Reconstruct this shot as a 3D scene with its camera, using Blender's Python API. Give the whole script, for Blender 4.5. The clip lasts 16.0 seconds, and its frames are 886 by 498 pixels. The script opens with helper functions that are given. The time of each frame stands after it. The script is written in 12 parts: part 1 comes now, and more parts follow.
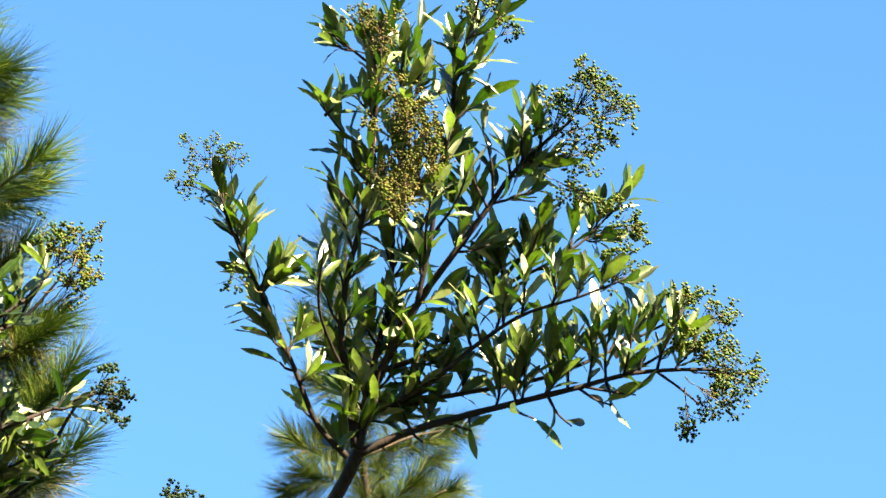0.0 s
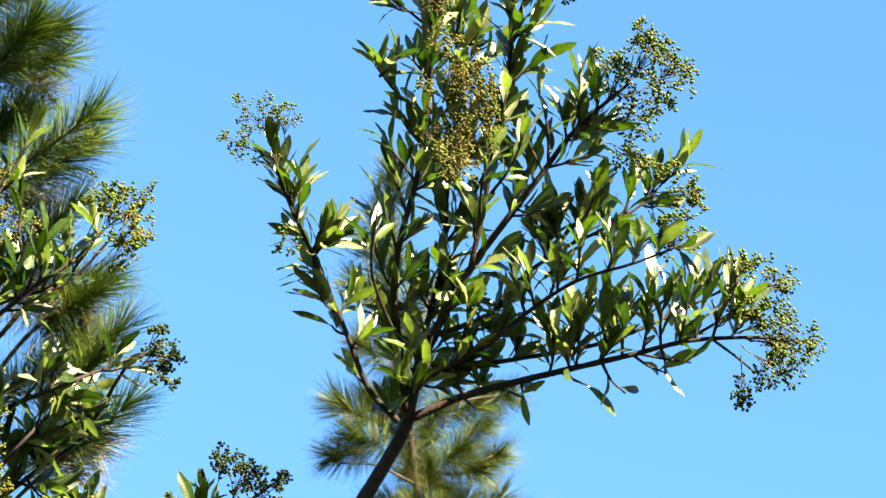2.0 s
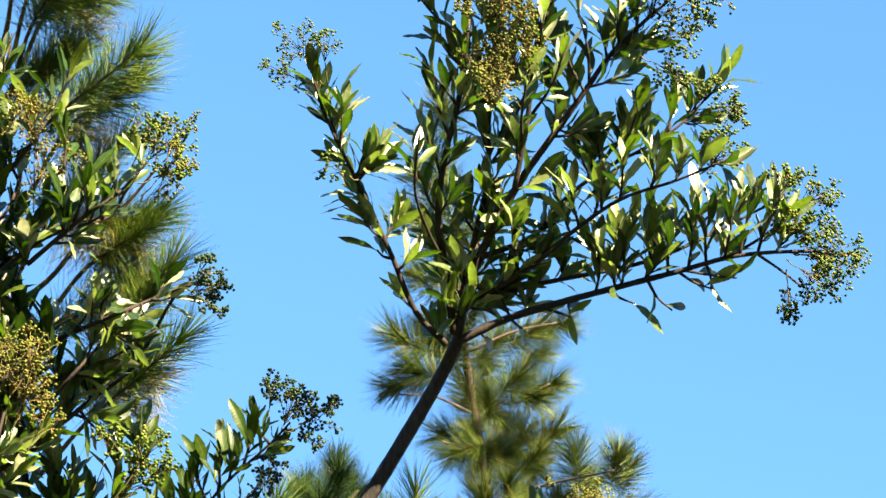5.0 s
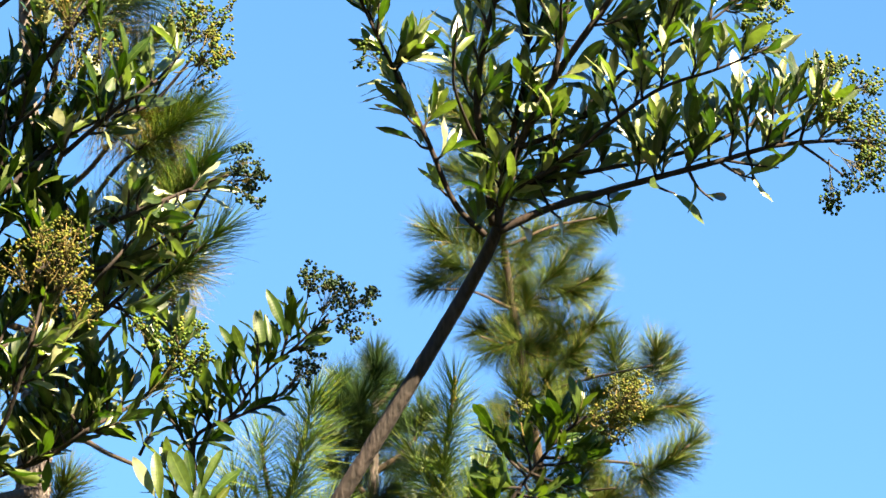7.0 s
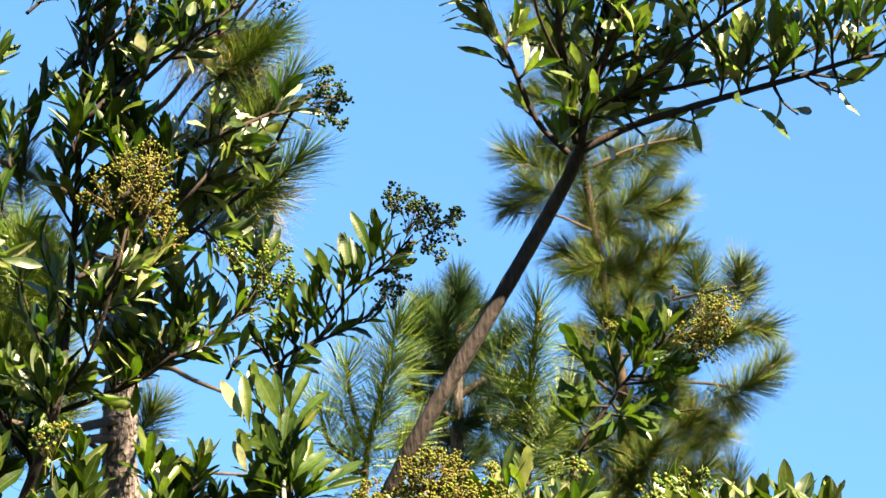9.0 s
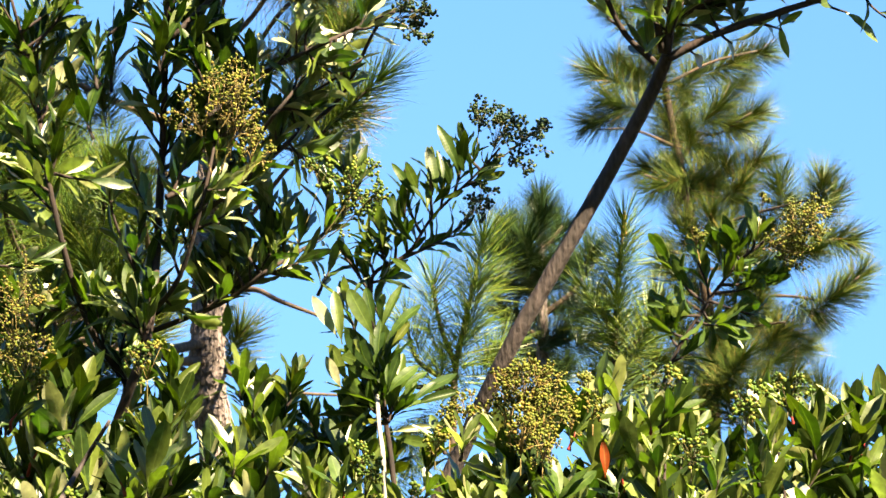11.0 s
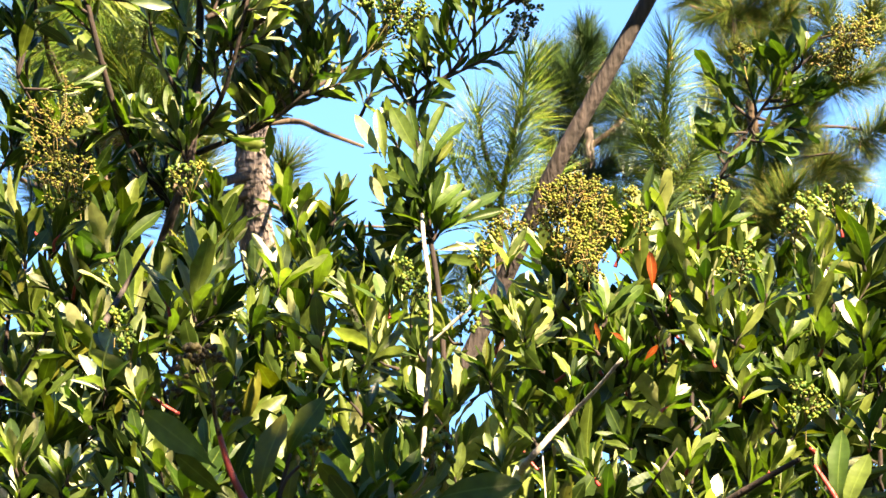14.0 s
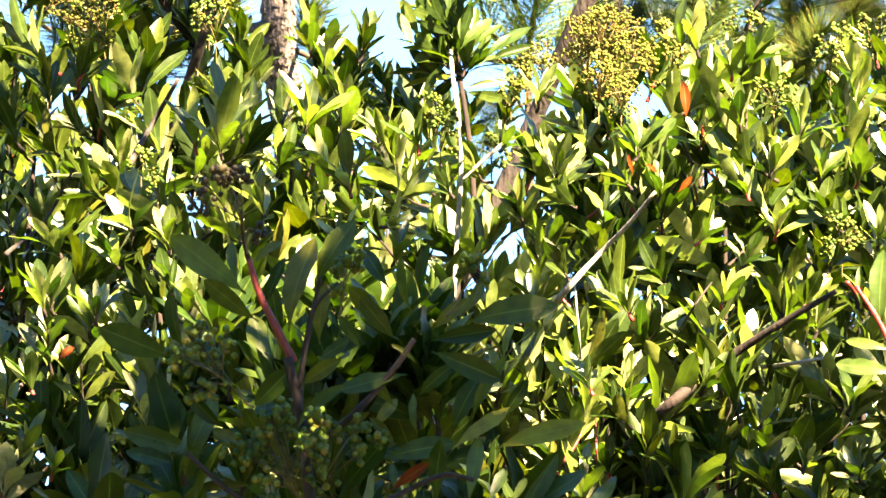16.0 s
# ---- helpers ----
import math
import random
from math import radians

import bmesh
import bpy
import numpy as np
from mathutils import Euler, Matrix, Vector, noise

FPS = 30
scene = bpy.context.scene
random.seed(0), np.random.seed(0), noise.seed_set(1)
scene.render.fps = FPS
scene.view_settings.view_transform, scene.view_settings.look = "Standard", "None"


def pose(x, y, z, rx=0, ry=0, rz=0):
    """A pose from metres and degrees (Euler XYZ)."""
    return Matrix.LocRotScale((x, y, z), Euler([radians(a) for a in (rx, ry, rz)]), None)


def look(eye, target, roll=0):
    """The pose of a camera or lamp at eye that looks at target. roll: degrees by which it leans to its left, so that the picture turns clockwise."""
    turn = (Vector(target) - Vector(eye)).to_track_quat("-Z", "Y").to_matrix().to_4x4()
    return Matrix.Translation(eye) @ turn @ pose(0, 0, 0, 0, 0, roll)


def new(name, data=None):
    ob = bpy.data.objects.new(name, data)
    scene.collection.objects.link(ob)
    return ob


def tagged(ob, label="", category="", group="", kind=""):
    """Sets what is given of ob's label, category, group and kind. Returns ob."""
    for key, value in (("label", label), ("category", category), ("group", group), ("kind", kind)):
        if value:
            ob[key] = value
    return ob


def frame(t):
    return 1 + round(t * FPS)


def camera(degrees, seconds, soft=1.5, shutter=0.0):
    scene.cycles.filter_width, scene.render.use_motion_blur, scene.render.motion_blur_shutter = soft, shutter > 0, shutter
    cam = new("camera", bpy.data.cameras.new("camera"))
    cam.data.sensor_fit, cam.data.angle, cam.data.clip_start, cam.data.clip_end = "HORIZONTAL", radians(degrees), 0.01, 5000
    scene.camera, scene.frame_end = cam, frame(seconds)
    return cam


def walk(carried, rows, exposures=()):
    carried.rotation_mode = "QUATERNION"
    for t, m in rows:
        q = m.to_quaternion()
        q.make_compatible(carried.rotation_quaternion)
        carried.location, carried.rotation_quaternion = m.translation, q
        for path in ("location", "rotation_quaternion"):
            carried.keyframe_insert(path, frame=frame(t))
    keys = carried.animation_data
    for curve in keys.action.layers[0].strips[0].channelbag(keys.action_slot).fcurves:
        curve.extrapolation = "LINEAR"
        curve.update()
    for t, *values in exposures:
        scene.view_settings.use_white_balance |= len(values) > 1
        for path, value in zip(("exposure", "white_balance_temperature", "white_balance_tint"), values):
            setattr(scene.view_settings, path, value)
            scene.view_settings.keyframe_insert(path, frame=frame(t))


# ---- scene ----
cam = camera(20.0, 16.0, soft=1.45)
PATH = [
    (0.0, pose(0.007, -0.098, 1.649, 110.846, 0, -0.739) @ pose(0, 0, 0, 0, 0, 0.896)),
    (0.5, pose(0.014, -0.084, 1.647, 110.697, 0, -0.290) @ pose(0, 0, 0, 0, 0, 1.099)),
    (1.0, pose(0.007, -0.077, 1.648, 110.475, 0, -0.011) @ pose(0, 0, 0, 0, 0, 1.126)),
    (1.5, pose(-0.005, -0.064, 1.655, 110.227, 0, 0.202) @ pose(0, 0, 0, 0, 0, 1.494)),
    (2.0, pose(-0.010, -0.045, 1.665, 110.032, 0, 0.335) @ pose(0, 0, 0, 0, 0, 1.879)),
    (2.5, pose(-0.011, -0.055, 1.655, 109.883, 0, 0.338) @ pose(0, 0, 0, 0, 0, 1.293)),
    (3.0, pose(0.010, -0.068, 1.639, 109.757, 0, 0.630) @ pose(0, 0, 0, 0, 0, 1.039)),
    (5.5, pose(0.023, -0.043, 1.633, 107.920, 0, 1.969) @ pose(0, 0, 0, 0, 0, 0.812)),
    (6.0, pose(0.028, -0.020, 1.631, 107.210, 0, 2.170) @ pose(0, 0, 0, 0, 0, 0.856)),
    (6.5, pose(0.023, -0.012, 1.636, 106.701, 0, 2.343) @ pose(0, 0, 0, 0, 0, 1.022)),
    (7.0, pose(0.016, -0.012, 1.633, 106.207, 0, 2.587) @ pose(0, 0, 0, 0, 0, 0.975)),
    (7.5, pose(0.010, -0.010, 1.628, 105.732, 0, 2.816) @ pose(0, 0, 0, 0, 0, 0.921)),
    (8.0, pose(0.007, 0.005, 1.627, 105.329, 0, 3.383) @ pose(0, 0, 0, 0, 0, 0.792)),
    (10.5, pose(-0.009, 0.006, 1.612, 103.225, 0, 5.743) @ pose(0, 0, 0, 0, 0, 0.028)),
    (11.0, pose(-0.017, 0.015, 1.607, 102.767, 0, 6.239) @ pose(0, 0, 0, 0, 0, -0.238)),
    (11.5, pose(-0.017, 0.029, 1.602, 102.224, 0, 6.617) @ pose(0, 0, 0, 0, 0, -0.404)),
    (12.0, pose(-0.008, 0.024, 1.590, 101.622, 0, 6.835) @ pose(0, 0, 0, 0, 0, -0.519)),
    (12.5, pose(-0.009, 0.024, 1.583, 100.954, 0, 6.930) @ pose(0, 0, 0, 0, 0, -0.675)),
    (13.0, pose(-0.014, 0.030, 1.580, 100.328, 0, 7.072) @ pose(0, 0, 0, 0, 0, -0.734)),
    (13.5, pose(-0.016, 0.046, 1.578, 99.865, 0, 7.224) @ pose(0, 0, 0, 0, 0, -0.747)),
    (14.0, pose(-0.019, 0.065, 1.566, 99.272, 0, 7.355) @ pose(0, 0, 0, 0, 0, -0.712)),
    (14.5, pose(-0.029, 0.080, 1.548, 98.295, 0, 7.489) @ pose(0, 0, 0, 0, 0, -0.942)),
    (15.0, pose(-0.035, 0.100, 1.533, 97.451, 0, 7.806) @ pose(0, 0, 0, 0, 0, -1.014)),
    (15.5, pose(-0.020, 0.111, 1.539, 96.539, 0, 8.163) @ pose(0, 0, 0, 0, 0, -1.045)),
    (16.0, pose(-0.031, 0.119, 1.539, 96.040, 0, 8.044) @ pose(0, 0, 0, 0, 0, -1.212)),
]
walk(cam, PATH, exposures=[(0.0, 3.12, 6500, 10), (2.5, 3.21, 6600, 11), (5.5, 3.12, 6650, 12), (8.0, 3.05, 6700, 13), (11.0, 3.28, 6850, 16), (12.5, 3.48, 7000, 18), (13.5, 3.54, 7050, 19), (14.5, 3.78, 7200, 20), (15.2, 4.10, 7420, 20), (16.0, 4.42, 7520, 20)])
cam.data.dof.use_dof = True
cam.data.dof.focus_distance = 3.5
cam.data.dof.aperture_fstop = 30.0

# ---- world, sun ----
SUN_EL, SUN_AZ = radians(45), radians(134)   # azimuth from +y towards +x
SUN_DIR = Vector((math.sin(SUN_AZ) * math.cos(SUN_EL), math.cos(SUN_AZ) * math.cos(SUN_EL), math.sin(SUN_EL)))
world = bpy.data.worlds.new("sky")
scene.world = world
world.use_nodes = True
wn = world.node_tree.nodes
sky = wn.new("ShaderNodeTexSky")
sky.sky_type, sky.sun_disc = "NISHITA", False
sky.sun_elevation, sky.sun_rotation = SUN_EL, SUN_AZ
sky.altitude, sky.air_density, sky.dust_density, sky.ozone_density = 6000, 1.0, 0.02, 1.0
wn["Background"].inputs["Strength"].default_value = 0.05
deep = wn.new("ShaderNodeHueSaturation")
deep.inputs["Saturation"].default_value, deep.inputs["Hue"].default_value = 1.19, 0.491
way, lift = wn.new("ShaderNodeTexCoord"), wn.new("ShaderNodeMapping")   # an even, deep-blue sky down to the horizon
lift.inputs["Scale"].default_value, lift.inputs["Location"].default_value = (1, 1, 0.35), (0, 0, 0.2)
world.node_tree.links.new(way.outputs["Generated"], lift.inputs["Vector"])
world.node_tree.links.new(lift.outputs["Vector"], sky.inputs["Vector"])
world.node_tree.links.new(sky.outputs["Color"], deep.inputs["Color"])
world.node_tree.links.new(deep.outputs["Color"], wn["Background"].inputs["Color"])
sun = new("sun", bpy.data.lights.new("sun", "SUN"))
sun.data.energy, sun.data.angle, sun.data.color = 5.0, radians(0.53), (1.0, 0.86, 0.55)
sun.matrix_world = look(SUN_DIR * 50, (0, 0, 0))


# ---- materials ----
def material(name):
    m = bpy.data.materials.new(name)
    m.use_nodes = True
    nt = m.node_tree
    return m, nt, nt.nodes, nt.nodes["Principled BSDF"], nt.nodes["Material Output"]


def ramp(nodes, stops):
    r = nodes.new("ShaderNodeValToRGB")
    els = r.color_ramp.elements
    while len(els) < len(stops):
        els.new(0.5)
    for e, (p, c) in zip(els, stops):
        e.position, e.color = p, (*c, 1)
    return r


def leaf_material(name, stops, gloss=0.25, trans=0.32, spots=0.12, spec=0.5, through_gain=(1.95, 2.25, 0.45)):
    """Leathery leaf: colour differs from leaf to leaf, pale midrib and blotches, light shines through."""
    m, nt, nodes, bsdf, out = material(name)
    link = nt.links.new
    info, geo = nodes.new("ShaderNodeObjectInfo"), nodes.new("ShaderNodeNewGeometry")
    add = nodes.new("ShaderNodeMath")
    add.operation = "ADD"
    link(info.outputs["Random"], add.inputs[0])
    link(geo.outputs["Random Per Island"], add.inputs[1])
    fr = nodes.new("ShaderNodeMath")
    fr.operation = "FRACT"
    link(add.outputs[0], fr.inputs[0])
    col = ramp(nodes, stops)
    link(fr.outputs[0], col.inputs[0])
    tc = nodes.new("ShaderNodeNewGeometry")
    noi = nodes.new("ShaderNodeTexNoise")
    noi.inputs["Scale"].default_value, noi.inputs["Detail"].default_value = 90, 4
    link(tc.outputs["Position"], noi.inputs["Vector"])
    mix = nodes.new("ShaderNodeMix")
    mix.data_type, mix.blend_type = "RGBA", "MULTIPLY"
    mix.inputs["Factor"].default_value = 1
    shade = ramp(nodes, [(0.3, (1 - spots * 3,) * 3), (0.7, (1 + spots,) * 3)])
    link(noi.outputs["Fac"], shade.inputs[0])
    link(col.outputs[0], mix.inputs["A"])
    link(shade.outputs[0], mix.inputs["B"])
    uv = nodes.new("ShaderNodeUVMap")
    sep = nodes.new("ShaderNodeSeparateXYZ")
    link(uv.outputs[0], sep.inputs[0])
    rib = ramp(nodes, [(0.0, (0.0,) * 3), (0.455, (0.0,) * 3), (0.5, (0.4,) * 3), (0.545, (0.0,) * 3)])
    link(sep.outputs["Y"], rib.inputs[0])
    mid = nodes.new("ShaderNodeMix")
    mid.data_type = "RGBA"
    link(rib.outputs[0], mid.inputs["Factor"])
    link(mix.outputs["Result"], mid.inputs["A"])
    mid.inputs["B"].default_value = (0.14, 0.19, 0.045, 1)
    link(mid.outputs["Result"], bsdf.inputs["Base Color"])
    rough = nodes.new("ShaderNodeMapRange")
    rough.inputs["To Min"].default_value, rough.inputs["To Max"].default_value = gloss - 0.06, gloss + 0.16
    link(noi.outputs["Fac"], rough.inputs["Value"])
    link(rough.outputs[0], bsdf.inputs["Roughness"])
    bsdf.inputs["Specular IOR Level"].default_value = spec
    wave = nodes.new("ShaderNodeTexWave")
    wave.inputs["Scale"].default_value, wave.inputs["Distortion"].default_value = 5, 2
    link(uv.outputs[0], wave.inputs["Vector"])
    bump = nodes.new("ShaderNodeBump")
    bump.inputs["Strength"].default_value, bump.inputs["Distance"].default_value = 0.06, 0.001
    link(wave.outputs["Fac"], bump.inputs["Height"])
    link(bump.outputs[0], bsdf.inputs["Normal"])
    tr = nodes.new("ShaderNodeBsdfTranslucent")
    gain = nodes.new("ShaderNodeMix")
    gain.data_type, gain.blend_type = "RGBA", "MULTIPLY"
    gain.inputs["Factor"].default_value = 1
    link(mid.outputs["Result"], gain.inputs["A"])
    gain.inputs["B"].default_value = (*through_gain, 1)
    link(gain.outputs["Result"], tr.inputs["Color"])
    ms = nodes.new("ShaderNodeMixShader")
    ms.inputs[0].default_value = trans
    link(bsdf.outputs[0], ms.inputs[1])
    link(tr.outputs[0], ms.inputs[2])
    link(ms.outputs[0], out.inputs["Surface"])
    return m


def bark_material(name, dark, light, scale=60, stretch=0.25, strength=0.5, rough=0.85, grey=0.0):
    m, nt, nodes, bsdf, out = material(name)
    link = nt.links.new
    geo = nodes.new("ShaderNodeNewGeometry")
    mp = nodes.new("ShaderNodeMapping")
    mp.inputs["Scale"].default_value = (1, 1, stretch)
    link(geo.outputs["Position"], mp.inputs["Vector"])
    fine, broad = nodes.new("ShaderNodeTexNoise"), nodes.new("ShaderNodeTexNoise")
    fine.inputs["Scale"].default_value, fine.inputs["Detail"].default_value = scale, 6
    broad.inputs["Scale"].default_value, broad.inputs["Detail"].default_value = scale / 7, 3
    link(mp.outputs[0], fine.inputs["Vector"])
    link(mp.outputs[0], broad.inputs["Vector"])
    col = ramp(nodes, [(0.3, dark), (0.68, light)])
    link(fine.outputs["Fac"], col.inputs[0])
    mix = nodes.new("ShaderNodeMix")
    mix.data_type, mix.blend_type = "RGBA", "MULTIPLY"
    mix.inputs["Factor"].default_value = 1
    var = ramp(nodes, [(0.35, (0.6, 0.58, 0.56)), (0.65, (1.15, 1.12, 1.1))])
    link(broad.outputs["Fac"], var.inputs[0])
    link(col.outputs[0], mix.inputs["A"])
    link(var.outputs[0], mix.inputs["B"])
    link(mix.outputs["Result"], bsdf.inputs["Base Color"])
    bsdf.inputs["Roughness"].default_value = rough
    bump = nodes.new("ShaderNodeBump")
    bump.inputs["Strength"].default_value, bump.inputs["Distance"].default_value = strength, 0.01
    link(fine.outputs["Fac"], bump.inputs["Height"])
    link(bump.outputs[0], bsdf.inputs["Normal"])
    return m


def island_material(name, stops, rough=0.45, spec=0.3, trans=0.0, gain=(1.6, 1.6, 0.8)):
    """Many small alike pieces (berries, needles) whose colour differs from piece to piece."""
    m, nt, nodes, bsdf, out = material(name)
    link = nt.links.new
    info, geo = nodes.new("ShaderNodeObjectInfo"), nodes.new("ShaderNodeNewGeometry")
    add, fr = nodes.new("ShaderNodeMath"), nodes.new("ShaderNodeMath")
    add.operation, fr.operation = "ADD", "FRACT"
    link(info.outputs["Random"], add.inputs[0])
    link(geo.outputs["Random Per Island"], add.inputs[1])
    link(add.outputs[0], fr.inputs[0])
    col = ramp(nodes, stops)
    link(fr.outputs[0], col.inputs[0])
    noi = nodes.new("ShaderNodeTexNoise")
    noi.inputs["Scale"].default_value = 25
    link(geo.outputs["Position"], noi.inputs["Vector"])
    var = ramp(nodes, [(0.3, (0.72, 0.72, 0.7)), (0.7, (1.2, 1.2, 1.15))])
    link(noi.outputs["Fac"], var.inputs[0])
    mix = nodes.new("ShaderNodeMix")
    mix.data_type, mix.blend_type = "RGBA", "MULTIPLY"
    mix.inputs["Factor"].default_value = 1
    link(col.outputs[0], mix.inputs["A"])
    link(var.outputs[0], mix.inputs["B"])
    link(mix.outputs["Result"], bsdf.inputs["Base Color"])
    bsdf.inputs["Roughness"].default_value, bsdf.inputs["Specular IOR Level"].default_value = rough, spec
    if trans:
        tr, ms, up = nodes.new("ShaderNodeBsdfTranslucent"), nodes.new("ShaderNodeMixShader"), nodes.new("ShaderNodeMix")
        up.data_type, up.blend_type = "RGBA", "MULTIPLY"
        up.inputs["Factor"].default_value = 1
        up.inputs["B"].default_value = (*gain, 1)
        link(mix.outputs["Result"], up.inputs["A"])
        link(up.outputs["Result"], tr.inputs["Color"])
        ms.inputs[0].default_value = trans
        link(bsdf.outputs[0], ms.inputs[1])
        link(tr.outputs[0], ms.inputs[2])
        link(ms.outputs[0], out.inputs["Surface"])
    return m


# Pale top stops stand in for sun glints and paler undersides on some leaves.
LEAF = leaf_material("leaf_green", [(0.0, (0.011, 0.027, 0.004)), (0.32, (0.026, 0.052, 0.007)), (0.55, (0.062, 0.093, 0.011)), (0.70, (0.098, 0.128, 0.018)), (0.76, (0.150, 0.165, 0.062)), (1.0, (0.235, 0.240, 0.145))], gloss=0.36, trans=0.24, spec=0.8, through_gain=(1.5, 2.2, 0.5))
LEAF_BROAD = leaf_material("leaf_light_green", [(0.0, (0.018, 0.036, 0.005)), (0.4, (0.056, 0.084, 0.010)), (0.70, (0.098, 0.128, 0.019)), (0.80, (0.140, 0.164, 0.034)), (0.84, (0.185, 0.195, 0.075)), (1.0, (0.285, 0.285, 0.155))], gloss=0.36, trans=0.34, spec=0.85, through_gain=(1.5, 2.0, 0.6))
# Darker leaf green that puts shade into hedge gaps and inner growth.
LEAF_SHADE = leaf_material("leaf_shade_green", [(0.0, (0.010, 0.024, 0.004)), (0.5, (0.024, 0.044, 0.005)), (0.9, (0.048, 0.064, 0.007)), (1.0, (0.085, 0.085, 0.010))], gloss=0.40, trans=0.22, spec=0.25, through_gain=(1.7, 2.2, 0.4))
# Darkest leaf green, a shaded copy for near shrub, tall shrub and sprig.
LEAF_DEEP_SHADE = leaf_material("leaf_deep_shade_green", [(0.0, (0.010, 0.025, 0.003)), (0.6, (0.022, 0.046, 0.005)), (1.0, (0.052, 0.070, 0.006))], gloss=0.36, trans=0.18, spec=0.2, through_gain=(1.6, 2.2, 0.4))
LEAF_FRESH = leaf_material("leaf_fresh_green", [(0.0, (0.020, 0.044, 0.006)), (0.5, (0.038, 0.070, 0.010)), (1.0, (0.072, 0.100, 0.018))], gloss=0.38, trans=0.26, spec=0.35, through_gain=(1.7, 2.1, 0.5))
LEAF_OLD = leaf_material("leaf_orange", [(0.0, (0.112, 0.018, 0.002)), (1.0, (0.165, 0.035, 0.003))], gloss=0.6, trans=0.3, spec=0.08, through_gain=(1.5, 1.1, 0.6))
# Olive and yellow greens, partly standing in for light through near leaves.
LEAF_OLIVE = leaf_material("leaf_olive", [(0.0, (0.060, 0.066, 0.006)), (1.0, (0.110, 0.100, 0.010))], gloss=0.42, trans=0.3, spec=0.25)
LEAF_YELLOW = leaf_material("leaf_yellow", [(0.0, (0.12, 0.125, 0.010)), (1.0, (0.17, 0.15, 0.014))], gloss=0.42, trans=0.32, spec=0.25)
BARK = bark_material("brown_bark", (0.012, 0.008, 0.009), (0.054, 0.040, 0.041), scale=110)
TWIG = bark_material("red_brown_twig", (0.006, 0.003, 0.003), (0.024, 0.011, 0.008), scale=180, strength=0.3)
TWIG_RED = bark_material("red_shoot", (0.15, 0.011, 0.012), (0.27, 0.030, 0.025), scale=160, strength=0.2, rough=0.5)
TWIG_PALE = bark_material("grey_twig", (0.14, 0.125, 0.115), (0.31, 0.29, 0.265), scale=120, strength=0.35)
PINE_BARK = bark_material("pine_bark", (0.018, 0.013, 0.013), (0.250, 0.205, 0.198), scale=110, stretch=0.12, strength=1.0)
PINE_TWIG = bark_material("pine_twig", (0.022, 0.014, 0.008), (0.075, 0.048, 0.028), scale=90)
BERRY = island_material("green_berry", [(0.0, (0.020, 0.046, 0.007)), (0.45, (0.046, 0.080, 0.010)), (0.8, (0.088, 0.114, 0.015)), (1.0, (0.135, 0.115, 0.020))], rough=0.55, spec=0.15)
# Darker copy of the green berry, for fruit heads hanging in shade.
BERRY_SHADE = island_material("shade_green_berry", [(0.0, (0.006, 0.017, 0.005)), (0.6, (0.013, 0.031, 0.008)), (1.0, (0.032, 0.050, 0.011))], rough=0.5, spec=0.2)
BERRY_GOLD = island_material("olive_gold_berry", [(0.0, (0.038, 0.052, 0.008)), (0.5, (0.074, 0.086, 0.012)), (0.85, (0.110, 0.106, 0.018)), (1.0, (0.130, 0.084, 0.018))], rough=0.6, spec=0.12)
BERRY_DRY = island_material("brown_berry", [(0.0, (0.010, 0.007, 0.005)), (0.6, (0.022, 0.016, 0.008)), (1.0, (0.044, 0.036, 0.012))], rough=0.7)
STALK = island_material("fruit_stalk", [(0.0, (0.035, 0.038, 0.012)), (1.0, (0.10, 0.075, 0.028))], rough=0.6)
STALK_TAN = island_material("tan_fruit_stalk", [(0.0, (0.070, 0.062, 0.016)), (1.0, (0.200, 0.135, 0.050))], rough=0.6)
NEEDLE = island_material("pine_needle", [(0.0, (0.032, 0.066, 0.012)), (0.5, (0.070, 0.108, 0.018)), (0.9, (0.120, 0.140, 0.026)), (1.0, (0.220, 0.150, 0.050))], rough=0.5, spec=0.18, trans=0.3)
NEEDLE_YOUNG = island_material("young_needle", [(0.0, (0.042, 0.092, 0.011)), (0.6, (0.092, 0.155, 0.019)), (1.0, (0.190, 0.215, 0.034))], rough=0.4, spec=0.3, trans=0.3)
# Needle colour darkened to stand in for shade on the pine behind.
NEEDLE_SHADE = island_material("shaded_pine_needle", [(0.0, (0.013, 0.034, 0.011)), (0.6, (0.027, 0.057, 0.015)), (1.0, (0.050, 0.078, 0.018))], rough=0.45, trans=0.2)
NEEDLE_OLD = island_material("yellowing_needle", [(0.0, (0.075, 0.080, 0.018)), (0.6, (0.150, 0.125, 0.035)), (1.0, (0.240, 0.160, 0.060))], rough=0.55, spec=0.15, trans=0.25)
CANDLE = island_material("pine_candle", [(0.0, (0.189, 0.144, 0.027)), (1.0, (0.225, 0.120, 0.030))], rough=0.6)
soil, _nt, _nd, _b, _o = material("dry_grass_soil")
_g, _n1, _n2 = _nd.new("ShaderNodeNewGeometry"), _nd.new("ShaderNodeTexNoise"), _nd.new("ShaderNodeTexNoise")
_n1.inputs["Scale"].default_value, _n1.inputs["Detail"].default_value, _n2.inputs["Scale"].default_value = 0.7, 8, 30
_r1 = ramp(_nd, [(0.35, (0.03, 0.042, 0.014)), (0.55, (0.075, 0.062, 0.03)), (0.7, (0.12, 0.095, 0.05))])
_bp = _nd.new("ShaderNodeBump")
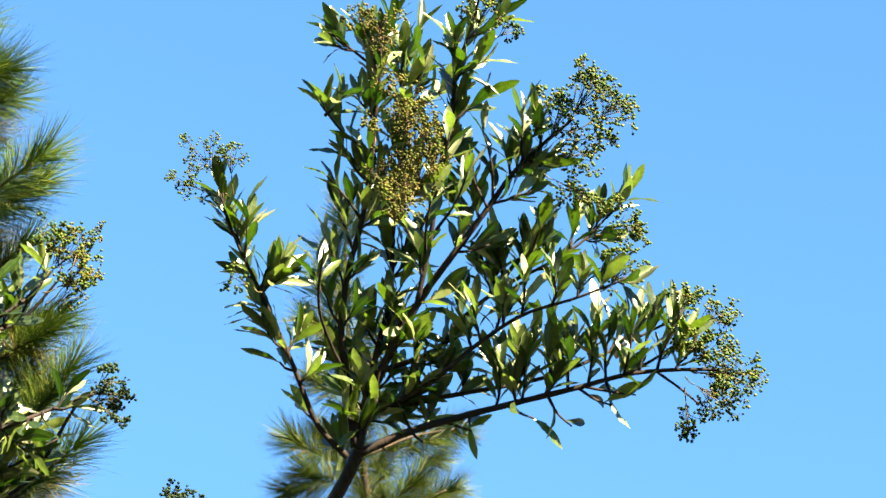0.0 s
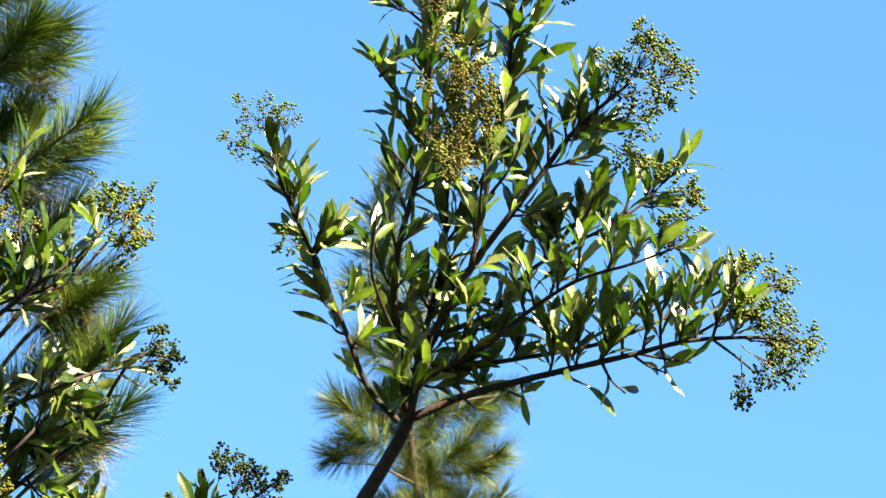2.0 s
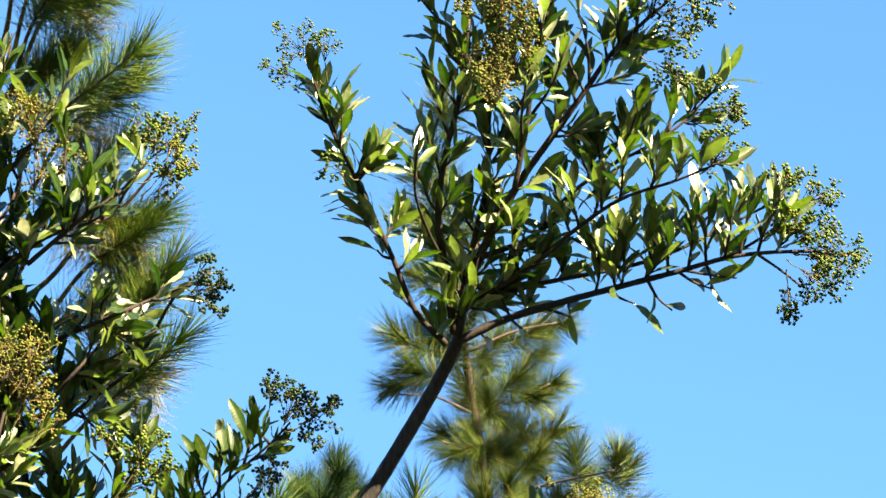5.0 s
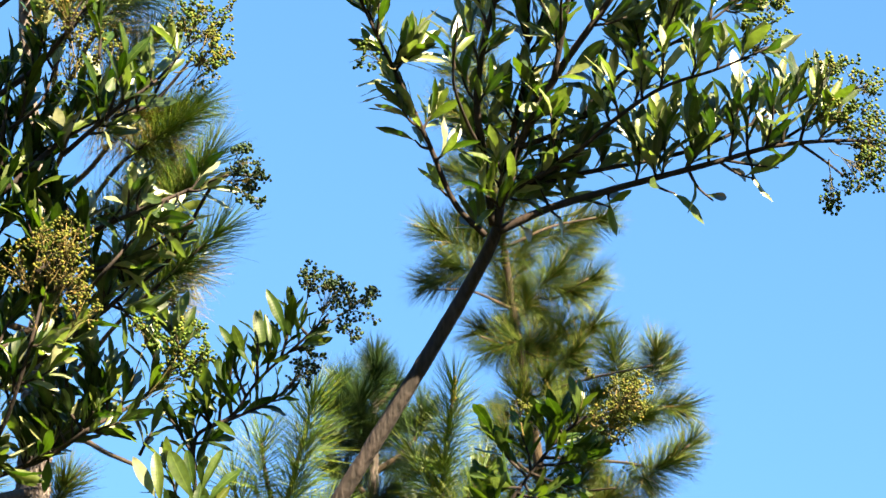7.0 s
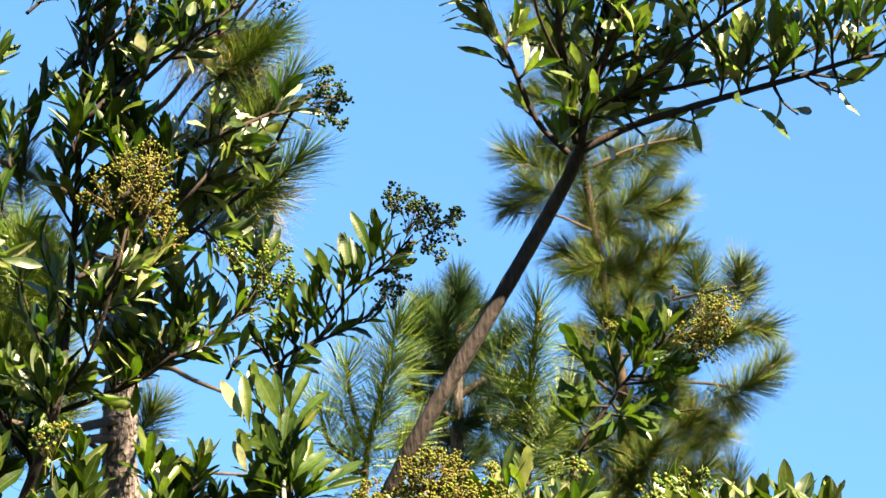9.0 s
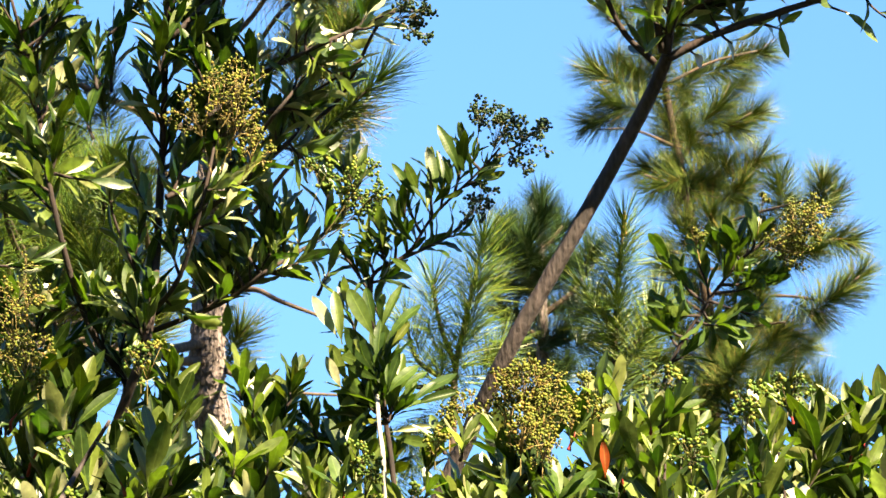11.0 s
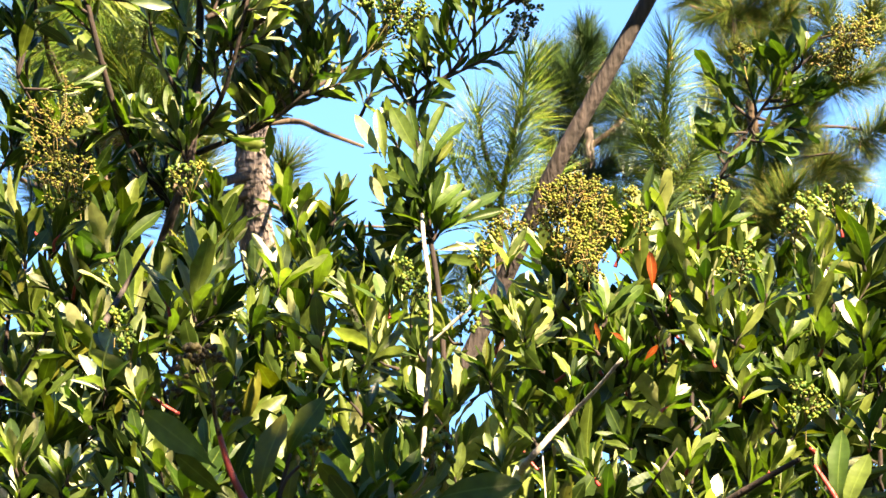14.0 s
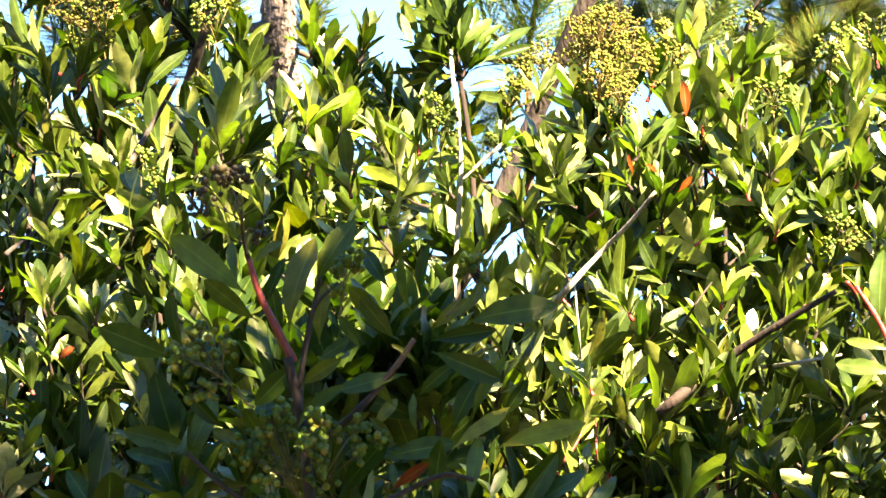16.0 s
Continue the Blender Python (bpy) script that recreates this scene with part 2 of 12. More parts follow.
for a, b in ((_g.outputs["Position"], _n1.inputs["Vector"]), (_g.outputs["Position"], _n2.inputs["Vector"]), (_n1.outputs["Fac"], _r1.inputs[0]),
             (_r1.outputs[0], _b.inputs["Base Color"]), (_n2.outputs["Fac"], _bp.inputs["Height"]), (_bp.outputs[0], _b.inputs["Normal"])):
    _nt.links.new(a, b)
_b.inputs["Roughness"].default_value = 0.95

rng = random.Random(7)


# ---- builders ----
def thing(name, base, label, category, group=""):
    ob = new(name)
    ob.location = base
    ob.empty_display_size = 0.1
    return tagged(ob, label, category, group)


def mesh_part(name, verts, faces, mat, parent, label="", kind="", smooth=True, uvs=None):
    """One mesh object, given in world metres, under a thing."""
    me = bpy.data.meshes.new(name)
    base = Vector(parent.location) if parent else Vector((0, 0, 0))
    v = np.asarray(verts, float) - np.array(base)
    me.from_pydata(v.tolist(), [], faces)
    me.materials.append(mat)
    if smooth:
        me.polygons.foreach_set("use_smooth", [True] * len(me.polygons))
    if uvs is not None:
        lay = me.uv_layers.new(name="uv")
        idx = np.empty(len(me.loops), int)
        me.loops.foreach_get("vertex_index", idx)
        lay.data.foreach_set("uv", np.asarray(uvs, float)[idx].ravel())
    ob = new(name, me)
    if parent:
        ob.parent = parent
    return tagged(ob, label, kind=kind)


def spline(points, steps):
    """A smooth line through a few points (centripetal Catmull-Rom)."""
    p = [Vector(q) for q in points]
    p = [p[0] * 2 - p[1]] + p + [p[-1] * 2 - p[-2]]
    out = []
    for i in range(1, len(p) - 2):
        a, b, c, d = p[i - 1:i + 3]
        k = [math.sqrt(max((v - u).length, 1e-5)) for u, v in ((a, b), (b, c), (c, d))]
        m0 = ((b - a) / k[0] - (c - a) / (k[0] + k[1])) * k[1] + (c - b)
        m1 = (c - b) + ((d - c) / k[2] - (d - b) / (k[1] + k[2])) * k[1]
        for s in range(steps):
            t = s / steps
            out.append(b * (2 * t ** 3 - 3 * t * t + 1) + m0 * (t ** 3 - 2 * t * t + t) + c * (3 * t * t - 2 * t ** 3) + m1 * (t ** 3 - t * t))
    out.append(p[-2].copy())
    return out


def tube(line, r0, r1, sides=7, knobs=0.0, seed=0):
    """Vertices and faces of a tapering round limb along a line, with swellings at its joints."""
    rr = random.Random(seed)
    verts, faces = [], []
    n = len(line)
    side = Vector((0.31, 0.87, 0.39))
    for i, q in enumerate(line):
        ax = (line[min(i + 1, n - 1)] - line[max(i - 1, 0)]).normalized()
        u = ax.cross(side).normalized()
        w = ax.cross(u)
        r = r0 + (r1 - r0) * i / (n - 1)
        r *= 1 + knobs * (rr.random() - 0.4)
        for k in range(sides):
            a = 2 * math.pi * k / sides
            rk = r * (1 + knobs * 0.5 * (rr.random() - 0.5))
            verts.append(q + (u * math.cos(a) + w * math.sin(a)) * rk)
    for i in range(n - 1):
        for k in range(sides):
            a, b = i * sides + k, i * sides + (k + 1) % sides
            faces.append((a, b, b + sides, a + sides))
    faces.append(tuple(range(sides))[::-1])
    faces.append(tuple(range((n - 1) * sides, n * sides)))
    return verts, faces


def limb(parent, name, points, r0, r1, mat=TWIG, sides=7, steps=6, knobs=0.12, label=""):
    line = spline(points, steps)
    v, f = tube(line, r0, r1, sides, knobs, rng.randrange(9999))
    return mesh_part(name, v, f, mat, parent, label)


def bark_plates(parent, points, r0, r1, n, seed):
    """Loose upright flakes of bark that stand off a trunk along its line."""
    rr = random.Random(seed)
    line = spline(points, 20)
    verts, faces = [], []
    for _ in range(n):
        f = rr.random()
        k = f * (len(line) - 1)
        j = min(int(k), len(line) - 2)
        q, ax = line[j].lerp(line[j + 1], k - j), (line[j + 1] - line[j]).normalized()
        a, r = rr.uniform(0, 6.283), r0 + (r1 - r0) * f
        out = (ax.orthogonal().normalized() * math.cos(a) + ax.cross(ax.orthogonal().normalized()) * math.sin(a))
        side = ax.cross(out)
        w, h = rr.uniform(0.003, 0.012), rr.uniform(0.014, 0.075)
        lift, slant = rr.uniform(0.0, 0.014), side * rr.uniform(-0.02, 0.02)
        c = q + out * r
        g = len(verts)
        for sx, sz in ((-1, -1), (1, -1), (0.8, 0.3), (0.2, 1), (-0.7, 0.6)):
            verts.append((c + side * w * sx * rr.uniform(0.7, 1.2) + (ax * h + slant) * sz * rr.uniform(0.7, 1.1) + out * (lift if sz < 0 else 0.002) + out * 0.003)[:])
        for sx, sz in ((-1, -1), (1, -1), (0.8, 0.3), (0.2, 1), (-0.7, 0.6)):
            verts.append((c + side * w * sx + (ax * h + slant) * sz - out * 0.006)[:])
        faces.append(tuple(range(g, g + 5)))
        faces += [(g + i, g + 5 + i, g + 5 + (i + 1) % 5, g + (i + 1) % 5) for i in range(5)]
    return mesh_part("bark", verts, faces, PINE_BARK, parent, "flaking bark", kind="stuff", smooth=False)


def leaf_mesh(name, width, fold, curl, blunt, mat, wave=0.0):
    """A leaf of unit length along +x on a short stalk: widest past its middle, tapering to both ends, folded along the midrib, bent and a little wavy."""
    cols = 11
    verts, faces, uvs = [], [], []
    for i in range(cols):
        s = (0.0, 0.09, 0.17, 0.27, 0.38, 0.5, 0.62, 0.74, 0.85, 0.94, 1.0)[i]
        if s < 0.1:
            h = 0.014
        else:
            q = (s - 0.09) / 0.91
            h = width * math.sin(math.pi * q ** (1.05 + 0.35 * blunt)) ** (0.85 - 0.28 * blunt) * (0.85 + 0.15 * q) + 0.010 * (1 - q)
        zc = -curl * s * s + 0.03 * math.sin(s * 5)
        for j in (-1, -0.5, 0, 0.5, 1):
            verts.append((s, h * j * math.cos(fold), zc + h * abs(j) * math.sin(fold) * (0.6 + 0.4 * abs(j)) + wave * h * math.sin(s * 17 + j * 2) * abs(j)))
            uvs.append((s, 0.5 + 0.5 * j))
    for i in range(cols - 1):
        for j in range(4):
            a = i * 5 + j
            faces.append((a, a + 5, a + 6, a + 1))
    me = bpy.data.meshes.new(name)
    me.from_pydata(verts, [], faces)
    me.materials.append(mat)
    me.polygons.foreach_set("use_smooth", [True] * len(me.polygons))
    lay = me.uv_layers.new(name="uv")
    idx = np.empty(len(me.loops), int)
    me.loops.foreach_get("vertex_index", idx)
    lay.data.foreach_set("uv", np.array(uvs)[idx].ravel())
    few = [i * 5 + j for i in (0, 2, 4, 6, 8, 10) for j in (0, 2, 4)]
    coarse = [(i * 3 + j, i * 3 + j + 3, i * 3 + j + 4, i * 3 + j + 1) for i in range(5) for j in range(2)]
    return me, (np.array(verts), faces, np.array(uvs)), (np.array(verts)[few], coarse, np.array(uvs)[few])


def leaf_set(mat, width, blunt):
    return [leaf_mesh("leaf", width * k, f, c, blunt, mat, w) for k, f, c, w in
            ((1.0, 0.15, 0.08, 0.1), (0.95, 0.32, 0.2, 0.15), (1.1, 0.08, -0.07, 0.12), (0.9, 0.55, 0.13, 0.1), (1.05, 0.2, 0.28, 0.2))]


FRESH = leaf_set(LEAF_FRESH, 0.142, 0.9)
SHADY_SLIM = leaf_set(LEAF_DEEP_SHADE, 0.122, 0.35)
SHADY_WIDE = leaf_set(LEAF_DEEP_SHADE, 0.165, 0.6)
NARROW, BROAD, SHADY = leaf_set(LEAF, 0.140, 0.35), leaf_set(LEAF_BROAD, 0.135, 0.9), leaf_set(LEAF_SHADE, 0.145, 0.5)
MIXED, SLIM = leaf_set(LEAF, 0.140, 0.7), leaf_set(LEAF, 0.132, 0.35)
OLD, YELLOW, OLIVE = leaf_set(LEAF_OLD, 0.15, 0.4), leaf_set(LEAF_YELLOW, 0.115, 0.5), leaf_set(LEAF_OLIVE, 0.17, 0.7)
counts, spare = {}, {}
LEAF_MAX, FEW, INNER = 300, {}, set()


def put_leaf(parent, kinds, place, way, face, size):
    """One leaf from its base point, its direction and the way its upper side faces."""
    way = way.normalized()
    z = face - way * face.dot(way)
    z = z.normalized() if z.length > 1e-4 else way.orthogonal().normalized()
    y = z.cross(way)
    m = Matrix(((way.x, y.x, z.x, 0), (way.y, y.y, z.y, 0), (way.z, y.z, z.z, 0), (0, 0, 0, 1)))
    me, fine, coarse = kinds[rng.randrange(len(kinds))]
    wide = rng.uniform(0.85, 1.15)
    if counts.get(parent.name, 0) < FEW.get(parent.name, LEAF_MAX):
        counts[parent.name] = counts.get(parent.name, 0) + 1
        ob = new("leaf", me)
        ob.parent = parent
        ob.matrix_basis = Matrix.Translation(place - parent.location) @ m @ Matrix.Diagonal((size, size * wide, size, 1))
    else:
        verts, faces, uvs = coarse if parent.name in INNER else fine
        v = (verts * (size, size * wide, size)) @ np.array(m.to_3x3()).T + np.array(place)
        spare.setdefault((parent.name, kinds[0][0].materials[0].name), []).append((v, faces, uvs))


def finish(parent):
    """Joins the leaves past the number kept as single pieces."""
    for (owner, mat), items in list(spare.items()):
        if owner != parent.name:
            continue
        verts, faces, uvs, n = [], [], [], 0
        for v, f, u in items:
            verts.append(v)
            uvs.append(u)
            faces.extend([tuple(i + n for i in q) for q in f])
            n += len(v)
        mesh_part("foliage", np.concatenate(verts), faces, bpy.data.materials[mat], parent, kind="stuff", uvs=np.concatenate(uvs))
        del spare[(owner, mat)]


def shoot(parent, base, tip, n=12, size=0.09, kinds=None, mat=TWIG, spread=1.0, bare=0.2, r=0.0028, up=0.5, twist=0.8, pack=1.0, reach=0.72, sunny=0.25):
    """A twig from base towards tip with n leaves set spirally along it; the last leaves end at the tip."""
    kinds = kinds or NARROW
    b, t = Vector(base), Vector(tip)
    axis = t - b
    ln = axis.length
    stop = max(ln - reach * size, 0.3 * ln)
    axis.normalize()
    bow = Vector((rng.uniform(-1, 1), rng.uniform(-1, 1), rng.uniform(-1, 0.2))) * 0.05 * ln
    line = spline([b, b + axis * stop * 0.5 + bow, b + axis * stop], 4)
    v, f = tube(line, r * 1.25, r * 0.6, 5, 0.15, rng.randrange(9999))
    mesh_part("twig", v, f, mat, parent)
    u = axis.orthogonal().normalized()
    w = axis.cross(u)
    turn = rng.uniform(0, 6.28)
    for i in range(n):
        s = bare + (1 - bare) * (i + 0.5) / n
        s = 1 - (1 - s) ** pack
        k = s * (len(line) - 1)
        j = min(int(k), len(line) - 2)
        p = line[j].lerp(line[j + 1], k - j)
        a = turn + i * 2.4 + rng.uniform(-0.35, 0.35)
        out = u * math.cos(a) + w * math.sin(a)
        lean = radians((56 - 34 * s) * spread + rng.uniform(-22, 22))
        way = axis * math.cos(lean) + out * math.sin(lean) + Vector((0, 0, up * rng.uniform(0.0, 1.5)))
        face = axis * math.sin(lean) - out * math.cos(lean) + Vector((rng.uniform(-1, 1), rng.uniform(-1, 1), rng.uniform(-1, 1))) * twist + SUN_DIR * sunny
        put_leaf(parent, kinds, p, way, face, size * rng.uniform(0.68, 1.12) * (1 - 0.25 * max(0, s - 0.85) / 0.15 * rng.random()))


def ico():
    bm = bmesh.new()
    bmesh.ops.create_icosphere(bm, subdivisions=1, radius=1)
    v = np.array([q.co[:] for q in bm.verts])
    f = [tuple(x.index for x in q.verts) for q in bm.faces]
    bm.free()
    return v, f


BALL_V, BALL_F = ico()


def berries(parent, root, centre, radius, n=60, berry=0.0033, mats=None, single=False, label=""):
    """A domed fruit head: branching stalks from root through centre, each ending in a small round berry."""
    fruit = mats or BERRY
    root, c = Vector(root), Vector(centre)
    radius *= 1.15
    ax = (c - root).normalized()
    hold = c - ax * radius * 0.8
    sv, sf = tube(spline([root, root.lerp(hold, 0.5) + Vector((0, 0, -0.004)), hold], 3), 0.0014, 0.0010, 4)
    bv, bf, places = [], [], []
    n = round(n * 0.95)
    arms = max(6, n // 8)
    for a in range(arms):
        d = Vector((rng.gauss(0, 1), rng.gauss(0, 1), rng.gauss(0, 1))).normalized()
        d = (d + ax * 0.45).normalized()
        knot = c + d * radius * rng.uniform(0.3, 0.92)
        start = hold.lerp(c, rng.uniform(0, 0.8))
        v, f = tube([start, start.lerp(knot, 0.55) + ax * radius * 0.06, knot], 0.0008, 0.0005, 3)
        sf += [tuple(i + len(sv) for i in q) for q in f]
        sv += v
        for _ in range(max(2, round(n / arms + rng.uniform(-1.5, 1.5)))):
            e = Vector((rng.gauss(0, 1), rng.gauss(0, 1), rng.gauss(0, 1))).normalized()
            p = knot + (e + d * 0.8).normalized() * radius * rng.uniform(0.10, 0.40)
            v, f = tube([knot, p], 0.0005, 0.0004, 3)
            sf += [tuple(i + len(sv) for i in q) for q in f]
            sv += v
            places.append((p, berry * rng.uniform(0.75, 1.2)))
    head = mesh_part("fruit_head", sv, sf, STALK_TAN if fruit is BERRY_GOLD else STALK, parent, label)
    if single:
        for p, r in places:
            ob = new("berry", BALL_MESH if fruit is BERRY else BALL_MESH_DRY)
            ob.parent = head
            ob.location, ob.scale = p - parent.location, (r, r, r)
        return head
    for p, r in places:
        bf += [tuple(i + len(bv) for i in q) for q in BALL_F]
        bv += (BALL_V * (r, r, r * rng.uniform(0.9, 1.1)) + np.array(p)).tolist()
    fruits = mesh_part("fruit", bv, bf, fruit, parent, kind="stuff")
    fruits.parent = head
    return head


def ball_mesh(mat):
    me = bpy.data.meshes.new("berry")
    me.from_pydata(BALL_V.tolist(), [], BALL_F)
    me.materials.append(mat)
    me.polygons.foreach_set("use_smooth", [True] * len(me.polygons))
    return me


BALL_MESH, BALL_MESH_DRY = ball_mesh(BERRY), ball_mesh(BERRY_DRY)


def tuft_mesh(seed, n, length, stem, opening, droop, mat, thick=0.0011):
    """Pine needles round the end of a shoot along +z, the tip at stem; older ones open wider and hang."""
    rr = random.Random(seed)
    verts, faces = [], []
    for _ in range(n):
        s = rr.random() ** 0.8
        a = rr.uniform(0, 6.283)
        lean = radians(opening * (1.05 - 0.75 * s) + rr.uniform(-10, 10))
        out = Vector((math.cos(a), math.sin(a), 0))
        d = Vector((0, 0, 1)) * math.cos(lean) + out * math.sin(lean)
        p = Vector((0, 0, stem * s)) + out * 0.004
        ln = length * rr.uniform(0.72, 1.1)
        sag = out * droop * rr.uniform(0.2, 1.0) * ln - Vector((0, 0, droop * 0.6 * ln * rr.random()))
        mid, tip = p + d * ln * 0.5 + sag * 0.2, p + d * ln + sag * 0.8
        u = d.cross(Vector((0.3, 0.5, 0.81))).normalized()
        w = d.cross(u)
        k = len(verts)
        for q, r in ((p, thick), (mid, thick * 0.9)):
            for j in range(3):
                g = j * 2.094
                verts.append((q + (u * math.cos(g) + w * math.sin(g)) * r)[:])
        verts.append(tip[:])
        for j in range(3):
            j2 = (j + 1) % 3
            faces.append((k + j, k + j2, k + 3 + j2, k + 3 + j))
            faces.append((k + 3 + j, k + 3 + j2, k + 6))
    me = bpy.data.meshes.new("needle_tuft")
    me.from_pydata(verts, [], faces)
    me.materials.append(mat)
    return me


TUFTS = [tuft_mesh(s, 420, 0.155, 0.16, 80, 0.10, NEEDLE, 0.0011) for s in range(4)]
TUFTS_SHADE = [tuft_mesh(20 + s, 520, 0.18, 0.15, 74, 0.08, NEEDLE_SHADE, 0.0013) for s in range(3)]
TUFTS_YOUNG = [tuft_mesh(10 + s, 210, 0.17, 0.22, 80, 0.10, NEEDLE_YOUNG, 0.0012) for s in range(3)]
TUFTS_LONG = [tuft_mesh(30 + s, 300, 0.15, 0.24, 62, 0.16, NEEDLE_YOUNG, 0.0010) for s in range(3)]
TUFTS_OLD = [tuft_mesh(40 + s, 200, 0.16, 0.14, 95, 0.35, NEEDLE_OLD, 0.0010) for s in range(2)]


def tuft(parent, centre, way, size=1.0, kinds=None):
    """A needle tuft whose middle is at centre, its shoot pointing along way."""
    kinds = kinds or TUFTS
    ob = new("needle_tuft", kinds[rng.randrange(len(kinds))])
    ob.parent = parent
    w = Vector(way).normalized()
    q = w.to_track_quat("Z", "Y")
    ob.matrix_basis = (Matrix.Translation(Vector(centre) - w * 0.13 * size - parent.location) @ q.to_matrix().to_4x4()
                       @ Matrix.Rotation(rng.uniform(0, 6.28), 4, "Z") @ Matrix.Diagonal((size, size, size, 1)))
    return ob


def pine_shoot(parent, root, bend, base, tip, size):
    """A pine bough from the trunk that ends in a shoot with long needles from base to tip."""
    limb(parent, "branch", [root, bend, base, Vector(base).lerp(Vector(tip), 0.9)], 0.011, 0.004, PINE_TWIG, 6)
    way = Vector(tip) - Vector(base)
    tuft(parent, Vector(tip) - way.normalized() * 0.10 * size, way, size, TUFTS_LONG)
    if way.length > 0.2:
        tuft(parent, Vector(base).lerp(Vector(tip), 0.35), way, size * 0.85, TUFTS_LONG)


# ---- ground ----
gv, gf = [], []
GN = 48
for i in range(GN + 1):
    for j in range(GN + 1):
        gx, gy = [(q / GN * 2 - 1) * abs(q / GN * 2 - 1) ** 1.8 * 900 for q in (i, j)]
        gv.append((gx, gy, 0.06 * noise.noise((gx * 0.3, gy * 0.3, 0)) - 0.06 + (0.5 * noise.noise((gx * 0.02, gy * 0.02, 3)) if abs(gx) + abs(gy) > 40 else 0)))
for i in range(GN):
    for j in range(GN):
        a = i * (GN + 1) + j
        gf.append((a, a + GN + 1, a + GN + 2, a + 1))
tagged(mesh_part("ground", gv, gf, soil, None), "dry soil with patches of short grass", "ground", kind="structure")


def blade(verts, faces, p, d, size, rr):
    """A pointed leaf from p along d, folded along its midrib and bent downwards, added to a mesh in the making."""
    w = d.orthogonal().normalized()
    w = (w * math.cos(size * 90) + d.cross(w) * math.sin(size * 90)) * size * 0.15
    k, sag = len(verts), Vector((0, 0, -0.12 * size * rr.random()))
    lift = d.cross(w) * 0.3
    verts += [p[:], (p + d * size * 0.35 + w * 0.95 + lift)[:], (p + d * size * 0.68 + w * 0.75 + lift + sag)[:], (p + d * size + sag * 2.4)[:],
              (p + d * size * 0.68 - w * 0.75 + lift + sag)[:], (p + d * size * 0.35 - w * 0.95 + lift)[:], (p + d * size * 0.52 + sag * 0.5)[:]]
    faces += [(k, k + 1, k + 6), (k + 1, k + 2, k + 6), (k + 2, k + 3, k + 6), (k + 3, k + 4, k + 6), (k + 4, k + 5, k + 6), (k + 5, k, k + 6)]


def woods(r0, r1, gap, trees):
    """Tall woods added unseen all round the clearing to block skylight, open towards the way the camera looks, as one
    mass of trunks, limbs and leaves.
    """
    rr = random.Random(5)
    verts, faces = [], []
    for t in range(trees):
        a = gap + (2 * math.pi - 2 * gap) * (t + rr.uniform(-0.3, 1.3)) / trees
        r, high = rr.uniform(r0, r1), rr.uniform(9.5, 13.5)
        q = Vector((math.sin(a) * r, math.cos(a) * r, -0.2))
        top = q + Vector((rr.uniform(-0.6, 0.6), rr.uniform(-0.6, 0.6), high))
        lines = [([q, q.lerp(top, 0.5) + Vector((rr.uniform(-0.3, 0.3), rr.uniform(-0.3, 0.3), 0)), top], 0.17, 0.03)]
        for b in range(16):
            s = 0.12 + 0.86 * b / 15
            o = q.lerp(top, s)
            h = b * 2.4 + rr.random()
            ln = (1 - s * 0.75) * rr.uniform(1.6, 2.4)
            lines.append(([o, o + Vector((math.cos(h), math.sin(h), 0.15)) * ln * 0.5, o + Vector((math.cos(h), math.sin(h), 0.35)) * ln], 0.035, 0.01))
        for line, ra, rb in lines:
            v, f = tube(line, ra, rb, 5)
            faces += [tuple(i + len(verts) for i in g) for g in f]
            verts += [p[:] for p in v]
        for line, ra, rb in lines[1:]:
            for _ in range(46):
                p = line[0].lerp(line[2], rr.uniform(0.15, 1.05)) + Vector((rr.gauss(0, 0.22), rr.gauss(0, 0.22), rr.gauss(0, 0.2)))
                blade(verts, faces, p, Vector((rr.gauss(0, 1), rr.gauss(0, 1), rr.gauss(0, 0.7))).normalized(), rr.uniform(0.3, 0.6), rr)
    return mesh_part("woods", verts, faces, LEAF_SHADE, None, kind="stuff")


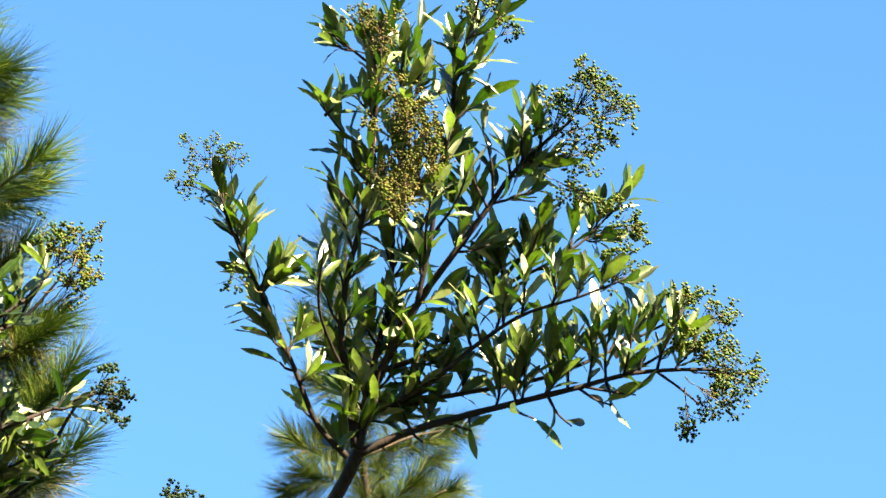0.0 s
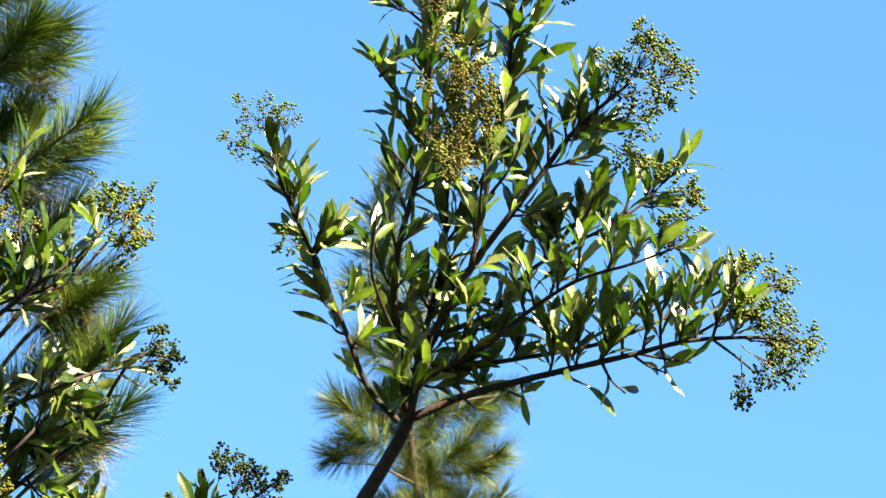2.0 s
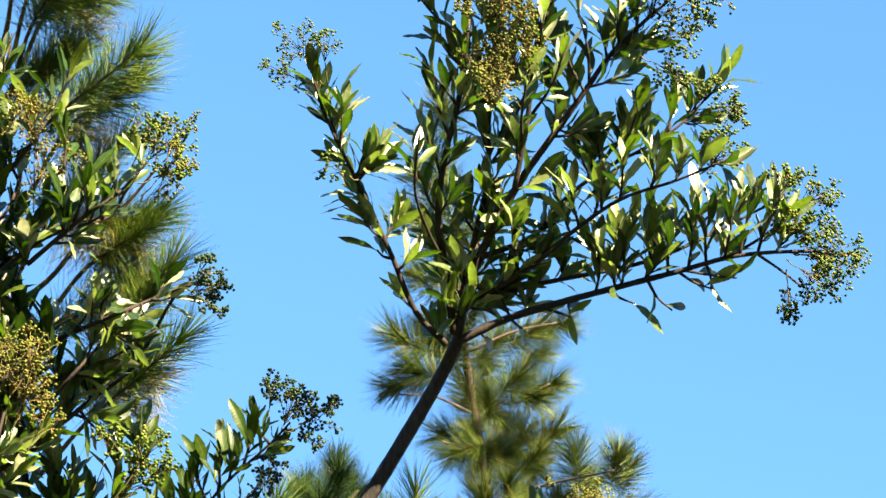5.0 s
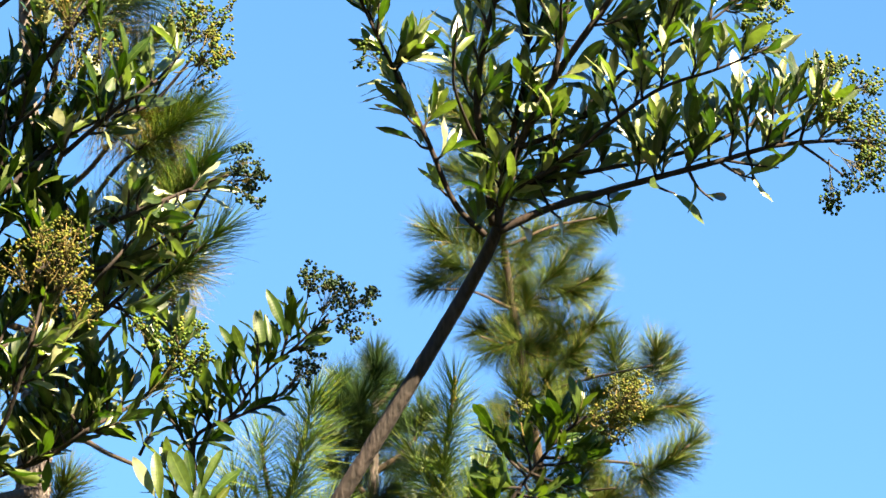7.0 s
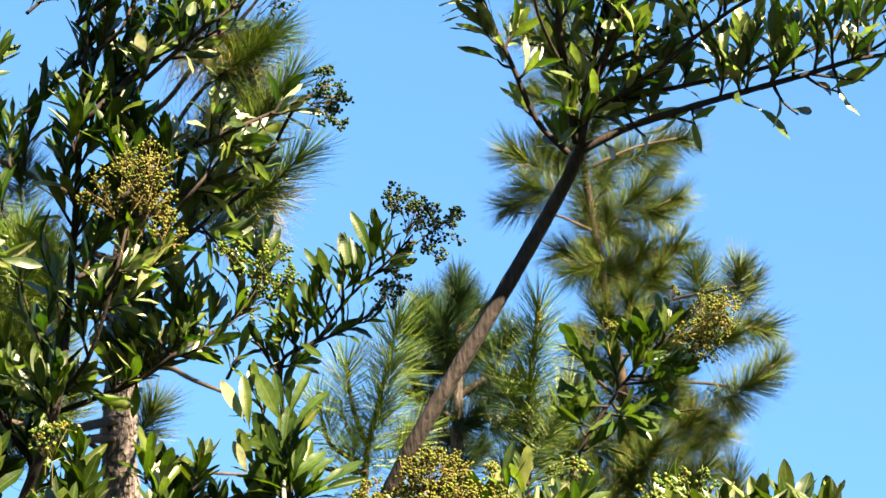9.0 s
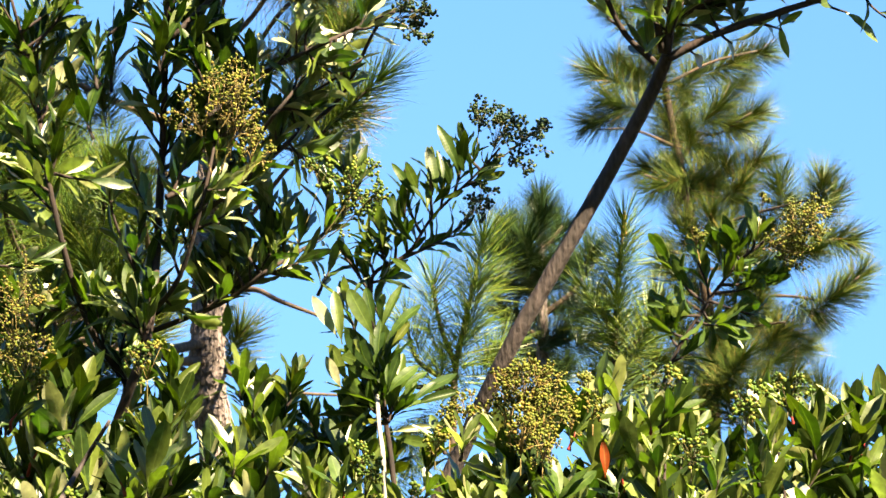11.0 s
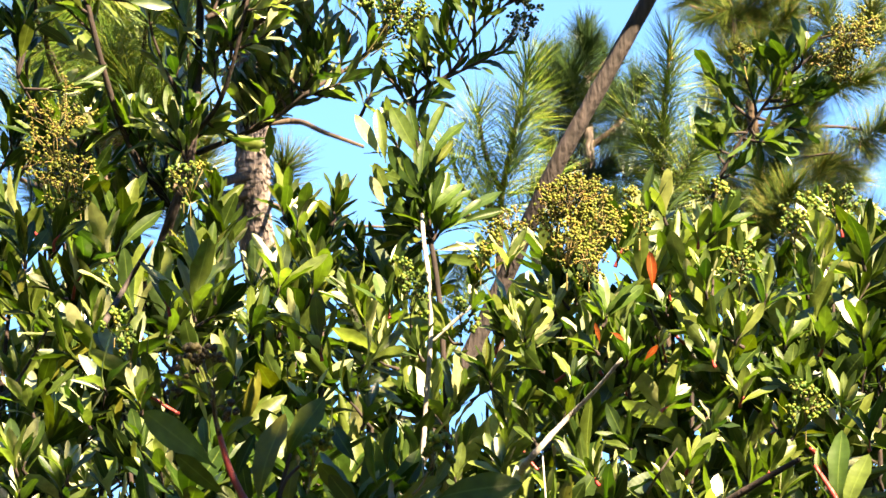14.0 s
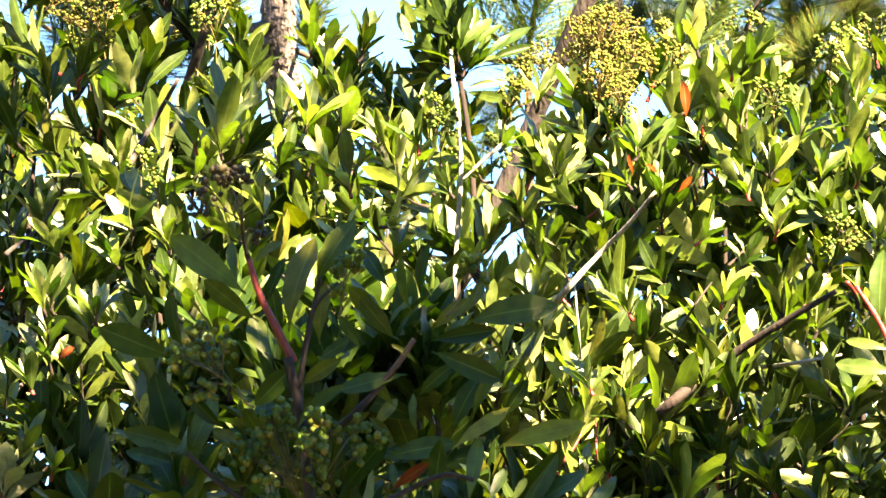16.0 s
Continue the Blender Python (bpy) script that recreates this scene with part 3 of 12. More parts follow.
def hedge(parent, x0, x1, y, top, low, count, size=0.112, kinds=None, deep=0.25, stems=5, slope=0.7, gap=None):
    """A bushy shrub: stems from its base that fork and bend outwards, and leafy shoots in all directions up to a height top(x)."""
    kinds = kinds or [BROAD, BROAD, BROAD, MIXED, NARROW, SHADY]
    base = Vector(parent.location)
    for _ in range(stems):
        tx = rng.uniform(x0, x1)
        ty = y + rng.uniform(0.3, 1) * deep
        tz = top(tx) - rng.uniform(0.12, 0.4)
        mid = Vector(((base.x + tx) / 2 + rng.uniform(-0.15, 0.15), ty + 0.08, tz * 0.55))
        limb(parent, "stem", [base + Vector((0, 0, -0.05)), mid, (tx + rng.uniform(-0.06, 0.06), ty, tz * 0.85), (tx, ty, tz)], 0.008, 0.003, knobs=0.2)
    for i in range(count):
        tx = x0 + (x1 - x0) * ((i * 0.618) % 1.0) + rng.uniform(-0.03, 0.03)
        f = (i + rng.random()) / count
        tz = top(tx) - (top(tx) - low) * f + rng.uniform(-0.03, 0.03)
        if gap and gap[0] < tx < gap[1] and tz > gap[2]:
            continue
        ty = y + deep * rng.uniform(-0.5, 0.6) + slope * (0.05 - f)
        ln = rng.uniform(0.10, 0.19)
        a = rng.uniform(-1.1, 1.1) if f > 0.12 else rng.uniform(-0.5, 0.5)
        d = Vector((math.sin(a), rng.uniform(-0.7, 0.35), math.cos(a))).normalized()
        kind = kinds[rng.randrange(len(kinds))]
        tip = Vector((tx, ty, tz))
        shoot(parent, tip - d * ln, tip, rng.randint(9, 14), size * rng.uniform(0.8, 1.15), kind, TWIG_RED if rng.random() < 0.18 else TWIG, spread=0.85, up=0.5, twist=0.35, pack=1.5)

tagged(woods(10.0, 14.5, radians(38), 52), "unseen dark evergreen woods added round the clearing to block skylight", "woods")


def undergrowth(n):
    """Low plants added unseen on the soil of the clearing to cut bounced light, each a fan of leaves from one root, but
    for the spot beside the path.
    """
    rr = random.Random(11)
    verts, faces = [], []
    for _ in range(n):
        a, r = rr.uniform(0, 6.283), 0.75 + 9.0 * math.sqrt(rr.random())
        root = Vector((math.sin(a) * r, math.cos(a) * r, -0.05))
        tall = rr.uniform(0.25, 0.4 + 0.5 * min(1, r / 4))
        for k in range(18):
            h, lean = k * 2.4 + rr.random(), rr.uniform(0.15, 1.1)
            d = Vector((math.cos(h) * math.sin(lean), math.sin(h) * math.sin(lean), math.cos(lean)))
            blade(verts, faces, root + d * tall * rr.uniform(0.0, 0.55), (d + Vector((0, 0, 0.2))).normalized(), tall * rr.uniform(0.45, 0.7), rr)
    return mesh_part("undergrowth", verts, faces, LEAF_SHADE, None, kind="stuff")


tagged(undergrowth(1700), "unseen low evergreen undergrowth added to cut light off the soil", "undergrowth")

# ---- pines, far to near ----

mid = thing("pine_tree", (-0.014, 11.504, 0.000), "tall pine with olive-green tufts of long needles", "pine tree", "pines")
limb(mid, "trunk", [(-0.014, 11.504, -0.050), (-0.023, 11.489, 3.314), (-0.034, 11.396, 3.850), (-0.144, 11.245, 4.511), (-0.231, 11.094, 5.037), (-0.302, 10.894, 5.623), (-0.304, 10.765, 5.956)], 0.034, 0.006, PINE_TWIG, 9)
limb(mid, "branch", [(-0.166, 11.218, 4.612), (-0.354, 11.066, 4.657), (-0.502, 10.933, 4.626)], 0.008, 0.004, PINE_TWIG, 6)
limb(mid, "branch", [(-0.186, 11.162, 4.812), (-0.378, 11.156, 4.898), (-0.508, 11.164, 4.932)], 0.008, 0.004, PINE_TWIG, 6)
limb(mid, "branch", [(-0.176, 11.184, 4.737), (0.003, 11.144, 4.640), (0.183, 11.054, 4.715)], 0.008, 0.004, PINE_TWIG, 6)
limb(mid, "branch", [(-0.197, 11.140, 4.887), (0.012, 11.164, 4.994), (0.221, 11.198, 5.051)], 0.008, 0.004, PINE_TWIG, 6)
limb(mid, "branch", [(-0.146, 11.264, 4.435), (0.072, 11.340, 4.393), (0.181, 11.362, 4.557)], 0.008, 0.004, PINE_TWIG, 6)
limb(mid, "branch", [(-0.134, 11.277, 4.384), (-0.231, 11.045, 4.409), (-0.301, 10.827, 4.382)], 0.008, 0.004, PINE_TWIG, 6)
limb(mid, "branch", [(-0.101, 11.320, 4.207), (0.169, 11.060, 4.243), (0.461, 10.799, 4.248)], 0.008, 0.004, PINE_TWIG, 6)
limb(mid, "branch", [(-0.066, 11.354, 4.054), (0.300, 11.506, 4.130), (0.596, 11.638, 4.259)], 0.008, 0.004, PINE_TWIG, 6)
limb(mid, "branch", [(-0.056, 11.375, 3.952), (0.339, 11.296, 3.912), (0.512, 11.215, 3.878), (0.636, 11.110, 3.956)], 0.008, 0.004, PINE_TWIG, 6)
limb(mid, "branch", [(-0.036, 11.416, 3.748), (0.156, 11.275, 3.769), (0.305, 11.138, 3.764)], 0.008, 0.004, PINE_TWIG, 6)
limb(mid, "branch", [(-0.264, 11.039, 5.210), (-0.395, 11.202, 5.490), (-0.448, 11.353, 5.799)], 0.008, 0.004, PINE_TWIG, 6)
limb(mid, "branch", [(-0.282, 10.955, 5.454), (-0.356, 10.904, 5.548), (-0.400, 10.817, 5.735)], 0.008, 0.004, PINE_TWIG, 6)
limb(mid, "branch", [(-0.039, 11.434, 3.646), (0.076, 11.609, 3.621), (0.185, 11.765, 3.700)], 0.008, 0.004, PINE_TWIG, 6)
limb(mid, "branch", [(-0.046, 11.396, 3.850), (-0.172, 11.362, 3.952), (-0.247, 11.328, 4.053)], 0.008, 0.004, PINE_TWIG, 6)
limb(mid, "branch", [(-0.264, 11.039, 5.210), (-0.158, 11.059, 5.375), (-0.129, 11.082, 5.520)], 0.008, 0.004, PINE_TWIG, 6)
tuft(mid, (-0.340, 11.287, 3.745), (0.19, -0.51, 0.57), 1.20)
tuft(mid, (-0.271, 10.911, 3.544), (0.23, -0.39, 0.51), 1.09)
tuft(mid, (-0.168, 11.364, 3.570), (-0.21, -0.26, 0.80), 1.13)
tuft(mid, (-0.082, 11.154, 3.390), (0.43, -0.24, 0.71), 1.16)
tuft(mid, (0.032, 11.128, 3.433), (-0.09, -0.26, 0.60), 1.22)
tuft(mid, (-0.338, 10.988, 3.434), (-0.32, -0.12, 0.51), 1.13)
tuft(mid, (0.154, 11.225, 3.343), (-0.07, -0.19, 0.77), 1.15)
tuft(mid, (0.301, 10.887, 3.434), (0.58, -0.42, 0.64), 1.09)
tuft(mid, (-0.204, 10.961, 3.350), (-0.48, -0.53, 0.77), 1.11)
tuft(mid, (-0.399, 11.081, 3.605), (0.18, -0.56, 0.80), 1.09)
tuft(mid, (0.258, 11.317, 3.730), (0.47, -0.37, 0.63), 1.15)
tuft(mid, (0.000, 11.367, 3.617), (0.57, -0.24, 0.66), 1.13)
tuft(mid, (0.450, 11.326, 3.465), (-0.20, -0.21, 0.64), 1.17)
tuft(mid, (-0.495, 10.880, 4.874), (-0.86, -0.05, 0.50), 1.15)
tuft(mid, (-0.518, 11.190, 4.737), (-0.96, 0.25, -0.14), 1.10)
tuft(mid, (-0.421, 10.864, 4.722), (-0.93, 0.15, 0.35), 1.08)
tuft(mid, (-0.322, 10.996, 4.876), (-0.25, -0.65, 0.72), 1.14)
tuft(mid, (-0.233, 11.099, 4.957), (0.21, -0.04, 0.98), 1.15)
tuft(mid, (-0.081, 11.275, 4.963), (0.53, 0.23, 0.82), 1.04)
tuft(mid, (0.091, 11.320, 5.025), (0.94, -0.17, 0.29), 1.16)
tuft(mid, (0.237, 11.356, 5.086), (0.88, -0.46, 0.11), 0.98)
tuft(mid, (0.031, 10.982, 4.726), (0.65, 0.30, 0.70), 1.05)
tuft(mid, (0.187, 11.268, 4.761), (0.91, -0.31, 0.29), 1.06)
tuft(mid, (0.093, 11.120, 4.670), (0.93, -0.08, -0.37), 1.08)
tuft(mid, (-0.202, 11.236, 4.766), (-0.15, 0.18, 0.97), 1.10)
tuft(mid, (-0.052, 11.514, 4.673), (0.66, 0.50, -0.57), 1.17)
tuft(mid, (-0.289, 11.358, 4.544), (-0.92, -0.38, 0.02), 1.14)
tuft(mid, (-0.170, 11.525, 4.722), (-0.48, 0.21, 0.85), 1.08)
tuft(mid, (0.195, 11.385, 4.563), (0.71, -0.45, 0.54), 1.14)
tuft(mid, (-0.147, 11.324, 4.410), (0.34, -0.44, 0.83), 0.96)
tuft(mid, (-0.017, 11.506, 4.492), (0.82, 0.40, 0.42), 0.97)
tuft(mid, (0.099, 11.486, 4.415), (0.99, -0.11, -0.03), 0.98)
tuft(mid, (-0.124, 11.173, 4.200), (-0.15, 0.07, 0.99), 1.15)
tuft(mid, (-0.230, 10.953, 4.360), (-0.94, 0.18, -0.30), 0.96)
tuft(mid, (-0.082, 11.414, 4.471), (0.19, -0.41, 0.89), 1.15)
tuft(mid, (0.052, 11.573, 4.589), (0.52, -0.22, 0.82), 1.18)
tuft(mid, (-0.008, 11.173, 4.249), (0.02, -0.59, 0.81), 1.08)
tuft(mid, (0.477, 10.850, 4.311), (0.10, -0.52, 0.85), 1.04)
tuft(mid, (0.550, 11.366, 4.385), (0.31, -0.55, 0.78), 0.95)
tuft(mid, (0.595, 11.635, 4.245), (0.95, -0.22, -0.21), 1.17)
tuft(mid, (0.363, 11.644, 4.363), (0.50, -0.34, 0.80), 1.05)
tuft(mid, (0.425, 11.347, 4.131), (0.95, 0.05, 0.31), 1.08)
tuft(mid, (0.222, 11.372, 4.209), (0.20, -0.10, 0.97), 1.16)
tuft(mid, (0.305, 11.270, 4.422), (-0.14, -0.31, 0.94), 1.11)
tuft(mid, (0.534, 11.137, 3.874), (0.83, -0.35, 0.44), 1.17)
tuft(mid, (0.651, 11.363, 4.009), (0.66, -0.14, 0.74), 0.95)
tuft(mid, (0.438, 11.315, 3.821), (0.84, 0.15, -0.52), 0.95)
tuft(mid, (0.212, 11.502, 3.838), (0.53, -0.03, 0.85), 0.96)
tuft(mid, (0.327, 11.520, 3.785), (0.93, 0.00, -0.36), 1.10)
tuft(mid, (-0.023, 11.285, 3.723), (-0.15, 0.04, 0.99), 1.12)
tuft(mid, (0.098, 11.011, 3.567), (0.44, -0.55, 0.71), 1.10)
tuft(mid, (-0.055, 11.854, 3.667), (-0.44, -0.40, 0.80), 1.05)
tuft(mid, (0.217, 11.446, 4.012), (0.35, -0.38, 0.86), 1.03)
tuft(mid, (0.081, 11.231, 3.814), (0.19, -0.33, 0.93), 1.08)
tuft(mid, (0.138, 11.173, 4.035), (0.35, -0.33, 0.88), 1.12)
tuft(mid, (0.168, 11.036, 3.444), (0.79, -0.04, 0.62), 1.11)
tuft(mid, (-0.193, 11.185, 4.021), (-0.78, -0.41, 0.47), 1.13)
tuft(mid, (-0.247, 11.152, 3.859), (-0.56, -0.47, 0.68), 1.05)
tuft(mid, (-0.155, 11.590, 3.783), (-0.27, -0.54, 0.80), 1.02)
tuft(mid, (0.253, 11.285, 3.612), (0.85, 0.26, 0.46), 1.05)
tuft(mid, (0.397, 11.735, 3.743), (0.86, -0.43, 0.28), 1.02)
tuft(mid, (-0.096, 11.508, 3.980), (-0.31, 0.22, 0.92), 1.05)
tuft(mid, (0.064, 11.091, 4.097), (0.17, -0.55, 0.82), 1.07)
tuft(mid, (-0.311, 10.569, 5.864), (-0.16, -0.04, 0.99), 1.03)
tuft(mid, (-0.355, 10.631, 5.689), (-0.56, -0.50, 0.66), 1.02)
tuft(mid, (-0.420, 10.973, 5.685), (-0.86, 0.13, 0.50), 0.93)
tuft(mid, (-0.439, 10.696, 5.396), (-0.87, -0.37, 0.33), 1.02)
tuft(mid, (-0.356, 10.818, 5.355), (-0.44, -0.45, 0.78), 0.94)
tuft(mid, (-0.303, 10.859, 5.556), (0.20, -0.42, 0.88), 1.05)
tuft(mid, (-0.281, 10.777, 5.231), (-0.11, -0.68, 0.72), 1.05)
tuft(mid, (-0.157, 11.210, 5.538), (0.76, 0.33, 0.56), 0.95)
tuft(mid, (-0.189, 11.316, 5.381), (0.53, 0.21, 0.82), 0.90)
tuft(mid, (-0.425, 11.196, 5.268), (-0.76, 0.14, 0.64), 0.99)
tuft(mid, (-0.268, 11.083, 5.116), (0.03, -0.50, 0.87), 0.93)
tuft(mid, (-0.137, 10.892, 5.050), (0.56, -0.59, 0.59), 0.98)
tuft(mid, (-0.398, 11.036, 4.971), (-0.49, 0.08, 0.87), 0.73)
tuft(mid, (-0.126, 11.570, 4.927), (0.21, -0.06, 0.98), 0.88)
tuft(mid, (0.143, 11.544, 4.993), (0.85, 0.29, 0.44), 0.82)
tuft(mid, (-0.098, 10.920, 4.608), (0.03, 0.00, 1.00), 0.75)
tuft(mid, (-0.181, 11.186, 4.497), (-0.33, -0.07, 0.94), 0.81)
tuft(mid, (0.069, 11.339, 4.260), (0.51, 0.28, 0.81), 0.83)
tuft(mid, (0.125, 11.240, 4.421), (0.72, -0.41, 0.56), 0.87)
tuft(mid, (0.351, 11.403, 4.186), (0.67, 0.12, 0.74), 0.78)
tuft(mid, (0.184, 11.246, 3.867), (0.53, -0.14, 0.84), 0.86)
tuft(mid, (0.052, 11.260, 3.691), (0.21, 0.15, 0.97), 0.88)
tuft(mid, (-0.225, 11.665, 4.235), (-0.62, 0.18, 0.77), 0.72)

back = thing("pine_tree", (-0.740, 10.271, 0.000), "pine top standing behind the shrubs, needles darkened for shade", "pine tree", "pines")
limb(back, "trunk", [(-0.740, 10.271, -0.050), (-0.729, 10.272, 3.171), (-0.717, 10.192, 3.630), (-0.716, 10.091, 4.086)], 0.05, 0.01, PINE_BARK, 8)
limb(back, "branch", [(-0.719, 10.174, 3.722), (-0.804, 10.143, 3.837), (-0.860, 10.117, 3.929)], 0.015, 0.006, PINE_TWIG, 6)
limb(back, "branch", [(-0.722, 10.192, 3.630), (-0.598, 10.182, 3.720), (-0.502, 10.162, 3.833)], 0.015, 0.006, PINE_TWIG, 6)
limb(back, "branch", [(-0.714, 10.134, 3.904), (-0.661, 10.127, 3.949), (-0.625, 10.119, 3.994)], 0.015, 0.006, PINE_TWIG, 6)
limb(back, "branch", [(-0.724, 10.210, 3.538), (-0.857, 10.181, 3.632), (-0.924, 10.157, 3.724)], 0.015, 0.006, PINE_TWIG, 6)
limb(back, "branch", [(-0.725, 10.218, 3.493), (-0.603, 10.218, 3.537), (-0.486, 10.220, 3.558)], 0.015, 0.006, PINE_TWIG, 6)
tuft(back, (-0.721, 10.166, 4.105), (0.07, 0.17, 0.98), 0.75, TUFTS_SHADE)
tuft(back, (-0.697, 9.972, 3.998), (0.19, -0.44, 0.88), 0.83, TUFTS_SHADE)
tuft(back, (-0.832, 10.064, 3.964), (-0.31, -0.28, 0.91), 0.88, TUFTS_SHADE)
tuft(back, (-0.859, 9.830, 3.840), (-0.62, -0.59, 0.52), 0.76, TUFTS_SHADE)
tuft(back, (-0.762, 9.905, 3.878), (-0.12, -0.59, 0.79), 0.91, TUFTS_SHADE)
tuft(back, (-0.650, 10.330, 4.020), (0.44, -0.54, 0.72), 0.83, TUFTS_SHADE)
tuft(back, (-0.774, 10.042, 3.790), (-0.29, -0.41, 0.86), 0.80, TUFTS_SHADE)
tuft(back, (-0.872, 10.238, 3.787), (-0.86, -0.08, 0.51), 0.80, TUFTS_SHADE)
tuft(back, (-0.700, 9.974, 3.774), (0.03, -0.39, 0.92), 0.76, TUFTS_SHADE)
tuft(back, (-0.620, 10.188, 3.842), (0.53, 0.09, 0.85), 0.81, TUFTS_SHADE)
tuft(back, (-0.500, 9.906, 3.824), (0.33, -0.49, 0.81), 0.81, TUFTS_SHADE)
tuft(back, (-0.602, 10.247, 3.710), (0.65, 0.20, 0.73), 0.81, TUFTS_SHADE)
tuft(back, (-0.752, 10.358, 3.712), (-0.15, -0.07, 0.99), 0.82, TUFTS_SHADE)
tuft(back, (-0.850, 10.107, 3.617), (-0.75, -0.20, 0.63), 0.86, TUFTS_SHADE)
tuft(back, (-0.646, 10.164, 3.552), (0.78, 0.14, 0.61), 0.82, TUFTS_SHADE)
tuft(back, (-0.499, 10.046, 3.643), (0.79, -0.05, 0.61), 0.86, TUFTS_SHADE)
tuft(back, (-0.475, 9.972, 3.488), (0.94, -0.11, 0.32), 0.81, TUFTS_SHADE)
tuft(back, (-0.807, 10.432, 3.558), (-0.47, 0.28, 0.84), 0.81, TUFTS_SHADE)
tuft(back, (-0.643, 10.472, 3.464), (0.51, 0.20, 0.84), 0.79, TUFTS_SHADE)
tuft(back, (-0.466, 10.229, 3.394), (0.70, -0.45, 0.55), 0.88, TUFTS_SHADE)
tuft(back, (-0.730, 10.331, 3.418), (0.03, 0.25, 0.97), 0.88, TUFTS_SHADE)
tuft(back, (-0.893, 10.312, 3.466), (-0.76, 0.08, 0.65), 0.84, TUFTS_SHADE)

leftp = thing("pine_tree", (-1.586, 7.693, 0.000), "pine with rough pinkish-grey trunk and hanging yellow-green needle tufts", "pine tree", "pines")
limb(leftp, "trunk", [(-1.586, 7.693, -0.050), (-1.591, 7.716, 2.836), (-1.594, 7.635, 2.984), (-1.587, 7.604, 3.143), (-1.582, 7.576, 3.372)], 0.046, 0.036, PINE_BARK, 18, 14, 0.1)
bark_plates(leftp, [(-1.591, 7.716, 2.836), (-1.594, 7.635, 2.984), (-1.587, 7.604, 3.143), (-1.582, 7.576, 3.372), (-1.572, 7.552, 3.604)], 0.042, 0.035, 2600, 4)
limb(leftp, "trunk_top", [(-1.582, 7.580, 3.355), (-1.572, 7.552, 3.604), (-1.608, 7.472, 4.027), (-1.648, 7.412, 4.381), (-1.674, 7.223, 5.077)], 0.046, 0.014, PINE_BARK, 10, 8, 0.2)
limb(leftp, "branch", [(-1.556, 7.594, 3.221), (-1.465, 7.636, 3.233), (-1.307, 7.351, 3.129), (-1.195, 7.355, 3.084)], 0.012, 0.0054, PINE_TWIG, 6)
limb(leftp, "branch", [(-1.595, 7.629, 3.004), (-1.627, 7.485, 2.979), (-1.647, 7.372, 2.956)], 0.02, 0.009000000000000001, PINE_TWIG, 6)
limb(leftp, "branch", [(-1.576, 7.474, 3.693), (-1.812, 7.513, 3.795), (-1.889, 7.171, 3.772), (-1.925, 6.911, 3.757)], 0.016, 0.007200000000000001, PINE_TWIG, 6)
limb(leftp, "branch", [(-1.581, 7.514, 3.539), (-1.751, 7.351, 3.558), (-1.999, 7.628, 3.563)], 0.014, 0.0063, PINE_TWIG, 6)
limb(leftp, "branch", [(-1.587, 7.555, 3.367), (-1.786, 7.597, 3.401), (-1.870, 7.220, 3.265), (-2.120, 7.698, 3.286)], 0.014, 0.0063, PINE_TWIG, 6)
limb(leftp, "branch", [(-1.563, 7.651, 2.917), (-1.723, 7.676, 3.015), (-1.779, 7.370, 3.032)], 0.012, 0.0054, PINE_TWIG, 6)
limb(leftp, "branch", [(-1.544, 7.644, 2.978), (-1.411, 7.757, 2.931), (-1.205, 7.821, 2.919)], 0.009, 0.00405, PINE_TWIG, 6)
tuft(leftp, (-2.114, 7.280, 3.803), (-0.29, 0.13, 0.95), 0.88)
tuft(leftp, (-2.186, 7.419, 3.717), (-0.62, -0.14, 0.77), 0.98)
tuft(leftp, (-2.101, 7.571, 3.775), (0.20, -0.06, 0.98), 0.95)
tuft(leftp, (-1.984, 7.490, 3.619), (-0.12, -0.57, 0.82), 0.87)
tuft(leftp, (-2.220, 7.684, 3.621), (-0.87, -0.08, 0.49), 0.97)
tuft(leftp, (-2.070, 7.761, 3.541), (-0.42, -0.46, 0.78), 0.91)
tuft(leftp, (-1.946, 7.561, 3.563), (0.49, 0.30, 0.82), 0.86)
tuft(leftp, (-2.158, 7.617, 3.417), (-0.85, -0.52, 0.12), 1.02)
tuft(leftp, (-1.981, 7.577, 3.384), (-0.13, -0.43, 0.89), 0.94)
tuft(leftp, (-2.098, 7.680, 3.318), (-0.94, -0.01, 0.33), 0.93)
tuft(leftp, (-2.022, 7.893, 3.324), (0.46, -0.45, 0.77), 0.91)
tuft(leftp, (-2.098, 7.427, 3.192), (-0.78, -0.53, -0.32), 1.02)
tuft(leftp, (-2.041, 7.831, 3.236), (-0.51, -0.58, 0.64), 0.89)
tuft(leftp, (-2.174, 7.418, 3.920), (0.05, -0.02, 1.00), 1.03)
tuft(leftp, (-2.265, 7.727, 3.483), (-0.47, -0.24, 0.85), 0.89)
tuft(leftp, (-1.900, 7.611, 3.445), (0.18, -0.48, 0.86), 0.97)
tuft(leftp, (-1.883, 7.673, 3.645), (0.33, -0.45, 0.83), 0.91)
tuft(leftp, (-2.121, 7.851, 3.205), (-0.56, -0.67, 0.48), 1.02)
tuft(leftp, (-1.995, 7.953, 3.203), (0.67, 0.48, 0.57), 0.94)
tuft(leftp, (-2.243, 7.705, 3.033), (-0.84, -0.25, 0.48), 0.99)
tuft(leftp, (-2.100, 8.003, 3.083), (-0.48, -0.07, 0.87), 0.92)
tuft(leftp, (-1.921, 7.969, 3.110), (0.50, -0.06, 0.87), 0.98)
tuft(leftp, (-2.115, 7.585, 4.082), (-0.09, -0.69, 0.72), 1.02)
tuft(leftp, (-1.853, 7.814, 3.340), (0.20, -0.18, 0.96), 0.96)
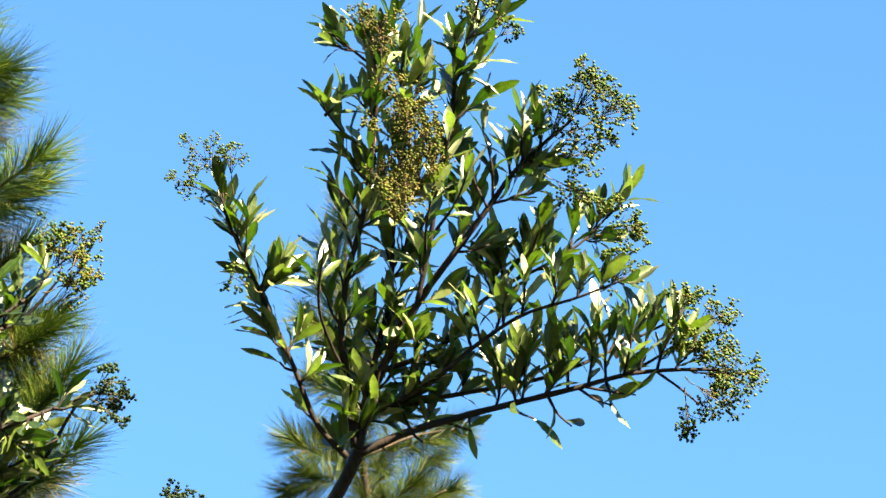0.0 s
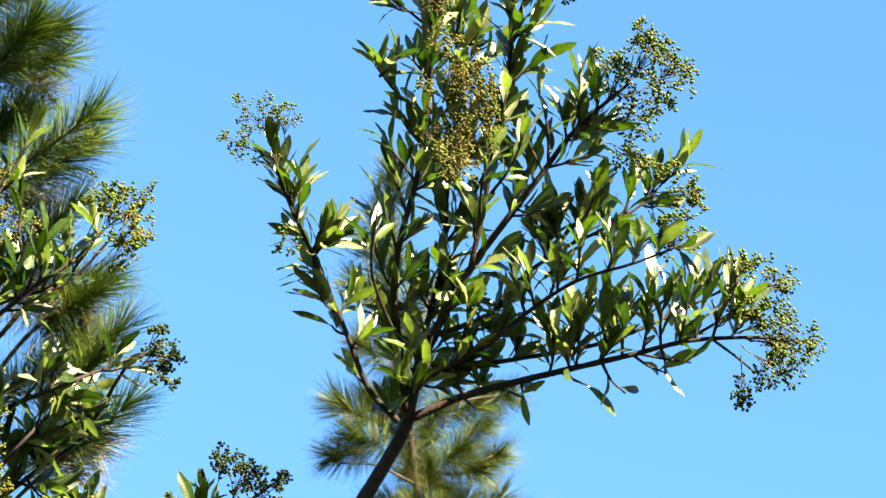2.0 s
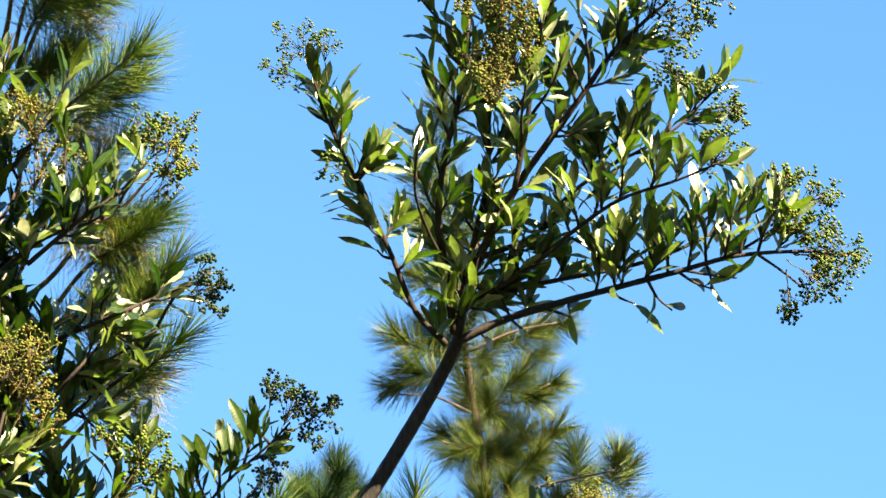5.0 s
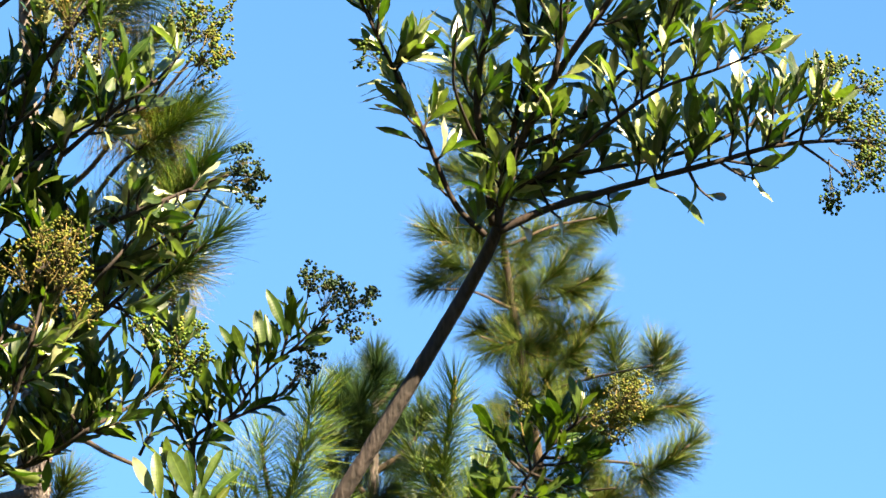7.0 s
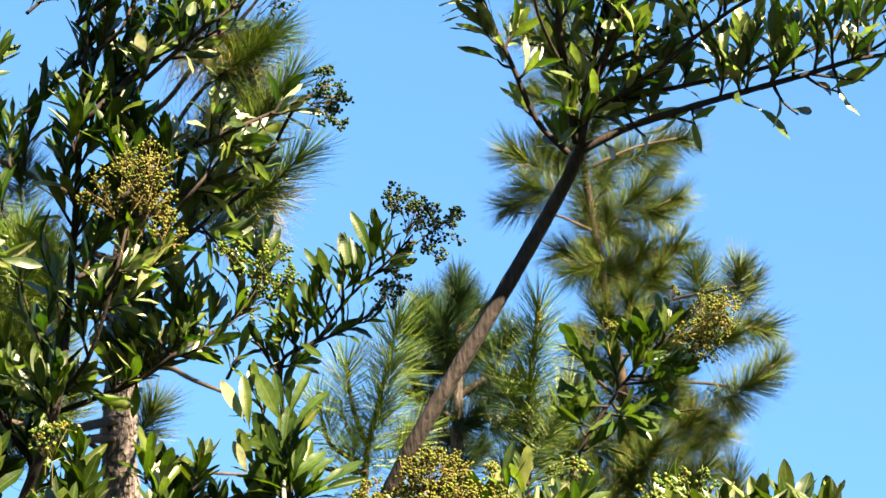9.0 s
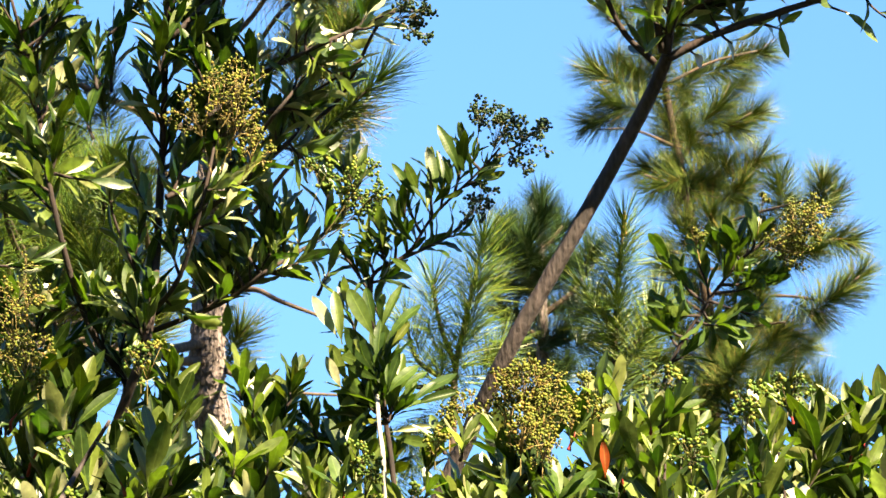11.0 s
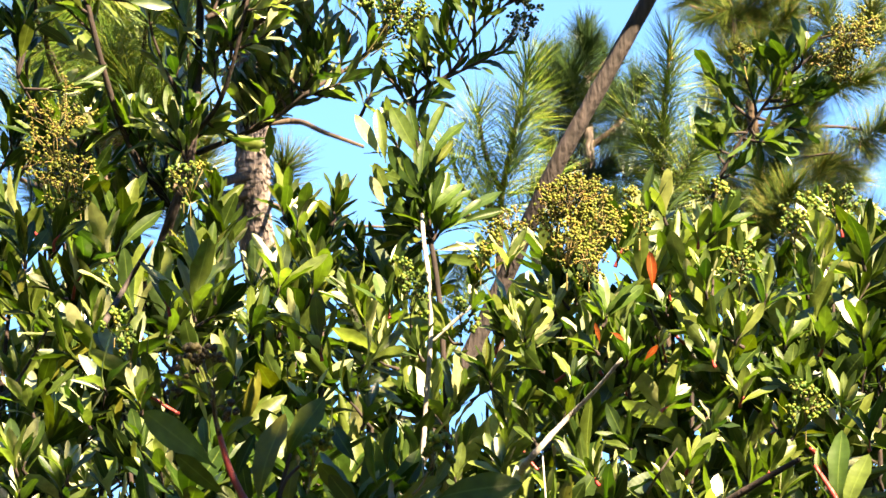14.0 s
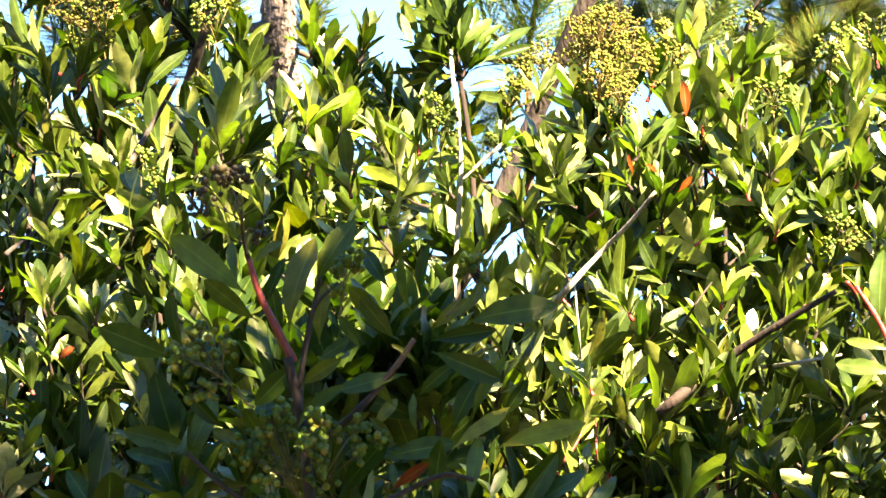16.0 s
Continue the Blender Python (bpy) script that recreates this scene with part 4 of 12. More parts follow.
tuft(leftp, (-1.532, 7.805, 3.107), (0.47, -0.39, 0.79), 0.97)
tuft(leftp, (-1.868, 7.297, 3.781), (-0.13, -0.31, 0.94), 0.99)
tuft(leftp, (-2.155, 7.636, 3.164), (-0.73, -0.27, 0.63), 1.06)
tuft(leftp, (-1.833, 7.987, 3.225), (0.16, -0.49, 0.86), 1.02)
tuft(leftp, (-2.316, 7.780, 3.976), (-0.09, -0.66, 0.74), 1.13)
tuft(leftp, (-2.199, 7.711, 3.894), (0.17, -0.59, 0.79), 1.17)
tuft(leftp, (-2.332, 7.925, 3.803), (-0.27, -0.50, 0.83), 1.26)
tuft(leftp, (-2.151, 7.898, 3.809), (0.04, -0.57, 0.82), 1.25)
tuft(leftp, (-2.239, 7.886, 3.654), (-0.47, 0.13, 0.87), 1.22)
tuft(leftp, (-2.087, 7.962, 3.687), (0.19, -0.36, 0.91), 1.24)
tuft(leftp, (-2.360, 7.993, 3.509), (-0.47, 0.07, 0.88), 1.15)
tuft(leftp, (-2.202, 7.975, 3.539), (-0.13, -0.29, 0.95), 1.06)
tuft(leftp, (-1.990, 7.831, 3.423), (0.31, -0.52, 0.80), 1.09)
tuft(leftp, (-2.248, 7.823, 3.315), (-0.60, -0.34, 0.73), 1.21)
tuft(leftp, (-2.137, 7.971, 3.325), (-0.14, -0.33, 0.94), 1.20)
tuft(leftp, (-2.014, 7.951, 3.222), (0.18, -0.19, 0.96), 1.23)
tuft(leftp, (-2.307, 7.914, 3.166), (-0.39, -0.57, 0.72), 1.26)
tuft(leftp, (-2.190, 8.047, 3.169), (-0.14, -0.37, 0.92), 1.13)
tuft(leftp, (-2.052, 8.038, 3.088), (0.35, 0.02, 0.93), 1.09)
tuft(leftp, (-1.911, 7.798, 3.583), (0.47, -0.39, 0.79), 1.23)
limb(leftp, "branch", [(-1.585, 7.600, 3.060), (-1.733, 7.257, 2.962), (-1.881, 6.915, 2.965)], 0.016, 0.011, PINE_TWIG, 7)
pine_shoot(leftp, (-1.881, 6.915, 2.965), (-1.857, 6.519, 3.075), (-1.833, 6.023, 3.246), (-1.775, 5.903, 3.372), 1.07)
pine_shoot(leftp, (-1.881, 6.915, 2.965), (-1.844, 6.555, 3.017), (-1.807, 6.096, 3.130), (-1.750, 5.975, 3.259), 1.04)
pine_shoot(leftp, (-1.881, 6.915, 2.965), (-1.895, 6.642, 2.979), (-1.910, 6.270, 3.054), (-1.858, 6.148, 3.189), 1.03)
pine_shoot(leftp, (-1.881, 6.915, 2.965), (-1.892, 6.790, 3.004), (-1.904, 6.566, 3.104), (-1.845, 6.443, 3.247), 0.99)
pine_shoot(leftp, (-1.881, 6.915, 2.965), (-1.709, 6.523, 2.989), (-1.537, 6.032, 3.073), (-1.493, 5.910, 3.201), 0.97)
pine_shoot(leftp, (-1.881, 6.915, 2.965), (-1.785, 6.856, 2.998), (-1.689, 6.697, 3.092), (-1.650, 6.571, 3.238), 1.15)
pine_shoot(leftp, (-1.881, 6.915, 2.965), (-1.715, 6.581, 2.877), (-1.549, 6.147, 2.850), (-1.560, 6.017, 2.984), 1.05)
pine_shoot(leftp, (-1.881, 6.915, 2.965), (-1.886, 6.749, 2.940), (-1.891, 6.484, 2.976), (-1.879, 6.355, 3.118), 1.00)
pine_shoot(leftp, (-1.881, 6.915, 2.965), (-1.788, 6.611, 2.864), (-1.695, 6.208, 2.823), (-1.686, 6.080, 2.959), 0.98)
pine_shoot(leftp, (-1.881, 6.915, 2.965), (-1.651, 6.532, 2.952), (-1.422, 6.050, 3.000), (-1.423, 5.922, 3.129), 1.08)
pine_shoot(leftp, (-1.881, 6.915, 2.965), (-1.707, 6.631, 2.865), (-1.533, 6.248, 2.825), (-1.513, 6.121, 2.961), 1.13)
pine_shoot(leftp, (-1.881, 6.915, 2.965), (-1.900, 6.615, 2.861), (-1.919, 6.216, 2.818), (-1.859, 6.094, 2.954), 1.03)
pine_shoot(leftp, (-1.881, 6.915, 2.965), (-1.765, 6.581, 2.916), (-1.649, 6.147, 2.927), (-1.614, 6.023, 3.060), 0.96)
pine_shoot(leftp, (-1.881, 6.915, 2.965), (-1.831, 6.750, 3.103), (-1.781, 6.486, 3.302), (-1.785, 6.356, 3.441), 1.02)
pine_shoot(leftp, (-1.881, 6.915, 2.965), (-1.772, 6.642, 2.982), (-1.663, 6.270, 3.060), (-1.619, 6.147, 3.194), 1.14)
pine_shoot(leftp, (-1.650, 7.395, 4.442), (-1.518, 7.011, 4.472), (-1.385, 6.627, 4.562), (-1.229, 6.451, 4.691), 1.15)
pine_shoot(leftp, (-1.656, 7.355, 4.591), (-1.523, 7.017, 4.621), (-1.390, 6.678, 4.711), (-1.188, 6.550, 4.711), 1.15)
pine_shoot(leftp, (-1.658, 7.341, 4.642), (-1.532, 6.947, 4.672), (-1.406, 6.553, 4.762), (-1.263, 6.415, 4.788), 1.1)
pine_shoot(leftp, (-1.654, 7.365, 4.554), (-1.514, 7.082, 4.584), (-1.373, 6.799, 4.674), (-1.186, 6.670, 4.676), 1.05)
pine_shoot(leftp, (-1.618, 7.457, 4.117), (-1.494, 7.076, 4.147), (-1.369, 6.696, 4.237), (-1.047, 6.497, 4.425), 1.1)
pine_shoot(leftp, (-1.604, 7.480, 3.985), (-1.487, 7.219, 4.015), (-1.369, 6.958, 4.105), (-1.112, 6.771, 4.262), 1.0)
pine_shoot(leftp, (-1.648, 7.411, 4.385), (-1.561, 7.190, 4.415), (-1.473, 6.969, 4.505), (-1.301, 6.816, 4.573), 1.0)
pine_shoot(leftp, (-1.590, 7.512, 3.814), (-1.415, 7.240, 3.844), (-1.240, 6.969, 3.934), (-1.026, 6.810, 4.016), 0.95)
pine_shoot(leftp, (-1.574, 7.558, 3.554), (-1.372, 7.258, 3.584), (-1.169, 6.959, 3.674), (-0.961, 6.755, 3.878), 1.05)
pine_shoot(leftp, (-1.584, 7.525, 3.748), (-1.428, 7.366, 3.778), (-1.271, 7.207, 3.868), (-1.085, 7.061, 3.915), 1.0)
pine_shoot(leftp, (-1.582, 7.580, 3.355), (-1.402, 7.283, 3.378), (-1.222, 6.986, 3.460), (-0.934, 6.785, 3.653), 1.15)
pine_shoot(leftp, (-1.578, 7.568, 3.464), (-1.464, 7.387, 3.494), (-1.351, 7.206, 3.584), (-1.115, 7.047, 3.666), 1.0)
pine_shoot(leftp, (-1.627, 7.444, 4.193), (-1.457, 7.121, 4.223), (-1.287, 6.799, 4.313), (-1.071, 6.653, 4.404), 1.1)
pine_shoot(leftp, (-1.642, 7.421, 4.326), (-1.571, 7.164, 4.356), (-1.500, 6.907, 4.446), (-1.293, 6.763, 4.530), 1.1)
pine_shoot(leftp, (-1.601, 7.488, 3.943), (-1.411, 7.236, 3.973), (-1.220, 6.984, 4.063), (-1.019, 6.865, 4.066), 0.95)
pine_shoot(leftp, (-1.573, 7.555, 3.577), (-1.525, 7.335, 3.607), (-1.477, 7.115, 3.697), (-1.151, 6.991, 3.856), 1.0)
tuft(leftp, (-1.128, 7.024, 3.999), (0.946, -0.325, 0.017), 0.95, TUFTS_OLD)
tuft(leftp, (-1.277, 6.911, 4.304), (0.681, -0.209, -0.702), 0.95, TUFTS_OLD)
tuft(leftp, (-1.104, 7.089, 3.541), (0.952, -0.301, -0.061), 0.95, TUFTS_OLD)
tuft(leftp, (-1.259, 6.835, 4.283), (0.609, -0.159, -0.777), 0.95, TUFTS_OLD)
tuft(leftp, (-1.182, 7.041, 3.967), (0.691, -0.146, -0.708), 0.95, TUFTS_OLD)
tuft(leftp, (-1.115, 7.044, 3.628), (0.849, -0.330, -0.412), 0.95, TUFTS_OLD)
tuft(leftp, (-1.264, 7.099, 4.084), (0.881, -0.452, -0.137), 0.95, TUFTS_OLD)
tuft(leftp, (-1.250, 6.791, 4.623), (0.701, -0.236, -0.673), 0.95, TUFTS_OLD)
tuft(leftp, (-1.176, 6.907, 4.040), (0.60, -0.20, -0.30), 0.95, TUFTS_OLD)
tuft(leftp, (-1.094, 6.944, 3.921), (0.80, -0.20, -0.20), 0.95, TUFTS_OLD)
tuft(leftp, (-1.045, 7.032, 3.611), (0.80, -0.10, -0.40), 0.95, TUFTS_OLD)
tuft(leftp, (-1.144, 6.992, 3.737), (0.50, -0.20, -0.50), 0.95, TUFTS_OLD)
tuft(leftp, (-1.292, 6.892, 4.070), (0.30, -0.30, -0.60), 0.95, TUFTS_OLD)

younga = thing("young_pine", (-0.269, 6.910, 0.000), "young pine with fresh green needles and yellow candle tip", "pine tree", "young pines")
limb(younga, "trunk", [(-0.269, 6.910, -0.050), (-0.288, 6.925, 2.718), (-0.290, 6.894, 2.873), (-0.280, 6.864, 3.027), (-0.257, 6.825, 3.211)], 0.014, 0.004, PINE_TWIG)
limb(younga, "candle", [(-0.257, 6.802, 3.174), (-0.254, 6.795, 3.204), (-0.253, 6.786, 3.244)], 0.009, 0.005, CANDLE, 6, 4, 0.3, "yellow candle tip")
limb(younga, "branch", [(-0.286, 6.889, 2.904), (-0.316, 6.875, 2.966), (-0.353, 6.861, 3.029)], 0.009, 0.005, PINE_TWIG, 6)
limb(younga, "branch", [(-0.291, 6.900, 2.843), (-0.224, 6.891, 2.903), (-0.191, 6.880, 2.964)], 0.009, 0.005, PINE_TWIG, 6)
tuft(younga, (-0.257, 6.794, 3.155), (0.06, -0.25, 0.97), 0.80, TUFTS_YOUNG)
tuft(younga, (-0.270, 6.824, 3.051), (0.06, -0.35, 0.94), 0.84, TUFTS_YOUNG)
tuft(younga, (-0.280, 6.841, 2.943), (0.02, -0.40, 0.91), 0.86, TUFTS_YOUNG)
tuft(younga, (-0.337, 6.832, 2.974), (-0.40, -0.21, 0.89), 0.78, TUFTS_YOUNG)
tuft(younga, (-0.206, 6.832, 2.907), (0.45, -0.18, 0.88), 0.84, TUFTS_YOUNG)
tuft(younga, (-0.289, 6.924, 2.847), (0.02, -0.37, 0.93), 0.92, TUFTS_YOUNG)

youngb = thing("young_pine", (-0.746, 7.089, 0.000), "young pine shoots with long pale-green needles", "pine tree", "young pines")
limb(youngb, "trunk", [(-0.746, 7.089, -0.050), (-0.763, 7.087, 2.760), (-0.750, 7.063, 2.883), (-0.710, 7.037, 3.041), (-0.674, 7.006, 3.199)], 0.014, 0.004, PINE_TWIG)
limb(youngb, "branch", [(-0.750, 7.066, 2.867), (-0.792, 7.041, 2.978), (-0.813, 7.012, 3.105)], 0.01, 0.005, PINE_TWIG, 6)
limb(youngb, "branch", [(-0.754, 7.074, 2.819), (-0.859, 7.051, 2.883), (-0.889, 7.029, 2.978)], 0.01, 0.005, PINE_TWIG, 6)
limb(youngb, "branch", [(-0.755, 7.077, 2.803), (-0.892, 7.058, 2.819), (-0.987, 7.034, 2.883)], 0.01, 0.005, PINE_TWIG, 6)
tuft(youngb, (-0.674, 7.003, 3.157), (0.16, -0.41, 0.90), 0.95, TUFTS_YOUNG)
tuft(youngb, (-0.694, 7.005, 3.034), (0.19, -0.36, 0.91), 0.85, TUFTS_YOUNG)
tuft(youngb, (-0.722, 7.017, 2.923), (0.20, -0.10, 0.97), 0.91, TUFTS_YOUNG)
tuft(youngb, (-0.810, 6.981, 3.033), (0.11, -0.38, 0.92), 0.81, TUFTS_YOUNG)
tuft(youngb, (-0.863, 7.015, 2.926), (-0.40, -0.09, 0.91), 0.85, TUFTS_YOUNG)
tuft(youngb, (-0.671, 7.125, 2.875), (0.65, -0.17, 0.74), 0.81, TUFTS_YOUNG)
tuft(youngb, (-0.793, 7.039, 2.830), (0.02, -0.02, 1.00), 0.88, TUFTS_YOUNG)
tuft(youngb, (-0.895, 7.124, 2.649), (0.14, -0.03, -0.99), 0.63, TUFTS_YOUNG)
tuft(youngb, (-0.879, 7.198, 2.676), (0.31, 0.21, -0.93), 0.54, TUFTS_YOUNG)
tuft(youngb, (-0.841, 7.088, 2.674), (0.14, -0.04, -0.99), 0.56, TUFTS_YOUNG)
tuft(youngb, (-0.926, 7.099, 2.532), (-0.04, -0.08, -1.00), 0.63, TUFTS_YOUNG)

# ---- leaning shrub with the high crown ----

crown = thing("berry_shrub", (-0.931, 5.118, 0.000), "tall leaning shrub with narrow glossy leaves and green berries", "shrub", "berry shrubs")
limb(crown, "stem", [(-0.931, 5.118, -0.050), (-0.733, 5.017, 1.914), (-0.663, 5.015, 2.047), (-0.535, 4.977, 2.299), (-0.432, 4.889, 2.487), (-0.320, 4.841, 2.668), (-0.192, 4.796, 2.876), (-0.121, 4.746, 2.991), (-0.088, 4.716, 3.056)], 0.0215, 0.0125, BARK, 12, 8, 0.1)
limb(crown, "branch", [(-0.114, 4.640, 3.015), (-0.169, 4.595, 3.062), (-0.220, 4.530, 3.164), (-0.261, 4.472, 3.241), (-0.299, 4.416, 3.307), (-0.333, 4.361, 3.365), (-0.359, 4.303, 3.428)], 0.0065, 0.002)
limb(crown, "branch", [(-0.098, 4.635, 3.033), (-0.117, 4.586, 3.162), (-0.130, 4.546, 3.253), (-0.119, 4.504, 3.343), (-0.095, 4.461, 3.433), (-0.079, 4.416, 3.522), (-0.072, 4.369, 3.609), (-0.063, 4.321, 3.695), (-0.064, 4.271, 3.779)], 0.0085, 0.00255)
limb(crown, "branch", [(-0.085, 4.615, 3.102), (-0.063, 4.597, 3.202), (-0.035, 4.566, 3.332), (-0.033, 4.539, 3.442), (-0.021, 4.515, 3.540), (-0.015, 4.488, 3.638), (-0.025, 4.459, 3.735)], 0.007, 0.0021)
limb(crown, "branch", [(-0.092, 4.636, 3.030), (-0.070, 4.608, 3.135), (-0.028, 4.585, 3.222), (0.025, 4.556, 3.316), (0.090, 4.527, 3.404), (0.155, 4.496, 3.489), (0.201, 4.473, 3.552), (0.255, 4.453, 3.603), (0.315, 4.432, 3.652)], 0.01, 0.003)
limb(crown, "branch", [(-0.046, 4.591, 3.177), (0.058, 4.598, 3.226), (0.104, 4.599, 3.288), (0.191, 4.594, 3.360), (0.280, 4.594, 3.410), (0.348, 4.594, 3.459), (0.399, 4.592, 3.514)], 0.006, 0.002)
limb(crown, "branch", [(-0.061, 4.616, 3.098), (0.048, 4.575, 3.150), (0.126, 4.530, 3.206), (0.220, 4.483, 3.259), (0.326, 4.443, 3.284), (0.420, 4.400, 3.311)], 0.006, 0.002)
limb(crown, "branch", [(-0.050, 4.613, 3.108), (0.116, 4.638, 3.149), (0.284, 4.655, 3.193), (0.397, 4.667, 3.247), (0.512, 4.673, 3.311), (0.571, 4.693, 3.343)], 0.0055, 0.002)
limb(crown, "branch", [(-0.088, 4.639, 3.022), (0.001, 4.625, 3.061), (0.116, 4.611, 3.094), (0.226, 4.596, 3.121), (0.335, 4.579, 3.146), (0.443, 4.559, 3.171), (0.552, 4.543, 3.176), (0.616, 4.533, 3.172)], 0.009, 0.0026999999999999997)
limb(crown, "branch", [(0.018, 4.548, 3.304), (0.042, 4.491, 3.424), (0.056, 4.430, 3.543), (0.076, 4.384, 3.619), (0.088, 4.328, 3.714), (0.115, 4.280, 3.788), (0.130, 4.240, 3.841)], 0.006, 0.002)
limb(crown, "branch", [(0.390, 4.581, 3.162), (0.445, 4.580, 3.184), (0.517, 4.569, 3.228), (0.555, 4.563, 3.262)], 0.004, 0.002)
limb(crown, "branch", [(0.488, 4.567, 3.178), (0.531, 4.563, 3.145), (0.569, 4.559, 3.111)], 0.003, 0.002)
limb(crown, "branch", [(-0.117, 4.594, 3.164), (-0.149, 4.503, 3.203), (-0.170, 4.408, 3.249), (-0.159, 4.303, 3.324)], 0.004, 0.002)
limb(crown, "branch", [(0.152, 4.479, 3.481), (0.123, 4.450, 3.529), (0.114, 4.419, 3.575)], 0.003, 0.002)
limb(crown, "branch", [(-0.064, 4.377, 3.721), (-0.118, 4.303, 3.733), (-0.160, 4.234, 3.735)], 0.003, 0.002)
shoot(crown, (-0.333, 4.361, 3.365), (-0.367, 4.283, 3.471), 14, 0.090, SLIM, spread=0.85, bare=0.00, up=0.6, twist=0.8, reach=0.55, sunny=0.8)
shoot(crown, (-0.314, 4.391, 3.333), (-0.313, 4.340, 3.456), 11, 0.090, SLIM, spread=0.85, bare=0.00, up=0.6, twist=0.8, reach=0.55, sunny=0.8)
shoot(crown, (-0.296, 4.421, 3.301), (-0.341, 4.452, 3.328), 11, 0.090, SLIM, spread=0.85, bare=0.00, up=0.6, twist=0.8, reach=0.55, sunny=0.8)
shoot(crown, (-0.282, 4.441, 3.277), (-0.231, 4.364, 3.357), 14, 0.090, SLIM, spread=0.85, bare=0.00, up=0.6, twist=0.8, reach=0.55, sunny=0.8)
shoot(crown, (-0.261, 4.472, 3.241), (-0.333, 4.461, 3.288), 11, 0.090, SLIM, spread=0.85, bare=0.00, up=0.6, twist=0.8, reach=0.55, sunny=0.8)
shoot(crown, (-0.231, 4.514, 3.185), (-0.303, 4.446, 3.243), 11, 0.090, SLIM, spread=0.85, bare=0.00, up=0.6, twist=0.8, reach=0.55, sunny=0.8)
shoot(crown, (-0.215, 4.536, 3.155), (-0.285, 4.554, 3.200), 3, 0.084, SLIM, spread=0.85, bare=0.00, up=0.6, twist=0.8, reach=0.55, sunny=0.8)
shoot(crown, (-0.206, 4.548, 3.136), (-0.147, 4.522, 3.184), 6, 0.084, SLIM, spread=0.85, bare=0.00, up=0.6, twist=0.8, reach=0.55, sunny=0.8)
shoot(crown, (-0.174, 4.589, 3.071), (-0.237, 4.589, 3.124), 3, 0.084, SLIM, spread=0.85, bare=0.00, up=0.6, twist=0.8, reach=0.55, sunny=0.8)
shoot(crown, (-0.289, 4.431, 3.289), (-0.199, 4.393, 3.311), 14, 0.090, SLIM, spread=0.85, bare=0.00, up=0.6, twist=0.8, reach=0.55, sunny=0.8)
shoot(crown, (-0.231, 4.514, 3.185), (-0.179, 4.514, 3.264), 8, 0.084, SLIM, spread=0.85, bare=0.00, up=0.6, twist=0.8, reach=0.55, sunny=0.8)
shoot(crown, (-0.321, 4.381, 3.344), (-0.347, 4.354, 3.420), 14, 0.090, SLIM, spread=0.85, bare=0.00, up=0.6, twist=0.8, reach=0.55, sunny=0.8)
shoot(crown, (-0.130, 4.546, 3.253), (-0.181, 4.498, 3.340), 10, 0.084, SLIM, spread=0.85, bare=0.00, up=0.6, twist=0.8, reach=0.55, sunny=0.8)
shoot(crown, (-0.123, 4.519, 3.310), (-0.182, 4.439, 3.441), 10, 0.084, SLIM, spread=0.85, bare=0.00, up=0.6, twist=0.8, reach=0.55, sunny=0.8)
shoot(crown, (-0.108, 4.484, 3.384), (-0.152, 4.433, 3.504), 10, 0.084, SLIM, spread=0.85, bare=0.00, up=0.6, twist=0.8, reach=0.55, sunny=0.8)
shoot(crown, (-0.094, 4.457, 3.441), (-0.191, 4.378, 3.537), 8, 0.084, SLIM, spread=0.85, bare=0.00, up=0.6, twist=0.8, reach=0.55, sunny=0.8)
shoot(crown, (-0.082, 4.424, 3.506), (-0.162, 4.394, 3.599), 10, 0.084, SLIM, spread=0.85, bare=0.00, up=0.6, twist=0.8, reach=0.55, sunny=0.8)
shoot(crown, (-0.076, 4.399, 3.554), (-0.213, 4.333, 3.667), 11, 0.090, SLIM, spread=0.85, bare=0.00, up=0.6, twist=0.8, reach=0.55, sunny=0.8)
shoot(crown, (-0.072, 4.369, 3.609), (-0.126, 4.305, 3.663), 10, 0.084, SLIM, spread=0.85, bare=0.00, up=0.6, twist=0.8, reach=0.55, sunny=0.8)
shoot(crown, (-0.118, 4.303, 3.733), (-0.192, 4.249, 3.729), 9, 0.084, SLIM, spread=0.85, bare=0.00, up=0.6, twist=0.8, reach=0.55, sunny=0.8)
shoot(crown, (-0.126, 4.290, 3.733), (-0.185, 4.289, 3.791), 9, 0.084, SLIM, spread=0.85, bare=0.00, up=0.6, twist=0.8, reach=0.55, sunny=0.8)
shoot(crown, (-0.069, 4.370, 3.722), (-0.130, 4.282, 3.808), 10, 0.084, SLIM, spread=0.85, bare=0.00, up=0.6, twist=0.8, reach=0.55, sunny=0.8)
shoot(crown, (-0.064, 4.325, 3.687), (-0.104, 4.293, 3.832), 10, 0.084, SLIM, spread=0.85, bare=0.00, up=0.6, twist=0.8, reach=0.55, sunny=0.8)
shoot(crown, (-0.064, 4.325, 3.687), (-0.065, 4.308, 3.809), 10, 0.084, SLIM, spread=0.85, bare=0.00, up=0.6, twist=0.8, reach=0.55, sunny=0.8)
shoot(crown, (-0.072, 4.369, 3.609), (-0.074, 4.328, 3.686), 10, 0.084, SLIM, spread=0.85, bare=0.00, up=0.6, twist=0.8, reach=0.55, sunny=0.8)
shoot(crown, (-0.121, 4.575, 3.187), (-0.164, 4.573, 3.262), 8, 0.084, SLIM, spread=0.85, bare=0.00, up=0.6, twist=0.8, reach=0.55, sunny=0.8)
shoot(crown, (-0.033, 4.539, 3.442), (-0.060, 4.473, 3.570), 10, 0.084, SLIM, spread=0.85, bare=0.00, up=0.6, twist=0.8, reach=0.55, sunny=0.8)
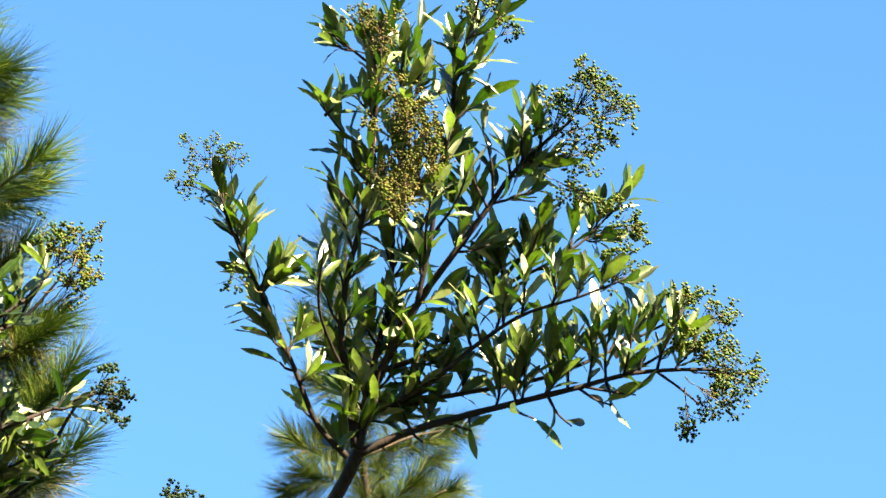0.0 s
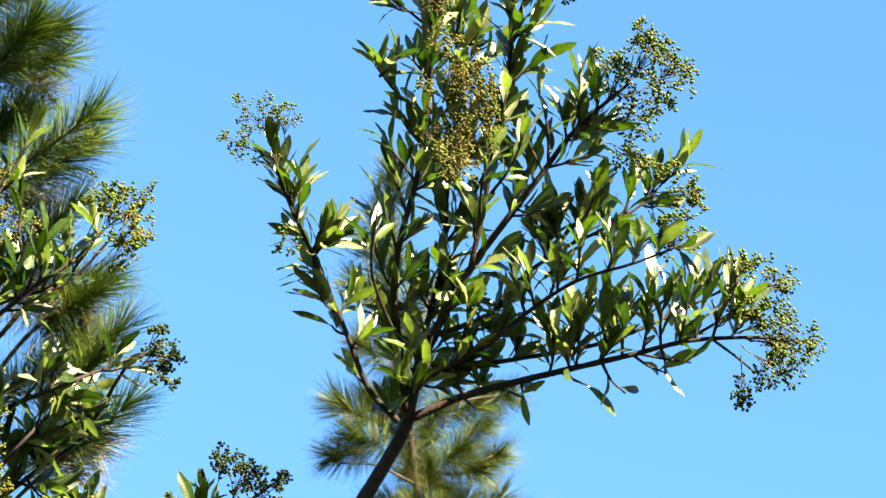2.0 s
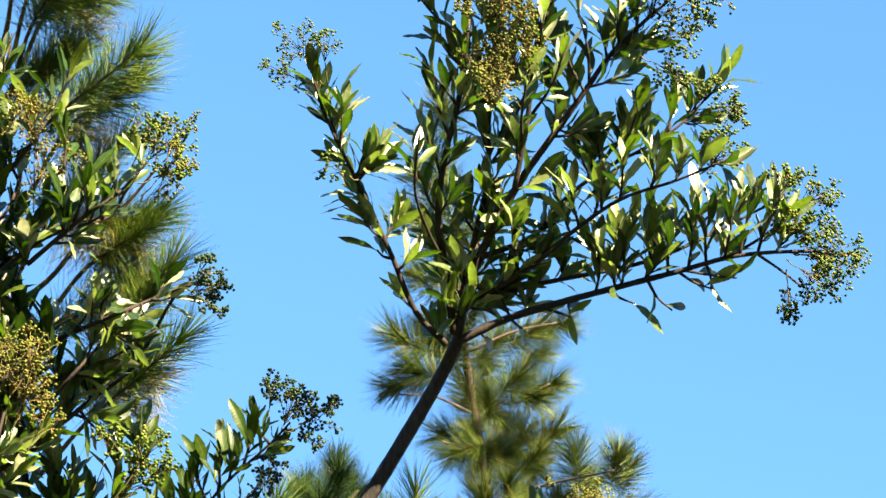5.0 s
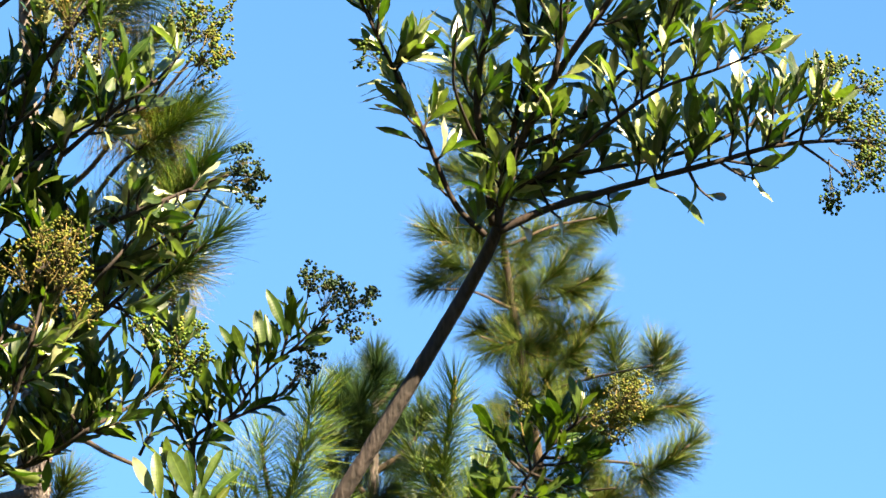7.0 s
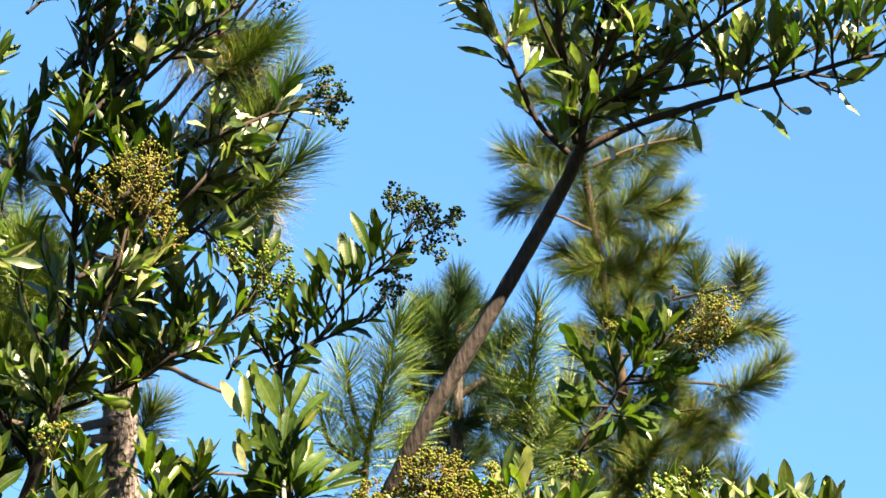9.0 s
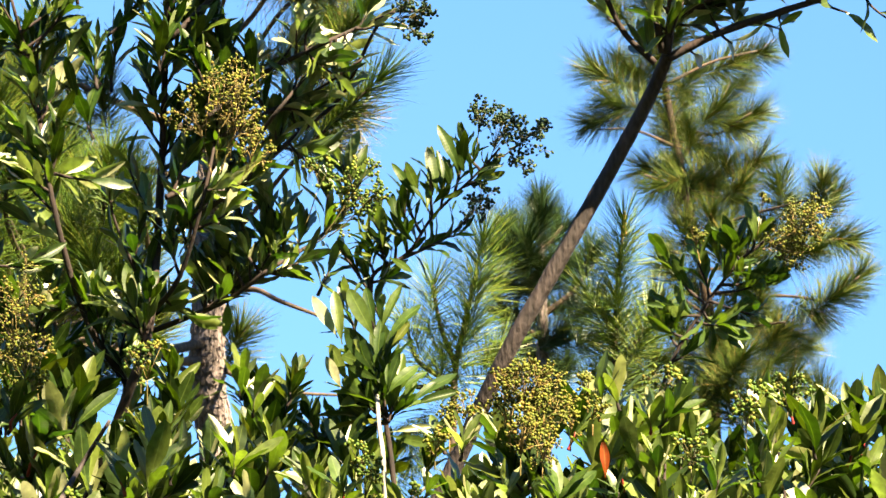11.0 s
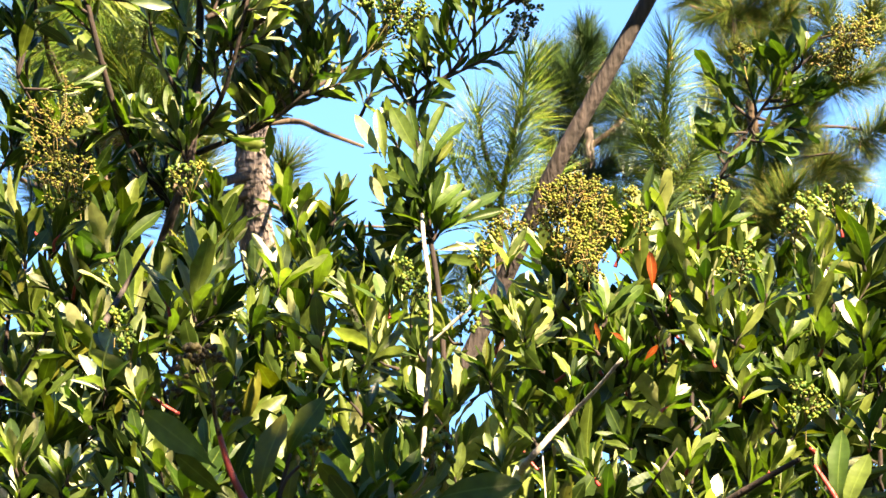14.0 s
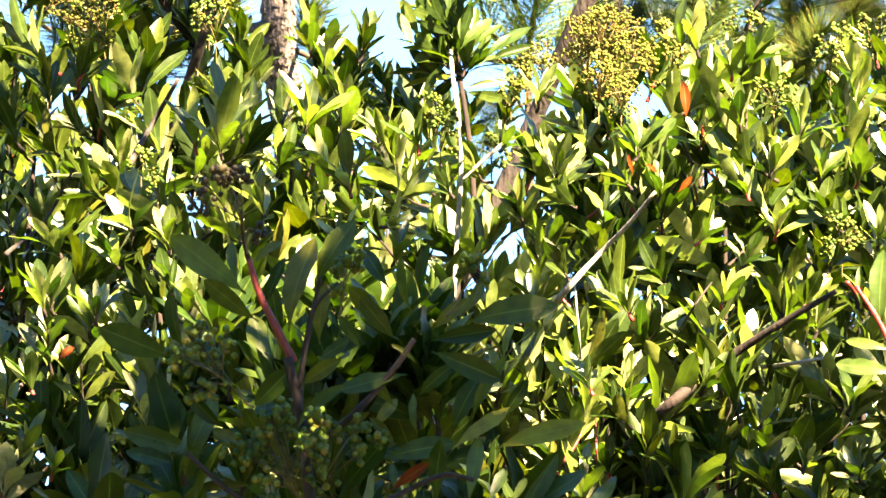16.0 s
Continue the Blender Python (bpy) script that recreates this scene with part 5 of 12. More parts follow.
shoot(crown, (-0.031, 4.535, 3.460), (0.009, 4.476, 3.579), 10, 0.084, SLIM, spread=0.85, bare=0.00, up=0.6, twist=0.8, reach=0.55, sunny=0.8)
shoot(crown, (-0.026, 4.526, 3.495), (-0.009, 4.420, 3.645), 10, 0.084, SLIM, spread=0.85, bare=0.00, up=0.6, twist=0.8, reach=0.55, sunny=0.8)
shoot(crown, (-0.024, 4.522, 3.513), (0.057, 4.475, 3.525), 10, 0.084, SLIM, spread=0.85, bare=0.00, up=0.6, twist=0.8, reach=0.55, sunny=0.8)
shoot(crown, (-0.034, 4.554, 3.382), (-0.066, 4.533, 3.474), 10, 0.084, SLIM, spread=0.85, bare=0.00, up=0.6, twist=0.8, reach=0.55, sunny=0.8)
shoot(crown, (-0.023, 4.464, 3.717), (-0.015, 4.373, 3.806), 10, 0.084, SLIM, spread=0.85, bare=0.00, up=0.6, twist=0.8, reach=0.55, sunny=0.8)
shoot(crown, (-0.025, 4.459, 3.735), (0.023, 4.412, 3.869), 10, 0.084, SLIM, spread=0.85, bare=0.00, up=0.6, twist=0.8, reach=0.55, sunny=0.8)
shoot(crown, (-0.022, 4.467, 3.709), (0.046, 4.388, 3.765), 10, 0.084, SLIM, spread=0.85, bare=0.00, up=0.6, twist=0.8, reach=0.55, sunny=0.8)
shoot(crown, (-0.025, 4.459, 3.735), (-0.049, 4.458, 3.847), 10, 0.084, SLIM, spread=0.85, bare=0.00, up=0.6, twist=0.8, reach=0.55, sunny=0.8)
shoot(crown, (-0.064, 4.294, 3.741), (-0.028, 4.261, 3.823), 10, 0.084, SLIM, spread=0.85, bare=0.00, up=0.6, twist=0.8, reach=0.55, sunny=0.8)
shoot(crown, (0.063, 4.413, 3.571), (0.083, 4.392, 3.688), 10, 0.084, SLIM, spread=0.85, bare=0.00, up=0.6, twist=0.8, reach=0.55, sunny=0.8)
shoot(crown, (0.076, 4.384, 3.619), (0.174, 4.376, 3.702), 10, 0.084, SLIM, spread=0.85, bare=0.00, up=0.6, twist=0.8, reach=0.55, sunny=0.8)
shoot(crown, (0.081, 4.359, 3.662), (0.088, 4.287, 3.742), 10, 0.084, SLIM, spread=0.85, bare=0.00, up=0.6, twist=0.8, reach=0.55, sunny=0.8)
shoot(crown, (0.086, 4.338, 3.697), (0.160, 4.278, 3.722), 10, 0.084, SLIM, spread=0.85, bare=0.00, up=0.6, twist=0.8, reach=0.55, sunny=0.8)
shoot(crown, (0.090, 4.324, 3.721), (0.071, 4.248, 3.789), 10, 0.084, SLIM, spread=0.85, bare=0.00, up=0.6, twist=0.8, reach=0.55, sunny=0.8)
shoot(crown, (0.095, 4.315, 3.734), (0.144, 4.320, 3.826), 10, 0.084, SLIM, spread=0.85, bare=0.00, up=0.6, twist=0.8, reach=0.55, sunny=0.8)
shoot(crown, (0.105, 4.297, 3.761), (0.203, 4.306, 3.827), 10, 0.084, SLIM, spread=0.85, bare=0.00, up=0.6, twist=0.8, reach=0.55, sunny=0.8)
shoot(crown, (0.053, 4.441, 3.521), (0.015, 4.390, 3.632), 10, 0.084, SLIM, spread=0.85, bare=0.00, up=0.6, twist=0.8, reach=0.55, sunny=0.8)
shoot(crown, (0.058, 4.426, 3.550), (0.105, 4.436, 3.607), 10, 0.084, SLIM, spread=0.85, bare=0.00, up=0.6, twist=0.8, reach=0.55, sunny=0.8)
shoot(crown, (0.050, 4.458, 3.489), (0.084, 4.456, 3.530), 6, 0.084, SLIM, spread=0.85, bare=0.00, up=0.6, twist=0.8, reach=0.55, sunny=0.8)
shoot(crown, (0.125, 4.510, 3.450), (0.069, 4.519, 3.532), 8, 0.084, SLIM, spread=0.85, bare=0.00, up=0.6, twist=0.8, reach=0.55, sunny=0.8)
shoot(crown, (0.137, 4.504, 3.466), (0.104, 4.472, 3.574), 8, 0.084, SLIM, spread=0.85, bare=0.00, up=0.6, twist=0.8, reach=0.55, sunny=0.8)
shoot(crown, (0.163, 4.492, 3.500), (0.131, 4.382, 3.661), 6, 0.084, SLIM, spread=0.85, bare=0.00, up=0.6, twist=0.8, reach=0.55, sunny=0.8)
shoot(crown, (0.197, 4.475, 3.546), (0.173, 4.448, 3.637), 6, 0.084, SLIM, spread=0.85, bare=0.00, up=0.6, twist=0.8, reach=0.55, sunny=0.8)
shoot(crown, (0.221, 4.466, 3.571), (0.218, 4.382, 3.688), 10, 0.084, SLIM, spread=0.85, bare=0.00, up=0.6, twist=0.8, reach=0.55, sunny=0.8)
shoot(crown, (0.255, 4.453, 3.603), (0.238, 4.410, 3.694), 10, 0.084, SLIM, spread=0.85, bare=0.00, up=0.6, twist=0.8, reach=0.55, sunny=0.8)
shoot(crown, (0.159, 4.494, 3.495), (0.277, 4.434, 3.514), 10, 0.084, SLIM, spread=0.85, bare=0.00, up=0.6, twist=0.8, reach=0.55, sunny=0.8)
shoot(crown, (0.197, 4.475, 3.546), (0.273, 4.462, 3.567), 10, 0.084, SLIM, spread=0.85, bare=0.00, up=0.6, twist=0.8, reach=0.55, sunny=0.8)
shoot(crown, (0.102, 4.521, 3.419), (0.161, 4.535, 3.396), 6, 0.084, SLIM, spread=0.85, bare=0.00, up=0.6, twist=0.8, reach=0.55, sunny=0.8)
shoot(crown, (0.090, 4.527, 3.404), (0.203, 4.507, 3.425), 4, 0.084, SLIM, spread=0.85, bare=0.00, up=0.6, twist=0.8, reach=0.55, sunny=0.8)
shoot(crown, (0.230, 4.462, 3.580), (0.296, 4.484, 3.547), 10, 0.084, SLIM, spread=0.85, bare=0.00, up=0.6, twist=0.8, reach=0.55, sunny=0.8)
shoot(crown, (0.104, 4.599, 3.288), (0.109, 4.554, 3.367), 10, 0.084, SLIM, spread=0.85, bare=0.00, up=0.6, twist=0.8, reach=0.55, sunny=0.8)
shoot(crown, (0.167, 4.595, 3.340), (0.131, 4.554, 3.409), 10, 0.084, SLIM, spread=0.85, bare=0.00, up=0.6, twist=0.8, reach=0.55, sunny=0.8)
shoot(crown, (0.191, 4.594, 3.360), (0.165, 4.514, 3.454), 10, 0.084, SLIM, spread=0.85, bare=0.00, up=0.6, twist=0.8, reach=0.55, sunny=0.8)
shoot(crown, (0.231, 4.594, 3.383), (0.227, 4.525, 3.472), 10, 0.084, SLIM, spread=0.85, bare=0.00, up=0.6, twist=0.8, reach=0.55, sunny=0.8)
shoot(crown, (0.280, 4.594, 3.410), (0.262, 4.575, 3.523), 10, 0.084, SLIM, spread=0.85, bare=0.00, up=0.6, twist=0.8, reach=0.55, sunny=0.8)
shoot(crown, (0.323, 4.594, 3.441), (0.343, 4.597, 3.564), 10, 0.084, SLIM, spread=0.85, bare=0.00, up=0.6, twist=0.8, reach=0.55, sunny=0.8)
shoot(crown, (0.357, 4.594, 3.469), (0.400, 4.596, 3.571), 10, 0.084, SLIM, spread=0.85, bare=0.00, up=0.6, twist=0.8, reach=0.55, sunny=0.8)
shoot(crown, (0.394, 4.592, 3.509), (0.464, 4.549, 3.580), 10, 0.084, SLIM, spread=0.85, bare=0.00, up=0.6, twist=0.8, reach=0.55, sunny=0.8)
shoot(crown, (0.353, 4.594, 3.464), (0.419, 4.632, 3.463), 10, 0.084, SLIM, spread=0.85, bare=0.00, up=0.6, twist=0.8, reach=0.55, sunny=0.8)
shoot(crown, (0.256, 4.594, 3.396), (0.336, 4.579, 3.417), 10, 0.084, SLIM, spread=0.85, bare=0.00, up=0.6, twist=0.8, reach=0.55, sunny=0.8)
shoot(crown, (0.215, 4.594, 3.374), (0.277, 4.551, 3.453), 10, 0.084, SLIM, spread=0.85, bare=0.00, up=0.6, twist=0.8, reach=0.55, sunny=0.8)
shoot(crown, (0.126, 4.530, 3.206), (0.098, 4.542, 3.303), 10, 0.084, SLIM, spread=0.85, bare=0.00, up=0.6, twist=0.8, reach=0.55, sunny=0.8)
shoot(crown, (0.169, 4.509, 3.230), (0.198, 4.510, 3.352), 10, 0.084, SLIM, spread=0.85, bare=0.00, up=0.6, twist=0.8, reach=0.55, sunny=0.8)
shoot(crown, (0.220, 4.483, 3.259), (0.227, 4.406, 3.349), 10, 0.084, SLIM, spread=0.85, bare=0.00, up=0.6, twist=0.8, reach=0.55, sunny=0.8)
shoot(crown, (0.278, 4.461, 3.273), (0.280, 4.405, 3.362), 10, 0.084, SLIM, spread=0.85, bare=0.00, up=0.6, twist=0.8, reach=0.55, sunny=0.8)
shoot(crown, (0.326, 4.443, 3.284), (0.341, 4.430, 3.355), 10, 0.084, SLIM, spread=0.85, bare=0.00, up=0.6, twist=0.8, reach=0.55, sunny=0.8)
shoot(crown, (0.369, 4.423, 3.296), (0.385, 4.431, 3.344), 10, 0.084, SLIM, spread=0.85, bare=0.00, up=0.6, twist=0.8, reach=0.55, sunny=0.8)
shoot(crown, (0.403, 4.408, 3.306), (0.431, 4.405, 3.285), 10, 0.084, SLIM, spread=0.85, bare=0.00, up=0.6, twist=0.8, reach=0.55, sunny=0.8)
shoot(crown, (0.055, 4.571, 3.155), (0.108, 4.571, 3.231), 10, 0.084, SLIM, spread=0.85, bare=0.00, up=0.6, twist=0.8, reach=0.55, sunny=0.8)
shoot(crown, (0.176, 4.603, 3.109), (0.181, 4.544, 3.218), 10, 0.084, SLIM, spread=0.85, bare=0.00, up=0.6, twist=0.8, reach=0.55, sunny=0.8)
shoot(crown, (0.226, 4.596, 3.121), (0.232, 4.541, 3.224), 10, 0.084, SLIM, spread=0.85, bare=0.00, up=0.6, twist=0.8, reach=0.55, sunny=0.8)
shoot(crown, (0.276, 4.588, 3.132), (0.271, 4.509, 3.237), 10, 0.084, SLIM, spread=0.85, bare=0.00, up=0.6, twist=0.8, reach=0.55, sunny=0.8)
shoot(crown, (0.315, 4.582, 3.141), (0.334, 4.560, 3.286), 10, 0.084, SLIM, spread=0.85, bare=0.00, up=0.6, twist=0.8, reach=0.55, sunny=0.8)
shoot(crown, (0.355, 4.575, 3.151), (0.362, 4.572, 3.308), 10, 0.084, SLIM, spread=0.85, bare=0.00, up=0.6, twist=0.8, reach=0.55, sunny=0.8)
shoot(crown, (0.390, 4.581, 3.162), (0.407, 4.564, 3.324), 10, 0.084, SLIM, spread=0.85, bare=0.00, up=0.6, twist=0.8, reach=0.55, sunny=0.8)
shoot(crown, (0.423, 4.563, 3.166), (0.437, 4.477, 3.305), 10, 0.084, SLIM, spread=0.85, bare=0.00, up=0.6, twist=0.8, reach=0.55, sunny=0.8)
shoot(crown, (0.453, 4.558, 3.171), (0.500, 4.496, 3.325), 10, 0.084, SLIM, spread=0.85, bare=0.00, up=0.6, twist=0.8, reach=0.55, sunny=0.8)
shoot(crown, (0.488, 4.567, 3.178), (0.536, 4.528, 3.291), 10, 0.084, SLIM, spread=0.85, bare=0.00, up=0.6, twist=0.8, reach=0.55, sunny=0.8)
shoot(crown, (0.522, 4.547, 3.175), (0.577, 4.557, 3.237), 10, 0.084, SLIM, spread=0.85, bare=0.00, up=0.6, twist=0.8, reach=0.55, sunny=0.8)
shoot(crown, (0.284, 4.655, 3.193), (0.290, 4.601, 3.335), 10, 0.084, SLIM, spread=0.85, bare=0.00, up=0.6, twist=0.8, reach=0.55, sunny=0.8)
shoot(crown, (0.116, 4.638, 3.149), (0.098, 4.641, 3.243), 10, 0.084, SLIM, spread=0.85, bare=0.00, up=0.6, twist=0.8, reach=0.55, sunny=0.8)
shoot(crown, (0.366, 4.664, 3.232), (0.382, 4.592, 3.352), 10, 0.084, SLIM, spread=0.85, bare=0.00, up=0.6, twist=0.8, reach=0.55, sunny=0.8)
shoot(crown, (0.192, 4.646, 3.169), (0.146, 4.577, 3.223), 10, 0.084, SLIM, spread=0.85, bare=0.00, up=0.6, twist=0.8, reach=0.55, sunny=0.8)
shoot(crown, (0.449, 4.670, 3.276), (0.487, 4.644, 3.348), 10, 0.084, SLIM, spread=0.85, bare=0.00, up=0.6, twist=0.8, reach=0.55, sunny=0.8)
shoot(crown, (0.512, 4.673, 3.311), (0.564, 4.617, 3.353), 10, 0.084, SLIM, spread=0.85, bare=0.00, up=0.6, twist=0.8, reach=0.55, sunny=0.8)
shoot(crown, (0.325, 4.659, 3.213), (0.315, 4.604, 3.283), 10, 0.084, SLIM, spread=0.85, bare=0.00, up=0.6, twist=0.8, reach=0.55, sunny=0.8)
shoot(crown, (0.238, 4.650, 3.181), (0.204, 4.613, 3.284), 10, 0.084, SLIM, spread=0.85, bare=0.00, up=0.6, twist=0.8, reach=0.55, sunny=0.8)
shoot(crown, (0.407, 4.668, 3.253), (0.443, 4.668, 3.332), 10, 0.084, SLIM, spread=0.85, bare=0.00, up=0.6, twist=0.8, reach=0.55, sunny=0.8)
shoot(crown, (0.517, 4.569, 3.228), (0.565, 4.504, 3.254), 10, 0.084, SLIM, spread=0.85, bare=0.00, up=0.6, twist=0.8, reach=0.55, sunny=0.8)
shoot(crown, (0.196, 4.600, 3.114), (0.288, 4.563, 3.058), 2, 0.084, SLIM, spread=0.85, bare=0.00, up=0.6, twist=0.8, reach=0.55, sunny=0.8)
shoot(crown, (0.276, 4.588, 3.132), (0.352, 4.596, 3.035), 2, 0.084, SLIM, spread=0.85, bare=0.00, up=0.6, twist=0.8, reach=0.55, sunny=0.8)
shoot(crown, (0.335, 4.579, 3.146), (0.445, 4.592, 3.093), 2, 0.084, SLIM, spread=0.85, bare=0.00, up=0.6, twist=0.8, reach=0.55, sunny=0.8)
shoot(crown, (0.345, 4.577, 3.148), (0.492, 4.556, 3.119), 2, 0.084, SLIM, spread=0.85, bare=0.00, up=0.6, twist=0.8, reach=0.55, sunny=0.8)
shoot(crown, (0.126, 4.610, 3.096), (0.129, 4.657, 3.044), 3, 0.084, SLIM, spread=0.85, bare=0.00, up=0.6, twist=0.8, reach=0.55, sunny=0.8)
shoot(crown, (0.011, 4.624, 3.064), (0.068, 4.615, 3.009), 2, 0.084, SLIM, spread=0.85, bare=0.00, up=0.6, twist=0.8, reach=0.55, sunny=0.8)
shoot(crown, (-0.048, 4.633, 3.040), (-0.009, 4.639, 2.994), 1, 0.084, SLIM, spread=0.85, bare=0.00, up=0.6, twist=0.8, reach=0.55, sunny=0.8)
shoot(crown, (0.390, 4.581, 3.162), (0.409, 4.626, 3.076), 1, 0.084, SLIM, spread=0.85, bare=0.00, up=0.6, twist=0.8, reach=0.55, sunny=0.8)
shoot(crown, (0.074, 4.616, 3.082), (0.172, 4.652, 3.061), 2, 0.084, SLIM, spread=0.85, bare=0.00, up=0.6, twist=0.8, reach=0.55, sunny=0.8)
shoot(crown, (-0.083, 4.613, 3.111), (-0.154, 4.561, 3.148), 10, 0.084, SLIM, spread=0.85, bare=0.00, up=0.6, twist=0.8, reach=0.55, sunny=0.8)
shoot(crown, (-0.070, 4.608, 3.135), (-0.002, 4.618, 3.199), 10, 0.084, SLIM, spread=0.85, bare=0.00, up=0.6, twist=0.8, reach=0.55, sunny=0.8)
shoot(crown, (-0.051, 4.598, 3.175), (-0.126, 4.609, 3.240), 10, 0.084, SLIM, spread=0.85, bare=0.00, up=0.6, twist=0.8, reach=0.55, sunny=0.8)
shoot(crown, (-0.028, 4.585, 3.222), (0.041, 4.550, 3.258), 10, 0.084, SLIM, spread=0.85, bare=0.00, up=0.6, twist=0.8, reach=0.55, sunny=0.8)
shoot(crown, (-0.004, 4.572, 3.265), (-0.059, 4.505, 3.304), 10, 0.084, SLIM, spread=0.85, bare=0.00, up=0.6, twist=0.8, reach=0.55, sunny=0.8)
shoot(crown, (0.018, 4.548, 3.304), (0.089, 4.575, 3.344), 10, 0.084, SLIM, spread=0.85, bare=0.00, up=0.6, twist=0.8, reach=0.55, sunny=0.8)
shoot(crown, (-0.072, 4.611, 3.125), (0.044, 4.611, 3.115), 10, 0.084, SLIM, spread=0.85, bare=0.00, up=0.6, twist=0.8, reach=0.55, sunny=0.8)
shoot(crown, (-0.041, 4.609, 3.107), (0.100, 4.643, 3.139), 10, 0.084, SLIM, spread=0.85, bare=0.00, up=0.6, twist=0.8, reach=0.55, sunny=0.8)
shoot(crown, (-0.005, 4.620, 3.119), (0.021, 4.610, 3.184), 10, 0.084, SLIM, spread=0.85, bare=0.00, up=0.6, twist=0.8, reach=0.55, sunny=0.8)
shoot(crown, (-0.118, 4.582, 3.170), (-0.174, 4.568, 3.212), 10, 0.084, SLIM, spread=0.85, bare=0.00, up=0.6, twist=0.8, reach=0.55, sunny=0.8)
shoot(crown, (-0.074, 4.613, 3.116), (-0.106, 4.556, 3.187), 10, 0.084, SLIM, spread=0.85, bare=0.00, up=0.6, twist=0.8, reach=0.55, sunny=0.8)
shoot(crown, (-0.063, 4.597, 3.202), (-0.004, 4.622, 3.282), 10, 0.084, SLIM, spread=0.85, bare=0.00, up=0.6, twist=0.8, reach=0.55, sunny=0.8)
shoot(crown, (-0.129, 4.550, 3.245), (-0.066, 4.517, 3.314), 10, 0.084, SLIM, spread=0.85, bare=0.00, up=0.6, twist=0.8, reach=0.55, sunny=0.8)
shoot(crown, (-0.120, 4.508, 3.335), (-0.067, 4.485, 3.384), 10, 0.084, SLIM, spread=0.85, bare=0.00, up=0.6, twist=0.8, reach=0.55, sunny=0.8)
shoot(crown, (-0.058, 4.591, 3.226), (-0.110, 4.558, 3.304), 10, 0.084, SLIM, spread=0.85, bare=0.00, up=0.6, twist=0.8, reach=0.55, sunny=0.8)
shoot(crown, (-0.004, 4.572, 3.265), (0.048, 4.560, 3.191), 10, 0.084, SLIM, spread=0.85, bare=0.00, up=0.6, twist=0.8, reach=0.55, sunny=0.8)
shoot(crown, (0.001, 4.594, 3.199), (0.093, 4.602, 3.184), 10, 0.084, SLIM, spread=0.85, bare=0.00, up=0.6, twist=0.8, reach=0.55, sunny=0.8)
shoot(crown, (0.049, 4.597, 3.222), (0.147, 4.612, 3.282), 10, 0.084, SLIM, spread=0.85, bare=0.00, up=0.6, twist=0.8, reach=0.55, sunny=0.8)
shoot(crown, (-0.080, 4.621, 3.087), (0.017, 4.666, 3.091), 10, 0.084, SLIM, spread=0.85, bare=0.00, up=0.6, twist=0.8, reach=0.55, sunny=0.8)
shoot(crown, (-0.084, 4.626, 3.068), (-0.142, 4.566, 3.098), 10, 0.084, SLIM, spread=0.85, bare=0.00, up=0.6, twist=0.8, reach=0.55, sunny=0.8)
shoot(crown, (-0.119, 4.636, 3.019), (-0.159, 4.624, 3.069), 6, 0.084, SLIM, spread=0.85, bare=0.00, up=0.6, twist=0.8, reach=0.55, sunny=0.8)
shoot(crown, (-0.021, 4.601, 3.117), (0.059, 4.568, 3.148), 10, 0.084, SLIM, spread=0.85, bare=0.00, up=0.6, twist=0.8, reach=0.55, sunny=0.8)
shoot(crown, (0.086, 4.633, 3.142), (0.173, 4.663, 3.181), 10, 0.084, SLIM, spread=0.85, bare=0.00, up=0.6, twist=0.8, reach=0.55, sunny=0.8)
shoot(crown, (-0.020, 4.513, 3.549), (0.028, 4.496, 3.630), 10, 0.084, SLIM, spread=0.85, bare=0.00, up=0.6, twist=0.8, reach=0.55, sunny=0.8)
shoot(crown, (-0.028, 4.528, 3.487), (0.059, 4.534, 3.586), 8, 0.082, SLIM, spread=0.85, bare=0.00, up=0.6, twist=0.8, reach=0.55, sunny=0.8)
shoot(crown, (-0.017, 4.498, 3.602), (-0.028, 4.408, 3.692), 8, 0.082, SLIM, spread=0.85, bare=0.00, up=0.6, twist=0.8, reach=0.55, sunny=0.8)
shoot(crown, (0.136, 4.463, 3.507), (0.082, 4.474, 3.609), 8, 0.082, SLIM, spread=0.85, bare=0.00, up=0.6, twist=0.8, reach=0.55, sunny=0.8)
shoot(crown, (-0.067, 4.343, 3.656), (-0.084, 4.320, 3.736), 9, 0.082, SLIM, spread=0.85, bare=0.00, up=0.6, twist=0.8, reach=0.55, sunny=0.8)
shoot(crown, (-0.018, 4.480, 3.664), (0.107, 4.481, 3.778), 8, 0.082, SLIM, spread=0.85, bare=0.13, up=0.6, twist=0.8, reach=0.55, sunny=0.8)
shoot(crown, (0.031, 4.517, 3.369), (-0.031, 4.440, 3.470), 8, 0.082, SLIM, spread=0.85, bare=0.04, up=0.6, twist=0.8, reach=0.55, sunny=0.8)
shoot(crown, (-0.088, 4.631, 3.049), (-0.039, 4.554, 3.148), 8, 0.082, SLIM, spread=0.85, bare=0.00, up=0.6, twist=0.8, reach=0.55, sunny=0.8)
shoot(crown, (-0.122, 4.571, 3.195), (-0.080, 4.591, 3.280), 9, 0.082, SLIM, spread=0.85, bare=0.00, up=0.6, twist=0.8, reach=0.55, sunny=0.8)
shoot(crown, (0.027, 4.527, 3.348), (0.018, 4.460, 3.419), 8, 0.082, SLIM, spread=0.85, bare=0.00, up=0.6, twist=0.8, reach=0.55, sunny=0.8)
shoot(crown, (-0.168, 4.365, 3.621), (-0.110, 4.292, 3.666), 8, 0.082, SLIM, spread=0.85, bare=0.0, up=0.6, twist=0.8, reach=0.55, sunny=0.8)
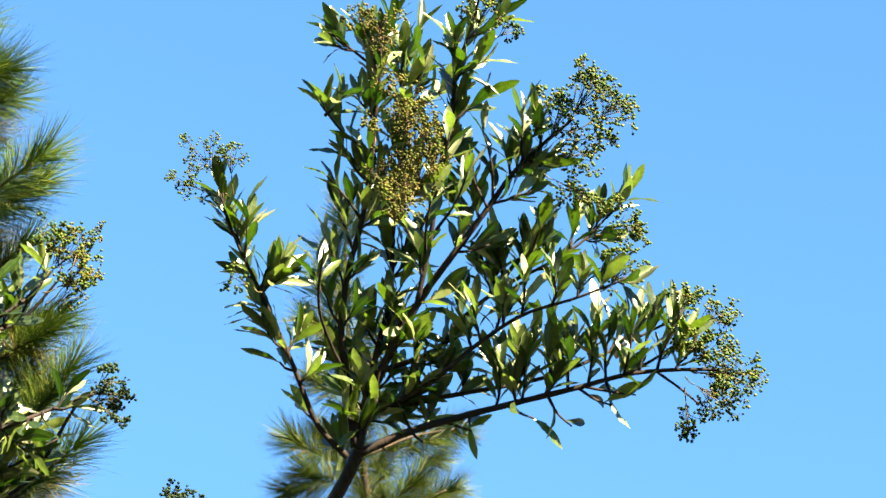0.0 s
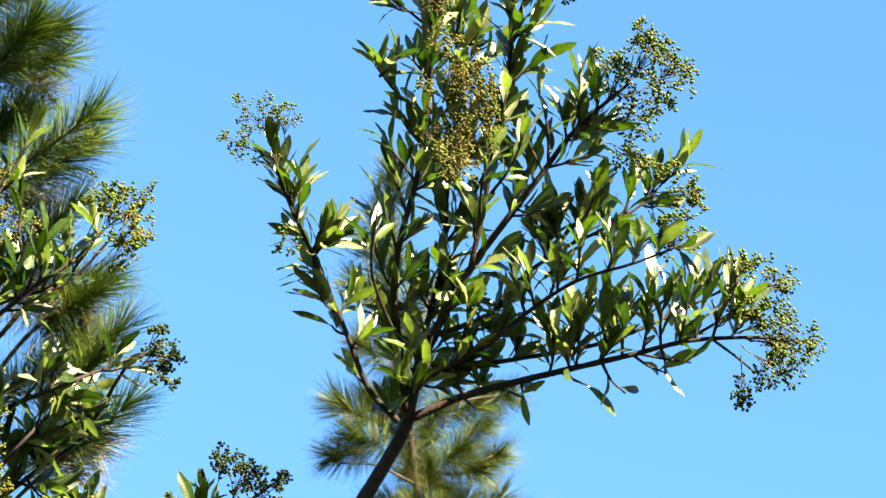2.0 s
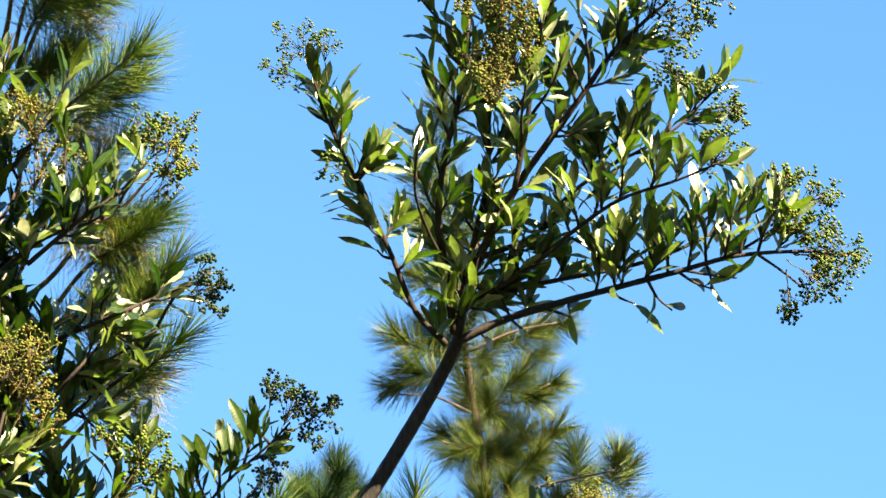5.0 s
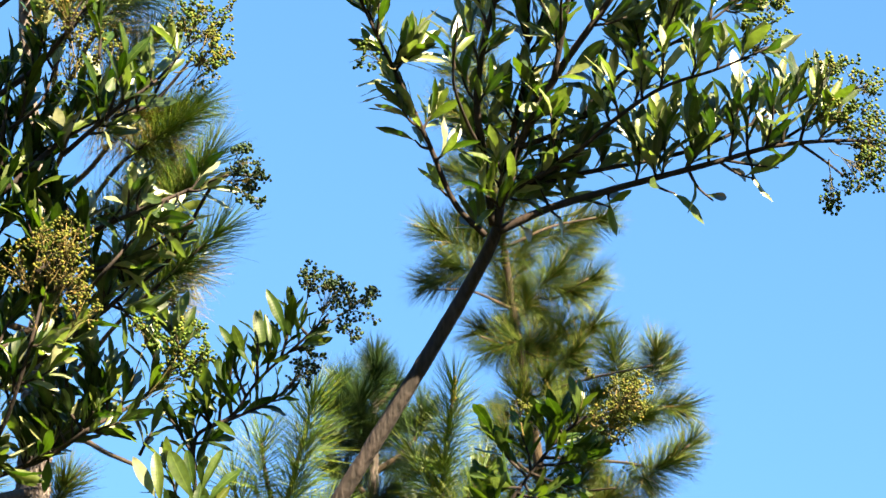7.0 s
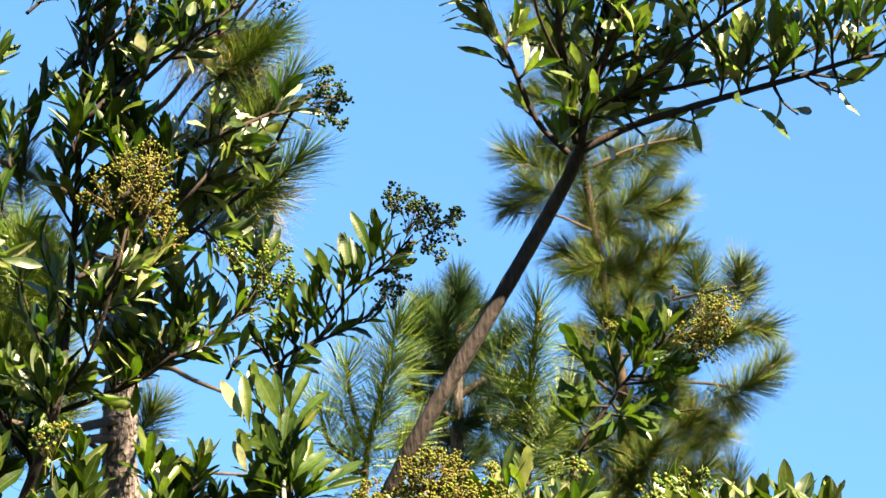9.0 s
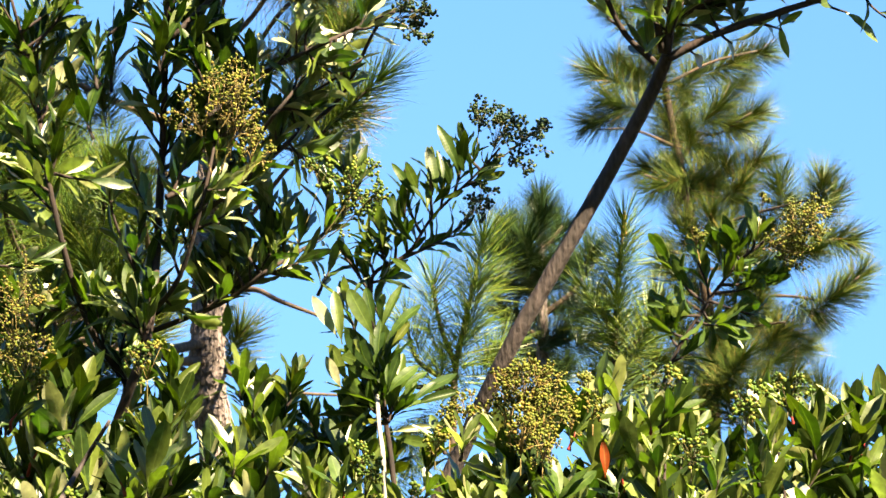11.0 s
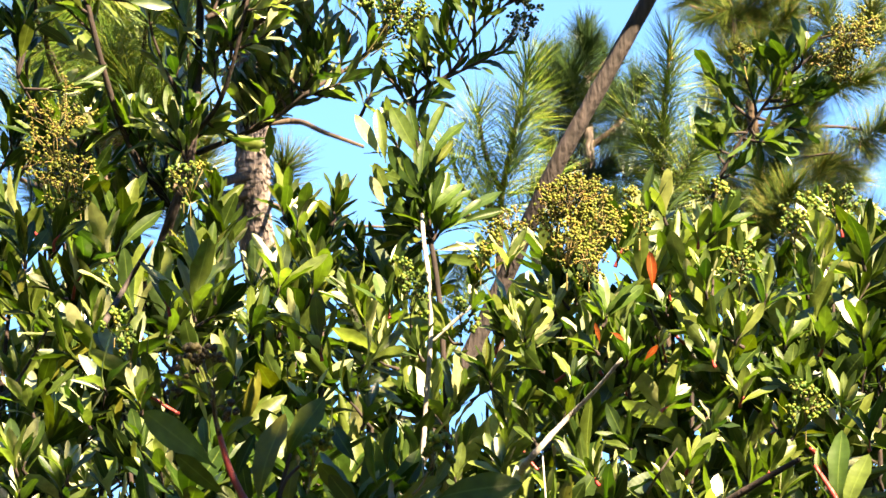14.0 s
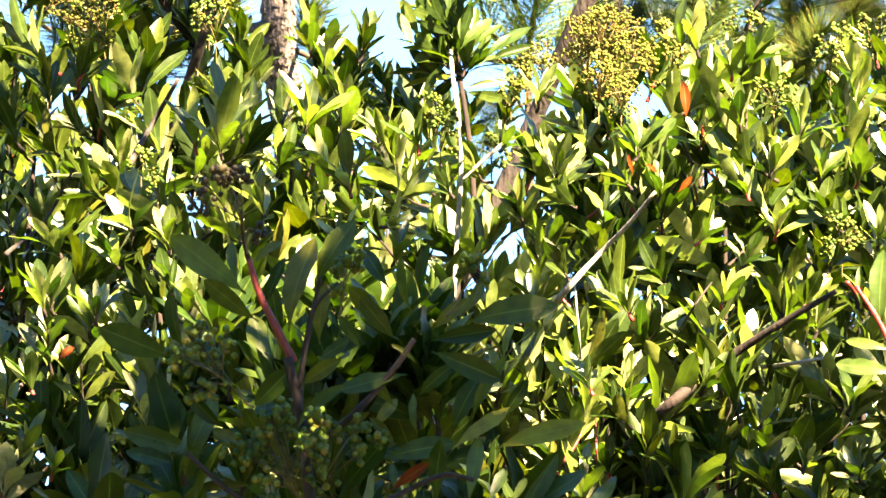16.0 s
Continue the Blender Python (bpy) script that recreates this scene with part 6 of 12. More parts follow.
shoot(crown, (-0.030, 4.532, 3.469), (-0.098, 4.491, 3.565), 9, 0.082, SLIM, spread=0.85, bare=0.00, up=0.6, twist=0.8, reach=0.55, sunny=0.8)
shoot(crown, (-0.018, 4.580, 3.239), (-0.011, 4.550, 3.313), 8, 0.082, SLIM, spread=0.85, bare=0.00, up=0.6, twist=0.8, reach=0.55, sunny=0.8)
shoot(crown, (-0.035, 4.561, 3.352), (0.050, 4.508, 3.435), 9, 0.082, SLIM, spread=0.85, bare=0.02, up=0.6, twist=0.8, reach=0.55, sunny=0.8)
shoot(crown, (0.223, 4.649, 3.177), (0.274, 4.634, 3.311), 9, 0.082, SLIM, spread=0.85, bare=0.19, up=0.6, twist=0.8, reach=0.55, sunny=0.8)
shoot(crown, (-0.018, 4.480, 3.664), (0.034, 4.399, 3.731), 9, 0.082, SLIM, spread=0.85, bare=0.06, up=0.6, twist=0.8, reach=0.55, sunny=0.8)
shoot(crown, (0.266, 4.590, 3.130), (0.324, 4.550, 3.184), 9, 0.082, SLIM, spread=0.85, bare=0.00, up=0.6, twist=0.8, reach=0.55, sunny=0.8)
shoot(crown, (0.090, 4.527, 3.404), (0.110, 4.493, 3.493), 9, 0.082, SLIM, spread=0.85, bare=0.00, up=0.6, twist=0.8, reach=0.55, sunny=0.8)
shoot(crown, (-0.030, 4.532, 3.469), (-0.024, 4.524, 3.579), 8, 0.082, SLIM, spread=0.85, bare=0.00, up=0.6, twist=0.8, reach=0.55, sunny=0.8)
shoot(crown, (0.211, 4.469, 3.561), (0.204, 4.489, 3.642), 9, 0.082, SLIM, spread=0.85, bare=0.00, up=0.6, twist=0.8, reach=0.55, sunny=0.8)
shoot(crown, (-0.036, 4.589, 3.206), (-0.043, 4.561, 3.295), 9, 0.082, SLIM, spread=0.85, bare=0.00, up=0.6, twist=0.8, reach=0.55, sunny=0.8)
shoot(crown, (0.414, 4.564, 3.164), (0.441, 4.553, 3.184), 9, 0.082, SLIM, spread=0.85, bare=0.00, up=0.6, twist=0.8, reach=0.55, sunny=0.8)
shoot(crown, (0.175, 4.595, 3.347), (0.145, 4.603, 3.464), 8, 0.082, SLIM, spread=0.85, bare=0.00, up=0.6, twist=0.8, reach=0.55, sunny=0.8)
shoot(crown, (-0.092, 4.453, 3.449), (-0.066, 4.408, 3.534), 8, 0.082, SLIM, spread=0.85, bare=0.00, up=0.6, twist=0.8, reach=0.55, sunny=0.8)
shoot(crown, (-0.168, 4.389, 3.263), (-0.176, 4.369, 3.358), 8, 0.082, SLIM, spread=0.85, bare=0.00, up=0.6, twist=0.8, reach=0.55, sunny=0.8)
shoot(crown, (0.216, 4.597, 3.119), (0.199, 4.530, 3.171), 8, 0.082, SLIM, spread=0.85, bare=0.00, up=0.6, twist=0.8, reach=0.55, sunny=0.8)
shoot(crown, (0.011, 4.624, 3.064), (-0.024, 4.628, 3.189), 8, 0.082, SLIM, spread=0.85, bare=0.02, up=0.6, twist=0.8, reach=0.55, sunny=0.8)
shoot(crown, (0.159, 4.596, 3.334), (0.208, 4.563, 3.464), 9, 0.082, SLIM, spread=0.85, bare=0.04, up=0.6, twist=0.8, reach=0.55, sunny=0.8)
shoot(crown, (0.076, 4.384, 3.619), (0.115, 4.313, 3.702), 8, 0.082, SLIM, spread=0.85, bare=0.00, up=0.6, twist=0.8, reach=0.55, sunny=0.8)
shoot(crown, (0.238, 4.650, 3.181), (0.198, 4.630, 3.246), 8, 0.082, SLIM, spread=0.85, bare=0.00, up=0.6, twist=0.8, reach=0.55, sunny=0.8)
shoot(crown, (0.043, 4.620, 3.073), (0.037, 4.657, 3.118), 8, 0.082, SLIM, spread=0.85, bare=0.00, up=0.6, twist=0.8, reach=0.55, sunny=0.8)
shoot(crown, (-0.083, 4.428, 3.498), (-0.044, 4.426, 3.601), 8, 0.082, SLIM, spread=0.85, bare=0.00, up=0.6, twist=0.8, reach=0.55, sunny=0.8)
shoot(crown, (0.028, 4.582, 3.141), (0.006, 4.499, 3.260), 8, 0.082, SLIM, spread=0.85, bare=0.02, up=0.6, twist=0.8, reach=0.55, sunny=0.8)
shoot(crown, (0.186, 4.500, 3.240), (0.181, 4.461, 3.321), 8, 0.082, SLIM, spread=0.85, bare=0.00, up=0.6, twist=0.8, reach=0.55, sunny=0.8)
shoot(crown, (-0.024, 4.462, 3.726), (0.038, 4.465, 3.799), 9, 0.082, SLIM, spread=0.85, bare=0.00, up=0.6, twist=0.8, reach=0.55, sunny=0.8)
shoot(crown, (0.067, 4.405, 3.584), (0.113, 4.408, 3.696), 8, 0.082, SLIM, spread=0.85, bare=0.00, up=0.6, twist=0.8, reach=0.55, sunny=0.8)
shoot(crown, (0.143, 4.521, 3.216), (0.113, 4.485, 3.326), 9, 0.082, SLIM, spread=0.85, bare=0.14, up=0.6, twist=0.8, reach=0.55, sunny=0.8)
shoot(crown, (-0.045, 4.577, 3.285), (0.008, 4.501, 3.364), 9, 0.082, SLIM, spread=0.85, bare=0.00, up=0.6, twist=0.8, reach=0.55, sunny=0.8)
shoot(crown, (-0.097, 4.465, 3.425), (-0.021, 4.401, 3.478), 9, 0.082, SLIM, spread=0.85, bare=0.00, up=0.6, twist=0.8, reach=0.55, sunny=0.8)
shoot(crown, (0.231, 4.594, 3.383), (0.276, 4.495, 3.504), 8, 0.082, SLIM, spread=0.85, bare=0.22, up=0.6, twist=0.8, reach=0.55, sunny=0.8)
shoot(crown, (-0.034, 4.556, 3.372), (0.017, 4.506, 3.466), 8, 0.082, SLIM, spread=0.85, bare=0.00, up=0.6, twist=0.8, reach=0.55, sunny=0.8)
shoot(crown, (-0.017, 4.498, 3.602), (-0.056, 4.437, 3.668), 8, 0.082, SLIM, spread=0.85, bare=0.00, up=0.6, twist=0.8, reach=0.55, sunny=0.8)
shoot(crown, (-0.083, 4.428, 3.498), (-0.085, 4.410, 3.588), 9, 0.082, SLIM, spread=0.85, bare=0.00, up=0.6, twist=0.8, reach=0.55, sunny=0.8)
shoot(crown, (0.020, 4.300, 3.360), (0.085, 4.120, 3.540), 11, 0.075, SLIM, sunny=0.8)
shoot(crown, (0.030, 4.280, 3.300), (0.050, 4.100, 3.430), 10, 0.075, SLIM, sunny=0.8)
shoot(crown, (0.050, 4.270, 3.350), (0.130, 4.140, 3.470), 10, 0.075, SLIM, sunny=0.8)
berries(crown, (-0.344, 4.316, 3.428), (-0.393, 4.284, 3.497), 0.045, 140, 0.0026)
berries(crown, (-0.330, 4.277, 3.412), (-0.340, 4.249, 3.478), 0.036, 88, 0.0026)
berries(crown, (-0.356, 4.329, 3.433), (-0.418, 4.316, 3.449), 0.038, 101, 0.0026)
berries(crown, (-0.275, 4.365, 3.254), (-0.316, 4.355, 3.272), 0.030, 46)
berries(crown, (-0.020, 4.247, 3.487), (-0.004, 4.079, 3.499), 0.054, 213, 0.0028, BERRY_GOLD)
berries(crown, (-0.019, 4.268, 3.462), (0.010, 4.103, 3.466), 0.049, 177, 0.0028, BERRY_GOLD)
berries(crown, (-0.028, 4.308, 3.375), (-0.032, 4.138, 3.395), 0.059, 256, 0.0028, BERRY_GOLD)
berries(crown, (-0.017, 4.277, 3.374), (0.022, 4.109, 3.391), 0.054, 212, 0.0028, BERRY_GOLD)
berries(crown, (-0.021, 4.235, 3.312), (-0.013, 4.069, 3.330), 0.048, 170, 0.0028, BERRY_GOLD)
berries(crown, (-0.061, 4.214, 3.657), (-0.060, 4.046, 3.658), 0.045, 145, 0.0028, BERRY_GOLD)
berries(crown, (-0.022, 4.265, 3.576), (-0.033, 4.096, 3.579), 0.038, 103, 0.0028, BERRY_GOLD)
berries(crown, (-0.056, 4.248, 3.464), (-0.066, 4.084, 3.467), 0.034, 85, 0.0028, BERRY_GOLD)
berries(crown, (-0.071, 4.175, 3.662), (-0.101, 4.008, 3.661), 0.030, 63, 0.0028, BERRY_GOLD)
berries(crown, (0.116, 4.300, 3.749), (0.131, 4.273, 3.803), 0.041, 141)
berries(crown, (0.135, 4.395, 3.783), (0.184, 4.376, 3.818), 0.029, 72)
berries(crown, (0.282, 4.428, 3.613), (0.344, 4.391, 3.688), 0.054, 245)
berries(crown, (0.299, 4.357, 3.588), (0.387, 4.332, 3.630), 0.047, 186)
berries(crown, (0.261, 4.458, 3.601), (0.293, 4.434, 3.652), 0.050, 210)
berries(crown, (0.263, 4.489, 3.596), (0.332, 4.486, 3.594), 0.044, 163)
berries(crown, (0.259, 4.408, 3.526), (0.314, 4.416, 3.498), 0.041, 142)
berries(crown, (0.256, 4.473, 3.638), (0.271, 4.441, 3.709), 0.031, 83)
berries(crown, (0.311, 4.372, 3.655), (0.326, 4.344, 3.715), 0.026, 55)
berries(crown, (0.299, 4.355, 3.576), (0.369, 4.348, 3.580), 0.032, 89)
berries(crown, (0.364, 4.501, 3.436), (0.424, 4.488, 3.458), 0.041, 145)
berries(crown, (0.359, 4.445, 3.414), (0.385, 4.424, 3.462), 0.029, 69)
berries(crown, (0.386, 4.500, 3.442), (0.452, 4.495, 3.441), 0.026, 56)
berries(crown, (0.375, 4.520, 3.325), (0.424, 4.502, 3.361), 0.041, 144)
berries(crown, (0.370, 4.445, 3.309), (0.390, 4.426, 3.355), 0.025, 54)
berries(crown, (0.507, 4.529, 3.238), (0.538, 4.501, 3.307), 0.033, 86)
berries(crown, (0.518, 4.580, 3.244), (0.599, 4.555, 3.290), 0.044, 152)
berries(crown, (0.496, 4.536, 3.194), (0.545, 4.519, 3.229), 0.043, 149)
berries(crown, (0.552, 4.547, 3.175), (0.644, 4.537, 3.168), 0.051, 212)
berries(crown, (0.536, 4.595, 3.202), (0.595, 4.581, 3.220), 0.047, 175)
berries(crown, (0.540, 4.537, 3.160), (0.594, 4.544, 3.118), 0.046, 170)
berries(crown, (0.541, 4.551, 3.142), (0.547, 4.568, 3.084), 0.037, 109)
berries(crown, (0.553, 4.553, 3.177), (0.607, 4.550, 3.166), 0.041, 136)
finish(crown)

# ---- tall shrub in front of the pine trunk ----

tall = thing("berry_shrub", (-1.230, 4.661, 0.000), "tall upright shrub with dark stems, narrow leaves and berry heads", "shrub", "berry shrubs")
limb(tall, "branch", [(-1.190, 4.585, 2.173), (-1.089, 4.478, 2.366), (-1.046, 4.450, 2.476), (-1.037, 4.491, 2.796), (-1.014, 4.404, 2.990), (-0.990, 4.318, 3.135)], 0.011, 0.0044)
limb(tall, "branch", [(-1.074, 4.572, 2.500), (-0.929, 4.590, 2.562), (-0.845, 4.540, 2.604), (-0.761, 4.611, 2.680), (-0.670, 4.581, 2.758)], 0.006, 0.0024000000000000002)
limb(tall, "branch", [(-1.065, 4.545, 2.527), (-0.994, 4.472, 2.585), (-0.926, 4.397, 2.763), (-0.924, 4.470, 2.907)], 0.0055, 0.0022)
limb(tall, "branch", [(-1.025, 4.520, 2.672), (-0.886, 4.465, 2.752), (-0.773, 4.479, 2.855), (-0.700, 4.487, 2.920), (-0.604, 4.407, 3.051), (-0.555, 4.478, 3.083)], 0.006, 0.0024000000000000002)
limb(tall, "branch", [(-1.097, 4.533, 2.386), (-1.168, 4.462, 2.513), (-1.214, 4.349, 2.744), (-1.249, 4.365, 2.921), (-1.272, 4.271, 3.066)], 0.007, 0.0028000000000000004)
limb(tall, "branch", [(-1.031, 4.486, 2.795), (-0.825, 4.412, 2.876), (-0.737, 4.450, 2.927), (-0.647, 4.416, 2.974)], 0.005, 0.002)
limb(tall, "branch", [(-1.260, 4.459, 2.419), (-1.305, 4.456, 2.515), (-1.340, 4.345, 2.609)], 0.005, 0.002)
limb(tall, "branch", [(-0.920, 4.343, 2.853), (-0.853, 4.405, 2.936), (-0.744, 4.366, 2.976), (-0.650, 4.414, 3.036), (-0.580, 4.364, 3.046)], 0.006, 0.0024000000000000002)
limb(tall, "branch", [(-0.981, 4.296, 2.988), (-0.856, 4.351, 3.132), (-0.738, 4.415, 3.203), (-0.658, 4.389, 3.286)], 0.006, 0.0024000000000000002)
limb(tall, "branch", [(-1.005, 4.300, 3.174), (-0.931, 4.279, 3.222), (-0.860, 4.216, 3.276), (-0.816, 4.229, 3.358)], 0.006, 0.0024000000000000002)
limb(tall, "branch", [(-1.006, 4.402, 2.719), (-0.907, 4.509, 2.801), (-0.792, 4.373, 2.873), (-0.722, 4.484, 3.015)], 0.006, 0.0024000000000000002)
limb(tall, "branch", [(-1.079, 4.481, 2.600), (-1.115, 4.441, 2.699), (-1.116, 4.398, 2.753)], 0.003, 0.002)
limb(tall, "branch", [(-1.032, 4.391, 3.117), (-0.915, 4.271, 3.153), (-0.896, 4.305, 3.254)], 0.004, 0.002)
limb(tall, "branch", [(-0.876, 4.309, 3.066), (-0.770, 4.253, 3.137), (-0.711, 4.251, 3.181), (-0.679, 4.354, 3.275)], 0.005, 0.002)
limb(tall, "branch", [(-1.019, 4.284, 3.335), (-0.940, 4.264, 3.406), (-0.924, 4.256, 3.504)], 0.005, 0.002)
limb(tall, "branch", [(-1.001, 4.310, 2.928), (-0.962, 4.388, 3.039), (-0.943, 4.366, 3.143)], 0.005, 0.002)
shoot(tall, (-0.856, 4.351, 3.132), (-0.858, 4.306, 3.244), 5, 0.074, spread=0.75, bare=0.00, up=0.4, twist=0.8, reach=0.55, sunny=0.7)
shoot(tall, (-0.759, 4.403, 3.190), (-0.717, 4.349, 3.304), 4, 0.074, spread=0.75, bare=0.00, up=0.4, twist=0.8, reach=0.55, sunny=0.7)
shoot(tall, (-0.738, 4.415, 3.203), (-0.665, 4.353, 3.307), 4, 0.074, spread=0.75, bare=0.00, up=0.4, twist=0.8, reach=0.55, sunny=0.7)
shoot(tall, (-0.813, 4.374, 3.158), (-0.824, 4.314, 3.246), 4, 0.074, spread=0.75, bare=0.00, up=0.4, twist=0.8, reach=0.55, sunny=0.7)
shoot(tall, (-0.901, 4.296, 3.226), (-0.930, 4.240, 3.317), 9, 0.083, spread=0.75, bare=0.00, up=0.4, twist=0.8, reach=0.55, sunny=0.7)
shoot(tall, (-0.860, 4.216, 3.276), (-0.809, 4.209, 3.383), 4, 0.074, spread=0.75, bare=0.00, up=0.4, twist=0.8, reach=0.55, sunny=0.7)
shoot(tall, (-0.866, 4.222, 3.271), (-0.883, 4.195, 3.377), 9, 0.083, spread=0.75, bare=0.00, up=0.4, twist=0.8, reach=0.55, sunny=0.7)
shoot(tall, (-0.931, 4.279, 3.222), (-0.946, 4.275, 3.309), 9, 0.083, spread=0.75, bare=0.00, up=0.4, twist=0.8, reach=0.55, sunny=0.7)
shoot(tall, (-0.968, 4.326, 3.137), (-0.936, 4.306, 3.221), 9, 0.083, spread=0.75, bare=0.00, up=0.4, twist=0.8, reach=0.55, sunny=0.7)
shoot(tall, (-0.876, 4.309, 3.066), (-0.881, 4.271, 3.120), 9, 0.083, spread=0.75, bare=0.00, up=0.4, twist=0.8, reach=0.55, sunny=0.7)
shoot(tall, (-0.890, 4.336, 3.093), (-0.835, 4.285, 3.170), 4, 0.074, spread=0.75, bare=0.00, up=0.4, twist=0.8, reach=0.55, sunny=0.7)
shoot(tall, (-0.803, 4.387, 2.954), (-0.739, 4.345, 3.027), 5, 0.074, spread=0.75, bare=0.00, up=0.4, twist=0.8, reach=0.55, sunny=0.7)
shoot(tall, (-0.744, 4.366, 2.976), (-0.730, 4.344, 3.058), 4, 0.074, spread=0.75, bare=0.00, up=0.4, twist=0.8, reach=0.55, sunny=0.7)
shoot(tall, (-0.722, 4.484, 3.015), (-0.660, 4.530, 3.018), 5, 0.074, spread=0.75, bare=0.00, up=0.4, twist=0.8, reach=0.55, sunny=0.7)
shoot(tall, (-0.744, 4.366, 2.976), (-0.661, 4.387, 2.909), 9, 0.083, spread=0.75, bare=0.00, up=0.4, twist=0.8, reach=0.55, sunny=0.7)
shoot(tall, (-0.825, 4.412, 2.876), (-0.738, 4.429, 2.894), 2, 0.083, spread=0.75, bare=0.00, up=0.4, twist=0.8, reach=0.55, sunny=0.7)
shoot(tall, (-0.843, 4.401, 2.940), (-0.862, 4.416, 3.027), 12, 0.083, spread=0.75, bare=0.00, up=0.4, twist=0.8, reach=0.55, sunny=0.7)
shoot(tall, (-0.902, 4.360, 2.876), (-0.927, 4.288, 2.976), 12, 0.083, spread=0.75, bare=0.00, up=0.4, twist=0.8, reach=0.55, sunny=0.7)
shoot(tall, (-0.902, 4.360, 2.876), (-0.891, 4.348, 3.026), 12, 0.083, spread=0.75, bare=0.20, up=0.4, twist=0.8, reach=0.55, sunny=0.7)
shoot(tall, (-0.801, 4.422, 2.890), (-0.729, 4.462, 2.886), 9, 0.083, spread=0.75, bare=0.00, up=0.4, twist=0.8, reach=0.55, sunny=0.7)
shoot(tall, (-0.650, 4.414, 3.036), (-0.619, 4.406, 3.091), 4, 0.074, spread=0.75, bare=0.00, up=0.4, twist=0.8, reach=0.55, sunny=0.7)
shoot(tall, (-0.693, 4.392, 3.009), (-0.679, 4.425, 2.942), 5, 0.083, spread=0.75, bare=0.00, up=0.4, twist=0.8, reach=0.55, sunny=0.7)
shoot(tall, (-0.814, 4.474, 2.818), (-0.831, 4.407, 2.914), 9, 0.083, spread=0.75, bare=0.09, up=0.4, twist=0.8, reach=0.55, sunny=0.7)
shoot(tall, (-0.919, 4.446, 2.839), (-0.876, 4.472, 2.922), 12, 0.083, spread=0.75, bare=0.00, up=0.4, twist=0.8, reach=0.55, sunny=0.7)
shoot(tall, (-0.897, 4.497, 2.808), (-0.946, 4.418, 2.874), 12, 0.083, spread=0.75, bare=0.00, up=0.4, twist=0.8, reach=0.55, sunny=0.7)
shoot(tall, (-0.781, 4.392, 3.177), (-0.763, 4.401, 3.246), 4, 0.074, spread=0.75, bare=0.00, up=0.4, twist=0.8, reach=0.55, sunny=0.7)
shoot(tall, (-0.809, 4.273, 3.111), (-0.749, 4.282, 3.104), 4, 0.074, spread=0.75, bare=0.00, up=0.4, twist=0.8, reach=0.55, sunny=0.7)
shoot(tall, (-0.943, 4.366, 3.143), (-0.906, 4.402, 3.099), 9, 0.083, spread=0.75, bare=0.00, up=0.4, twist=0.8, reach=0.55, sunny=0.7)
shoot(tall, (-0.925, 4.273, 3.227), (-0.924, 4.245, 3.376), 9, 0.083, spread=0.75, bare=0.16, up=0.4, twist=0.8, reach=0.55, sunny=0.7)
shoot(tall, (-0.969, 4.271, 3.380), (-0.943, 4.219, 3.444), 9, 0.083, spread=0.75, bare=0.00, up=0.4, twist=0.8, reach=0.55, sunny=0.7)
shoot(tall, (-0.940, 4.264, 3.406), (-0.921, 4.197, 3.478), 9, 0.083, spread=0.75, bare=0.00, up=0.4, twist=0.8, reach=0.55, sunny=0.7)
shoot(tall, (-0.844, 4.221, 3.306), (-0.791, 4.212, 3.351), 4, 0.074, spread=0.75, bare=0.00, up=0.4, twist=0.8, reach=0.55, sunny=0.7)
shoot(tall, (-0.871, 4.388, 2.913), (-0.829, 4.421, 3.006), 9, 0.083, spread=0.75, bare=0.00, up=0.4, twist=0.8, reach=0.55, sunny=0.7)
shoot(tall, (-0.969, 4.374, 3.019), (-0.923, 4.386, 3.106), 9, 0.083, spread=0.75, bare=0.00, up=0.4, twist=0.8, reach=0.55, sunny=0.7)
shoot(tall, (-0.711, 4.251, 3.181), (-0.727, 4.260, 3.239), 6, 0.085, spread=0.75, bare=0.00, up=0.4, twist=0.8, reach=0.55, sunny=0.7)
shoot(tall, (-0.679, 4.354, 3.275), (-0.703, 4.355, 3.311), 5, 0.085, spread=0.75, bare=0.00, up=0.4, twist=0.8, reach=0.55, sunny=0.7)
shoot(tall, (-0.770, 4.253, 3.137), (-0.737, 4.211, 3.188), 6, 0.085, spread=0.75, bare=0.00, up=0.4, twist=0.8, reach=0.55, sunny=0.7)
shoot(tall, (-0.735, 4.370, 2.981), (-0.740, 4.381, 3.049), 8, 0.085, spread=0.75, bare=0.00, up=0.4, twist=0.8, reach=0.55, sunny=0.7)
shoot(tall, (-0.701, 4.388, 3.003), (-0.711, 4.371, 2.960), 8, 0.085, spread=0.75, bare=0.00, up=0.4, twist=0.8, reach=0.55, sunny=0.7)
shoot(tall, (-0.764, 4.373, 2.969), (-0.750, 4.311, 3.049), 8, 0.085, spread=0.75, bare=0.20, up=0.4, twist=0.8, reach=0.55, sunny=0.7)
shoot(tall, (-0.676, 4.401, 3.020), (-0.702, 4.422, 2.964), 8, 0.085, spread=0.75, bare=0.00, up=0.4, twist=0.8, reach=0.55, sunny=0.7)
shoot(tall, (-0.773, 4.403, 2.912), (-0.748, 4.396, 2.987), 8, 0.085, spread=0.75, bare=0.00, up=0.4, twist=0.8, reach=0.55, sunny=0.7)
shoot(tall, (-0.781, 4.392, 3.177), (-0.715, 4.344, 3.194), 6, 0.085, spread=0.75, bare=0.00, up=0.4, twist=0.8, reach=0.55, sunny=0.7)
shoot(tall, (-0.753, 4.481, 2.873), (-0.772, 4.444, 2.938), 8, 0.085, spread=0.75, bare=0.00, up=0.4, twist=0.8, reach=0.55, sunny=0.7)
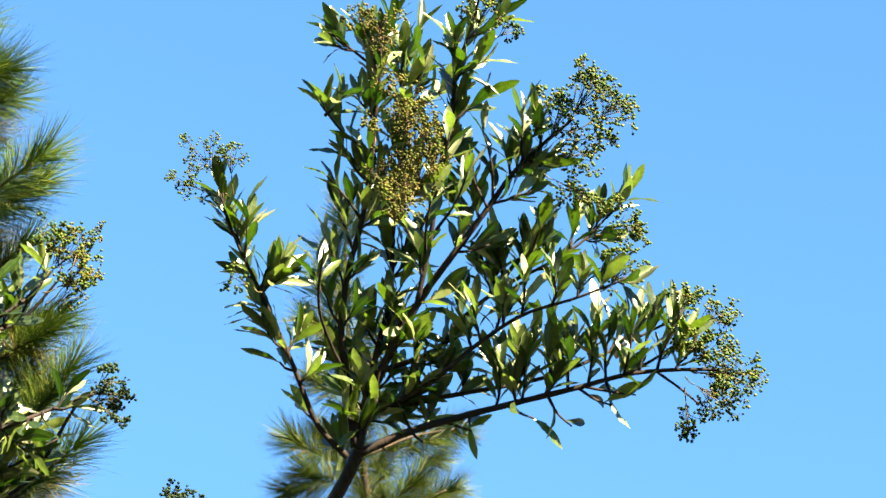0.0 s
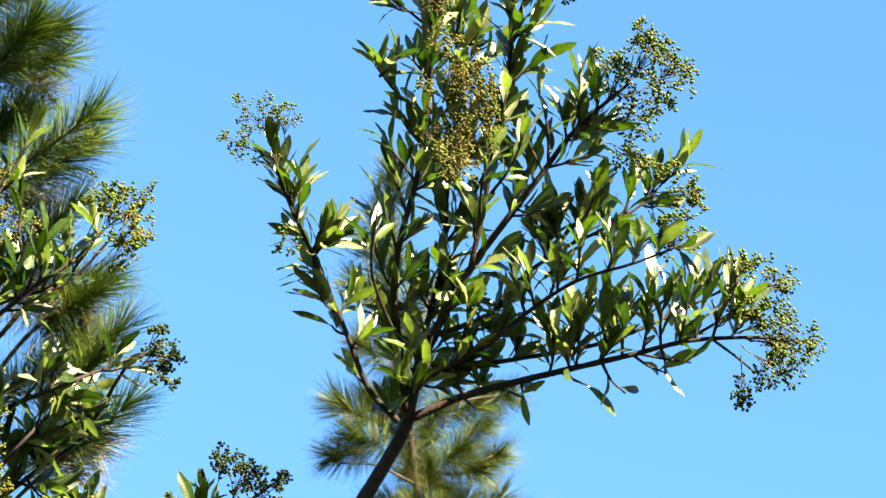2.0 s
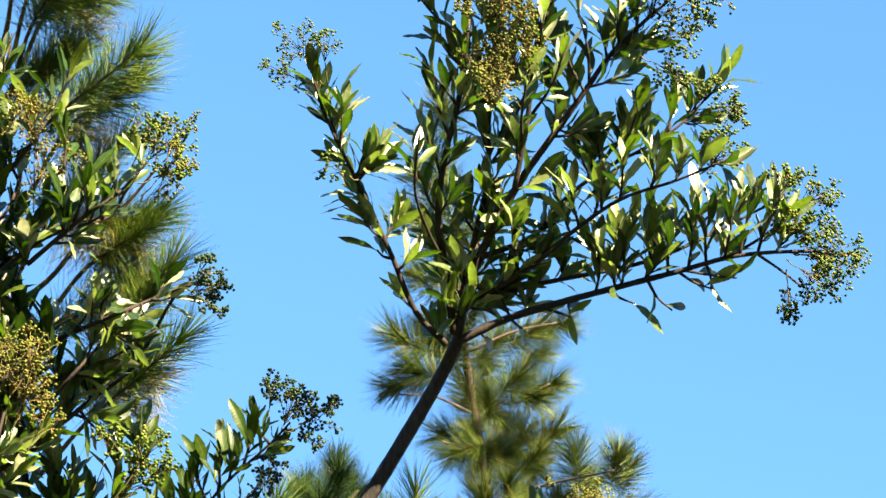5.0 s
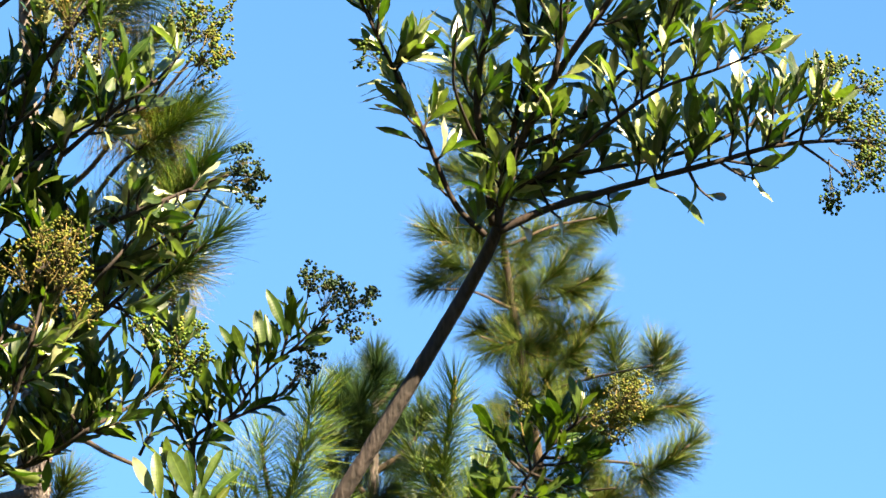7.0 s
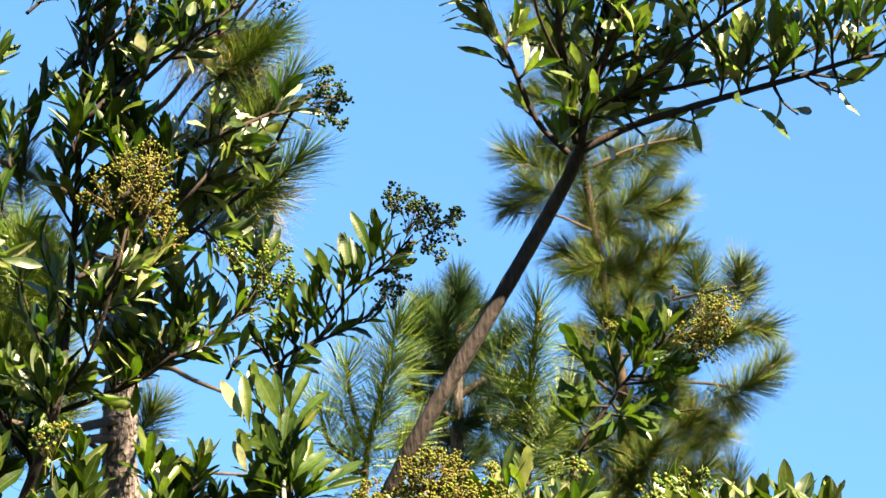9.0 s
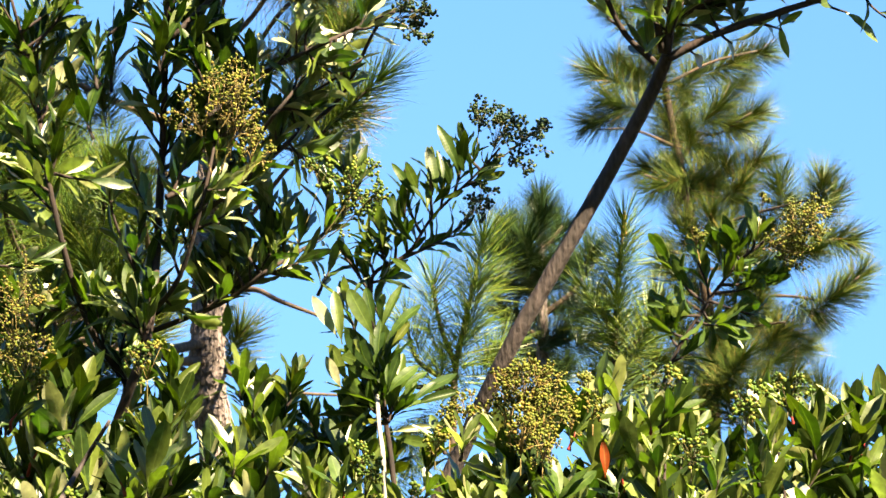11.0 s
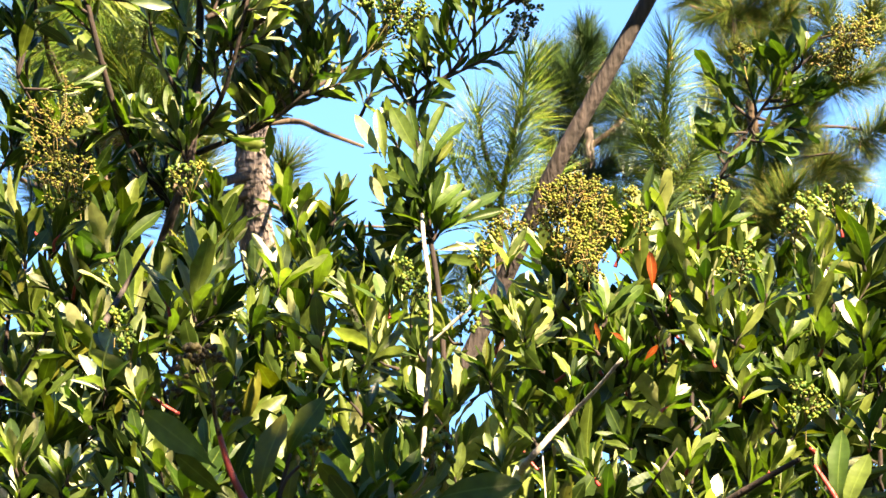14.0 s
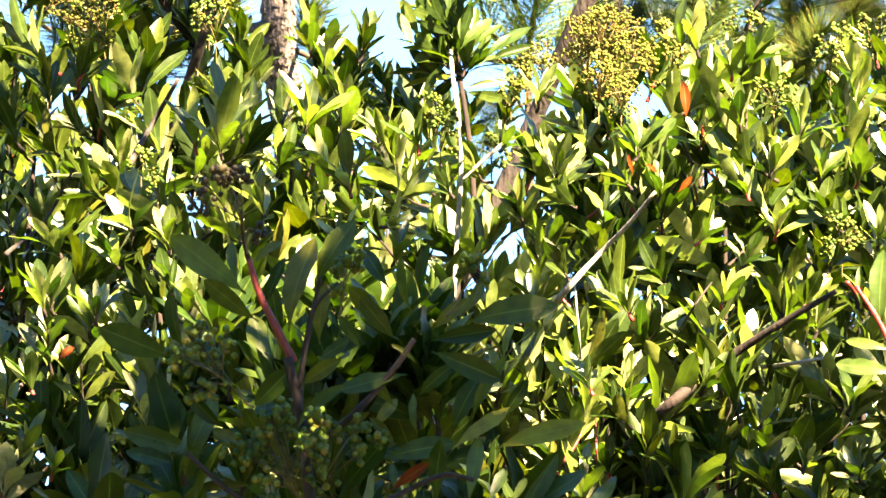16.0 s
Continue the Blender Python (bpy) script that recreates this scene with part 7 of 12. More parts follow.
shoot(tall, (-0.828, 4.284, 3.098), (-0.753, 4.293, 3.109), 6, 0.085, spread=0.75, bare=0.14, up=0.4, twist=0.8, reach=0.55, sunny=0.7)
shoot(tall, (-1.214, 4.349, 2.744), (-1.241, 4.335, 2.869), 12, 0.083, spread=0.75, bare=0.00, up=0.4, twist=0.8, reach=0.55, sunny=0.7)
shoot(tall, (-1.249, 4.365, 2.921), (-1.288, 4.332, 3.043), 12, 0.083, spread=0.75, bare=0.00, up=0.4, twist=0.8, reach=0.55, sunny=0.7)
shoot(tall, (-1.239, 4.361, 2.873), (-1.175, 4.357, 2.950), 12, 0.083, spread=0.75, bare=0.00, up=0.4, twist=0.8, reach=0.55, sunny=0.7)
shoot(tall, (-1.210, 4.359, 2.723), (-1.268, 4.310, 2.767), 12, 0.083, spread=0.75, bare=0.00, up=0.4, twist=0.8, reach=0.55, sunny=0.7)
shoot(tall, (-1.193, 4.400, 2.639), (-1.295, 4.393, 2.692), 9, 0.083, spread=0.75, bare=0.01, up=0.4, twist=0.8, reach=0.55, sunny=0.7)
shoot(tall, (-1.217, 4.350, 2.760), (-1.093, 4.348, 2.730), 8, 0.083, spread=0.75, bare=0.00, up=0.4, twist=0.8, reach=0.55, sunny=0.7)
shoot(tall, (-1.239, 4.361, 2.873), (-1.275, 4.338, 2.947), 12, 0.083, spread=0.75, bare=0.00, up=0.4, twist=0.8, reach=0.55, sunny=0.7)
shoot(tall, (-1.115, 4.433, 2.709), (-1.114, 4.414, 2.757), 12, 0.083, spread=0.75, bare=0.00, up=0.4, twist=0.8, reach=0.55, sunny=0.7)
shoot(tall, (-1.079, 4.481, 2.600), (-1.140, 4.497, 2.702), 9, 0.083, spread=0.75, bare=0.00, up=0.4, twist=0.8, reach=0.55, sunny=0.7)
shoot(tall, (-1.082, 4.477, 2.609), (-1.052, 4.444, 2.719), 9, 0.083, spread=0.75, bare=0.00, up=0.4, twist=0.8, reach=0.55, sunny=0.7)
shoot(tall, (-1.046, 4.450, 2.476), (-1.135, 4.375, 2.538), 9, 0.083, spread=0.75, bare=0.00, up=0.4, twist=0.8, reach=0.55, sunny=0.7)
shoot(tall, (-1.040, 4.476, 2.680), (-1.102, 4.421, 2.823), 10, 0.083, spread=0.75, bare=0.00, up=0.4, twist=0.8, reach=0.55, sunny=0.7)
shoot(tall, (-1.033, 4.475, 2.831), (-1.107, 4.470, 2.946), 8, 0.083, spread=0.75, bare=0.00, up=0.4, twist=0.8, reach=0.55, sunny=0.7)
shoot(tall, (-1.027, 4.451, 2.884), (-1.060, 4.363, 2.978), 12, 0.083, spread=0.75, bare=0.00, up=0.4, twist=0.8, reach=0.55, sunny=0.7)
shoot(tall, (-1.014, 4.404, 2.990), (-1.033, 4.326, 3.053), 9, 0.083, spread=0.75, bare=0.00, up=0.4, twist=0.8, reach=0.55, sunny=0.7)
shoot(tall, (-1.020, 4.428, 2.937), (-0.962, 4.445, 3.044), 12, 0.083, spread=0.75, bare=0.00, up=0.4, twist=0.8, reach=0.55, sunny=0.7)
shoot(tall, (-1.038, 4.487, 2.767), (-0.957, 4.441, 2.836), 12, 0.083, spread=0.75, bare=0.00, up=0.4, twist=0.8, reach=0.55, sunny=0.7)
shoot(tall, (-0.994, 4.472, 2.585), (-1.004, 4.424, 2.693), 9, 0.083, spread=0.75, bare=0.00, up=0.4, twist=0.8, reach=0.55, sunny=0.7)
shoot(tall, (-0.969, 4.445, 2.650), (-0.968, 4.398, 2.748), 9, 0.083, spread=0.75, bare=0.00, up=0.4, twist=0.8, reach=0.55, sunny=0.7)
shoot(tall, (-0.938, 4.411, 2.731), (-0.871, 4.386, 2.732), 9, 0.083, spread=0.75, bare=0.00, up=0.4, twist=0.8, reach=0.55, sunny=0.7)
shoot(tall, (-0.943, 4.470, 2.771), (-0.890, 4.423, 2.828), 12, 0.083, spread=0.75, bare=0.00, up=0.4, twist=0.8, reach=0.55, sunny=0.7)
shoot(tall, (-0.963, 4.438, 2.666), (-0.852, 4.402, 2.704), 8, 0.083, spread=0.75, bare=0.00, up=0.4, twist=0.8, reach=0.55, sunny=0.7)
shoot(tall, (-0.929, 4.590, 2.562), (-0.915, 4.539, 2.663), 9, 0.083, spread=0.75, bare=0.00, up=0.4, twist=0.8, reach=0.55, sunny=0.7)
shoot(tall, (-0.929, 4.590, 2.562), (-0.926, 4.623, 2.531), 2, 0.083, spread=0.75, bare=0.00, up=0.4, twist=0.8, reach=0.55, sunny=0.7)
shoot(tall, (-0.845, 4.540, 2.604), (-0.772, 4.584, 2.592), 2, 0.083, spread=0.75, bare=0.00, up=0.4, twist=0.8, reach=0.55, sunny=0.7)
shoot(tall, (-0.876, 4.558, 2.589), (-0.885, 4.545, 2.695), 9, 0.083, spread=0.75, bare=0.00, up=0.4, twist=0.8, reach=0.55, sunny=0.7)
shoot(tall, (-0.814, 4.566, 2.632), (-0.819, 4.558, 2.739), 9, 0.083, spread=0.75, bare=0.00, up=0.4, twist=0.8, reach=0.55, sunny=0.7)
shoot(tall, (-0.792, 4.585, 2.652), (-0.783, 4.613, 2.742), 9, 0.083, spread=0.75, bare=0.00, up=0.4, twist=0.8, reach=0.55, sunny=0.7)
shoot(tall, (-0.761, 4.611, 2.680), (-0.713, 4.566, 2.715), 9, 0.083, spread=0.75, bare=0.00, up=0.4, twist=0.8, reach=0.55, sunny=0.7)
shoot(tall, (-0.837, 4.546, 2.611), (-0.861, 4.561, 2.720), 9, 0.083, spread=0.75, bare=0.00, up=0.4, twist=0.8, reach=0.55, sunny=0.7)
shoot(tall, (-0.886, 4.465, 2.752), (-0.940, 4.459, 2.817), 12, 0.083, spread=0.75, bare=0.00, up=0.4, twist=0.8, reach=0.55, sunny=0.7)
shoot(tall, (-0.865, 4.468, 2.771), (-0.850, 4.435, 2.862), 9, 0.083, spread=0.75, bare=0.00, up=0.4, twist=0.8, reach=0.55, sunny=0.7)
shoot(tall, (-0.835, 4.471, 2.799), (-0.781, 4.460, 2.910), 9, 0.083, spread=0.75, bare=0.00, up=0.4, twist=0.8, reach=0.55, sunny=0.7)
shoot(tall, (-0.773, 4.479, 2.855), (-0.737, 4.447, 2.915), 9, 0.083, spread=0.75, bare=0.00, up=0.4, twist=0.8, reach=0.55, sunny=0.7)
shoot(tall, (-0.773, 4.479, 2.855), (-0.796, 4.426, 2.934), 9, 0.083, spread=0.75, bare=0.00, up=0.4, twist=0.8, reach=0.55, sunny=0.7)
shoot(tall, (-0.700, 4.487, 2.920), (-0.673, 4.447, 2.978), 9, 0.083, spread=0.75, bare=0.00, up=0.4, twist=0.8, reach=0.55, sunny=0.7)
shoot(tall, (-0.737, 4.450, 2.927), (-0.683, 4.474, 2.926), 3, 0.083, spread=0.75, bare=0.00, up=0.4, twist=0.8, reach=0.55, sunny=0.7)
shoot(tall, (-0.688, 4.431, 2.953), (-0.644, 4.476, 2.987), 5, 0.074, spread=0.75, bare=0.00, up=0.4, twist=0.8, reach=0.55, sunny=0.7)
shoot(tall, (-0.659, 4.410, 3.031), (-0.581, 4.388, 3.033), 5, 0.074, spread=0.75, bare=0.00, up=0.4, twist=0.8, reach=0.55, sunny=0.7)
shoot(tall, (-0.937, 4.485, 2.723), (-0.820, 4.447, 2.777), 9, 0.083, spread=0.75, bare=0.00, up=0.4, twist=0.8, reach=0.55, sunny=0.7)
shoot(tall, (-0.804, 4.475, 2.827), (-0.703, 4.503, 2.821), 9, 0.083, spread=0.75, bare=0.00, up=0.4, twist=0.8, reach=0.55, sunny=0.7)
shoot(tall, (-0.794, 4.476, 2.836), (-0.724, 4.480, 2.761), 6, 0.083, spread=0.75, bare=0.00, up=0.4, twist=0.8, reach=0.55, sunny=0.7)
shoot(tall, (-1.172, 4.452, 2.534), (-1.258, 4.399, 2.502), 9, 0.083, spread=0.75, bare=0.04, up=0.4, twist=0.8, reach=0.55, sunny=0.7)
shoot(tall, (-1.168, 4.462, 2.513), (-1.127, 4.455, 2.595), 9, 0.083, spread=0.75, bare=0.00, up=0.4, twist=0.8, reach=0.55, sunny=0.7)
shoot(tall, (-1.123, 4.507, 2.432), (-1.214, 4.515, 2.481), 9, 0.083, spread=0.75, bare=0.00, up=0.4, twist=0.8, reach=0.55, sunny=0.7)
shoot(tall, (-1.123, 4.507, 2.432), (-1.039, 4.503, 2.475), 9, 0.083, spread=0.75, bare=0.00, up=0.4, twist=0.8, reach=0.55, sunny=0.7)
shoot(tall, (-1.054, 4.455, 2.456), (-1.066, 4.387, 2.548), 9, 0.083, spread=0.75, bare=0.00, up=0.4, twist=0.8, reach=0.55, sunny=0.7)
shoot(tall, (-1.155, 4.475, 2.490), (-1.193, 4.469, 2.601), 9, 0.083, spread=0.75, bare=0.00, up=0.4, twist=0.8, reach=0.55, sunny=0.7)
shoot(tall, (-1.033, 4.512, 2.553), (-0.965, 4.559, 2.505), 9, 0.083, spread=0.75, bare=0.00, up=0.4, twist=0.8, reach=0.55, sunny=0.7)
shoot(tall, (-1.065, 4.545, 2.527), (-0.992, 4.524, 2.563), 9, 0.083, spread=0.75, bare=0.00, up=0.4, twist=0.8, reach=0.55, sunny=0.7)
shoot(tall, (-1.305, 4.456, 2.515), (-1.256, 4.421, 2.591), 9, 0.083, spread=0.75, bare=0.00, up=0.4, twist=0.8, reach=0.55, sunny=0.7)
shoot(tall, (-1.260, 4.459, 2.419), (-1.292, 4.450, 2.493), 9, 0.083, spread=0.75, bare=0.00, up=0.4, twist=0.8, reach=0.55, sunny=0.7)
shoot(tall, (-1.097, 4.533, 2.386), (-1.116, 4.475, 2.451), 9, 0.083, spread=0.75, bare=0.00, up=0.4, twist=0.8, reach=0.55, sunny=0.7)
shoot(tall, (-1.097, 4.533, 2.386), (-1.034, 4.538, 2.429), 9, 0.083, spread=0.75, bare=0.00, up=0.4, twist=0.8, reach=0.55, sunny=0.7)
shoot(tall, (-1.144, 4.536, 2.261), (-1.207, 4.508, 2.332), 9, 0.083, spread=0.75, bare=0.00, up=0.4, twist=0.8, reach=0.55, sunny=0.7)
shoot(tall, (-1.117, 4.507, 2.313), (-1.053, 4.484, 2.367), 9, 0.083, spread=0.75, bare=0.00, up=0.4, twist=0.8, reach=0.55, sunny=0.7)
shoot(tall, (-1.217, 4.350, 2.760), (-1.291, 4.324, 2.868), 12, 0.083, spread=0.75, bare=0.04, up=0.4, twist=0.8, reach=0.55, sunny=0.7)
shoot(tall, (-1.236, 4.359, 2.857), (-1.167, 4.363, 3.028), 12, 0.083, spread=0.75, bare=0.02, up=0.4, twist=0.8, reach=0.55, sunny=0.7)
shoot(tall, (-1.007, 4.381, 3.030), (-0.966, 4.402, 3.118), 9, 0.083, spread=0.75, bare=0.00, up=0.4, twist=0.8, reach=0.55, sunny=0.7)
shoot(tall, (-1.012, 4.396, 3.003), (-1.075, 4.371, 3.103), 9, 0.083, spread=0.75, bare=0.00, up=0.4, twist=0.8, reach=0.55, sunny=0.7)
shoot(tall, (-1.334, 4.365, 2.592), (-1.193, 4.353, 2.577), 9, 0.083, spread=0.75, bare=0.29, up=0.4, twist=0.8, reach=0.55, sunny=0.7)
shoot(tall, (-0.969, 4.585, 2.545), (-0.987, 4.594, 2.677), 9, 0.083, spread=0.75, bare=0.00, up=0.4, twist=0.8, reach=0.55, sunny=0.7)
shoot(tall, (-0.955, 4.587, 2.551), (-0.939, 4.571, 2.680), 9, 0.083, spread=0.75, bare=0.00, up=0.4, twist=0.8, reach=0.55, sunny=0.7)
shoot(tall, (-0.955, 4.587, 2.551), (-0.995, 4.535, 2.653), 9, 0.083, spread=0.75, bare=0.05, up=0.4, twist=0.8, reach=0.55, sunny=0.7)
shoot(tall, (-0.929, 4.590, 2.562), (-0.908, 4.616, 2.658), 9, 0.083, spread=0.75, bare=0.00, up=0.4, twist=0.8, reach=0.55, sunny=0.7)
# Shoots in the darkest green paint the shrub's shaded inside.
shoot(tall, (-1.354, 4.338, 2.943), (-1.298, 4.341, 3.033), 12, 0.088, SHADY_SLIM, spread=0.75, bare=0.05, up=0.4, twist=0.8, reach=0.55, sunny=0.7)
shoot(tall, (-1.399, 4.351, 2.828), (-1.360, 4.318, 2.939), 10, 0.088, SHADY_SLIM, spread=0.75, bare=0.05, up=0.4, twist=0.8, reach=0.55, sunny=0.7)
shoot(tall, (-1.354, 4.464, 2.382), (-1.307, 4.503, 2.467), 8, 0.088, SHADY_SLIM, spread=0.75, bare=0.05, up=0.4, twist=0.8, reach=0.55, sunny=0.7)
shoot(tall, (-0.960, 4.386, 3.048), (-0.917, 4.333, 3.131), 8, 0.088, SHADY_SLIM, spread=0.75, bare=0.00, up=0.4, twist=0.8, reach=0.55, sunny=0.7)
shoot(tall, (-1.437, 4.342, 2.601), (-1.379, 4.363, 2.713), 8, 0.088, SHADY_SLIM, spread=0.75, bare=0.05, up=0.4, twist=0.8, reach=0.55, sunny=0.7)
shoot(tall, (-1.308, 4.446, 2.524), (-1.357, 4.389, 2.616), 8, 0.088, SHADY_SLIM, spread=0.75, bare=0.00, up=0.4, twist=0.8, reach=0.55, sunny=0.7)
shoot(tall, (-0.990, 4.318, 3.135), (-0.988, 4.312, 3.278), 8, 0.088, SHADY_SLIM, spread=0.75, bare=0.00, up=0.4, twist=0.8, reach=0.55, sunny=0.7)
shoot(tall, (-1.157, 4.303, 3.062), (-1.186, 4.266, 3.195), 8, 0.088, SHADY_SLIM, spread=0.75, bare=0.05, up=0.4, twist=0.8, reach=0.55, sunny=0.7)
shoot(tall, (-0.805, 4.229, 3.225), (-0.809, 4.211, 3.336), 7, 0.088, SHADY_SLIM, spread=0.75, bare=0.05, up=0.4, twist=0.8, reach=0.55, sunny=0.7)
shoot(tall, (-1.310, 4.350, 2.735), (-1.309, 4.306, 2.829), 12, 0.088, SHADY_SLIM, spread=0.75, bare=0.05, up=0.4, twist=0.8, reach=0.55, sunny=0.7)
shoot(tall, (-1.180, 4.271, 3.242), (-1.157, 4.186, 3.336), 8, 0.088, SHADY_SLIM, spread=0.75, bare=0.05, up=0.4, twist=0.8, reach=0.55, sunny=0.7)
shoot(tall, (-0.914, 4.349, 2.861), (-0.946, 4.268, 2.987), 12, 0.088, SHADY_SLIM, spread=0.75, bare=0.00, up=0.4, twist=0.8, reach=0.55, sunny=0.7)
shoot(tall, (-1.272, 4.458, 2.445), (-1.204, 4.420, 2.589), 9, 0.088, SHADY_SLIM, spread=0.75, bare=0.17, up=0.4, twist=0.8, reach=0.55, sunny=0.7)
shoot(tall, (-1.387, 4.321, 2.982), (-1.353, 4.244, 3.082), 9, 0.088, SHADY_SLIM, spread=0.75, bare=0.05, up=0.4, twist=0.8, reach=0.55, sunny=0.7)
shoot(tall, (-1.212, 4.280, 3.309), (-1.192, 4.274, 3.417), 8, 0.088, SHADY_SLIM, spread=0.75, bare=0.05, up=0.4, twist=0.8, reach=0.55, sunny=0.7)
shoot(tall, (-1.381, 4.255, 3.101), (-1.325, 4.285, 3.216), 8, 0.088, SHADY_SLIM, spread=0.75, bare=0.05, up=0.4, twist=0.8, reach=0.55, sunny=0.7)
shoot(tall, (-1.191, 4.271, 3.347), (-1.141, 4.248, 3.429), 9, 0.088, SHADY_SLIM, spread=0.75, bare=0.05, up=0.4, twist=0.8, reach=0.55, sunny=0.7)
shoot(tall, (-1.139, 4.267, 3.371), (-1.099, 4.259, 3.482), 9, 0.088, SHADY_SLIM, spread=0.75, bare=0.05, up=0.4, twist=0.8, reach=0.55, sunny=0.7)
shoot(tall, (-1.201, 4.380, 2.681), (-1.284, 4.316, 2.766), 10, 0.088, SHADY_SLIM, spread=0.75, bare=0.11, up=0.4, twist=0.8, reach=0.55, sunny=0.7)
shoot(tall, (-1.434, 4.334, 2.629), (-1.356, 4.331, 2.718), 8, 0.088, SHADY_SLIM, spread=0.75, bare=0.05, up=0.4, twist=0.8, reach=0.55, sunny=0.7)
shoot(tall, (-1.361, 4.465, 2.375), (-1.294, 4.486, 2.459), 8, 0.088, SHADY_SLIM, spread=0.75, bare=0.05, up=0.4, twist=0.8, reach=0.55, sunny=0.7)
shoot(tall, (-0.983, 4.275, 3.367), (-0.916, 4.248, 3.462), 8, 0.088, SHADY_SLIM, spread=0.75, bare=0.00, up=0.4, twist=0.8, reach=0.55, sunny=0.7)
shoot(tall, (-1.340, 4.345, 2.609), (-1.321, 4.346, 2.772), 10, 0.088, SHADY_SLIM, spread=0.75, bare=0.09, up=0.4, twist=0.8, reach=0.55, sunny=0.7)
shoot(tall, (-1.214, 4.349, 2.744), (-1.182, 4.289, 2.890), 12, 0.088, SHADY_SLIM, spread=0.75, bare=0.03, up=0.4, twist=0.8, reach=0.55, sunny=0.7)
shoot(tall, (-1.382, 4.272, 3.038), (-1.330, 4.292, 3.176), 9, 0.088, SHADY_SLIM, spread=0.75, bare=0.05, up=0.4, twist=0.8, reach=0.55, sunny=0.7)
shoot(tall, (-0.975, 4.466, 2.817), (-0.925, 4.421, 2.959), 12, 0.088, SHADY_SLIM, spread=0.75, bare=0.00, up=0.4, twist=0.8, reach=0.55, sunny=0.7)
shoot(tall, (-1.260, 4.459, 2.419), (-1.169, 4.502, 2.494), 9, 0.088, SHADY_SLIM, spread=0.75, bare=0.00, up=0.4, twist=0.8, reach=0.55, sunny=0.7)
shoot(tall, (-1.035, 4.483, 2.814), (-0.993, 4.477, 2.947), 10, 0.088, SHADY_SLIM, spread=0.75, bare=0.00, up=0.4, twist=0.8, reach=0.55, sunny=0.7)
shoot(tall, (-1.065, 4.545, 2.527), (-1.114, 4.555, 2.656), 8, 0.088, SHADY_SLIM, spread=0.75, bare=0.00, up=0.4, twist=0.8, reach=0.55, sunny=0.7)
shoot(tall, (-1.398, 4.463, 2.426), (-1.307, 4.475, 2.538), 8, 0.088, SHADY_SLIM, spread=0.75, bare=0.05, up=0.4, twist=0.8, reach=0.55, sunny=0.7)
shoot(tall, (-1.003, 4.365, 3.056), (-0.956, 4.315, 3.175), 9, 0.088, SHADY_SLIM, spread=0.75, bare=0.00, up=0.4, twist=0.8, reach=0.55, sunny=0.7)
shoot(tall, (-0.997, 4.412, 2.726), (-0.937, 4.400, 2.853), 10, 0.088, SHADY_SLIM, spread=0.75, bare=0.00, up=0.4, twist=0.8, reach=0.55, sunny=0.7)
shoot(tall, (-0.900, 4.439, 2.847), (-0.888, 4.361, 2.953), 12, 0.088, SHADY_SLIM, spread=0.75, bare=0.00, up=0.4, twist=0.8, reach=0.55, sunny=0.7)
shoot(tall, (-1.264, 4.459, 2.428), (-1.352, 4.381, 2.548), 9, 0.088, SHADY_SLIM, spread=0.75, bare=0.05, up=0.4, twist=0.8, reach=0.55, sunny=0.7)
shoot(tall, (-1.276, 4.458, 2.454), (-1.178, 4.466, 2.593), 9, 0.088, SHADY_SLIM, spread=0.75, bare=0.26, up=0.4, twist=0.8, reach=0.55, sunny=0.7)
shoot(tall, (-0.759, 4.403, 3.190), (-0.764, 4.401, 3.268), 6, 0.088, SHADY_SLIM, spread=0.75, bare=0.00, up=0.4, twist=0.8, reach=0.55, sunny=0.7)
shoot(tall, (-1.257, 4.331, 2.974), (-1.152, 4.341, 3.124), 9, 0.088, SHADY_SLIM, spread=0.75, bare=0.23, up=0.4, twist=0.8, reach=0.55, sunny=0.7)
shoot(tall, (-1.054, 4.455, 2.456), (-1.027, 4.420, 2.592), 8, 0.088, SHADY_SLIM, spread=0.75, bare=0.00, up=0.4, twist=0.8, reach=0.55, sunny=0.7)
shoot(tall, (-0.832, 4.224, 3.328), (-0.786, 4.215, 3.450), 7, 0.088, SHADY_SLIM, spread=0.75, bare=0.00, up=0.4, twist=0.8, reach=0.55, sunny=0.7)
shoot(tall, (-1.380, 4.452, 2.495), (-1.375, 4.416, 2.597), 9, 0.088, SHADY_SLIM, spread=0.75, bare=0.05, up=0.4, twist=0.8, reach=0.55, sunny=0.7)
shoot(tall, (-1.397, 4.324, 2.949), (-1.377, 4.344, 3.061), 9, 0.088, SHADY_SLIM, spread=0.75, bare=0.05, up=0.4, twist=0.8, reach=0.55, sunny=0.7)
shoot(tall, (-0.973, 4.367, 3.009), (-0.945, 4.292, 3.063), 8, 0.088, SHADY_SLIM, spread=0.75, bare=0.00, up=0.4, twist=0.8, reach=0.55, sunny=0.7)
shoot(tall, (-1.098, 4.290, 3.191), (-1.023, 4.313, 3.287), 9, 0.088, SHADY_SLIM, spread=0.75, bare=0.05, up=0.4, twist=0.8, reach=0.55, sunny=0.7)
shoot(tall, (-1.414, 4.463, 2.447), (-1.338, 4.454, 2.560), 9, 0.088, SHADY_SLIM, spread=0.75, bare=0.05, up=0.4, twist=0.8, reach=0.55, sunny=0.7)
shoot(tall, (-1.005, 4.300, 3.174), (-0.968, 4.307, 3.268), 9, 0.088, SHADY_SLIM, spread=0.75, bare=0.00, up=0.4, twist=0.8, reach=0.55, sunny=0.7)
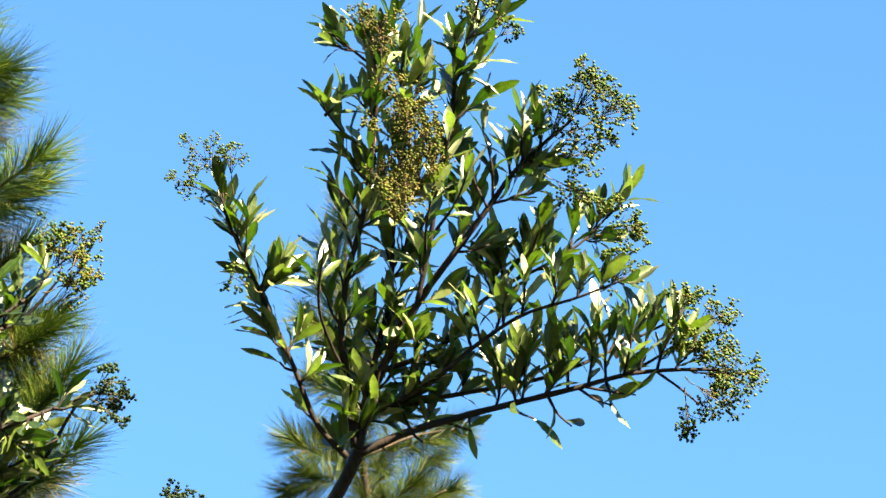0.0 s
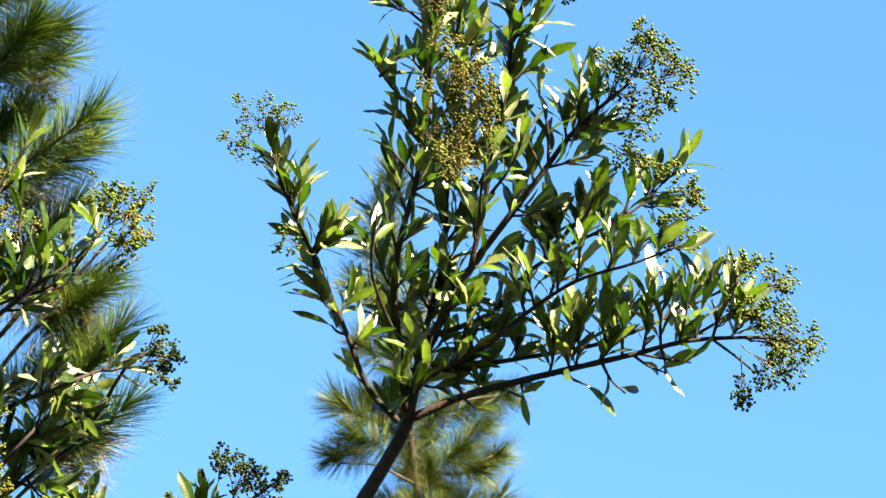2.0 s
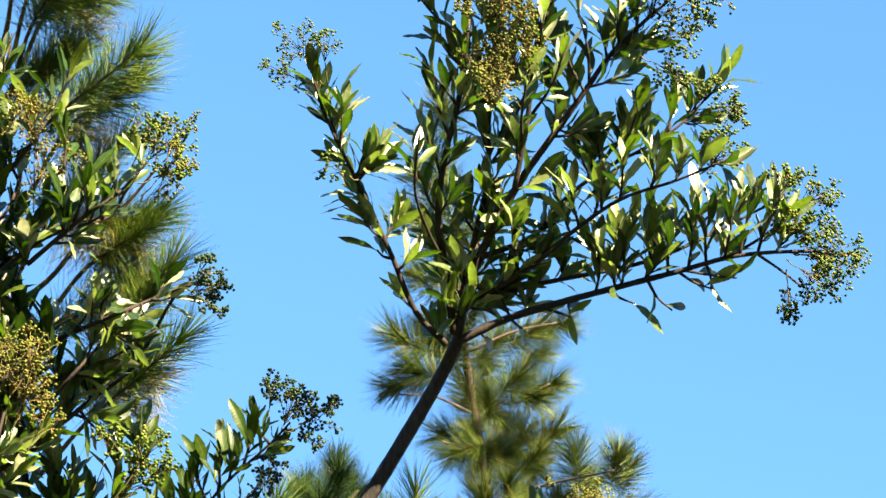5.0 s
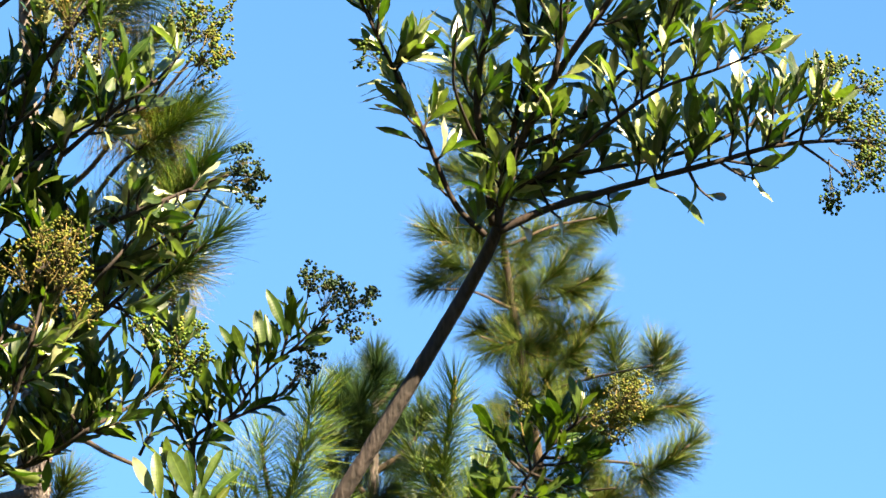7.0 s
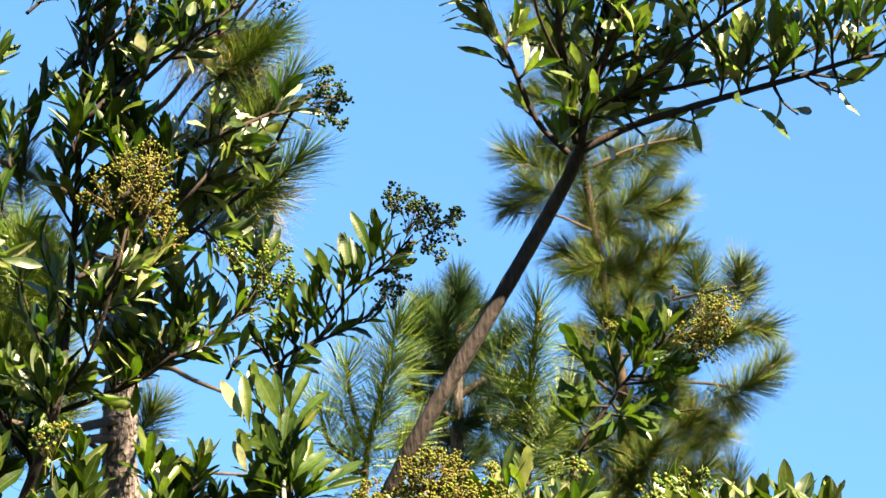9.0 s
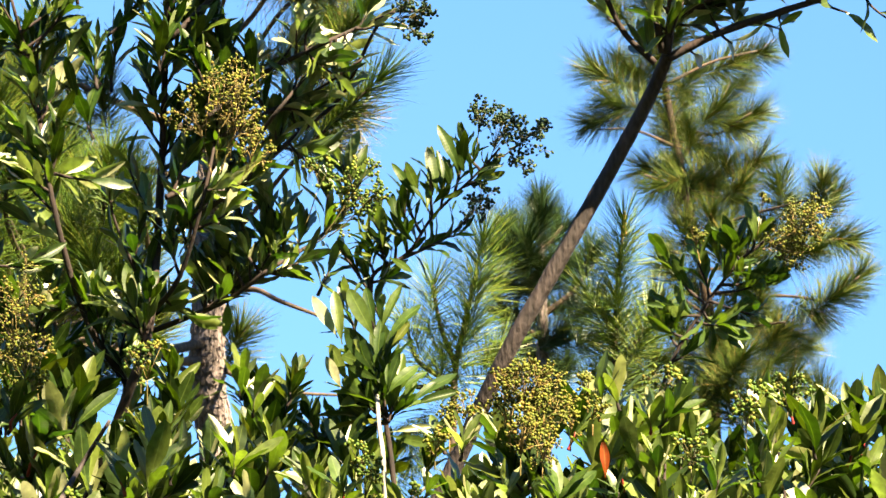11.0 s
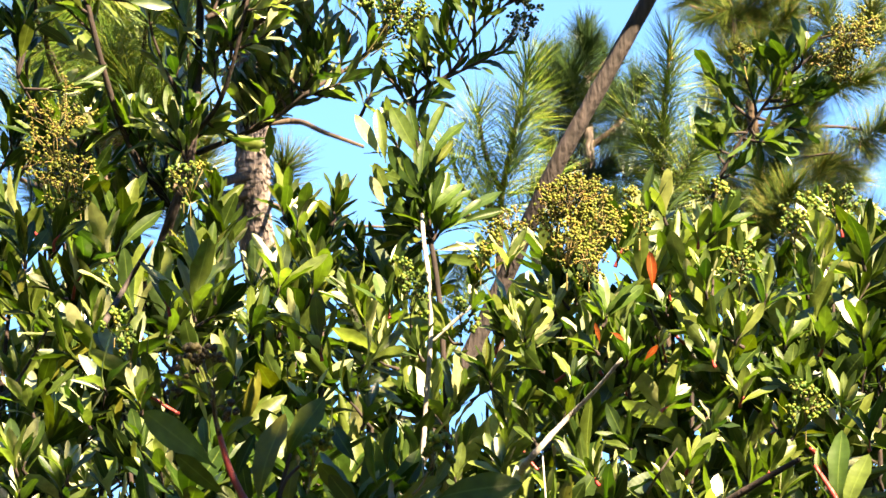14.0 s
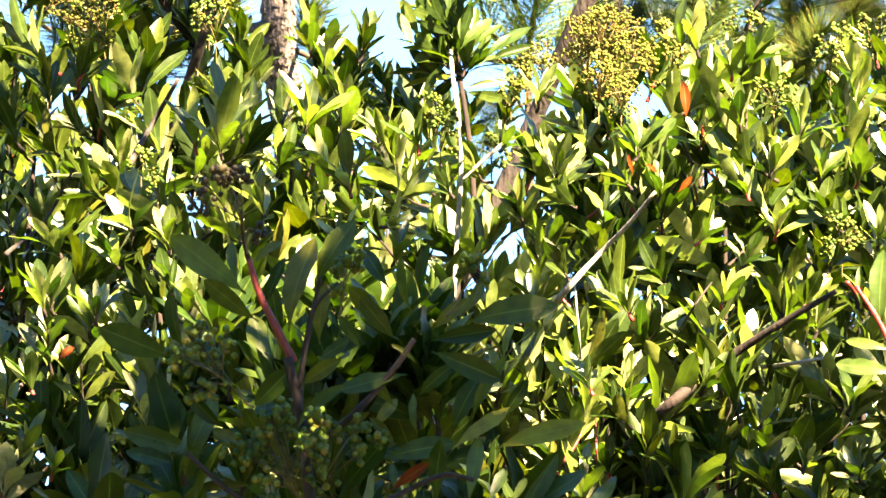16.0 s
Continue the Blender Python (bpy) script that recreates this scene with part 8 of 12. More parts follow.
shoot(tall, (-0.890, 4.336, 3.093), (-0.834, 4.274, 3.191), 7, 0.088, SHADY_SLIM, spread=0.75, bare=0.00, up=0.4, twist=0.8, reach=0.55, sunny=0.7)
shoot(tall, (-1.257, 4.331, 2.974), (-1.316, 4.257, 3.110), 9, 0.088, SHADY_SLIM, spread=0.75, bare=0.00, up=0.4, twist=0.8, reach=0.55, sunny=0.7)
shoot(tall, (-0.958, 4.315, 3.140), (-0.908, 4.252, 3.260), 8, 0.088, SHADY_SLIM, spread=0.75, bare=0.00, up=0.4, twist=0.8, reach=0.55, sunny=0.7)
shoot(tall, (-0.809, 4.273, 3.111), (-0.805, 4.199, 3.192), 7, 0.088, SHADY_SLIM, spread=0.75, bare=0.00, up=0.4, twist=0.8, reach=0.55, sunny=0.7)
shoot(tall, (-0.943, 4.470, 2.771), (-0.908, 4.475, 2.906), 12, 0.088, SHADY_SLIM, spread=0.75, bare=0.00, up=0.4, twist=0.8, reach=0.55, sunny=0.7)
shoot(tall, (-0.886, 4.484, 2.814), (-0.895, 4.492, 2.935), 12, 0.088, SHADY_SLIM, spread=0.75, bare=0.00, up=0.4, twist=0.8, reach=0.55, sunny=0.7)
shoot(tall, (-0.789, 4.263, 3.124), (-0.738, 4.190, 3.252), 6, 0.088, SHADY_SLIM, spread=0.75, bare=0.00, up=0.4, twist=0.8, reach=0.55, sunny=0.7)
shoot(tall, (-1.054, 4.455, 2.456), (-1.097, 4.427, 2.576), 8, 0.088, SHADY_SLIM, spread=0.75, bare=0.00, up=0.4, twist=0.8, reach=0.55, sunny=0.7)
shoot(tall, (-1.424, 4.358, 2.887), (-1.351, 4.344, 2.976), 12, 0.088, SHADY_SLIM, spread=0.75, bare=0.05, up=0.4, twist=0.8, reach=0.55, sunny=0.7)
shoot(tall, (-1.032, 4.391, 3.117), (-0.978, 4.341, 3.174), 9, 0.088, SHADY_SLIM, spread=0.75, bare=0.00, up=0.4, twist=0.8, reach=0.55, sunny=0.7)
shoot(tall, (-0.946, 4.370, 3.124), (-0.891, 4.327, 3.219), 8, 0.088, SHADY_SLIM, spread=0.75, bare=0.00, up=0.4, twist=0.8, reach=0.55, sunny=0.7)
shoot(tall, (-1.264, 4.305, 3.013), (-1.121, 4.306, 3.141), 9, 0.088, SHADY_SLIM, spread=0.75, bare=0.15, up=0.4, twist=0.8, reach=0.55, sunny=0.7)
shoot(tall, (-1.340, 4.345, 2.609), (-1.334, 4.351, 2.791), 12, 0.088, SHADY_SLIM, spread=0.75, bare=0.23, up=0.4, twist=0.8, reach=0.55, sunny=0.7)
shoot(tall, (-0.825, 4.412, 2.876), (-0.848, 4.331, 2.991), 9, 0.088, SHADY_SLIM, spread=0.75, bare=0.00, up=0.4, twist=0.8, reach=0.55, sunny=0.7)
shoot(tall, (-1.364, 4.213, 3.257), (-1.303, 4.156, 3.358), 8, 0.088, SHADY_SLIM, spread=0.75, bare=0.05, up=0.4, twist=0.8, reach=0.55, sunny=0.7)
shoot(tall, (-1.340, 4.345, 2.609), (-1.344, 4.335, 2.748), 8, 0.088, SHADY_SLIM, spread=0.75, bare=0.01, up=0.4, twist=0.8, reach=0.55, sunny=0.7)
shoot(tall, (-0.879, 4.341, 3.106), (-0.816, 4.341, 3.193), 7, 0.088, SHADY_SLIM, spread=0.75, bare=0.00, up=0.4, twist=0.8, reach=0.55, sunny=0.7)
shoot(tall, (-1.149, 4.481, 2.478), (-1.165, 4.498, 2.567), 9, 0.088, SHADY_SLIM, spread=0.75, bare=0.00, up=0.4, twist=0.8, reach=0.55, sunny=0.7)
shoot(tall, (-1.116, 4.514, 2.421), (-1.079, 4.498, 2.568), 8, 0.088, SHADY_SLIM, spread=0.75, bare=0.00, up=0.4, twist=0.8, reach=0.55, sunny=0.7)
shoot(tall, (-1.354, 4.347, 2.946), (-1.363, 4.306, 3.034), 12, 0.088, SHADY_SLIM, spread=0.75, bare=0.05, up=0.4, twist=0.8, reach=0.55, sunny=0.7)
shoot(tall, (-1.136, 4.494, 2.455), (-1.149, 4.423, 2.581), 9, 0.088, SHADY_SLIM, spread=0.75, bare=0.00, up=0.4, twist=0.8, reach=0.55, sunny=0.7)
shoot(tall, (-1.045, 4.454, 2.505), (-1.046, 4.458, 2.646), 9, 0.088, SHADY_SLIM, spread=0.75, bare=0.00, up=0.4, twist=0.8, reach=0.55, sunny=0.7)
shoot(tall, (-0.896, 4.366, 2.883), (-0.954, 4.365, 3.014), 12, 0.085, SHADY_SLIM, spread=0.75, bare=0.07, up=0.4, twist=0.8, reach=0.55, sunny=0.7)
shoot(tall, (-1.001, 4.310, 2.928), (-0.958, 4.283, 3.065), 9, 0.085, SHADY_SLIM, spread=0.75, bare=0.00, up=0.4, twist=0.8, reach=0.55, sunny=0.7)
shoot(tall, (-0.976, 4.360, 2.999), (-0.937, 4.364, 3.130), 9, 0.085, SHADY_SLIM, spread=0.75, bare=0.00, up=0.4, twist=0.8, reach=0.55, sunny=0.7)
shoot(tall, (-1.257, 4.331, 2.974), (-1.311, 4.300, 3.064), 8, 0.085, SHADY_SLIM, spread=0.75, bare=0.00, up=0.4, twist=0.8, reach=0.55, sunny=0.7)
shoot(tall, (-1.356, 4.348, 2.894), (-1.338, 4.295, 3.024), 12, 0.085, SHADY_SLIM, spread=0.75, bare=0.05, up=0.4, twist=0.8, reach=0.55, sunny=0.7)
shoot(tall, (-1.140, 4.376, 2.827), (-1.190, 4.355, 2.945), 12, 0.085, SHADY_SLIM, spread=0.75, bare=0.05, up=0.4, twist=0.8, reach=0.55, sunny=0.7)
shoot(tall, (-1.251, 4.356, 2.934), (-1.180, 4.373, 3.067), 9, 0.085, SHADY_SLIM, spread=0.75, bare=0.13, up=0.4, twist=0.8, reach=0.55, sunny=0.7)
shoot(tall, (-0.994, 4.324, 2.948), (-0.896, 4.299, 3.029), 12, 0.085, SHADY_SLIM, spread=0.75, bare=0.00, up=0.4, twist=0.8, reach=0.55, sunny=0.7)
shoot(tall, (-1.253, 4.348, 2.947), (-1.250, 4.336, 3.091), 8, 0.085, SHADY_SLIM, spread=0.75, bare=0.00, up=0.4, twist=0.8, reach=0.55, sunny=0.7)
shoot(tall, (-1.120, 4.379, 3.025), (-1.034, 4.370, 3.119), 9, 0.085, SHADY_SLIM, spread=0.75, bare=0.05, up=0.4, twist=0.8, reach=0.55, sunny=0.7)
shoot(tall, (-1.001, 4.310, 2.928), (-0.993, 4.275, 3.010), 12, 0.085, SHADY_SLIM, spread=0.75, bare=0.00, up=0.4, twist=0.8, reach=0.55, sunny=0.7)
shoot(tall, (-1.136, 4.425, 2.935), (-1.179, 4.355, 3.054), 9, 0.085, SHADY_SLIM, spread=0.75, bare=0.05, up=0.4, twist=0.8, reach=0.55, sunny=0.7)
shoot(tall, (-0.969, 4.374, 3.019), (-0.938, 4.391, 3.132), 9, 0.085, SHADY_SLIM, spread=0.75, bare=0.00, up=0.4, twist=0.8, reach=0.55, sunny=0.7)
shoot(tall, (-1.122, 4.433, 2.932), (-1.106, 4.420, 3.060), 9, 0.085, SHADY_SLIM, spread=0.75, bare=0.05, up=0.4, twist=0.8, reach=0.55, sunny=0.7)
shoot(tall, (-1.259, 4.322, 2.987), (-1.137, 4.290, 3.081), 8, 0.085, SHADY_SLIM, spread=0.75, bare=0.23, up=0.4, twist=0.8, reach=0.55, sunny=0.7)
shoot(tall, (-0.853, 4.405, 2.936), (-0.941, 4.350, 3.111), 9, 0.085, SHADY_SLIM, spread=0.75, bare=0.23, up=0.4, twist=0.8, reach=0.55, sunny=0.7)
shoot(tall, (-0.877, 4.382, 2.906), (-0.925, 4.366, 3.055), 9, 0.085, SHADY_SLIM, spread=0.75, bare=0.00, up=0.4, twist=0.8, reach=0.55, sunny=0.7)
shoot(tall, (-1.246, 4.364, 2.905), (-1.240, 4.341, 3.040), 10, 0.085, SHADY_SLIM, spread=0.75, bare=0.00, up=0.4, twist=0.8, reach=0.55, sunny=0.7)
shoot(tall, (-1.035, 4.483, 2.814), (-0.948, 4.442, 2.945), 10, 0.085, SHADY_SLIM, spread=0.75, bare=0.00, up=0.4, twist=0.8, reach=0.55, sunny=0.7)
shoot(tall, (-1.029, 4.459, 2.867), (-1.073, 4.438, 3.016), 12, 0.085, SHADY_SLIM, spread=0.75, bare=0.06, up=0.4, twist=0.8, reach=0.55, sunny=0.7)
shoot(tall, (-1.411, 4.354, 2.840), (-1.333, 4.338, 2.911), 12, 0.085, SHADY_SLIM, spread=0.75, bare=0.05, up=0.4, twist=0.8, reach=0.55, sunny=0.7)
shoot(tall, (-1.128, 4.350, 2.914), (-1.134, 4.357, 3.035), 12, 0.085, SHADY_SLIM, spread=0.75, bare=0.05, up=0.4, twist=0.8, reach=0.55, sunny=0.7)
shoot(tall, (-0.969, 4.585, 2.545), (-0.988, 4.605, 2.615), 9, 0.083, spread=0.75, bare=0.00, up=0.4, twist=0.8, reach=0.55, sunny=0.7)
shoot(tall, (-0.975, 4.452, 2.634), (-1.015, 4.458, 2.777), 12, 0.083, spread=0.75, bare=0.00, up=0.4, twist=0.8, reach=0.55, sunny=0.7)
shoot(tall, (-0.822, 4.559, 2.625), (-0.859, 4.553, 2.773), 10, 0.083, spread=0.75, bare=0.00, up=0.4, twist=0.8, reach=0.55, sunny=0.7)
shoot(tall, (-0.711, 4.595, 2.723), (-0.678, 4.541, 2.823), 9, 0.083, spread=0.75, bare=0.00, up=0.4, twist=0.8, reach=0.55, sunny=0.7)
shoot(tall, (-0.678, 4.584, 2.751), (-0.719, 4.532, 2.848), 8, 0.083, spread=0.75, bare=0.00, up=0.4, twist=0.8, reach=0.55, sunny=0.7)
shoot(tall, (-0.853, 4.545, 2.600), (-0.926, 4.543, 2.732), 9, 0.083, spread=0.75, bare=0.14, up=0.4, twist=0.8, reach=0.55, sunny=0.7)
shoot(tall, (-0.914, 4.581, 2.570), (-0.944, 4.567, 2.708), 8, 0.083, spread=0.75, bare=0.00, up=0.4, twist=0.8, reach=0.55, sunny=0.7)
shoot(tall, (-0.929, 4.590, 2.562), (-0.846, 4.632, 2.655), 8, 0.083, spread=0.75, bare=0.00, up=0.4, twist=0.8, reach=0.55, sunny=0.7)
shoot(tall, (-0.860, 4.549, 2.596), (-0.740, 4.532, 2.632), 9, 0.083, spread=0.75, bare=0.03, up=0.4, twist=0.8, reach=0.55, sunny=0.7)
shoot(tall, (-1.000, 4.510, 2.687), (-0.909, 4.487, 2.774), 10, 0.083, spread=0.75, bare=0.00, up=0.4, twist=0.8, reach=0.55, sunny=0.7)
shoot(tall, (-0.969, 4.585, 2.545), (-0.864, 4.555, 2.640), 8, 0.083, spread=0.75, bare=0.00, up=0.4, twist=0.8, reach=0.55, sunny=0.7)
shoot(tall, (-0.883, 4.563, 2.585), (-0.817, 4.574, 2.672), 8, 0.083, spread=0.75, bare=0.00, up=0.4, twist=0.8, reach=0.55, sunny=0.7)
shoot(tall, (-0.687, 4.637, 2.485), (-0.726, 4.593, 2.593), 9, 0.083, spread=0.75, bare=0.05, up=0.4, twist=0.8, reach=0.55, sunny=0.7)
shoot(tall, (-0.886, 4.524, 2.682), (-0.912, 4.525, 2.826), 10, 0.083, spread=0.75, bare=0.05, up=0.4, twist=0.8, reach=0.55, sunny=0.7)
shoot(tall, (-0.839, 4.563, 2.725), (-0.870, 4.534, 2.819), 10, 0.083, spread=0.75, bare=0.05, up=0.4, twist=0.8, reach=0.55, sunny=0.7)
shoot(tall, (-0.757, 4.602, 2.569), (-0.711, 4.634, 2.683), 9, 0.083, spread=0.75, bare=0.05, up=0.4, twist=0.8, reach=0.55, sunny=0.7)
shoot(tall, (-0.924, 4.480, 2.730), (-0.808, 4.452, 2.814), 9, 0.083, spread=0.75, bare=0.00, up=0.4, twist=0.8, reach=0.55, sunny=0.7)
shoot(tall, (-1.012, 4.515, 2.679), (-0.950, 4.500, 2.765), 12, 0.083, spread=0.75, bare=0.00, up=0.4, twist=0.8, reach=0.55, sunny=0.7)
shoot(tall, (-0.643, 4.659, 2.529), (-0.679, 4.611, 2.652), 9, 0.083, spread=0.75, bare=0.05, up=0.4, twist=0.8, reach=0.55, sunny=0.7)
shoot(tall, (-0.618, 4.616, 2.657), (-0.679, 4.628, 2.767), 8, 0.083, spread=0.75, bare=0.05, up=0.4, twist=0.8, reach=0.55, sunny=0.7)
shoot(tall, (-0.744, 4.606, 2.694), (-0.720, 4.548, 2.830), 8, 0.083, spread=0.75, bare=0.22, up=0.4, twist=0.8, reach=0.55, sunny=0.7)
shoot(tall, (-0.969, 4.585, 2.545), (-0.874, 4.572, 2.613), 9, 0.083, spread=0.75, bare=0.00, up=0.4, twist=0.8, reach=0.55, sunny=0.7)
shoot(tall, (-0.891, 4.567, 2.581), (-0.940, 4.559, 2.724), 8, 0.083, spread=0.75, bare=0.09, up=0.4, twist=0.8, reach=0.55, sunny=0.7)
shoot(tall, (-0.868, 4.554, 2.593), (-0.804, 4.543, 2.694), 9, 0.083, spread=0.75, bare=0.00, up=0.4, twist=0.8, reach=0.55, sunny=0.7)
shoot(tall, (-0.929, 4.590, 2.562), (-0.972, 4.561, 2.670), 9, 0.083, spread=0.75, bare=0.00, up=0.4, twist=0.8, reach=0.55, sunny=0.7)
shoot(tall, (-0.814, 4.566, 2.632), (-0.810, 4.535, 2.777), 8, 0.083, spread=0.75, bare=0.20, up=0.4, twist=0.8, reach=0.55, sunny=0.7)
berries(tall, (-0.848, 4.224, 3.224), (-0.862, 4.192, 3.299), 0.059, 196, 0.0028, BERRY_GOLD)
berries(tall, (-0.875, 4.329, 3.174), (-0.875, 4.304, 3.243), 0.055, 168, 0.0028, BERRY_GOLD)
berries(tall, (-0.853, 4.261, 3.194), (-0.843, 4.237, 3.262), 0.044, 104, 0.0028, BERRY_GOLD)
berries(tall, (-0.698, 4.264, 3.184), (-0.637, 4.237, 3.284), 0.048, 131, 0.0028, BERRY_GOLD)
berries(tall, (-0.662, 4.235, 3.174), (-0.607, 4.223, 3.229), 0.040, 92, 0.0028, BERRY_GOLD)
berries(tall, (-0.671, 4.294, 3.184), (-0.630, 4.291, 3.211), 0.032, 59, 0.0028, BERRY_GOLD)
berries(tall, (-0.641, 4.346, 3.281), (-0.589, 4.326, 3.352), 0.022, 26, 0.0028, BERRY_GOLD)
berries(tall, (-0.838, 4.360, 3.163), (-0.807, 4.337, 3.244), 0.039, 83, 0.0028, BERRY_GOLD)
berries(tall, (-0.596, 4.403, 3.051), (-0.560, 4.394, 3.092), 0.031, 111, 0.0031, BERRY_SHADE)
berries(tall, (-0.600, 4.428, 3.059), (-0.547, 4.436, 3.056), 0.030, 99, 0.0031, BERRY_SHADE)
berries(tall, (-0.752, 4.424, 2.663), (-0.718, 4.407, 2.753), 0.037, 107)
berries(tall, (-0.730, 4.487, 2.656), (-0.655, 4.474, 2.758), 0.039, 121)
berries(tall, (-0.719, 4.482, 2.654), (-0.634, 4.477, 2.725), 0.034, 93)
berries(tall, (-0.744, 4.508, 2.650), (-0.691, 4.504, 2.701), 0.039, 123)
berries(tall, (-0.598, 4.439, 3.050), (-0.566, 4.439, 3.060), 0.031, 118, 0.0031, BERRY_SHADE)
berries(tall, (-0.581, 4.388, 3.044), (-0.541, 4.403, 3.015), 0.024, 70, 0.0031, BERRY_SHADE)
berries(tall, (-0.672, 4.247, 3.225), (-0.623, 4.235, 3.277), 0.049, 180)
berries(tall, (-0.667, 4.223, 3.194), (-0.607, 4.224, 3.218), 0.039, 113)
berries(tall, (-0.680, 4.228, 3.229), (-0.652, 4.207, 3.298), 0.034, 87)
berries(tall, (-0.879, 4.216, 2.720), (-0.860, 4.187, 2.840), 0.057, 140, 0.0028, BERRY_GOLD)
berries(tall, (-0.858, 4.156, 2.775), (-0.811, 4.143, 2.851), 0.044, 80, 0.0028, BERRY_GOLD)
berries(tall, (-0.872, 4.211, 2.708), (-0.841, 4.197, 2.780), 0.057, 139, 0.0028, BERRY_GOLD)
berries(tall, (-0.882, 4.208, 2.708), (-0.902, 4.179, 2.798), 0.052, 115, 0.0028, BERRY_GOLD)
berries(tall, (-0.834, 4.197, 2.683), (-0.803, 4.190, 2.731), 0.041, 73, 0.0028, BERRY_GOLD)
berries(tall, (-0.863, 4.191, 2.703), (-0.831, 4.169, 2.808), 0.046, 92, 0.0028, BERRY_GOLD)
berries(tall, (-1.196, 4.226, 2.407), (-1.218, 4.203, 2.493), 0.060, 157, 0.0028, BERRY_GOLD)
berries(tall, (-1.196, 4.193, 2.371), (-1.227, 4.171, 2.437), 0.046, 94, 0.0028, BERRY_GOLD)
berries(tall, (-1.175, 4.198, 2.302), (-1.183, 4.182, 2.379), 0.046, 92, 0.0028, BERRY_GOLD)
berries(tall, (-1.177, 4.205, 2.303), (-1.222, 4.179, 2.379), 0.041, 73, 0.0028, BERRY_GOLD)
berries(tall, (-1.002, 4.268, 2.310), (-1.001, 4.255, 2.387), 0.036, 56, 0.0028, BERRY_GOLD)
finish(tall)

# ---- slim sprigs ----

sprig = thing("berry_shrub", (-0.626, 4.741, 0.000), "slim sprig with a loose green berry head, both coloured for shade", "shrub", "berry shrubs")
limb(sprig, "stem", [(-0.626, 4.741, -0.050), (-0.620, 4.692, 2.176), (-0.645, 4.655, 2.407), (-0.659, 4.621, 2.575)], 0.006, 0.0045)
limb(sprig, "branch", [(-0.659, 4.621, 2.575), (-0.651, 4.614, 2.611), (-0.588, 4.614, 2.648), (-0.539, 4.604, 2.715), (-0.446, 4.593, 2.801), (-0.407, 4.585, 2.842)], 0.0045, 0.0018)
limb(sprig, "branch", [(-0.659, 4.621, 2.575), (-0.693, 4.605, 2.627), (-0.715, 4.594, 2.658)], 0.003, 0.0018)
limb(sprig, "branch", [(-0.610, 4.615, 2.632), (-0.513, 4.616, 2.679), (-0.470, 4.612, 2.715)], 0.003, 0.0018)
limb(sprig, "branch", [(-0.539, 4.604, 2.715), (-0.564, 4.590, 2.762), (-0.589, 4.576, 2.803)], 0.002, 0.0018)
# Sprig leaves get their shade through the darkest leaf green.
put_leaf(sprig, SHADY_SLIM, Vector((-0.553, 4.467, 2.718)), Vector((-0.404, -0.581, 0.707)), Vector((0.19, -1, 0.08)), 0.077)
put_leaf(sprig, SHADY_SLIM, Vector((-0.548, 4.470, 2.727)), Vector((-0.279, -0.679, 0.679)), Vector((0.43, -1, 0.11)), 0.074)
put_leaf(sprig, SHADY_SLIM, Vector((-0.554, 4.498, 2.734)), Vector((-0.011, -0.203, 0.979)), Vector((-0.70, -1, -0.03)), 0.047)
put_leaf(sprig, SHADY_SLIM, Vector((-0.519, 4.507, 2.736)), Vector((-0.148, -0.124, 0.981)), Vector((0.41, -1, -0.17)), 0.093)
put_leaf(sprig, SHADY_SLIM, Vector((-0.507, 4.471, 2.738)), Vector((0.013, -0.056, 0.998)), Vector((0.70, -1, 0.34)), 0.075)
put_leaf(sprig, SHADY_SLIM, Vector((-0.530, 4.537, 2.735)), Vector((-0.221, -0.724, 0.654)), Vector((-0.65, -1, -0.07)), 0.043)
put_leaf(sprig, SHADY_SLIM, Vector((-0.596, 4.512, 2.675)), Vector((-0.101, -0.105, 0.989)), Vector((0.63, -1, -0.03)), 0.066)
put_leaf(sprig, SHADY_SLIM, Vector((-0.574, 4.481, 2.662)), Vector((-0.212, -0.710, 0.671)), Vector((-0.53, -1, 0.53)), 0.072)
put_leaf(sprig, SHADY_SLIM, Vector((-0.580, 4.520, 2.634)), Vector((0.064, -0.528, 0.847)), Vector((-0.22, -1, 0.08)), 0.063)
put_leaf(sprig, SHADY_SLIM, Vector((-0.535, 4.477, 2.694)), Vector((0.075, 0.054, 0.996)), Vector((0.51, -1, -0.17)), 0.052)
put_leaf(sprig, SHADY_SLIM, Vector((-0.489, 4.522, 2.762)), Vector((-0.201, -0.181, 0.963)), Vector((0.66, -1, 0.49)), 0.054)
put_leaf(sprig, SHADY_SLIM, Vector((-0.494, 4.521, 2.756)), Vector((-0.239, -0.732, 0.638)), Vector((0.11, -1, 0.33)), 0.061)
put_leaf(sprig, SHADY_SLIM, Vector((-0.472, 4.455, 2.761)), Vector((-0.296, -0.397, 0.869)), Vector((0.46, -1, -0.20)), 0.096)
put_leaf(sprig, SHADY_SLIM, Vector((-0.475, 4.531, 2.786)), Vector((0.168, -0.667, 0.725)), Vector((-0.13, -1, -0.03)), 0.088)
put_leaf(sprig, SHADY_SLIM, Vector((-0.455, 4.485, 2.780)), Vector((0.451, -0.349, 0.821)), Vector((0.69, -1, -0.01)), 0.049)
put_leaf(sprig, SHADY_SLIM, Vector((-0.440, 4.448, 2.756)), Vector((0.896, 0.167, 0.411)), Vector((0.31, -1, 0.59)), 0.055)
put_leaf(sprig, SHADY_SLIM, Vector((-0.455, 4.496, 2.755)), Vector((0.950, -0.266, 0.166)), Vector((0.07, -1, 0.35)), 0.054)
put_leaf(sprig, SHADY_SLIM, Vector((-0.525, 4.486, 2.678)), Vector((0.403, -0.758, 0.512)), Vector((0.08, -1, 0.22)), 0.035)
